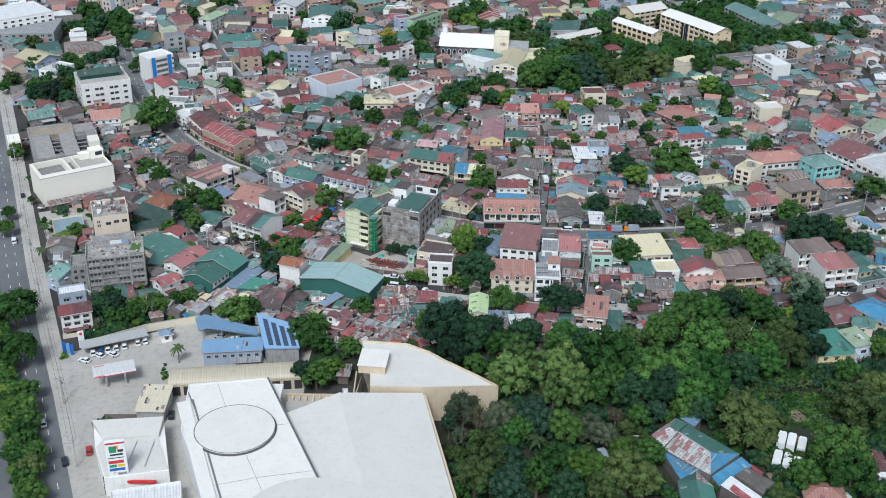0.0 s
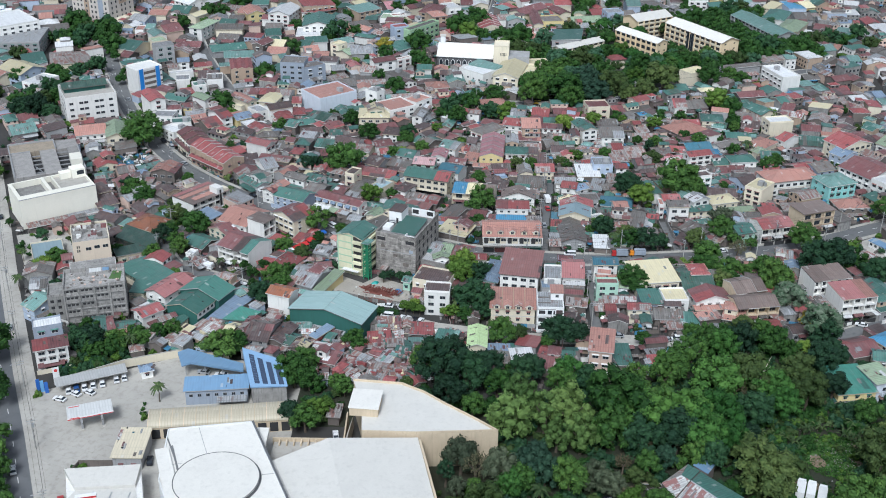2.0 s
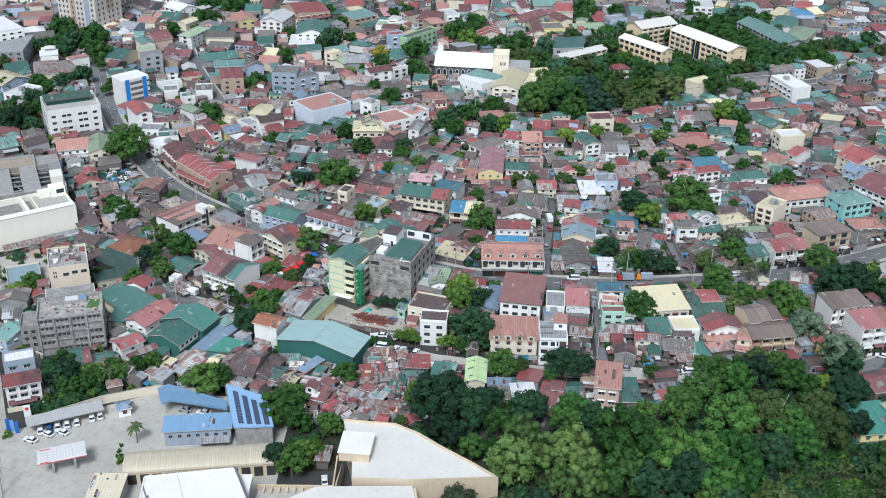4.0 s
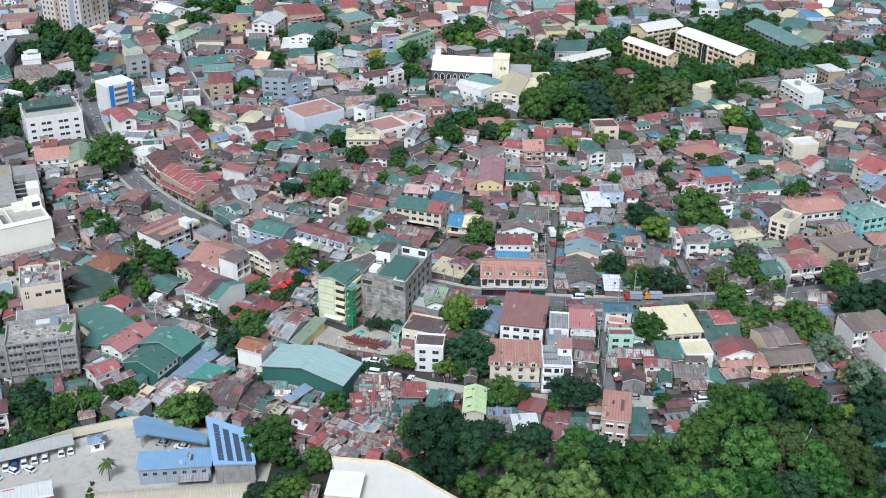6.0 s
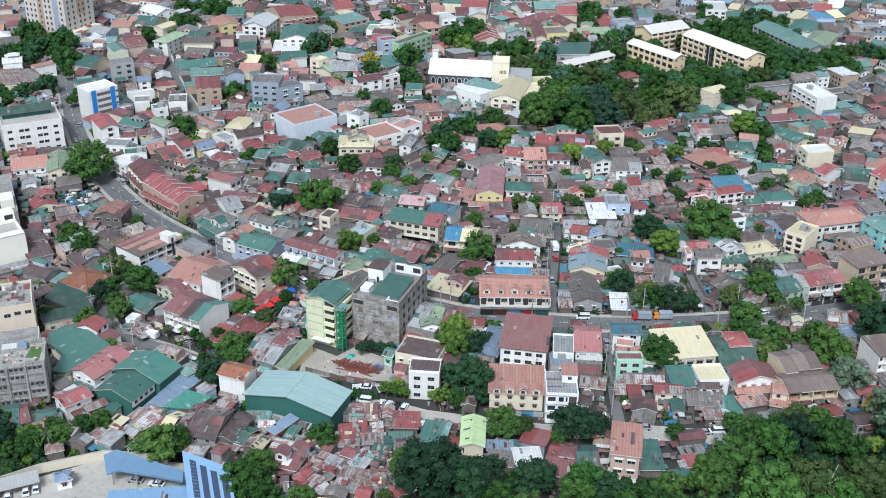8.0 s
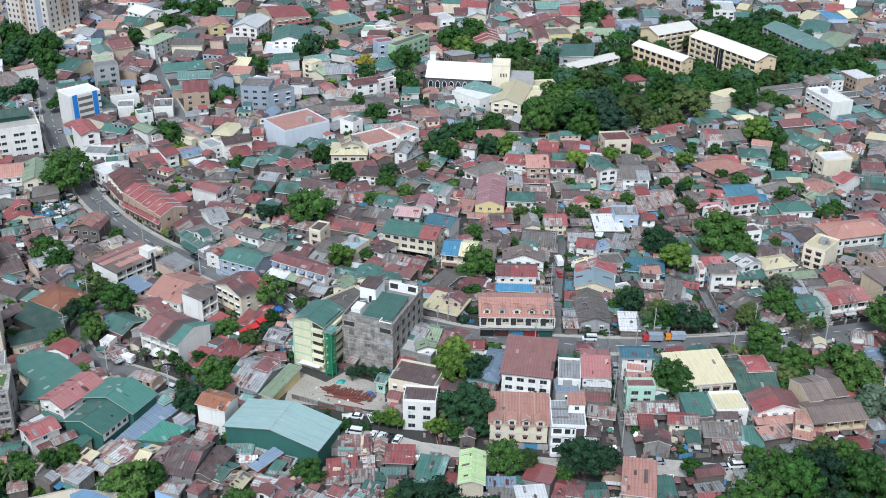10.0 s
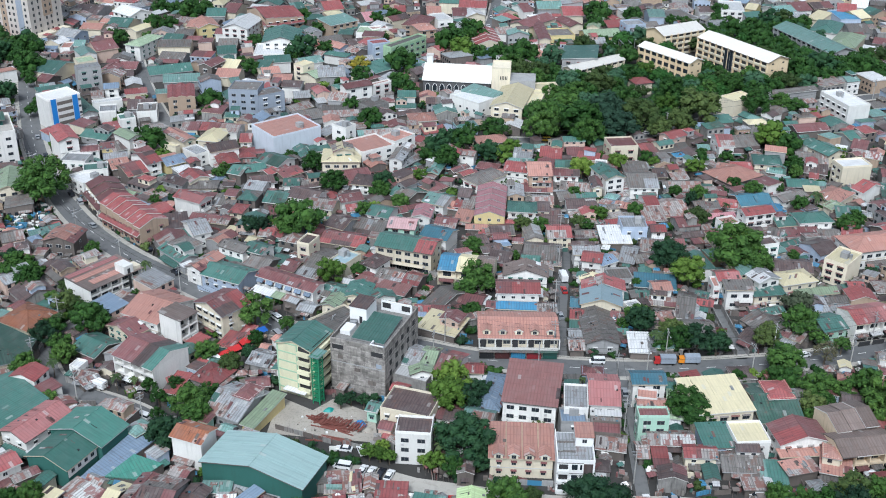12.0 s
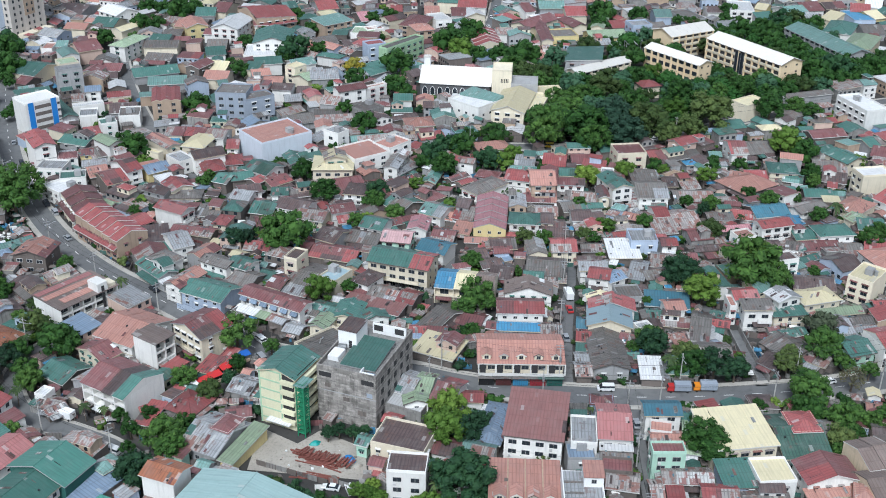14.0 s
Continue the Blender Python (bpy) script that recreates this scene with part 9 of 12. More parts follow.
house(158.3, 557.9, 8.9, 11.8, -16, 2.8, 'ga', 'brown', 'dull')
house(168.8, 547.5, 8.2, 12.8, -79, 9.0, 'fl', 'white', 'cream')
house(122.2, 548.8, 15.5, 18.3, -56, 3.7, 'hp', 'salmon', 'dull')
house(121.3, 555.7, 7.4, 8.5, -20, 3.7, 'ga', 'salmon', 'dull')
house(126.9, 556.6, 8.3, 9.9, 2, 3.7, 'ga', 'red', 'dull')
house(99.4, 538.6, 14.7, 10.2, 2, 2.8, 'ga', 'grey', 'dull')
house(99.3, 549.9, 7.0, 11.2, 15, 2.8, 'ga', 'rust', 'dull')
house(138.1, 525.0, 13.2, 6.8, 30, 5.0, 'ga', 'grey', 'white')
house(155.9, 526.7, 9.8, 13.7, -45, 5.0, 'hp', 'salmon', 'cream')
house(153.1, 516.6, 7.9, 4.8, 26, 5.0, 'gb', 'pale_green', 'cream')
house(147.0, 542.1, 10.3, 8.0, -4, 2.8, 'ga', 'green', 'dull')
house(123.6, 524.4, 13.1, 11.0, 12, 3.7, 'ga', 'sea_blue', 'dull')
house(126.1, 509.9, 10.3, 7.9, 27, 6.0, 'ga', 'blue', 'white')
house(119.9, 504.7, 12.0, 6.9, 17, 8.0, 'ga', 'red', 'white')
house(108.7, 498.9, 6.7, 6.2, 20, 6.0, 'fl', 'salmon', 'white')
house(88.0, 516.8, 16.9, 15.1, 17, 2.8, 'ga', 'rust', 'dull')
house(105.4, 521.1, 9.4, 7.5, 7, 2.8, 'ga', 'grey', 'dull')
house(114.9, 522.5, 10.8, 8.6, -11, 2.8, 'ga', 'red', 'dull')
house(108.5, 511.2, 11.7, 4.4, 13, 2.8, 'ga', 'pink', 'dull')
house(140.4, 503.9, 12.7, 8.8, 8, 6.0, 'hp', 'green', 'white')
house(130.3, 504.0, 8.3, 8.5, 11, 4.2, 'ga', 'green', 'grey')
house(134.3, 498.9, 13.3, 8.6, 11, 2.8, 'ga', 'maroon', 'dull')
house(144.7, 497.5, 7.7, 7.2, 2, 2.8, 'ga', 'grey', 'dull')
house(156.5, 508.1, 7.4, 8.8, -60, 2.8, 'ga', 'salmon', 'dull')
house(156.5, 513.5, 9.1, 11.0, -7, 4.2, 'ga', 'green', 'grey')
house(153.5, 498.5, 6.8, 11.3, -16, 2.8, 'ga', 'red', 'dull')
house(115.4, 495.5, 11.4, 8.4, 2, 3.7, 'hp', 'brown', 'dull')
house(126.3, 497.9, 5.5, 7.5, -21, 2.8, 'ga', 'grey', 'dull')
house(96.9, 495.7, 12.1, 4.3, 12, 2.8, 'ga', 'brown', 'dull')
house(170.5, 532.0, 5.7, 12.7, -58, 6.0, 'ga', 'red', 'white')
house(182.5, 589.7, 8.4, 10.0, 24, 5.2, 'ga', 'green', 'grey')
house(184.8, 582.3, 6.1, 13.0, -27, 3.7, 'ga', 'maroon', 'dull')
house(168.2, 602.4, 15.9, 9.3, 14, 3.7, 'ga', 'maroon', 'dull')
house(-119.6, 459.7, 13.2, 8.6, -47, 4.2, 'ga', 'brown', 'grey')
house(-81.1, 434.0, 14.0, 17.2, -28, 6.0, 'ga', 'salmon', 'white')
house(-88.1, 423.4, 11.4, 6.5, -38, 5.0, 'gb', 'maroon', 'cream')
house(-60.8, 431.8, 13.4, 11.2, -41, 9.0, 'gb', 'maroon', 'cream')
house(-95.7, 416.6, 10.0, 10.5, -32, 2.8, 'ga', 'green', 'dull')
house(-72.5, 463.8, 6.5, 12.0, -31, 6.0, 'gb', 'salmon', 'white')
house(-63.8, 458.6, 15.1, 10.8, -26, 5.0, 'ga', 'green', 'pale_blue')
house(-61.3, 463.3, 9.4, 6.6, -33, 3.7, 'ga', 'grey', 'dull')
house(-84.0, 473.9, 13.8, 7.0, -46, 4.2, 'ga', 'green', 'grey')
house(-82.0, 477.3, 9.0, 7.9, -38, 6.0, 'hp', 'grey', 'white')
house(-64.4, 475.4, 11.1, 6.0, -30, 6.0, 'ga', 'grey', 'white')
shops = house(-42.7, 450.5, 22.4, 6.9, -29, 7.0, 'ga', 'maroon', 'white')
for x, w, key in ((-11.2, 8.0, "white"), (-3.1, 4.0, "pale_green"), (1.0, 6.4, "red"), (7.5, 4.4, "pale_grey")):
    s = Shape()
    s.prism([(x, -6.8), (x + w, -6.8), (x + w, -3.5), (x, -3.5)], 2.7, [2.85, 2.85, 3.5, 3.5])
    part("canopy", s.mesh("canopy", ROOF[key], uvs=True), shops)
for i in range(6):
    s = Shape()
    s.prism([(-10.4 + 3.7 * i, -4.5), (-8.0 + 3.7 * i, -4.5), (-8.0 + 3.7 * i, -3.5), (-10.4 + 3.7 * i, -3.5)], 5.3, [5.4, 5.4, 6.3, 6.3])
    part("window_awning", s.mesh("window_awning", ROOF["slate_blue"], uvs=True), shops)
house(-24.7, 421.4, 11.4, 13.6, -47, 9.0, 'fl', 'grey', 'cream')
house(-20.5, 445.5, 8.1, 10.3, -12, 6.0, 'gb', 'green', 'cream')
house(-27.5, 439.0, 5.5, 7.8, -22, 6.0, 'gb', 'pale_green', 'cream')
house(-28.3, 449.3, 7.7, 9.1, -24, 3.7, 'ga', 'green', 'dull')
house(-13.2, 442.3, 8.7, 4.9, 23, 6.0, 'gb', 'green', 'white')
house(-13.6, 453.4, 18.6, 6.6, -22, 3.2, 'sa', 'dusty', 'dull')
house(-10.2, 461.0, 9.2, 8.2, -23, 3.4, 'ga', 'grey', 'dull')
house(-3.0, 457.8, 5.6, 8.4, -23, 3.7, 'ga', 'red', 'dull')
house(-18.2, 464.2, 6.2, 7.2, -23, 3.2, 'ga', 'red', 'dull')
house(-26.3, 466.4, 6.5, 9.0, -32, 6.4, 'fl', 'court_blue', 'cream')
house(-16.1, 465.7, 6.2, 8.8, -34, 6.0, 'hp', 'brown', 'white')
house(-35.3, 469.7, 8.9, 20.8, -22, 2.8, 'ga', 'grey', 'dull')
house(-43.5, 466.4, 5.3, 9.0, -27, 3.7, 'ga', 'maroon', 'dull')
house(-54.5, 468.0, 8.3, 10.1, -24, 3.7, 'ga', 'grey', 'dull')
house(-56.4, 474.3, 7.7, 7.6, -28, 6.0, 'ga', 'green', 'white')
house(-48.2, 472.6, 5.0, 6.0, -20, 2.8, 'ga', 'green', 'dull')
house(8.0, 447.0, 6.8, 18.6, -43, 2.8, 'ga', 'grey', 'dull')
house(0.0, 440.1, 4.9, 4.8, 1, 2.8, 'ga', 'red', 'dull')
house(5.6, 440.2, 5.8, 5.4, -5, 2.8, 'ga', 'maroon', 'dull')
house(6.4, 430.5, 12.8, 10.6, -26, 2.8, 'sa', 'cream', 'dull')
house(33.4, 460.2, 14.6, 7.9, -4, 6.0, 'gb', 'taupe', 'white')
house(30.2, 449.3, 13.8, 9.1, -1, 6.0, 'ga', 'maroon', 'white')
house(29.3, 441.0, 12.3, 4.2, -3, 3.2, 'sa', 'blue', 'grey')
house(38.6, 441.9, 6.6, 6.4, 1, 2.8, 'ga', 'rust', 'dull')
house(21.9, 443.3, 3.3, 4.5, -10, 2.8, 'ga', 'maroon', 'dull')
house(15.4, 446.7, 8.8, 8.1, -20, 2.8, 'ga', 'maroon', 'dull')
house(12.7, 434.7, 8.0, 4.2, 24, 3.2, 'ga', 'maroon', 'concrete')
house(56.1, 443.5, 13.0, 11.4, -6, 6.0, 'gb', 'court_blue', 'cream')
house(57.7, 451.0, 13.8, 6.8, -5, 6.0, 'gb', 'red', 'white')
house(55.0, 455.2, 8.6, 3.5, 2, 6.0, 'gb', 'cream', 'cream')
house(53.6, 428.6, 10.2, 19.6, 1, 4.0, 'gb', 'grey', 'grey')
house(48.7, 443.5, 4.1, 6.5, -7, 3.7, 'ga', 'sea_blue', 'dull')
house(47.9, 436.7, 4.0, 6.6, -7, 3.7, 'ga', 'red', 'dull')
house(47.4, 432.0, 4.0, 5.2, -7, 2.8, 'ga', 'green', 'dull')
house(46.4, 426.5, 4.0, 5.3, 1, 2.8, 'ga', 'pale_grey', 'dull')
house(46.0, 420.3, 4.6, 7.1, 1, 2.8, 'ga', 'rust', 'dull')
house(64.7, 420.6, 6.2, 10.2, -3, 2.8, 'sa', 'white', 'dull')
house(60.6, 428.0, 3.8, 3.0, 1, 2.8, 'ga', 'green', 'dull')
house(60.8, 435.6, 4.8, 6.8, -17, 3.7, 'ga', 'maroon', 'dull')
house(64.2, 443.0, 4.8, 5.6, -40, 2.8, 'ga', 'sea_blue', 'dull')
house(65.3, 439.7, 4.7, 3.4, 21, 5.0, 'fl', 'pale_grey', 'white')
house(40.4, 478.6, 12.5, 12.5, -7, 3.7, 'ga', 'grey', 'dull')
house(35.9, 472.1, 6.2, 7.5, -9, 4.0, 'ga', 'green', 'cream')
house(43.1, 473.3, 6.6, 6.8, -5, 2.8, 'ga', 'rust', 'dull')
house(26.4, 476.6, 7.3, 9.9, -13, 2.8, 'ga', 'brown', 'dull')
house(22.3, 480.7, 6.8, 6.4, 18, 3.7, 'ga', 'brown', 'dull')
house(56.6, 470.4, 6.7, 7.5, -14, 6.0, 'ga', 'red', 'white')
house(60.5, 470.5, 7.0, 6.2, 33, 5.0, 'ga', 'slate_blue', 'white')
house(55.0, 476.6, 9.0, 7.0, 2, 5.6, 'ga', 'pale_grey', 'white')
house(70.7, 479.4, 5.4, 13.6, -19, 2.8, 'ga', 'pale_grey', 'dull')
house(64.6, 463.0, 8.0, 8.1, 7, 3.2, 'fl', 'grey', 'grey')
house(76.0, 459.4, 13.4, 8.6, -8, 2.6, 'sa', 'sea_blue', 'dull')
house(70.7, 450.9, 4.6, 6.7, 1, 2.8, 'ga', 'green', 'dull')
house(76.1, 450.9, 6.1, 6.7, 8, 6.0, 'ga', 'salmon', 'white')
house(76.7, 447.0, 9.0, 6.8, -9, 2.8, 'ga', 'rust', 'dull')
house(73.9, 438.0, 10.3, 4.6, 10, 2.8, 'ga', 'rust', 'dull')
house(83.4, 444.3, 5.6, 17.5, -15, 2.8, 'ga', 'grey', 'dull')
house(75.4, 476.7, 8.7, 7.2, 14, 2.8, 'ga', 'grey', 'dull')
house(79.6, 485.9, 8.2, 10.2, -12, 2.8, 'ga', 'rust', 'dull')
house(100.7, 449.2, 9.1, 6.0, 1, 7.0, 'sa', 'grey', 'white')
house(98.5, 456.8, 7.6, 7.3, 7, 7.0, 'ga', 'red', 'white')
house(109.8, 454.6, 8.6, 6.9, 25, 8.0, 'gb', 'pale_grey', 'white')
house(110.0, 449.0, 10.6, 5.0, 9, 5.0, 'sa', 'green', 'cream')
house(93.8, 452.8, 2.2, 6.8, 1, 6.0, 'fl', 'salmon', 'white')
house(120.7, 457.6, 12.8, 8.6, 17, 6.0, 'hp', 'cream', 'cream')
house(127.1, 454.6, 14.8, 5.5, 11, 2.8, 'ga', 'pale_green', 'dull')
house(131.0, 449.0, 10.1, 4.8, 11, 2.8, 'ga', 'grey', 'dull')
house(130.3, 443.6, 9.9, 3.7, 11, 2.8, 'ga', 'rust', 'dull')
house(106.8, 433.2, 11.6, 12.2, -63, 2.8, 'ga', 'grey', 'dull')
house(108.2, 439.5, 9.7, 4.3, 20, 3.7, 'ga', 'green', 'dull')
house(113.0, 428.3, 8.4, 7.8, -42, 2.8, 'ga', 'rust', 'dull')
house(100.6, 426.0, 5.6, 9.3, -49, 2.8, 'ga', 'brown', 'dull')
house(89.9, 451.1, 4.2, 4.8, -22, 2.8, 'ga', 'green', 'dull')
house(89.9, 446.2, 4.9, 4.7, -18, 2.8, 'ga', 'red', 'dull')
house(83.6, 430.0, 10.3, 10.4, 1, 2.8, 'ga', 'grey', 'dull')
house(123.9, 470.1, 12.9, 9.3, -7, 3.7, 'ga', 'brown', 'dull')
house(140.0, 468.1, 8.1, 12.2, -41, 8.0, 'fl', 'cream', 'cream')
house(141.1, 457.1, 5.2, 5.2, 1, 3.7, 'ga', 'red', 'dull')
house(116.0, 477.0, 7.5, 5.9, 16, 9.0, 'fl', 'brown', 'white')
house(128.3, 488.9, 8.9, 3.5, 29, 2.8, 'ga', 'green', 'dull')
house(-58.3, 400.6, 8.9, 9.7, -28, 3.7, 'hp', 'red', 'dull')
house(-67.4, 396.4, 4.4, 9.6, -15, 2.8, 'sa', 'red', 'dull')
house(-69.3, 399.4, 3.8, 3.0, 33, 2.8, 'ga', 'red', 'dull')
house(-49.2, 387.4, 11.4, 15.4, -26, 3.7, 'ga', 'pale_grey', 'grey')
house(-41.6, 384.0, 4.2, 15.4, -26, 2.9, 'sa', 'pale_green', 'yellow')
house(-96.8, 403.7, 3.5, 4.1, -20, 4.0, 'fl', 'white', 'white')
house(-94.4, 401.4, 6.3, 5.5, -15, 2.8, 'ga', 'rust', 'dull')
house(-92.7, 398.6, 5.4, 3.5, 44, 2.8, 'ga', 'rust', 'dull')
house(-57.3, 379.7, 6.1, 3.5, -24, 4.0, 'sa', 'maroon', 'mint')
house(-45.4, 409.8, 6.8, 8.1, -21, 3.2, 'ga', 'pale_grey', 'concrete')
house(-45.3, 398.2, 6.4, 4.8, 12, 2.8, 'ga', 'maroon', 'dull')
house(-2.0, 384.3, 13.8, 11.0, -18, 6.0, 'fl', 'brown', 'cream')
house(-0.7, 369.2, 9.2, 7.2, -5, 9.3, 'fl', 'brown', 'white')
house(-2.0, 401.6, 11.8, 8.1, -24, 4.2, 'fl', 'white', 'concrete')
house(0.4, 400.3, 6.6, 4.0, 8, 6.0, 'gb', 'pale_green', 'white')
house(-1.7, 409.3, 5.8, 10.8, -25, 5.0, 'ga', 'pale_grey', 'white')
house(2.8, 409.6, 4.6, 9.2, -15, 5.0, 'ga', 'pale_green', 'white')
house(9.0, 404.6, 6.3, 11.4, -22, 6.0, 'ga', 'maroon', 'white')
house(-11.9, 385.4, 3.3, 4.7, -19, 4.0, 'ga', 'green', 'mint')
house(30.7, 389.0, 14.6, 18.5, -10, 9.0, 'sa', 'dusty', 'white')
house(20.5, 393.5, 6.7, 17.7, -15, 3.7, 'hp', 'slate_blue', 'dull')
house(14.5, 404.7, 6.9, 5.2, -3, 4.0, 'ga', 'red', 'white')
house(42.1, 386.1, 6.5, 11.2, -5, 7.0, 'fl', 'pale_grey', 'white')
house(40.7, 379.9, 6.8, 6.6, 1, 5.2, 'fl', 'slate_blue', 'grey')
house(50.1, 390.5, 8.2, 15.0, -4, 7.0, 'ga', 'rose', 'white')
house(49.9, 384.1, 7.9, 6.0, -4, 5.0, 'sa', 'white', 'white')
house(49.6, 380.0, 7.4, 4.5, -4, 4.2, 'ga', 'grey', 'grey')
house(50.0, 371.5, 7.6, 7.2, -11, 3.7, 'ga', 'rust', 'dull')
house(49.1, 375.3, 7.3, 5.4, -7, 4.7, 'fl', 'maroon', 'dull')
house(62.7, 394.9, 9.4, 6.6, 1, 8.0, 'ga', 'sea_blue', 'white')
house(61.8, 389.0, 5.5, 4.8, -11, 6.0, 'fl', 'salmon', 'white')
house(62.5, 385.3, 7.9, 5.3, 1, 6.0, 'ga', 'salmon', 'white')
house(61.3, 377.8, 8.1, 4.4, 1, 8.0, 'fl', 'maroon', 'mint')
house(65.5, 373.4, 11.9, 6.3, -2, 3.7, 'ga', 'rust', 'dull')
house(57.6, 369.5, 3.0, 7.0, 1, 2.8, 'ga', 'rust', 'dull')
house(79.6, 387.5, 16.9, 15.3, 9, 7.0, 'sa', 'cream', 'cream')
house(95.7, 389.2, 12.1, 18.3, 5, 4.2, 'ga', 'dark_green', 'grey')
house(69.6, 388.7, 4.7, 14.1, -12, 3.7, 'ga', 'pale_green', 'dull')
house(70.6, 397.7, 5.6, 4.1, 9, 3.7, 'ga', 'green', 'dull')
house(85.1, 372.3, 9.0, 9.0, 5, 6.0, 'fl', 'cream', 'white')
house(77.1, 372.3, 8.8, 9.8, 5, 5.0, 'sa', 'green', 'pale_blue')
house(98.4, 373.1, 13.6, 9.2, 8, 6.0, 'gb', 'maroon', 'white')
house(100.7, 369.3, 13.4, 3.0, 3, 2.8, 'sa', 'salmon', 'dull')
house(71.5, 366.0, 8.3, 5.4, -3, 5.0, 'ga', 'red', 'cream')
house(83.5, 367.1, 9.0, 4.0, -3, 3.7, 'hp', 'grey', 'dull')
house(112.4, 403.1, 4.3, 3.2, 11, 3.2, 'ga', 'green', 'concrete')
house(121.9, 403.8, 6.4, 3.7, -10, 2.8, 'ga', 'salmon', 'dull')
house(-56.6, 419.8, 4.9, 7.9, -22, 2.8, 'sa', 'red', 'dull')
house(-52.7, 424.2, 3.6, 7.5, -22, 2.8, 'sa', 'red', 'dull')
house(175.8, 456.1, 13.3, 9.6, 7, 5.7, 'hp', 'salmon', 'dull')
house(156.8, 483.3, 25.0, 13.3, 15, 7.0, 'hp', 'salmon', 'white')
house(167.8, 497.4, 11.3, 11.0, 21, 4.7, 'ga', 'red', 'dull')
house(174.9, 496.2, 9.6, 10.8, 20, 6.0, 'ga', 'grey', 'pale_blue')
house(195.8, 489.8, 18.5, 20.9, -58, 8.0, 'ga', 'maroon', 'white')
house(202.5, 470.3, 14.8, 20.8, -61, 10.0, 'fl', 'white', 'white')
house(191.7, 512.9, 8.8, 11.1, -57, 6.0, 'ga', 'slate_blue', 'pale_blue')
house(182.1, 532.5, 12.4, 13.7, -12, 4.2, 'ga', 'green', 'grey')
house(196.3, 522.8, 18.8, 13.4, 27, 8.0, 'gb', 'red', 'cream')
house(220.8, 525.9, 9.6, 19.3, -52, 7.0, 'ga', 'pale_green', 'white')
house(162.6, 380.3, 7.8, 11.6, 19, 6.0, 'gb', 'green', 'cream')
house(163.2, 371.7, 13.3, 8.0, 21, 4.2, 'sa', 'green', 'grey')
house(172.3, 381.6, 6.2, 9.1, -20, 6.0, 'ga', 'blue', 'white')
house(143.1, 343.2, 11.2, 11.4, -72, 3.7, 'gb', 'maroon', 'dull')
house(157.2, 343.2, 15.8, 11.9, -59, 5.0, 'hp', 'blue', 'cream')
house(148.1, 333.9, 7.1, 7.2, -14, 6.0, 'ga', 'green', 'cream')
house(107.8, 244.3, 11.5, 7.7, -6, 3.7, 'hp', 'salmon', 'dull')
house(127.4, 257.8, 9.1, 5.7, -89, 3.7, 'ga', 'maroon', 'dull')
house(-127.8, 330.5, 10.9, 6.4, 22, 8.0, 'sa', 'red', 'white')
house(-130.4, 336.7, 9.3, 6.1, 22, 12.0, 'fl', 'white', 'slate')
house(-141.1, 362.5, 7.3, 13.2, -35, 6.0, 'ga', 'teal', 'pale_blue')
house(-144.3, 369.6, 5.5, 8.8, 11, 9.0, 'ga', 'pale_grey', 'white')
house(-117.3, 348.6, 4.3, 10.7, 18, 5.0, 'ga', 'green', 'white')
house(-114.7, 349.1, 3.7, 9.1, 28, 5.0, 'ga', 'maroon', 'white')
house(-109.0, 350.5, 7.0, 6.7, 19, 3.2, 'ga', 'green', 'grey')
house(-147.3, 455.0, 9.0, 22.2, 35, 4.2, 'ga', 'brown', 'grey')
house(-152.6, 479.3, 7.9, 7.2, 28, 3.2, 'ga', 'teal', 'grey')
house(-153.6, 405.2, 12.0, 16.6, 23, 3.0, 'fl', 'court_blue', 'cream')
house(-156.8, 435.0, 29.0, 4.4, 33, 2.8, 'sa', 'rust', 'dull')
house(-207.8, 533.0, 12.0, 14.8, 31, 4.2, 'ga', 'teal', 'grey')
house(-172.6, 528.5, 14.5, 14.3, 19, 6.0, 'ga', 'salmon', 'white')
house(-159.5, 526.9, 9.6, 20.3, 17, 7.0, 'gb', 'pale_green', 'cream')
house(-236.0, 616.2, 20.8, 17.3, -35, 8.0, 'ga', 'cream', 'pale_blue')
house(-218.7, 595.6, 10.9, 16.8, -24, 8.0, 'fl', 'white', 'white')
house(-272.7, 689.3, 34.2, 32.4, 41, 14.0, 'fl', 'white', 'white')
house(-260.3, 673.6, 35.1, 31.1, 7, 9.0, 'fl', 'pale_grey', 'grey')
house(-223.2, 644.9, 12.8, 24.2, 18, 5.0, 'ga', 'rust', 'cream')
house(-215.4, 644.9, 12.6, 23.3, 42, 5.0, 'ga', 'rust', 'cream')
house(-248.9, 653.3, 7.8, 9.3, 52, 5.0, 'ga', 'red', 'white')
house(-240.8, 645.9, 13.0, 22.0, 28, 4.2, 'ga', 'green', 'grey')
house(-245.7, 700.1, 18.4, 21.0, 24, 6.0, 'ga', 'grey', 'cream')
house(-264.1, 749.9, 22.1, 15.7, 15, 5.2, 'fl', 'salmon', 'grey')
house(-247.2, 613.8, 14.2, 15.1, -45, 5.0, 'ga', 'salmon', 'cream')
house(-60.4, 346.3, 8.5, 14.6, -12, 5.2, 'ga', 'brown', 'grey')
house(53.9, 333.2, 8.0, 13.0, -10, 10.2, 'sa', 'salmon', 'peach')
house(37.7, 337.0, 7.2, 10.5, -20, 2.8, 'ga', 'red', 'dull')
tree(21.6, 346.4, 4.4, 'green')
tree(27.5, 347.6, 3.0, 'olive')
tree(41.3, 346.3, 5.3, 'dark')
tree(48.0, 346.8, 4.0, 'dark')
tree(37.0, 342.8, 2.6, 'green')
tree(70.4, 346.2, 2.6, 'green')
tree(87.1, 344.0, 3.6, 'dark')
tree(87.6, 349.8, 3.0, 'green')
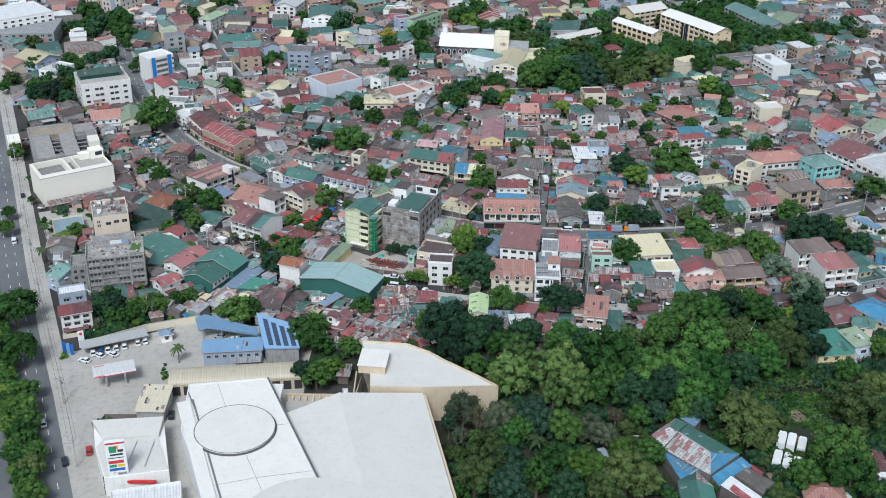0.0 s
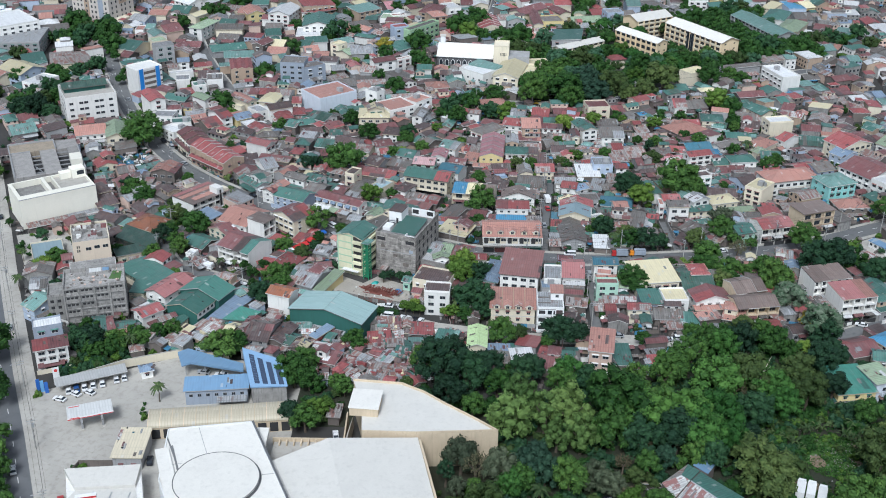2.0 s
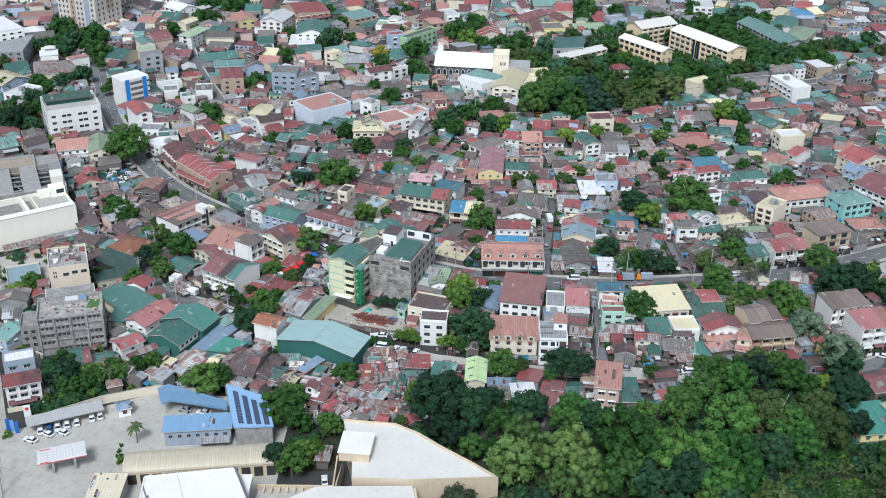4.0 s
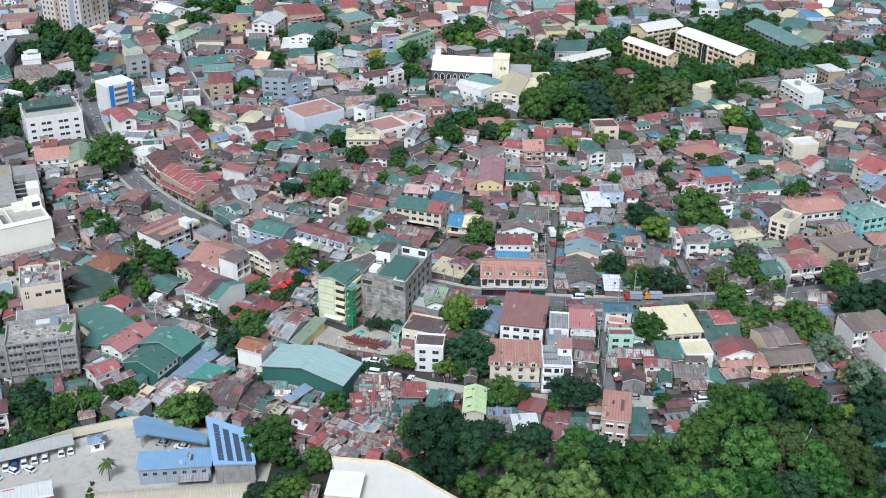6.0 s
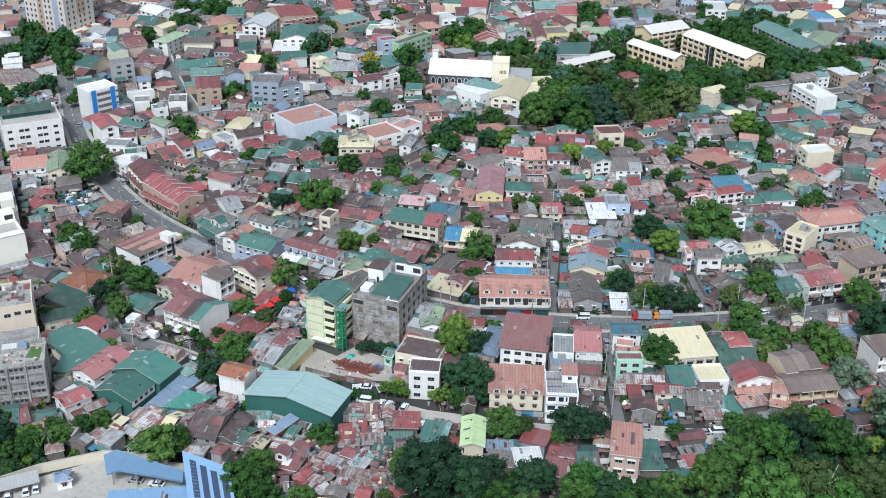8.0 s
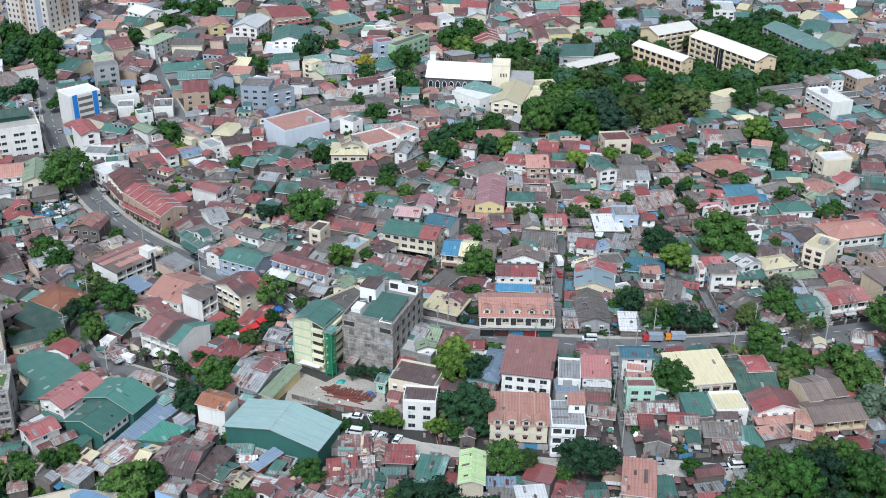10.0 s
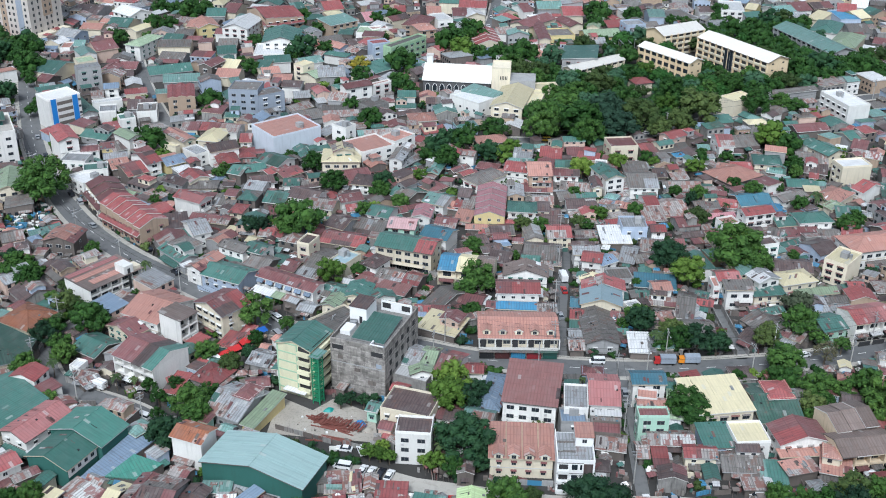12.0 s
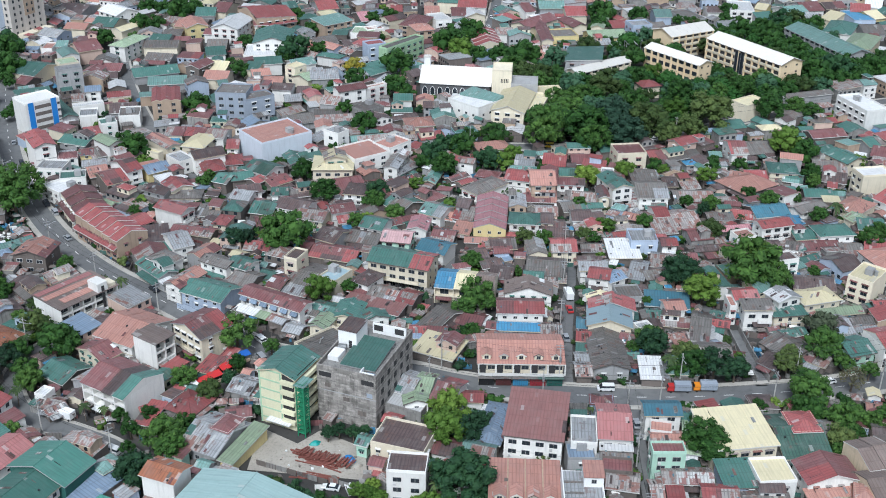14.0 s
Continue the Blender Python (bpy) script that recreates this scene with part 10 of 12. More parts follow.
tree(104.1, 350.0, 4.7, 'olive')
tree(95.8, 343.5, 4.6, 'green')
tree(114.8, 343.9, 4.6, 'green')
tree(112.2, 351.5, 3.7, 'green')
tree(122.8, 337.6, 2.9, 'light')
tree(-72.3, 333.9, 5.1, 'green')
tree(-28.4, 340.8, 3.6, 'green')
tree(-108.4, 338.2, 3.5, 'green')
tree(-103.7, 338.2, 2.6, 'palm')
tree(-101.9, 343.3, 2.9, 'green')
tree(-117.8, 338.1, 4.5, 'dark')
tree(-91.7, 347.6, 3.0, 'green')
tree(-112.7, 334.1, 2.5, 'green')
tree(-31.9, 316.9, 2.7, 'green')
tree(-9.9, 315.7, 2.1, 'olive')
tree(-12.2, 366.8, 1.9, 'light')
tree(-9.4, 366.4, 1.8, 'light')
tree(-7.0, 365.4, 1.6, 'light')
tree(-9.0, 369.1, 1.8, 'light')
tree(1.8, 363.6, 1.6, 'light')
tree(4.6, 362.5, 2.5, 'light')
tree(9.0, 360.2, 2.7, 'green')
tree(15.3, 362.8, 2.8, 'dark')
tree(-146.2, 527.1, 7.7, 'green')
tree(-67.7, 396.3, 2.0, 'green')
tree(-45.1, 491.4, 7.5, 'green')
tree(-199.9, 669.3, 5.9, 'green')
tree(-209.1, 750.3, 3.1, 'green')
tree(-174.6, 725.6, 3.5, 'green')
tree(-170.5, 728.9, 3.6, 'green')
tree(-157.2, 751.1, 4.9, 'green')
tree(-149.1, 749.3, 4.9, 'green')
tree(-161.6, 784.3, 4.8, 'green')
tree(-152.4, 783.5, 4.5, 'green')
tree(-140.6, 773.8, 6.3, 'green')
tree(-134.5, 782.2, 5.1, 'green')
tree(-180.0, 611.8, 2.9, 'green')
tree(-199.0, 661.7, 2.7, 'green')
tree(-141.2, 611.7, 2.2, 'green')
tree(-100.4, 621.2, 5.4, 'green')
tree(-100.9, 610.7, 2.9, 'green')
tree(-90.7, 745.2, 3.0, 'green')
tree(-68.2, 700.2, 6.8, 'dark')
tree(-72.8, 697.4, 3.9, 'green')
tree(-96.0, 722.2, 3.5, 'green')
tree(-91.2, 676.0, 3.8, 'green')
tree(-97.9, 687.7, 2.8, 'green')
tree(-56.8, 711.2, 3.5, 'green')
tree(-42.5, 678.5, 2.2, 'green')
tree(-37.1, 680.2, 4.4, 'yellow')
tree(-34.5, 662.7, 4.8, 'green')
tree(-44.5, 656.0, 2.6, 'green')
tree(-27.8, 734.5, 3.0, 'green')
tree(-23.7, 774.7, 4.4, 'green')
tree(-33.0, 770.6, 3.8, 'green')
tree(-15.1, 676.9, 7.6, 'green')
tree(-15.3, 650.0, 5.2, 'green')
tree(-26.4, 601.5, 5.2, 'green')
tree(-36.5, 623.2, 3.5, 'green')
tree(9.4, 717.2, 7.3, 'green')
tree(6.9, 631.1, 2.5, 'green')
tree(-9.9, 642.1, 3.8, 'green')
tree(-75.3, 768.6, 4.4, 'green')
tree(-85.4, 762.2, 3.7, 'green')
tree(-65.0, 746.6, 3.7, 'green')
tree(21.4, 735.7, 6.6, 'green')
tree(15.2, 707.5, 5.7, 'light')
tree(23.7, 702.8, 4.3, 'green')
tree(34.9, 700.7, 5.1, 'green')
tree(47.2, 695.3, 7.0, 'green')
tree(51.6, 738.3, 3.0, 'green')
tree(99.3, 704.2, 4.0, 'olive')
tree(104.3, 709.0, 3.4, 'green')
tree(168.3, 711.9, 3.5, 'green')
tree(95.4, 777.9, 7.0, 'green')
tree(92.1, 762.3, 4.7, 'green')
tree(92.4, 728.1, 3.6, 'green')
tree(95.1, 715.5, 4.4, 'green')
tree(69.8, 723.8, 2.9, 'green')
tree(116.9, 781.9, 4.5, 'green')
tree(169.6, 788.3, 5.2, 'green')
tree(165.1, 774.8, 3.8, 'green')
tree(138.3, 775.6, 3.2, 'green')
tree(143.1, 768.0, 3.8, 'green')
tree(166.9, 749.9, 6.1, 'green')
tree(176.0, 749.0, 4.9, 'green')
tree(193.0, 767.7, 6.3, 'dark')
tree(177.5, 731.5, 5.4, 'green')
tree(179.7, 722.4, 4.4, 'green')
tree(181.3, 707.3, 5.2, 'green')
tree(185.8, 698.2, 5.1, 'green')
tree(189.6, 692.2, 5.6, 'green')
tree(194.7, 686.4, 6.1, 'dark')
tree(201.8, 686.7, 6.1, 'green')
tree(207.2, 685.7, 5.0, 'green')
tree(186.0, 670.1, 4.0, 'green')
tree(196.1, 668.3, 4.8, 'green')
tree(217.4, 691.6, 5.6, 'green')
tree(228.7, 707.3, 4.3, 'green')
tree(214.4, 678.1, 4.1, 'green')
tree(-116.3, 572.1, 5.4, 'green')
tree(-102.2, 523.2, 2.0, 'green')
tree(-101.6, 515.4, 2.4, 'green')
tree(-82.8, 543.0, 2.5, 'green')
tree(-81.9, 549.3, 2.1, 'green')
tree(-108.5, 590.3, 1.9, 'green')
tree(-36.2, 578.5, 3.2, 'green')
tree(-46.8, 552.1, 3.9, 'green')
tree(-36.2, 532.5, 4.5, 'green')
tree(-58.2, 495.3, 3.0, 'dark')
tree(-62.7, 494.5, 3.4, 'dark')
tree(-16.7, 534.0, 4.1, 'dark')
tree(-18.2, 525.0, 3.7, 'green')
tree(-9.8, 516.6, 3.2, 'green')
tree(-23.2, 510.2, 2.8, 'green')
tree(-19.6, 514.1, 2.0, 'light')
tree(-3.4, 542.6, 2.7, 'light')
tree(2.6, 567.1, 5.5, 'dark')
tree(7.1, 557.5, 4.8, 'green')
tree(-0.7, 563.9, 3.1, 'green')
tree(8.1, 578.7, 4.5, 'dark')
tree(-56.8, 561.8, 2.6, 'green')
tree(13.8, 578.9, 4.6, 'green')
tree(17.5, 591.0, 3.5, 'green')
tree(24.7, 563.6, 4.9, 'dark')
tree(30.2, 563.0, 4.0, 'light')
tree(35.2, 573.8, 3.2, 'light')
tree(65.8, 585.7, 5.1, 'green')
tree(64.6, 595.3, 3.8, 'green')
tree(77.0, 558.3, 3.5, 'light')
tree(61.7, 549.4, 4.3, 'light')
tree(45.9, 564.7, 2.2, 'green')
tree(56.2, 526.6, 2.9, 'green')
tree(62.8, 506.8, 3.5, 'light')
tree(55.4, 501.5, 2.7, 'olive')
tree(58.2, 500.2, 2.3, 'green')
tree(41.7, 499.0, 2.7, 'green')
tree(35.0, 498.9, 3.1, 'olive')
tree(37.7, 509.8, 1.6, 'green')
tree(77.4, 512.3, 2.8, 'green')
tree(28.1, 538.9, 2.5, 'green')
tree(28.0, 591.7, 4.7, 'green')
tree(90.3, 565.2, 2.7, 'green')
tree(92.6, 559.7, 2.6, 'light')
tree(146.0, 583.9, 5.7, 'light')
tree(152.5, 577.8, 4.5, 'green')
tree(107.5, 552.8, 3.5, 'light')
tree(112.4, 565.0, 3.1, 'green')
tree(115.9, 575.8, 2.3, 'green')
tree(123.8, 566.4, 2.7, 'green')
tree(148.8, 556.9, 3.5, 'green')
tree(148.1, 550.7, 2.6, 'green')
tree(120.6, 539.4, 2.5, 'green')
tree(125.9, 531.8, 3.3, 'green')
tree(137.1, 535.7, 2.1, 'green')
tree(104.3, 527.3, 3.3, 'green')
tree(100.6, 524.0, 2.4, 'dark')
tree(95.9, 531.1, 2.5, 'green')
tree(98.2, 504.2, 4.3, 'olive')
tree(140.6, 518.9, 3.2, 'green')
tree(147.5, 521.5, 3.2, 'palm')
tree(106.9, 503.1, 2.7, 'dark')
tree(112.1, 516.2, 1.8, 'palm')
tree(171.7, 569.9, 3.1, 'light')
tree(152.5, 500.8, 3.5, 'green')
tree(157.2, 506.0, 3.1, 'green')
tree(112.3, 490.6, 3.8, 'light')
tree(149.2, 577.0, 2.3, 'green')
tree(-99.8, 426.5, 5.0, 'green')
tree(-105.2, 413.6, 3.0, 'green')
tree(-110.4, 436.8, 4.2, 'olive')
tree(-106.9, 435.3, 3.2, 'olive')
tree(-116.9, 442.9, 2.3, 'green')
tree(-111.6, 425.2, 2.2, 'palm')
tree(-110.3, 428.2, 2.2, 'palm')
tree(-92.1, 462.2, 2.4, 'palm')
tree(-127.9, 457.7, 3.4, 'green')
tree(-114.5, 450.5, 2.4, 'olive')
tree(-114.0, 476.4, 2.5, 'green')
tree(-62.2, 411.9, 3.0, 'green')
tree(-51.4, 431.9, 5.1, 'green')
tree(-91.5, 446.5, 1.5, 'green')
tree(-30.6, 458.5, 4.5, 'light')
tree(-21.6, 464.0, 2.5, 'green')
tree(-41.2, 429.3, 2.2, 'green')
tree(-49.3, 420.4, 2.2, 'green')
tree(-50.3, 412.6, 2.1, 'dark')
tree(0.6, 452.7, 1.2, 'green')
tree(16.8, 455.8, 4.8, 'green')
tree(13.3, 450.0, 3.0, 'green')
tree(20.2, 455.3, 3.1, 'green')
tree(16.5, 481.3, 2.9, 'green')
tree(15.6, 438.3, 2.3, 'green')
tree(66.5, 434.5, 3.6, 'green')
tree(66.9, 431.0, 4.0, 'dark')
tree(75.4, 426.0, 3.6, 'olive')
tree(76.1, 419.6, 4.0, 'green')
tree(61.4, 431.6, 1.9, 'green')
tree(50.5, 421.3, 1.3, 'green')
tree(30.9, 476.6, 1.5, 'green')
tree(69.8, 458.7, 1.4, 'green')
tree(69.6, 420.2, 2.8, 'palm')
tree(82.2, 471.1, 5.3, 'dark')
tree(87.3, 461.1, 4.9, 'light')
tree(104.4, 472.3, 8.2, 'green')
tree(110.9, 468.2, 5.3, 'green')
tree(117.6, 440.0, 4.8, 'smoky')
tree(115.4, 429.5, 5.0, 'green')
tree(102.9, 422.0, 3.8, 'olive')
tree(106.0, 429.8, 2.2, 'olive')
tree(71.4, 418.8, 2.4, 'green')
tree(82.2, 420.2, 4.3, 'dark')
tree(87.4, 418.4, 3.6, 'dark')
tree(119.2, 423.9, 2.5, 'green')
tree(109.0, 418.0, 1.5, 'green')
tree(118.5, 414.8, 3.4, 'bare')
tree(125.1, 420.2, 2.2, 'green')
tree(120.8, 486.2, 1.9, 'green')
tree(126.9, 478.6, 1.8, 'green')
tree(-61.2, 385.0, 4.4, 'green')
tree(-64.3, 370.0, 5.0, 'dark')
tree(-69.8, 382.2, 1.7, 'green')
tree(-58.9, 380.6, 3.4, 'green')
tree(-57.8, 391.0, 2.6, 'green')
tree(-79.2, 396.0, 1.7, 'palm')
tree(-74.7, 395.7, 2.0, 'green')
tree(-70.9, 389.4, 2.3, 'green')
tree(-103.9, 403.0, 2.1, 'palm')
tree(-103.1, 409.6, 3.0, 'green')
tree(-73.5, 399.5, 2.3, 'palm')
tree(-84.4, 396.7, 1.9, 'palm')
tree(-100.5, 389.2, 2.0, 'green')
tree(-54.2, 405.5, 3.0, 'olive')
tree(-69.8, 405.0, 1.8, 'green')
tree(-21.4, 389.3, 1.7, 'dark')
tree(-18.7, 390.6, 1.7, 'dark')
tree(-15.1, 389.5, 1.7, 'dark')
tree(-12.3, 391.1, 1.4, 'dark')
tree(6.0, 367.0, 2.1, 'palm')
tree(-11.2, 384.7, 1.0, 'green')
tree(9.0, 395.8, 4.6, 'light')
tree(26.3, 382.0, 1.4, 'palm')
tree(31.7, 381.0, 1.9, 'olive')
tree(38.8, 396.7, 1.3, 'dark')
tree(45.7, 399.9, 1.2, 'palm')
tree(16.9, 393.4, 2.9, 'dark')
tree(72.1, 384.4, 5.3, 'green')
tree(73.7, 394.6, 3.4, 'green')
tree(74.3, 381.0, 3.6, 'green')
tree(104.3, 406.6, 4.8, 'green')
tree(101.5, 398.9, 3.8, 'green')
tree(105.5, 414.8, 2.8, 'green')
tree(106.5, 386.9, 3.4, 'olive')
tree(110.4, 390.0, 2.8, 'green')
tree(105.1, 384.0, 2.2, 'green')
tree(94.4, 404.0, 1.8, 'light')
tree(90.2, 402.2, 2.1, 'green')
tree(98.3, 404.5, 1.5, 'green')
tree(117.3, 395.5, 2.9, 'green')
tree(-148.9, 330.4, 7.1, 'green')
tree(-140.2, 305.6, 6.7, 'green')
tree(-130.0, 285.4, 3.9, 'green')
tree(-128.0, 277.2, 4.2, 'green')
tree(-124.2, 270.9, 3.7, 'green')
tree(-124.6, 264.8, 3.7, 'green')
tree(-120.8, 260.9, 3.3, 'green')
tree(-117.1, 254.8, 3.6, 'green')
tree(-115.8, 248.5, 3.5, 'olive')
tree(-114.7, 242.7, 3.2, 'green')
tree(-111.3, 237.6, 3.1, 'green')
tree(-114.8, 238.2, 2.5, 'green')
tree(-201.3, 479.7, 3.7, 'green')
tree(-182.1, 415.8, 2.8, 'green')
tree(-177.8, 400.7, 3.2, 'green')
tree(-185.0, 449.7, 2.0, 'palm')
tree(-178.1, 431.2, 1.5, 'green')
tree(-162.3, 401.9, 2.1, 'palm')
tree(-150.8, 391.7, 3.6, 'light')
tree(-149.2, 401.0, 2.8, 'green')
tree(-145.6, 396.7, 3.2, 'green')
tree(-120.8, 337.6, 4.4, 'dark')
tree(-120.1, 345.5, 3.3, 'green')
tree(-116.1, 334.4, 2.8, 'green')
tree(-108.5, 335.9, 3.2, 'green')
tree(-100.6, 340.7, 2.8, 'green')
tree(-96.7, 345.7, 2.9, 'green')
tree(-104.8, 345.3, 2.5, 'green')
tree(-87.7, 309.7, 2.6, 'palm')
tree(-155.7, 378.7, 2.6, 'palm')
tree(-126.6, 406.8, 2.3, 'green')
tree(-111.7, 403.0, 3.2, 'green')
tree(-111.8, 419.1, 3.8, 'dark')
tree(-110.3, 422.9, 3.4, 'green')
tree(-133.2, 458.8, 4.6, 'green')
tree(-128.0, 452.5, 4.0, 'green')
tree(-137.7, 466.0, 3.6, 'dark')
tree(-144.8, 518.9, 7.3, 'green')
tree(-199.8, 635.0, 4.0, 'green')
tree(-204.4, 616.8, 5.2, 'dark')
tree(-215.8, 611.0, 5.2, 'green')
tree(-210.1, 607.8, 3.9, 'green')
tree(-208.4, 558.1, 6.0, 'dark')
tree(-214.1, 556.6, 4.8, 'dark')
tree(-199.7, 553.6, 4.5, 'dark')
tree(-223.7, 571.3, 4.3, 'green')
tree(-238.3, 578.3, 5.0, 'olive')
tree(-239.4, 572.3, 3.7, 'green')
tree(-210.6, 578.3, 3.7, 'green')
tree(-232.8, 709.4, 7.4, 'green')
tree(-221.9, 686.4, 6.5, 'dark')
tree(-217.3, 693.0, 6.5, 'green')
tree(-209.3, 697.3, 6.6, 'green')
tree(-209.6, 684.0, 4.3, 'green')
tree(-221.7, 675.7, 3.5, 'green')
tree(-236.8, 685.0, 4.3, 'dark')
tree(-244.7, 687.0, 3.6, 'green')
tree(-237.7, 712.6, 5.2, 'green')
tree(-194.5, 653.0, 2.8, 'green')
tree(-180.2, 623.6, 2.7, 'green')
tree(-249.2, 647.3, 4.8, 'olive')
tree(-46.3, 318.6, 5.7, 'green')
tree(-44.4, 326.5, 4.3, 'green')
tree(-51.0, 324.4, 3.1, 'green')
tree(-41.4, 317.3, 3.8, 'green')
tree(-44.9, 298.7, 4.0, 'dark')
tree(-40.0, 295.1, 4.3, 'green')
tree(-37.0, 301.6, 3.3, 'light')
tree(-34.5, 304.4, 2.6, 'light')
tree(-29.7, 314.2, 3.0, 'green')
tree(-68.7, 337.8, 4.0, 'green')
tree(1.6, 318.9, 8.8, 'dark')
tree(9.2, 317.3, 7.6, 'dark')
tree(-4.2, 324.0, 5.4, 'green')
tree(15.1, 320.3, 5.8, 'dark')
tree(3.5, 309.5, 5.6, 'dark')
tree(10.9, 303.5, 4.1, 'green')
tree(18.7, 314.4, 4.6, 'green')
tree(23.9, 322.7, 2.7, 'green')
tree(29.6, 321.8, 5.8, 'dark')
tree(26.6, 318.7, 4.2, 'dark')
tree(42.1, 321.6, 5.0, 'fresh')
tree(38.7, 314.9, 4.6, 'green')
tree(47.5, 317.6, 5.4, 'dark')
tree(25.5, 301.4, 7.0, 'feathery')
tree(21.5, 292.8, 6.5, 'feathery')
tree(32.5, 296.1, 6.2, 'feathery')
tree(39.5, 294.2, 7.2, 'feathery')
tree(42.4, 286.5, 6.0, 'feathery')
tree(35.4, 287.2, 5.3, 'feathery')
tree(54.4, 299.1, 9.1, 'green')
tree(61.5, 297.6, 8.0, 'fresh')
tree(51.6, 289.3, 6.4, 'green')
tree(59.9, 285.5, 5.6, 'dark')
tree(67.9, 302.4, 6.6, 'green')
tree(72.3, 317.7, 5.7, 'green')
tree(62.6, 315.6, 4.6, 'green')
tree(6.9, 275.3, 5.2, 'smoky')
tree(11.2, 271.9, 4.1, 'bare')
tree(17.1, 269.4, 5.1, 'smoky')
tree(2.6, 270.6, 2.6, 'dark')
tree(5.4, 263.4, 3.0, 'smoky')
tree(10.6, 266.4, 2.8, 'green')
tree(4.4, 256.0, 2.8, 'olive')
tree(20.3, 264.8, 4.4, 'fresh')
tree(27.5, 274.9, 5.8, 'teal')
tree(30.7, 270.6, 4.4, 'teal')
tree(23.8, 267.6, 4.4, 'green')
tree(37.1, 266.7, 5.4, 'green')
tree(44.1, 269.6, 5.4, 'smoky')
tree(48.7, 265.1, 4.7, 'smoky')
tree(53.7, 277.2, 2.8, 'russet')
tree(56.5, 272.1, 3.0, 'olive')
tree(60.3, 275.0, 3.8, 'green')
tree(13.1, 251.4, 6.4, 'olive')
tree(18.0, 251.0, 5.8, 'teal')
tree(9.7, 241.6, 6.3, 'olive')
tree(19.0, 239.4, 6.2, 'teal')
tree(28.4, 261.4, 3.3, 'palm')
tree(32.2, 247.7, 5.7, 'green')
tree(38.6, 248.2, 5.4, 'light')
tree(45.1, 249.1, 4.8, 'green')
tree(27.2, 243.8, 4.7, 'green')
tree(34.5, 238.5, 5.3, 'dark')
tree(52.4, 245.0, 6.3, 'olive')
tree(45.6, 240.8, 5.6, 'olive')
tree(57.0, 243.4, 5.7, 'olive')
tree(61.0, 257.8, 4.3, 'green')
tree(52.8, 257.6, 4.3, 'light')
tree(5.1, 239.2, 4.0, 'green')
tree(81.5, 327.0, 7.0, 'green')
tree(74.9, 321.3, 5.8, 'green')
tree(90.5, 341.8, 5.3, 'green')
tree(96.0, 339.3, 5.6, 'fresh')
tree(102.3, 340.8, 6.0, 'dark')
tree(112.4, 340.5, 5.2, 'green')
tree(117.4, 336.1, 4.4, 'green')
tree(88.5, 314.2, 8.3, 'fresh')
tree(99.2, 319.2, 7.7, 'olive')
tree(105.6, 313.5, 6.8, 'fresh')
tree(115.0, 320.7, 6.9, 'olive')
tree(116.3, 310.9, 6.4, 'olive')
tree(124.7, 327.0, 5.5, 'dark')
tree(130.8, 334.6, 5.6, 'dark')
tree(107.3, 305.0, 5.6, 'fresh')
tree(96.9, 300.4, 6.2, 'dark')
tree(84.5, 294.4, 7.9, 'fresh')
tree(76.0, 297.3, 8.0, 'fresh')
tree(77.6, 286.0, 7.1, 'fresh')
tree(70.7, 286.7, 6.4, 'dark')
tree(86.5, 285.6, 5.3, 'fresh')
tree(80.0, 279.5, 5.2, 'dark')
tree(66.3, 280.0, 4.0, 'teal')
tree(75.0, 280.2, 4.5, 'green')
tree(93.3, 291.2, 3.6, 'dark')
tree(132.4, 347.0, 5.3, 'dark')
tree(130.4, 359.3, 3.0, 'yellow')
tree(133.2, 353.8, 6.2, 'flowering')
tree(124.7, 313.3, 4.9, 'dark')
tree(147.5, 315.6, 3.8, 'green')
tree(92.8, 269.2, 7.8, 'olive')
tree(90.5, 279.7, 5.2, 'olive')
tree(94.2, 265.9, 5.0, 'olive')
tree(102.6, 248.4, 5.0, 'green')
tree(93.8, 314.1, 4.2, 'russet')
tree(87.0, 319.0, 4.0, 'smoky')
tree(120.6, 311.2, 2.2, 'russet')
tree(60.8, 283.0, 2.4, 'russet')
tree(53.4, 261.5, 3.0, 'russet')
tree(115.4, 256.4, 7.6, 'green')
tree(116.6, 248.0, 6.4, 'green')
tree(127.6, 277.5, 7.6, 'olive')
tree(138.5, 293.0, 5.4, 'olive')
tree(132.7, 302.3, 4.4, 'green')
tree(125.3, 384.5, 6.6, 'green')
tree(123.9, 395.7, 4.5, 'green')
tree(126.7, 372.3, 5.6, 'flowering')
tree(166.0, 393.0, 5.4, 'dark')
tree(190.1, 447.9, 6.0, 'green')
tree(108.7, 393.6, 4.1, 'green')
tree(113.2, 397.9, 3.2, 'green')
tree(145.1, 399.7, 6.8, 'dark')
tree(152.7, 402.5, 6.9, 'dark')
tree(159.8, 401.9, 4.6, 'green')
tree(146.1, 419.7, 6.2, 'green')
tree(69.8, 279.4, 2.4, 'green')
for x, y, r in ((97.5, 294.7, 3.0), (99.0, 290.0, 2.8), (102.5, 287.2, 2.6), (107.4, 292.3, 3.2), (112.4, 297.6, 3.4), (117.4, 299.7, 3.2), (107.4, 299.4, 2.6), (108.4, 288.6, 2.4), (124.0, 296.4, 3.0),
                (127.6, 300.6, 3.4), (129.4, 298.0, 3.2), (126.2, 294.4, 3.0), (121.4, 301.5, 2.6), (103.6, 295.6, 2.6)):
    banana_plant(x, y, r)
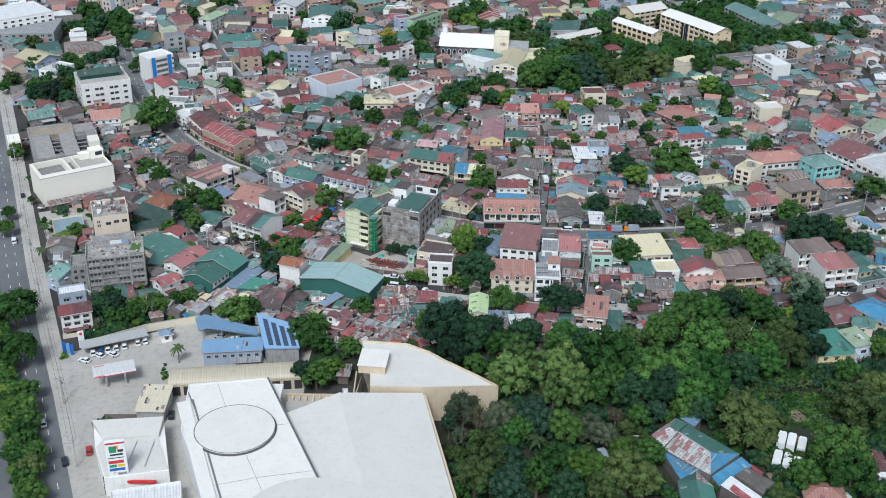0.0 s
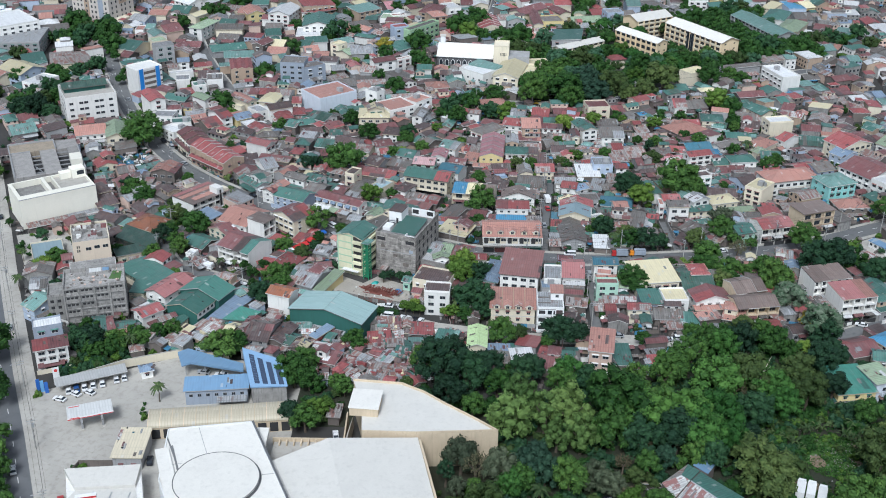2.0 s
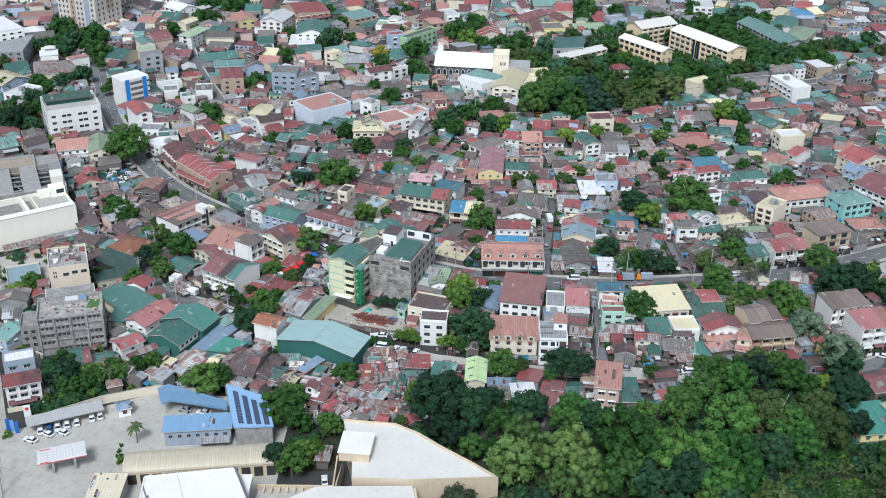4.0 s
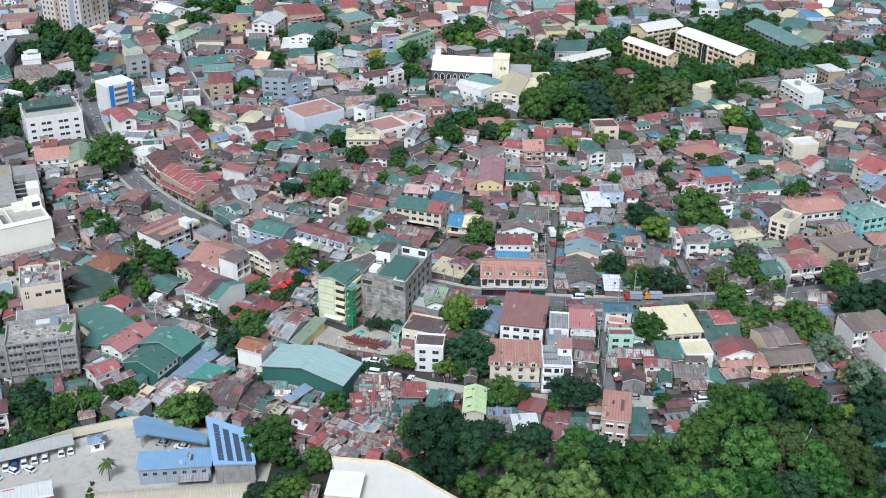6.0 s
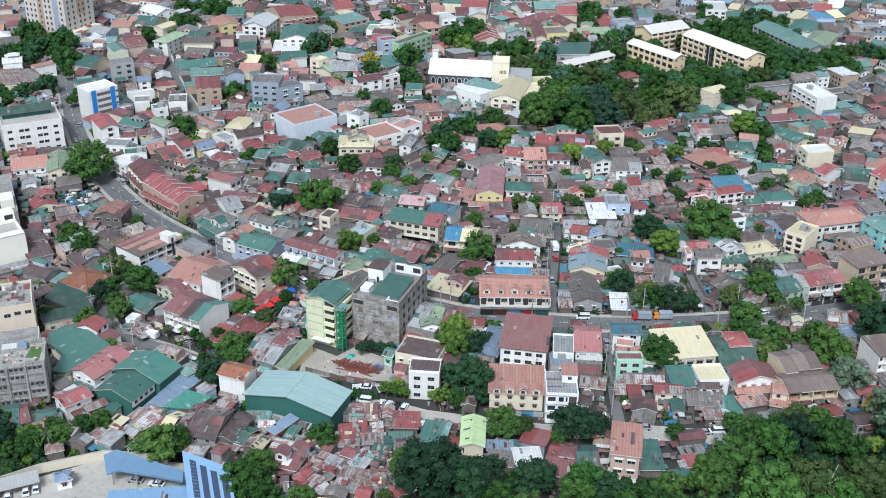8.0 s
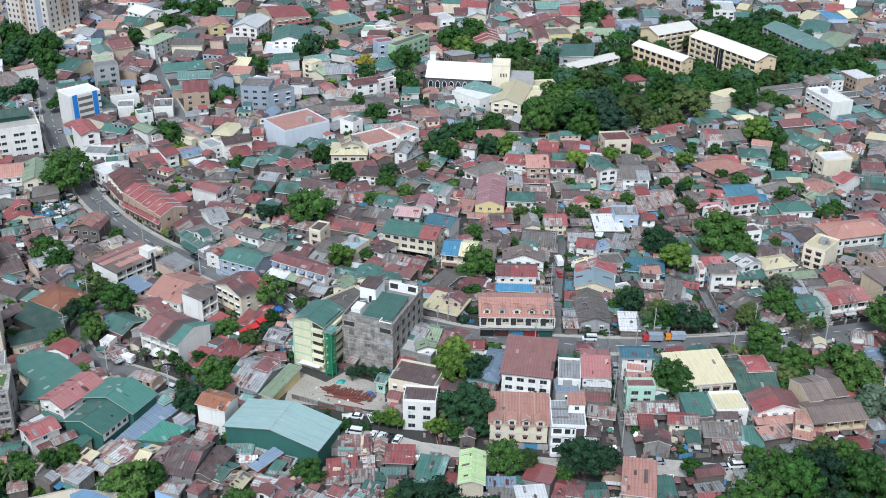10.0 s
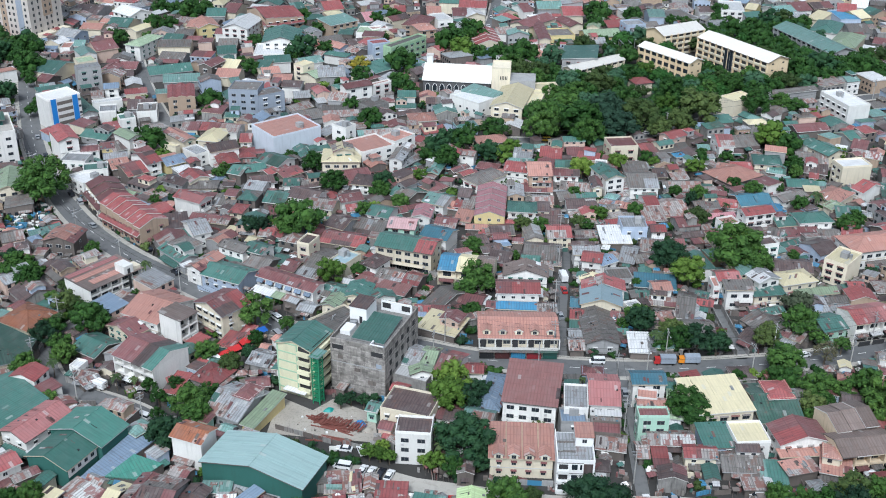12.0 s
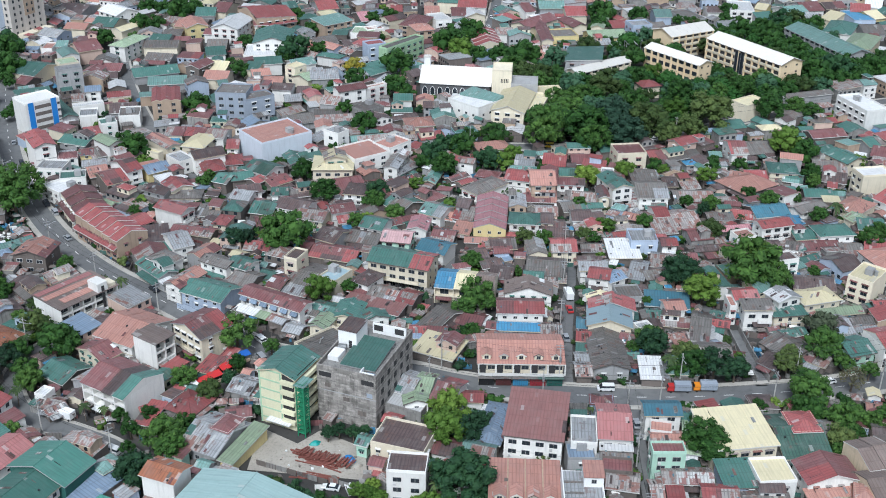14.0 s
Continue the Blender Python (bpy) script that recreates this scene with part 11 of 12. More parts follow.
dead = new("dead_tree", Shape().tube((0, 0, 0), (0.3, 0.2, 7.5), 0.3, 0.2, 7).tube((0.3, 0.2, 7.4), (2.0, 2.4, 10.6), 0.2, 0.14, 7).tube((2.0, 2.4, 10.5), (4.8, 5.4, 14.6), 0.15, 0.06, 7)
           .tube((2.0, 2.4, 10.4), (3.9, 1.8, 13.4), 0.11, 0.04, 6).mesh("dead_tree", plaster("bleached_wood", (0.40, 0.36, 0.31), 0.3)))
dead.matrix_basis = pose(100.6, 313.2, 0)
tagged(dead, "bleached dead tree standing bare above the wood", "tree")


tree(186.2, 677.3, 6.0, 'green')
tree(198.6, 678.1, 6.7, 'dark')
tree(218.1, 680.4, 7.3, 'green')
tree(230.3, 691.2, 6.7, 'olive')
tree(243.4, 699.9, 6.0, 'dark')
tree(251.5, 696.5, 5.3, 'green')
tree(263.5, 712.1, 6.7, 'dark')
tree(224.1, 670.2, 6.0, 'green')
tree(264.0, 691.2, 5.3, 'olive')
tree(190.6, 701.4, 4.7, 'dark')
tree(209.3, 679.2, 5.0, 'green')
tree(214.7, 705.0, 4.7, 'dark')
tree(-237.2, 717.2, 5.7, 'green')
tree(-225.5, 705.0, 4.7, 'olive')
tree(-212.3, 700.4, 6.7, 'dark')
tree(-211.4, 684.2, 4.7, 'green')
tree(-221.3, 676.8, 5.0, 'dark')
tree(-233.0, 686.1, 4.7, 'green')
tree(-205.9, 620.5, 4.7, 'olive')
tree(-198.7, 630.0, 5.0, 'dark')
tree(-218.7, 617.8, 4.3, 'green')
tree(-211.9, 591.4, 5.0, 'dark')
tree(-215.7, 567.3, 5.3, 'green')
tree(-210.1, 571.4, 5.0, 'olive')
tree(-217.0, 557.6, 5.3, 'dark')
tree(-205.6, 577.8, 4.3, 'green')
tree(-218.6, 583.0, 4.7, 'dark')
tree(-235.4, 609.3, 5.0, 'green')
tree(-234.4, 623.1, 4.0, 'olive')
tree(-207.3, 589.8, 4.0, 'dark')
tree(-170.5, 719.8, 5.0, 'green')
tree(-245.3, 736.9, 4.7, 'dark')
tree(8.1, 388.6, 5.2, 'light')
tree(13.7, 388.8, 3.8, 'dark')
tree(12.1, 367.9, 6.2, 'dark')
tree(5.7, 372.6, 2.8, 'palm')
# the old trees of the school grove, and the planted median of the avenue
for x, y, r, kind in (
    (52.0, 596.0, 10.1, 'green'),
    (61.1, 614.1, 8.0, 'green'),
    (48.0, 584.4, 9.1, 'green'),
    (65.7, 589.7, 10.7, 'green'),
    (77.4, 597.7, 11.2, 'teal'),
    (68.3, 580.0, 8.0, 'green'),
    (81.8, 585.7, 9.3, 'teal'),
    (92.9, 596.2, 10.1, 'olive'),
    (91.3, 624.2, 7.5, 'green'),
    (99.7, 589.0, 6.4, 'olive'),
    (108.2, 618.7, 6.4, 'light'),
    (112.8, 638.5, 8.5, 'green'),
    (109.1, 592.0, 8.0, 'olive'),
    (121.4, 606.5, 11.2, 'olive'),
    (131.8, 644.4, 6.4, 'green'),
    (107.0, 672.9, 5.9, 'light'),
    (97.7, 663.1, 6.7, 'green'),
    (80.1, 646.7, 8.0, 'olive'),
    (66.9, 634.1, 8.0, 'green'),
    (57.8, 632.7, 6.7, 'green'),
    (88.5, 649.0, 5.9, 'green'),
    (44.0, 662.5, 9.3, 'olive'),
    (39.4, 676.8, 7.5, 'green'),
    (50.6, 657.7, 6.7, 'green'),
    (66.1, 579.4, 4.5, 'green'),
    (159.0, 670.5, 5.3, 'green'),
    (150.2, 620.2, 8.0, 'green'),
    (169.2, 620.7, 5.3, 'green'),
    (163.3, 628.7, 5.9, 'green'),
    (143.6, 650.1, 7.5, 'green'),
    (160.7, 669.3, 4.5, 'teal'),
):
    tree(x, y + (4.0 if y < 628 else 1.0), r * 0.78, kind, True)
for k, (ax, ay) in enumerate(offset_line([(KERB[1][0] + (KERB[3][0] - KERB[1][0]) * q / 26, KERB[1][1] + (KERB[3][1] - KERB[1][1]) * q / 26) for q in range(-9, 33)], -12.8)):
    if not any(math.hypot(ax - q[0], ay - q[1]) < 2.6 for q in TREES):
        tree(ax + 0.9 * math.sin(k * 2.3), ay, 2.9 + 0.6 * math.cos(k * 1.7), ("green", "light", "green")[k % 3])


# ---- small houses packed between the others, joined block by block ----
def in_rect(r, x, y, margin):
    dx, dy = x - r[0], y - r[1]
    c, s = math.cos(r[4]), math.sin(r[4])
    return abs(dx * c + dy * s) < r[2] / 2 + margin and abs(dy * c - dx * s) < r[3] / 2 + margin


SEGMENTS = {}
for pts, half in ROADS:
    for a, b in zip(pts, pts[1:]):
        n = max(1, int(math.hypot(b[0] - a[0], b[1] - a[1]) / 15))
        cells = set()
        for k in range(n + 1):
            x, y = a[0] + (b[0] - a[0]) * k / n, a[1] + (b[1] - a[1]) * k / n
            for i in range(int((x - half - 4) // 30), int((x + half + 4) // 30) + 1):
                for j in range(int((y - half - 4) // 30), int((y + half + 4) // 30) + 1):
                    cells.add((i, j))
        for c in cells:
            SEGMENTS.setdefault(c, []).append((a, b, half))


def near_road(x, y, margin):
    for (ax, ay), (bx, by), half in SEGMENTS.get((int(x // 30), int(y // 30)), ()):
        q = max(0.0, min(1.0, ((x - ax) * (bx - ax) + (y - ay) * (by - ay)) / max(1e-6, (bx - ax) ** 2 + (by - ay) ** 2)))
        if math.hypot(x - ax - q * (bx - ax), y - ay - q * (by - ay)) < half + margin:
            return True
    return False


def in_outline(x, y, pts):
    inside = False
    for (ax, ay), (bx, by) in zip(pts, pts[1:] + pts[:1]):
        if (ay > y) != (by > y) and x < ax + (y - ay) / (by - ay) * (bx - ax):
            inside = not inside
    return inside


CELL = 30.0
grid = {}


def index_rect(k):
    r = TAKEN[k]
    reach = math.hypot(r[2], r[3]) / 2 + 8
    for i in range(int((r[0] - reach) // CELL), int((r[0] + reach) // CELL) + 1):
        for j in range(int((r[1] - reach) // CELL), int((r[1] + reach) // CELL) + 1):
            grid.setdefault((i, j), []).append(k)


for k in range(len(TAKEN)):
    index_rect(k)
NAMED = len(TAKEN)
YARDS = [(-155, 411, 14), (-163, 419, 9), (-149, 420, 8), (-145.5, 502.5, 9), (-27, 366, 3), (-22, 366, 4), (-16, 366.5, 5), (-8, 366, 5), (-2, 365, 3), (168, 420, 9), (174, 418, 10), (180, 412, 10), (188, 418, 10), (180, 426, 8)]   # kept free of houses
TREECELL = {}
for q in TREES:
    TREECELL.setdefault((int(q[0] // CELL), int(q[1] // CELL)), []).append(q)
WOODS = [(-8, 190), (160, 190), (175, 320), (140, 346), (104, 350), (78, 333), (53, 325), (20, 310), (-7, 320), (-26, 309), (-45, 326), (-45, 330), (-90, 336), (-121, 318), (-127, 309), (-100, 240), (-60, 190)]
SCHOOL = [(40, 597), (60, 597), (84, 598), (108, 612), (136, 631), (164, 642), (200, 665), (240, 690), (215, 780), (120, 750), (48, 690), (44, 640)]
ROOFKEYS = list(ROOF)
MIX = ["maroon"] * 5 + ["brown"] * 6 + ["rust"] * 5 + ["grey"] * 7 + ["red"] * 3 + ["green"] * 6 + ["salmon"] * 2 + ["pale_grey"] * 3 + ["teal"] * 4 + ["white", "cream", "slate_blue"]
# extra greys and whites put distance haze into the far roof colours
HAZEMIX = ["maroon"] * 4 + ["brown"] * 4 + ["grey"] * 7 + ["red"] * 2 + ["green"] * 5 + ["salmon"] * 2 + ["pale_grey"] * 7 + ["teal"] * 4 + ["white"] * 5 + ["cream"] * 2 + ["slate_blue"] * 3 + ["rust"] * 4
# warmer browns and reds nearby, where no haze cools the roofs
NEARMIX = MIX + ["rust"] * 5 + ["brown"] * 7 + ["maroon"] * 7 + ["red"] * 3 + ["salmon"] * 2
WALLMIX = ["white", "cream", "grey", "dull", "dull", "dull", "concrete", "concrete", "peach", "pale_blue", "tan"]
WALLKEYS = list(WALL)
TRIMKEYS = [len(ROOFKEYS) + WALLKEYS.index(k) for k in ("white", "cream", "grey", "dull")]
blocks = {}
frng = random.Random(21)


def small_house(s, x, y, w, d, angle, h, roof, wall, kind):
    """Walls, a roof of joined sheet fields, openings, an awning and an upper room, all into the shape s, in world metres."""
    c, n = math.cos(angle), math.sin(angle)
    r = random.Random(int(x * 31 + y * 57))

    def at(p):
        return (x + p[0] * c - p[1] * n, y + p[0] * n + p[1] * c, p[2])

    def box(*b):
        k = len(s.v)
        s.box(*b)
        s.v[k:] = [at(p) for p in s.v[k:]]

    def roofed(cx, cy, rw, rd, rh, key, shape, over):
        rm, kin = ROOFKEYS.index(key), [ROOFKEYS.index(q) for q in KIN.get(key, (key,))]
        tops, ends = roof_faces(shape, rw, rd, rh, over)
        edge = r.choice(TRIMKEYS + [rm, rm])
        for t in tops:
            t = [Vector((q[0] + cx, q[1] + cy, q[2])) for q in t]
            if len(t) == 4 and rw > 3.5 and r.random() < 0.5:
                a, b, q, e = t
                f = r.uniform(0.25, 0.75)
                up = Vector((0, 0, 0.07))
                s.face([at(v) for v in (a, a.lerp(b, f), e.lerp(q, f), e)], rm)
                s.face([at(v + up) for v in (a.lerp(b, f), b, q, e.lerp(q, f))], r.choice(kin))
                s.face([at(v) for v in (a.lerp(b, f), a.lerp(b, f) + up, e.lerp(q, f) + up, e.lerp(q, f))], rm)
            else:
                s.face([at(v) for v in t], rm)
            for a, b in zip(t, t[1:] + t[:1]):
                s.face([at((a[0], a[1], a[2] - 0.18)), at((b[0], b[1], b[2] - 0.18)), at(b), at(a)], edge)
        return [[(q[0] + cx, q[1] + cy, q[2]) for q in e] for e in ends]

    wm, glass = len(ROOFKEYS) + WALLKEYS.index(wall), len(ROOFKEYS) + len(WALLKEYS)
    box(-w / 2, -d / 2, 0, w / 2, d / 2, h, wm)
    for e in roofed(0, 0, w, d, h, roof, kind, 0.3):
        s.face([at(p) for p in e], wm)
    if w < 3.4:
        return
    if w > 5 and d > 5 and y > 368 and r.random() < 0.42:
        uw, ud, uh = w * r.uniform(0.35, 0.6), d * r.uniform(0.4, 0.65), h + r.uniform(2.2, 3.0)
        ux, uy = r.choice((-1, 1)) * (w - uw) / 2 * 0.92, r.uniform(-0.2, 0.9) * (d - ud) / 2
        um = len(ROOFKEYS) + WALLKEYS.index(r.choice(("white", "cream", "peach", "white", "grey", "concrete", "pale_blue", "tan", "dull")))
        box(ux - uw / 2, uy - ud / 2, h - 0.4, ux + uw / 2, uy + ud / 2, uh, um)
        for e in roofed(ux, uy, uw, ud, uh, r.choice((roof, "maroon", "brown", "rust", "grey", "green", "red")), r.choice(("ga", "gb", "sa", "hp")), 0.3):
            s.face([at(p) for p in e], um)
        for i in range(max(1, int(uw / 2.2))):
            x0 = ux - uw / 2 + uw * (i + 0.28) / max(1, int(uw / 2.2))
            box(x0, uy - ud / 2 - 0.05, uh - 1.7, x0 + 1.0, uy - ud / 2 + 0.01, uh - 0.6, glass)
    if r.random() < 0.55:
        aw, ad, z = w * r.uniform(0.4, 0.95), r.uniform(0.9, 2.2), min(h - 0.4, r.uniform(2.2, 2.7))
        ax = r.uniform(-0.5, 0.5) * (w - aw)
        am = ROOFKEYS.index(r.choice(("rust", "white", "maroon", "green", "grey", "pale_grey", "brown", "blue", "red", "rust")))
        q = [(ax - aw / 2, -d / 2 - ad, z - 0.3), (ax + aw / 2, -d / 2 - ad, z - 0.3), (ax + aw / 2, -d / 2 + 0.05, z + 0.1), (ax - aw / 2, -d / 2 + 0.05, z + 0.1)]
        s.face([at(p) for p in q], am)
        s.face([at((p[0], p[1], p[2] - 0.06)) for p in reversed(q)], am)
        s.face([at((q[0][0], q[0][1], q[0][2] - 0.06)), at((q[1][0], q[1][1], q[1][2] - 0.06)), at(q[1]), at(q[0])], am)
    for fl in range(1 if h < 4.6 else 2):
        for i in range(max(1, int(w / 2.4))):
            x0 = -w / 2 + w * (i + 0.25) / max(1, int(w / 2.4))
            box(x0, -d / 2 - 0.05, 0.9 + 2.7 * fl, x0 + 1.2, -d / 2 + 0.01, 2.1 + 2.7 * fl, glass)


def clear_of_all(x, y, w, d, a, gap):
    for k in grid.get((int(x // CELL), int(y // CELL)), ()):
        r = TAKEN[k]
        if in_rect(r, x, y, gap + min(w, d) / 2 * 0.75):
            return False
        for sx, sy in ((-1, -1), (1, -1), (1, 1), (-1, 1)):
            px_, py_ = sx * w / 2, sy * d / 2
            if in_rect(r, x + px_ * math.cos(a) - py_ * math.sin(a), y + px_ * math.sin(a) + py_ * math.cos(a), gap):
                return False
    return True


def fill(x0, x1, y0, y1, tries, sizes, heights, mix, gap=0.3, test=None, walls=WALLMIX):
    for _ in range(tries):
        x, y = frng.uniform(x0, x1), frng.uniform(y0, y1)
        if not clear_of_all(x, y, 1.0, 1.0, 0, 0.3):
            continue
        if any(math.hypot(x - a, y - b) < c for a, b, c in YARDS):
            continue
        if abs(x) > 60 + 0.41 * y or (test and not test(x, y)) or near_road(x, y, 2.6) or in_outline(x, y, WOODS) or in_outline(x, y, SCHOOL):
            continue
        i, j = int(x // CELL), int(y // CELL)
        if any(math.hypot(q[0] - x, q[1] - y) < 0.55 * q[2] + 1.0 for a in (-1, 0, 1) for b in (-1, 0, 1) for q in TREECELL.get((i + a, j + b), ())):
            continue
        best, turn = 1e9, 0.0
        for k in grid.get((i, j), ()):
            r = TAKEN[k]
            m = (r[0] - x) ** 2 + (r[1] - y) ** 2
            if m < best and k < NAMED:
                best, turn = m, r[4]
        turn = (turn + frng.choice((0, math.pi / 2)) + frng.uniform(-0.06, 0.06)) % math.pi
        if turn > math.pi / 2:
            turn -= math.pi
        w, d = frng.uniform(*sizes), frng.uniform(*sizes)
        if not clear_of_all(x, y, w, d, turn, gap):
            continue
        taken(x, y, w, d, math.degrees(turn))
        index_rect(len(TAKEN) - 1)
        s = blocks.setdefault((int(x // 90), int(y // 90)), Shape())
        small_house(s, x, y, w, d, turn, frng.uniform(*heights), frng.choice(NEARMIX if mix is MIX and y < 580 else mix), frng.choice(walls), frng.choice(("ga", "ga", "gb", "gb", "hp", "sa", "sb")))


# patched sheet roofs beside the wood
fill(-48, 8, 318, 366, 7000, (2.8, 6.0), (2.3, 4.6), ["rust"] * 8 + ["striped"] * 2 + ["maroon"] * 5 + ["red"] * 2 + ["grey", "grey", "pale_grey", "green", "teal", "brown", "brown"], 0.05)
fill(-48, 8, 318, 366, 4000, (1.4, 2.8), (2.0, 3.2), ["rust"] * 5 + ["maroon", "maroon", "brown", "striped", "pale_grey", "grey"], 0.1)
fill(-110, 0, 336, 366, 1500, (3, 6.5), (2.8, 4.5), ["rust"] * 6 + ["maroon", "salmon", "grey", "green", "pale_grey"], 0.1)
fill(0, 175, 326, 405, 2500, (3.5, 8), (2.8, 5.0), MIX, 0.2)
fill(-260, 260, 360, 640, 14000, (6, 11), (2.8, 5.6), MIX, 0.5)
fill(-260, 260, 360, 640, 12000, (3.2, 6), (2.4, 4.2), MIX, 0.35)
fill(-200, 200, 360, 560, 6000, (1.7, 3.4), (2.0, 2.9), MIX + ["rust"] * 6 + ["white", "pale_grey", "blue"], 0.05)
fill(-380, 400, 600, 960, 12000, (7, 14), (3.5, 7), HAZEMIX, 0.4)
fill(-380, 400, 600, 960, 9000, (4.5, 8), (3, 5), HAZEMIX, 0.3)
# loose and overlapping tin sheets over the patched quarter
loose = Shape()
for _ in range(1000):
    x, y = frng.uniform(-92, 12), frng.uniform(320, 362)
    near = [TAKEN[k] for k in grid.get((int(x // CELL), int(y // CELL)), ()) if in_rect(TAKEN[k], x, y, -0.3)]
    if x < -50 and y < 337 or not near or max(r[2] for r in near) > 9 or max(r[3] for r in near) > 9 or in_outline(x, y, WOODS):
        continue
    a = near[0][4] + frng.choice((0, 1.5708)) + frng.uniform(-0.12, 0.12)
    w, d, z = frng.uniform(0.35, 0.6), frng.uniform(0.8, 1.9), frng.uniform(2.9, 4.0)
    t0, t1 = frng.uniform(-0.25, 0.25), frng.uniform(-0.25, 0.25)
    c, n = math.cos(a), math.sin(a)
    loose.prism([(x + u * c - v * n, y + u * n + v * c) for u, v in ((-w, -d), (w, -d), (w, d), (-w, d))], 2.3, [z - t0 - t1, z - t0 + t1, z + t0 + t1, z + t0 - t1], frng.choice((0, 0, 0, 0, 0, 0, 1, 1, 1, 1, 2, 3, 3, 4, 4, 5, 7, 0, 1)))
tagged(new("loose_sheets", loose.mesh("loose_sheets", *[ROOF[k] for k in ("rust", "maroon", "striped", "pale_grey", "red", "cream", "brown", "teal")], uvs=True)),
       "patchwork of loose rusty and painted tin sheets on roofs", "tin sheets", kind="stuff")
tagged(new("roof_litter", ROOFLITTER.mesh("roof_litter", ROOF["rust"], ROOF["pale_grey"], ROOF["maroon"], ROOF["striped"], ROOF["brown"], WALL["dull"], BLACKP, ROOF["sea_blue"], uvs=True)),
       "loose sheets, planks and tyres lying on roofs", "roof litter", kind="stuff")
for key, s in blocks.items():
    ob = new("packed_houses", s.mesh("packed_houses", *[ROOF[k] for k in ROOFKEYS], *[WALL[k] for k in WALLKEYS], GLASS, uvs=True))
    tagged(ob, "tightly packed small houses with weathered sheet roofs", "houses", kind="stuff")

# closed canopy of the wood, and the trees round the school
def wood_edge(y):
    """Where the wood begins beside the shopping centre."""
    return 14.5 - 0.19 * (y - 200) if y < 268 else 22.0 if y < 284 else max(-20.0, 21.0 - 1.22 * (y - 281))


GLADES = [(77, 256, 13), (69, 266, 9), (118, 286, 15), (104, 267, 11), (103, 257, 9), (100, 256, 5), (84, 243, 9), (140, 325, 14)]
for _ in range(2500):
    x, y = frng.uniform(-5, 170), frng.uniform(215, 350)
    if not in_outline(x, y, WOODS[:9]) or x < wood_edge(y) or any(math.hypot(x - a, y - b) < c for a, b, c in GLADES):
        continue
    i, j = int(x // CELL), int(y // CELL)
    r = frng.uniform(2.6, 4.6)
    if any(math.hypot(q[0] - x, q[1] - y) < 0.74 * (q[2] + r) for a in (-1, 0, 1) for b in (-1, 0, 1) for q in TREECELL.get((i + a, j + b), ())):
        continue
    if clear_of_all(x, y, r, r, 0, 0.5):
        TREES.append((x, y, r))
        NEARFILL[frng.choice(("green", "dark", "dark", "dark", "olive", "green"))].append((x, y, r))
        TREECELL.setdefault((i, j), []).append((x, y, r))
COURTS = [(150.0, 687.0, 52, 24, radians(-59.4)), (113, 682, 38, 12, radians(-53.6)), (143, 712, 30, 16, 0.0), (90, 676, 34, 12, radians(36))]   # open ground before the school wings
for _ in range(2200):
    x, y = frng.uniform(40, 240), frng.uniform(596, 780)
    if not in_outline(x, y, SCHOOL) or near_road(x, y, 2) or any(in_rect(q, x, y, 0) for q in COURTS) or (x < 150 and y < 655 and frng.random() < 0.5):
        continue
    i, j = int(x // CELL), int(y // CELL)
    r = frng.uniform(3.0, 5.6)
    if any(math.hypot(q[0] - x, q[1] - y) < 0.7 * (q[2] + r) for a in (-1, 0, 1) for b in (-1, 0, 1) for q in TREECELL.get((i + a, j + b), ())):
        continue
    if clear_of_all(x, y, r, r, 0, 1.0):
        # no dark kinds: the haze over this far grove is in its leaf colours
        tree(x, y, r, frng.choice(("green", "teal", "green", "olive", "fresh")))
        TREECELL.setdefault((i, j), []).append((x, y, r))
# crates, drums, tarpaulins and low walls in the yards and alleys
CLUT = [WALL["white"], WALL["dull"], ROOF["rust"], ROOF["blue"], ROOF["maroon"], WALL["concrete"], ROOF["grey"], ROOF["green"], WALL["dull"]]
heaps = {}
for _ in range(14000):
    x, y = frng.uniform(-190, 210), frng.uniform(320, 570)
    if abs(x) > 10 + 0.40 * y or near_road(x, y, 0.2) or in_outline(x, y, WOODS) or (x < -55 and y < 352) or any(math.hypot(x - a, y - b) < c for a, b, c in YARDS) or not clear_of_all(x, y, 0.3, 0.3, 0, -0.2):
        continue
    s = heaps.setdefault((int(x // 100), int(y // 100)), Shape())
    k = len(s.v)
    m = frng.choice((0, 1, 1, 1, 2, 2, 3, 4, 4, 5, 6, 6, 7, 8))
    a = frng.choice((0.0, 0.45, -0.35, 1.57)) + frng.uniform(-0.15, 0.15)
    if frng.random() < 0.3:
        s.box(-frng.uniform(0.8, 2.4), -0.08, 0, frng.uniform(0.8, 2.4), 0.08, frng.uniform(1.0, 2.0), m)
    elif frng.random() < 0.5:
        q, z = frng.uniform(0.6, 1.3), frng.uniform(1.7, 2.4)
        s.prism([(-q, -q * 0.7), (q, -q * 0.7), (q, q * 0.7), (-q, q * 0.7)], z - 0.08, [z, z, z + 0.3, z + 0.3], m)
        s.box(-q * 0.9, -q * 0.6, 0, -q * 0.8, -q * 0.5, z - 0.04, 1)
        s.box(q * 0.8, q * 0.5, 0, q * 0.9, q * 0.6, z, 1)
    else:
        q = frng.uniform(0.25, 0.7)
        s.box(-q, -q * 0.7, 0, q, q * 0.7, frng.uniform(0.4, 1.3), m)
    c, n = math.cos(a), math.sin(a)
    s.v[k:] = [(x + p[0] * c - p[1] * n, y + p[0] * n + p[1] * c, p[2]) for p in s.v[k:]]
for s in heaps.values():
    tagged(new("yard_clutter", s.mesh("yard_clutter", *CLUT, uvs=True)), "clutter of sheets, crates and low walls between houses", "clutter", kind="stuff")
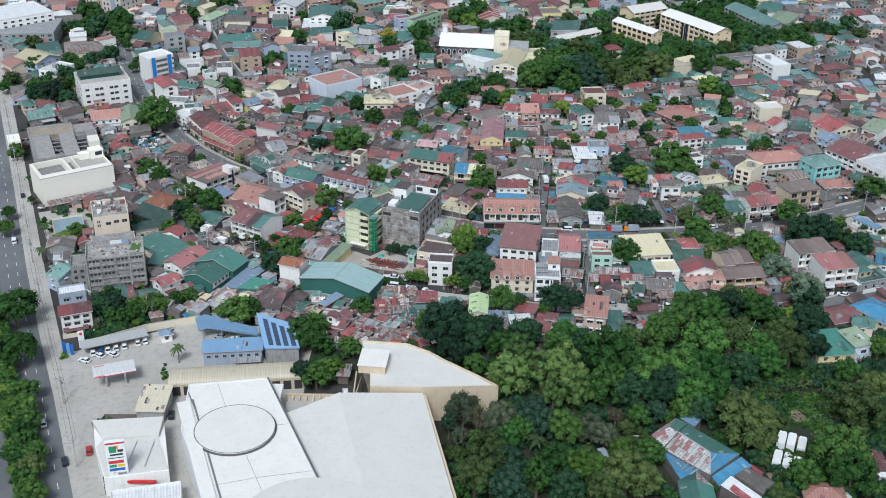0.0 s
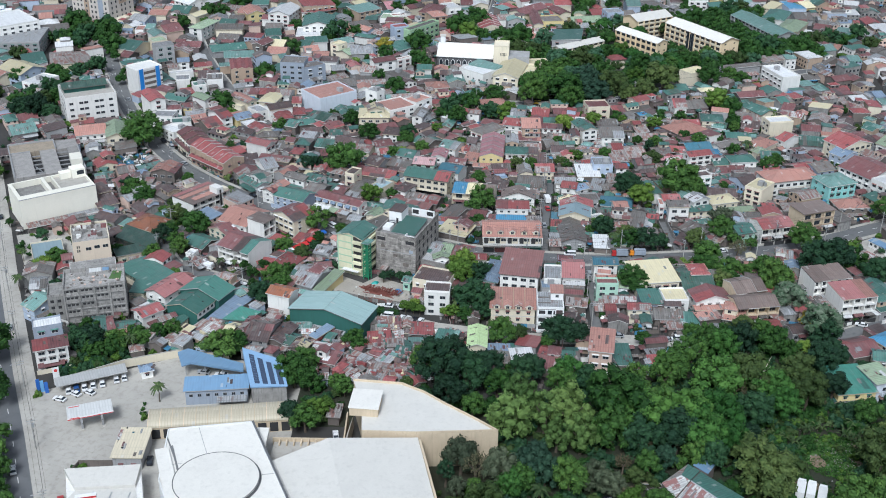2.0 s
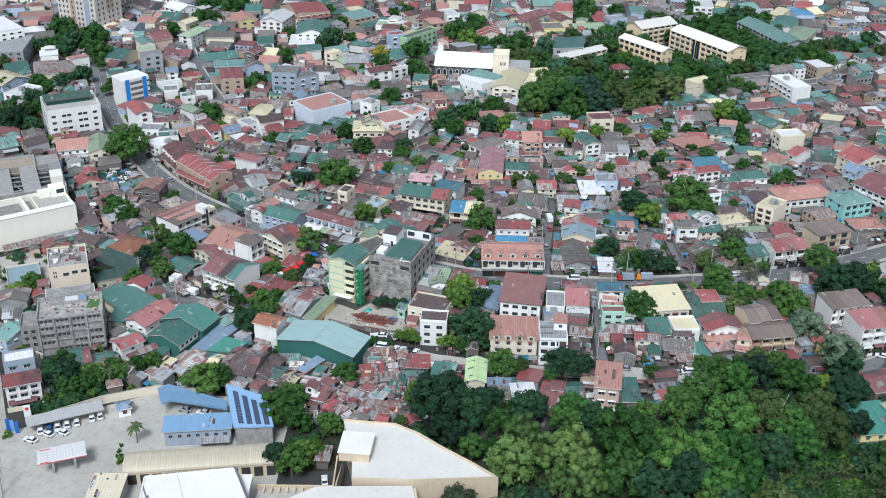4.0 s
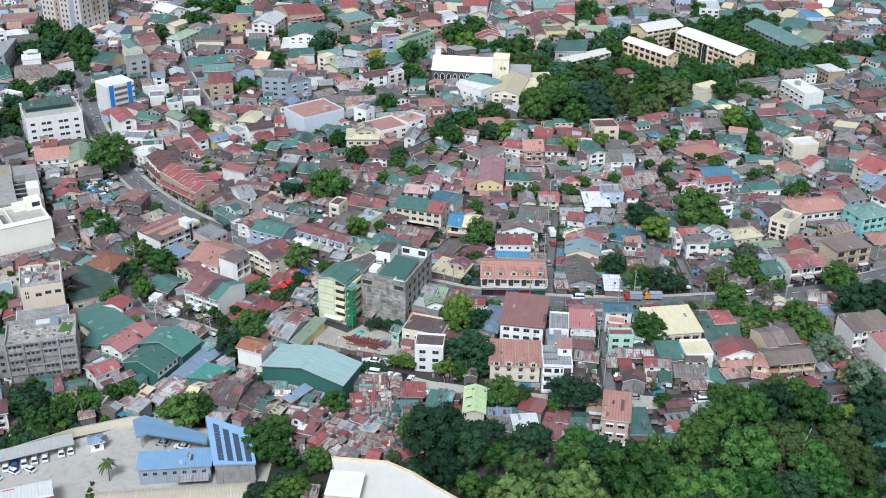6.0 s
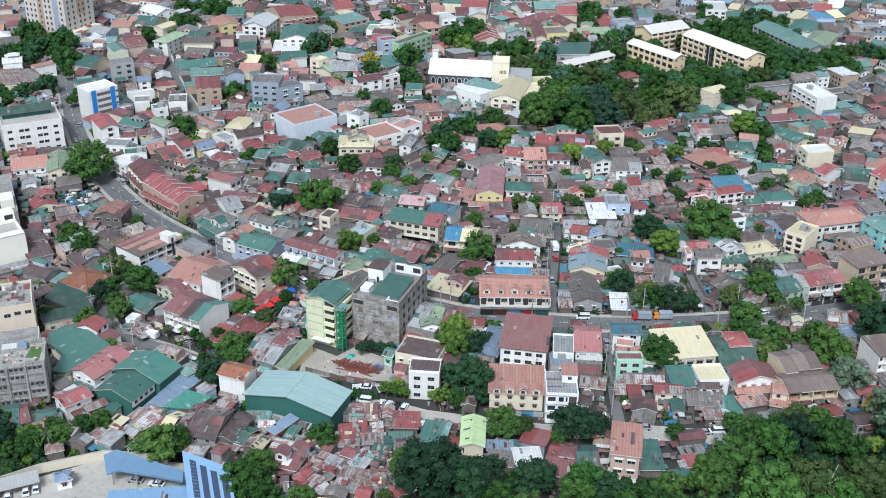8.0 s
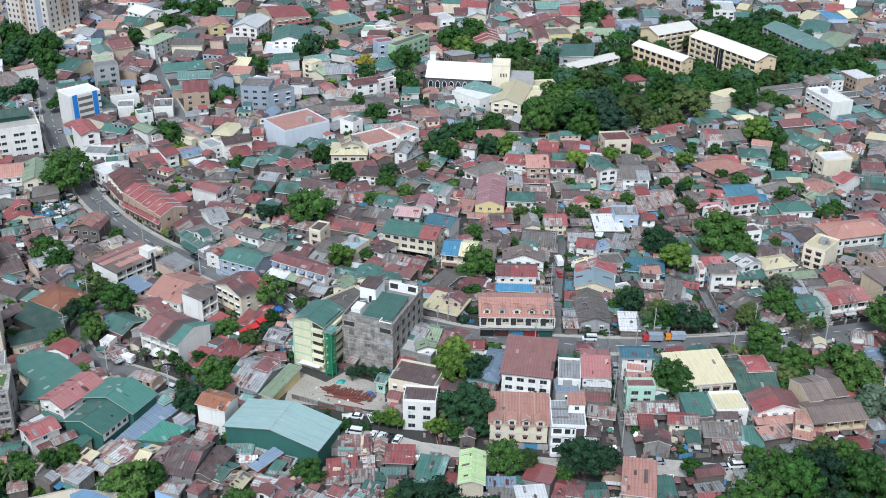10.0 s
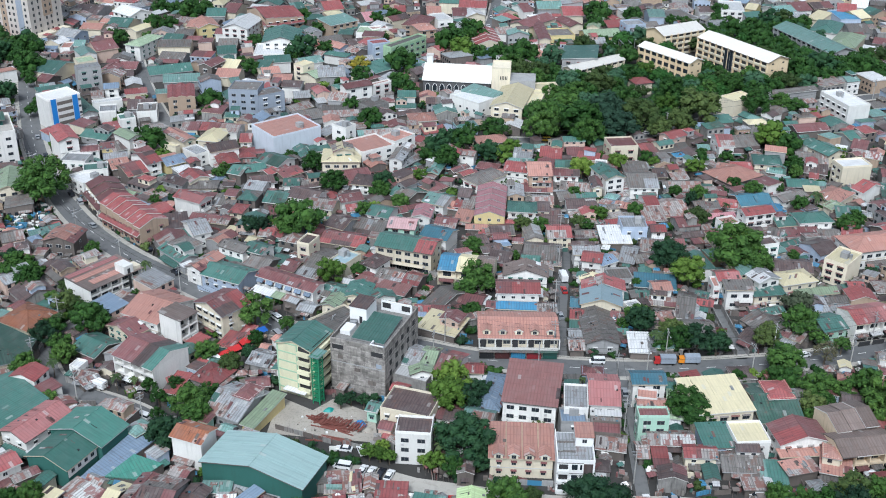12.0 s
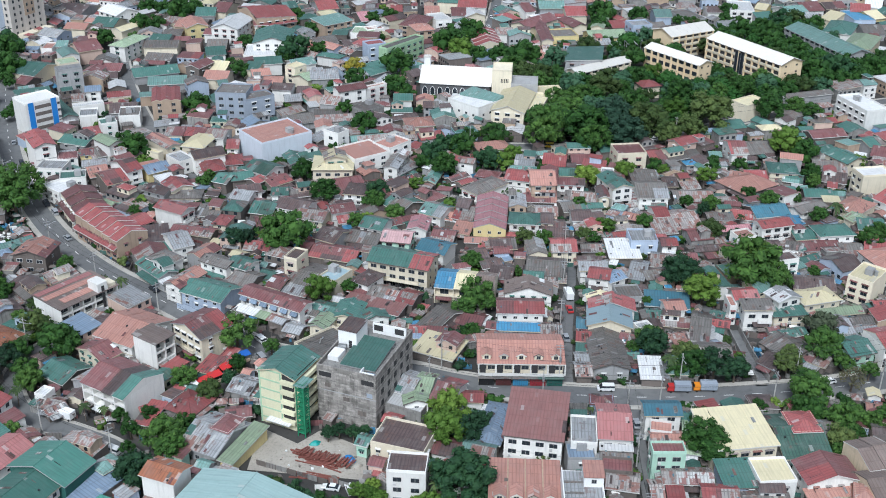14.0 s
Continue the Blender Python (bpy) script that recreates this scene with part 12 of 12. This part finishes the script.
# rubble and bleached rubbish in the clearing
pile = Shape()
for _ in range(260):
    x, y, q = frng.gauss(121, 5), frng.gauss(286, 5), frng.uniform(0.08, 0.3)
    pile.prism([(x - q, y - q * 0.7), (x + q, y - q), (x + q * 0.7, y + q), (x - q * 0.8, y + q * 0.6)], 0, [q * 0.7, q * 0.5, q * 0.9, q * 0.6], frng.choice((0, 1, 1, 5, 5, 5)))
tagged(new("rubble_scatter", pile.mesh("rubble_scatter", *CLUT, uvs=True)), "rubble and pale rubbish scattered over the clearing", "rubble", kind="stuff")
# grass tufts over the clearing
tufts = Shape()
for _ in range(5200):
    a, q = frng.uniform(0, 6.2832), math.sqrt(frng.random())
    x, y = 119.5 + 12 * q * math.cos(a), 286.5 + 10.5 * q * math.sin(a)
    if frng.random() < 0.8 and (math.hypot((x - 112.5) / 2.4, (y - 284.5) / 3.4) < 1 or math.hypot((x - 126.5) / 3.6, (y - 283.5) / 2.6) < 1 or math.hypot((x - 127.5) / 2.6, (y - 291.5) / 1.6) < 1):
        continue
    b, w, h = frng.uniform(0, 3.1416), frng.uniform(0.12, 0.3), frng.uniform(0.15, 0.55)
    c, n = w * math.cos(b), w * math.sin(b)
    tufts.face([(x - c, y - n, 0.02), (x + c, y + n, 0.02), (x + c * 1.5 - n * 0.6, y + n * 1.5 + c * 0.6, h), (x - c * 1.2 - n * 0.6, y - n * 1.2 + c * 0.6, h * 0.8)])
tagged(new("grass", tufts.mesh("grass", LEAF["fresh"])), "rough green grass on the clearing", "grass", kind="stuff")
# the scrap yard by the bend
pile = Shape()
for _ in range(150):
    x, y = frng.uniform(-153, -137), frng.uniform(493, 511)
    if not in_outline(x, y, [(-154, 504.6), (-149.7, 509.9), (-140.1, 512.2), (-136.1, 501.1), (-144.9, 492), (-151.1, 494.7)]) or not clear_of_all(x, y, 0.4, 0.4, 0, 0):
        continue
    k, q, a = len(pile.v), frng.uniform(0.4, 1.3), frng.uniform(0, 3.1)
    pile.box(-q, -q * 0.45, 0, q, q * 0.45, frng.uniform(0.5, 1.9), frng.choice((0, 0, 1, 3, 3, 6, 7)))
    c, n = math.cos(a), math.sin(a)
    pile.v[k:] = [(x + p[0] * c - p[1] * n, y + p[0] * n + p[1] * c, p[2]) for p in pile.v[k:]]
tagged(new("scrap_heap", pile.mesh("scrap_heap", *CLUT, uvs=True)), "open yard heaped with blue, white and silver scrap", "scrap", kind="stuff")
# low bushes wherever a yard has room
for _ in range(3200):
    x, y = frng.uniform(-230, 230), frng.uniform(355, 640)
    if abs(x) > 20 + 0.41 * y or near_road(x, y, 0.3) or not clear_of_all(x, y, 0.5, 0.5, 0, -0.5):
        continue
    r = frng.uniform(0.9, 1.9)
    BUSHES[frng.choice(("green", "green", "dark", "olive", "light"))].append((x, y, r))
for _ in range(3600):
    x, y = frng.uniform(-134, 170), frng.uniform(215, 350)
    wood = in_outline(x, y, WOODS[:9]) and x > wood_edge(y) - 1.5
    yard = in_outline(x, y, [(-121, 321), (-103, 332), (-87, 338), (-60, 335), (-62, 345), (-82, 350), (-104, 348), (-134, 336)]) or in_outline(x, y, [(-44, 300), (-28, 300), (-28, 312), (-31, 321), (-43, 329)])
    if not (wood or yard) or not clear_of_all(x, y, 0.5, 0.5, 0, 0.3):
        continue
    glade = math.hypot(x - 119, y - 290) < 12 or math.hypot(x - 110, y - 274) < 9
    BUSHES[frng.choice(("green", "dark", "dark", "olive"))].append((x, y, frng.uniform(0.3, 0.6) if glade else frng.uniform(0.9, 2.5)))
for _ in range(420):
    x, y = frng.uniform(-134, -58), frng.uniform(318, 350)
    if in_outline(x, y, [(-120, 320.5), (-103, 332), (-87, 338.4), (-60, 335), (-62, 345), (-82, 350), (-104, 348), (-134, 336)]) and clear_of_all(x, y, 0.5, 0.5, 0, 0.4):
        BUSHES[frng.choice(("light", "green", "dark", "green"))].append((x, y, frng.uniform(0.7, 2.0)))
for _ in range(900):
    x, y = frng.uniform(94, 136), frng.uniform(246, 312)
    open_ = math.hypot((x - 119) / 13, (y - 290) / 14) < 1
    path = math.hypot((x - 112) / 4, (y - 279) / 7) < 1 or math.hypot((x - 100) / 3, (y - 256) / 11) < 1
    if path or not clear_of_all(x, y, 0.5, 0.5, 0, 0.2):
        continue
    q = frng.uniform(0.25, 0.6) if open_ and frng.random() < 0.8 else frng.uniform(0.7, 1.6)
    BUSHES[frng.choice(("light", "green", "olive", "green"))].append((x, y, q))
far_woods()

# shrubs and small trees in the leftover gaps
for _ in range(1500):
    x, y = frng.uniform(-300, 300), frng.uniform(350, 880)
    if abs(x) > 40 + 0.41 * y or near_road(x, y, 0.5):
        continue
    if clear_of_all(x, y, 1.5, 1.5, 0, 0.2):
        i, j = int(x // CELL), int(y // CELL)
        if not any(math.hypot(q[0] - x, q[1] - y) < 0.9 * q[2] + 1.0 for a in (-1, 0, 1) for b in (-1, 0, 1) for q in TREECELL.get((i + a, j + b), ())):
            r = frng.choice((1.2, 1.5, 1.9, 2.3, 2.7, 3.1)) * frng.uniform(0.9, 1.1)
            shrub(x, y, r, frng.choice(("green", "dark", "olive", "light")))
            TREECELL.setdefault((i, j), []).append((x, y, r))


# ---- vehicles ----
TYRE = material("tyre_rubber", (0.02, 0.02, 0.02), 0.85)
CARPAINT = {"white": material("car_white", (0.72, 0.72, 0.72), 0.3), "black": material("car_black", (0.02, 0.022, 0.03), 0.25), "silver": material("car_silver", (0.42, 0.43, 0.45), 0.3, 0.4),
            "red": material("car_red", (0.42, 0.03, 0.03), 0.3), "blue": material("car_blue", (0.03, 0.09, 0.28), 0.3), "yellow": material("car_yellow", (0.65, 0.42, 0.03), 0.35),
            "orange": material("car_orange", (0.70, 0.25, 0.02), 0.35)}
WHEEL = Shape().tube((-0.1, 0, 0), (0.1, 0, 0), 0.33, 0.33, 12).tube((0.1, 0, 0), (-0.1, 0, 0), 0.33, 0.33, 12).mesh("wheel", TYRE)


def extruded(profile, half, mat_name, mat, shrink=0.0, axle=0.0, track=0.0):
    """A side profile (y, z) drawn out across the width; the upper part leans in by shrink."""
    s = Shape()
    top = max(z for _, z in profile)
    low = min(z for _, z in profile)
    def xw(z):
        return half - shrink * (z - low) / max(0.01, top - low)
    n = len(profile)
    s.face([(xw(z), y, z) for y, z in profile])
    s.face([(-xw(z), y, z) for y, z in reversed(profile)])
    for (y0, z0), (y1, z1) in zip(profile, profile[1:] + profile[:1]):
        s.face([(xw(z0), y0, z0), (-xw(z0), y0, z0), (-xw(z1), y1, z1), (xw(z1), y1, z1)])
    if axle:
        for sx in (-1, 1):
            for sy in (-1, 1):
                s.tube((sx * track - 0.1, sy * axle, 0.33), (sx * track + 0.1, sy * axle, 0.33), 0.33, 0.33, 10, 1)
                s.tube((sx * track + 0.1, sy * axle, 0.33), (sx * track - 0.1, sy * axle, 0.33), 0.33, 0.33, 10, 1)
    return s.mesh(mat_name, mat, TYRE)


VEHICLES = {}


def vehicle_parts(kind, colour, far):
    key = (kind, colour, far)
    if key not in VEHICLES:
        p = CARPAINT[colour]
        if kind == "car":
            VEHICLES[key] = (extruded([(-2.15, 0.35), (2.15, 0.35), (2.2, 0.75), (1.1, 0.95), (-1.5, 1.0), (-2.2, 0.9)], 0.86, "car", p, 0.0, 1.35 * far, 0.78),
                             [("side_glass", extruded([(1.0, 0.95), (0.35, 1.38), (-1.2, 1.4), (-1.85, 1.0)], 0.78, "side_glass", GLASS, 0.12)),
                              ("cabin_roof", extruded([(0.3, 1.39), (0.2, 1.46), (-1.05, 1.47), (-1.2, 1.4)], 0.66, "cabin_roof", p))], 1.35, 0.78)
        elif kind == "van":
            VEHICLES[key] = (extruded([(-2.3, 0.4), (2.3, 0.4), (2.35, 0.95), (1.6, 1.1), (1.1, 1.25), (-2.3, 1.25)], 0.88, "van", p, 0.0, 1.45 * far, 0.8),
                             [("side_glass", extruded([(1.75, 1.1), (1.05, 1.85), (-2.25, 1.85), (-2.3, 1.25)], 0.84, "side_glass", GLASS, 0.06)),
                              ("cabin_roof", extruded([(1.05, 1.86), (0.9, 2.0), (-2.2, 2.0), (-2.28, 1.86)], 0.8, "cabin_roof", p))], 1.45, 0.8)
        else:
            VEHICLES[key] = (extruded([(1.4, 0.6), (3.2, 0.6), (3.2, 1.3), (2.9, 2.1), (1.4, 2.1)], 0.95, "truck", p, 0.0, 2.3 * far, 0.85),
                             [("windscreen", extruded([(3.23, 1.32), (2.96, 2.0), (2.9, 2.0), (3.15, 1.3)], 0.86, "windscreen", GLASS)),
                              ("cargo_box", Shape().box(-1.1, -3.2, 0.75, 1.1, 1.3, 2.8).mesh("cargo_box", WHITEP if colour == "white" else WALL["slate"])),
                              ("chassis", Shape().box(-0.5, -3.1, 0.45, 0.5, 3.0, 0.7).mesh("chassis", TYRE))], 2.3, 0.85)
    return VEHICLES[key]


def vehicle(x, y, heading, kind="car", colour="white", z=0.07):
    far = y > 340
    body, more, axle, track = vehicle_parts(kind, colour, far)
    ob = new(kind, body)
    ob.matrix_basis = pose(x, y, z, 0, 0, heading)
    for name, me in more:
        part(name, me, ob)
    for sx in () if far else (-1, 1):
        for sy in (-1, 1):
            part("wheel", WHEEL, ob, pose(sx * track, sy * axle - (0.2 if kind == "truck" else 0), 0.33))
    word = {"car": "parked saloon car with dark windows", "van": "parked van with dark side windows", "truck": "small box truck parked at the kerb"}[kind]
    return tagged(ob, f"{colour} {word}", kind, "parked vehicles")


# along the main street and the bend
for x, y, a, k, c in ((51.6, 413.8, 90, "van", "white"), (71.4, 413.8, 90, "truck", "red"), (78.6, 414.4, 90, "truck", "orange"), (-76.5, 463.6, 38, "car", "silver"), (-96.5, 482.8, 40, "car", "black"),
                      (-111.5, 496.6, 42, "car", "black"), (-62, 441, 130, "car", "white"), (-83.2, 465.6, 40, "car", "black"), (113.5, 418.6, 105, "car", "white"), (-121, 500.5, 40, "car", "silver"),
                      (-169.5, 587, 22, "car", "silver"), (-159.4, 566.6, 25, "car", "black"), (-154.4, 558.4, 27, "car", "red"), (-137.0, 527.6, 32, "van", "black"), (-131.5, 520.4, 32, "van", "silver"),
                      (-90.6, 398.2, 65, "truck", "white"), (-78.6, 396.6, 25, "van", "white"), (-74.2, 384.0, 62, "van", "white"), (-84.6, 388.2, 62, "car", "black"), (-70, 379.5, 55, "car", "silver")):
    vehicle(x, y, a, k, c, 0.1)
for x, y, a, k, c in ((56.6, 469.4, 88, "van", "white"), (62.0, 469.4, 5, "van", "white"), (46.4, 465, 7, "truck", "white"), (46.0, 456.5, 6, "car", "red"), (43.3, 440, 5, "car", "silver"),
                      (50.4, 590.6, 90, "van", "yellow"), (46.0, 592.8, 90, "car", "blue"), (60.0, 592.6, 90, "car", "white"), (95.4, 600.5, 58, "car", "white"), (103, 605, 58, "car", "red"),
                      (128, 621, 55, "car", "white"), (150, 632, 62, "car", "silver"), (33.8, 790, 4, "car", "white"), (36.0, 805, 5, "car", "white"), (37.2, 812, 5, "car", "silver"), (31.6, 770, 12, "car", "white"),
                      (57.5, 398, 0, "car", "silver"), (56.3, 352, 2, "car", "white"), (151, 362.4, 66, "car", "white"), (165, 368, 66, "car", "silver"), (-19, 371, 80, "car", "white"), (-14.5, 370.4, 20, "car", "white"),
                      
                      (84, 354, 82, "van", "white"), (-45, 373, 60, "van", "white"), (-42, 375.5, 60, "car", "white"), (-47.5, 377, 55, "car", "silver"), (-60, 425.5, 40, "van", "silver")):
    vehicle(x, y, a, k, c, 0.1)
# the avenue and the forecourt
for x, y, a, k, c, z in ((-109.2, 256.1, 24, "car", "black", 0.07), (-121.5, 274.4, 24, "car", "white", 0.07), (-103.6, 261.2, 20, "car", "red", 0.18), (-173.3, 396, 22, "van", "white", 0.07),
                         (-143, 292.7, 24, "car", "red", 0.07), (-150, 352, 23, "car", "silver", 0.07), (-185, 440, 23, "car", "black", 0.07), (-119.2, 309.6, 70, "car", "white", 0.11),
                         (-115.2, 312.6, 60, "car", "white", 0.11), (-111.0, 313.6, 60, "car", "white", 0.11), (-117.8, 314.3, 20, "car", "white", 0.11), (-115.6, 315.4, 20, "car", "blue", 0.11),
                         (-113.4, 316.5, 20, "car", "white", 0.11), (-110.9, 317.6, 20, "car", "white", 0.11), (-108.3, 318.7, 20, "car", "white", 0.11), (-104.4, 321.0, 20, "car", "white", 0.11),
                         (-102.2, 322.2, 20, "car", "white", 0.11), (-83.4, 279.5, 10, "car", "black", 0.11), (-77, 326, 80, "car", "silver", 0.11), (-71, 324.6, 80, "car", "white", 0.11),
                         (-215.9, 564, 24, "car", "white", 0.18), (-31, 288.5, 8, "car", "white", 0.11), (-30.6, 293, 8, "car", "white", 0.11)):
    vehicle(x, y, a, k, c, z)
for x, y in ((103.2, 270.2), (105.9, 269.4), (108.5, 267.6), (99.4, 260.9), (102.0, 259.6), (104.6, 258.4)):
    vehicle(x, y, -22, "truck", "white", 0.1).scale = (1.1, 1.25, 1.15)
vehicle(48.0, 262.2, 20, "truck", "black", 0.1)
# the lane behind the hangar
for x, y, a, k, c in ((-18.8, 363.8, 78, "van", "white"), (-13.6, 362.2, -18, "car", "white"), (-11.4, 361.6, -18, "car", "white"), (-9.0, 361.0, -18, "car", "black"), (-6.8, 360.4, -18, "car", "white"),
                      (62.5, 352.4, 88, "car", "silver"), (79.1, 350.4, 95, "car", "silver"), (83.2, 351.0, 95, "van", "white"), (8.2, 351.4, 85, "car", "red")):
    vehicle(x, y, a, k, c, 0.1)
vehicle(-45.6, 436.6, 40, "van", "white", 0.1), vehicle(-44.0, 427.0, 35, "van", "silver", 0.1)
vehicle(94.1, 262.3, 140, "car", "white", 0.1), vehicle(96.5, 265.4, 140, "car", "silver", 0.1)

# ---- utility poles, lamps and cables ----
POLECONC = plaster("pole_concrete", (0.42, 0.41, 0.39), 0.3)
POLE = Shape().tube((0, 0, 0), (0, 0, 10.5), 0.2, 0.12, 8).mesh("utility_pole", POLECONC)
ARM = Shape().box(-1.3, -0.07, 9.6, 1.3, 0.07, 9.78).box(-1.0, -0.07, 8.7, 1.0, 0.07, 8.86).mesh("crossarm", STEEL)
DRUM = Shape().tube((0.45, 0, 7.4), (0.45, 0, 8.5), 0.33, 0.33, 10).mesh("transformer", STEEL)
LAMPARM = Shape().tube((0, 0, 8.4), (0, -2.4, 9.1), 0.06, 0.05, 6).box(-0.16, -3.0, 9.05, 0.16, -2.3, 9.2).mesh("lamp_arm", STEEL)
CABLE = material("cable_black", (0.015, 0.015, 0.015), 0.7)


def pole_line(points, off, gap, start=8.0, lamp=1):
    line = offset_line(points, off)
    spots, rest = [], start
    for a, b in zip(line, line[1:]):
        a, b = Vector(a), Vector(b)
        n = (b - a).length
        while rest < n:
            p = a.lerp(b, rest / n)
            spots.append((p.x, p.y, math.degrees(math.atan2(b.y - a.y, b.x - a.x))))
            rest += gap
        rest -= n
    last = None
    for k, (x, y, a) in enumerate(spots):
        pole = new("utility_pole", POLE)
        pole.matrix_basis = pose(x, y, 0.1, 0, 0, a - 90)
        tagged(pole, "grey concrete utility pole with crossarms beside the street", "utility pole", "utility poles")
        part("crossarm", ARM, pole)
        if k % 3 == 1:
            part("transformer", DRUM, pole)
        if lamp and k % 2 == 0:
            part("lamp_arm", LAMPARM, pole, pose(0, 0, 0, 0, 0, 90 * (1 if off < 0 else -1)))
        if last:
            for side, z in ((-1.1, 9.8), (1.1, 9.8), (0.3, 7.2)):
                ux, uy = math.sin(radians(a)) * side, -math.cos(radians(a)) * side
                line_ = [(last[0] + (x - last[0]) * i / 6 + ux, last[1] + (y - last[1]) * i / 6 + uy, z - 2.8 * (i / 6) * (1 - i / 6)) for i in range(7)]
                wire = new("overhead_cable", Shape().pipe(line_, 0.03 if z > 8 else 0.05).mesh("overhead_cable", CABLE))
                tagged(wire, "thin black cable hung between two poles", "cable", "overhead cables")
        last = (x, y)


MAIN = ROADS[2][0]
pole_line([p for p in MAIN if p[1] < 620], 5.2, 31)
pole_line([p for p in MAIN if p[1] < 470 and p[0] > 0], -5.2, 33, 4)
pole_line(KERB[1:8], 2.6, 34, 14)
pole_line(ROADS[3][0], 3.4, 24)
pole_line(ROADS[7][0], 4.0, 30)
pole_line(ROADS[4][0], 2.0, 25, 5, 0)
pole_line(ROADS[5][0], 1.9, 22, 3, 0)
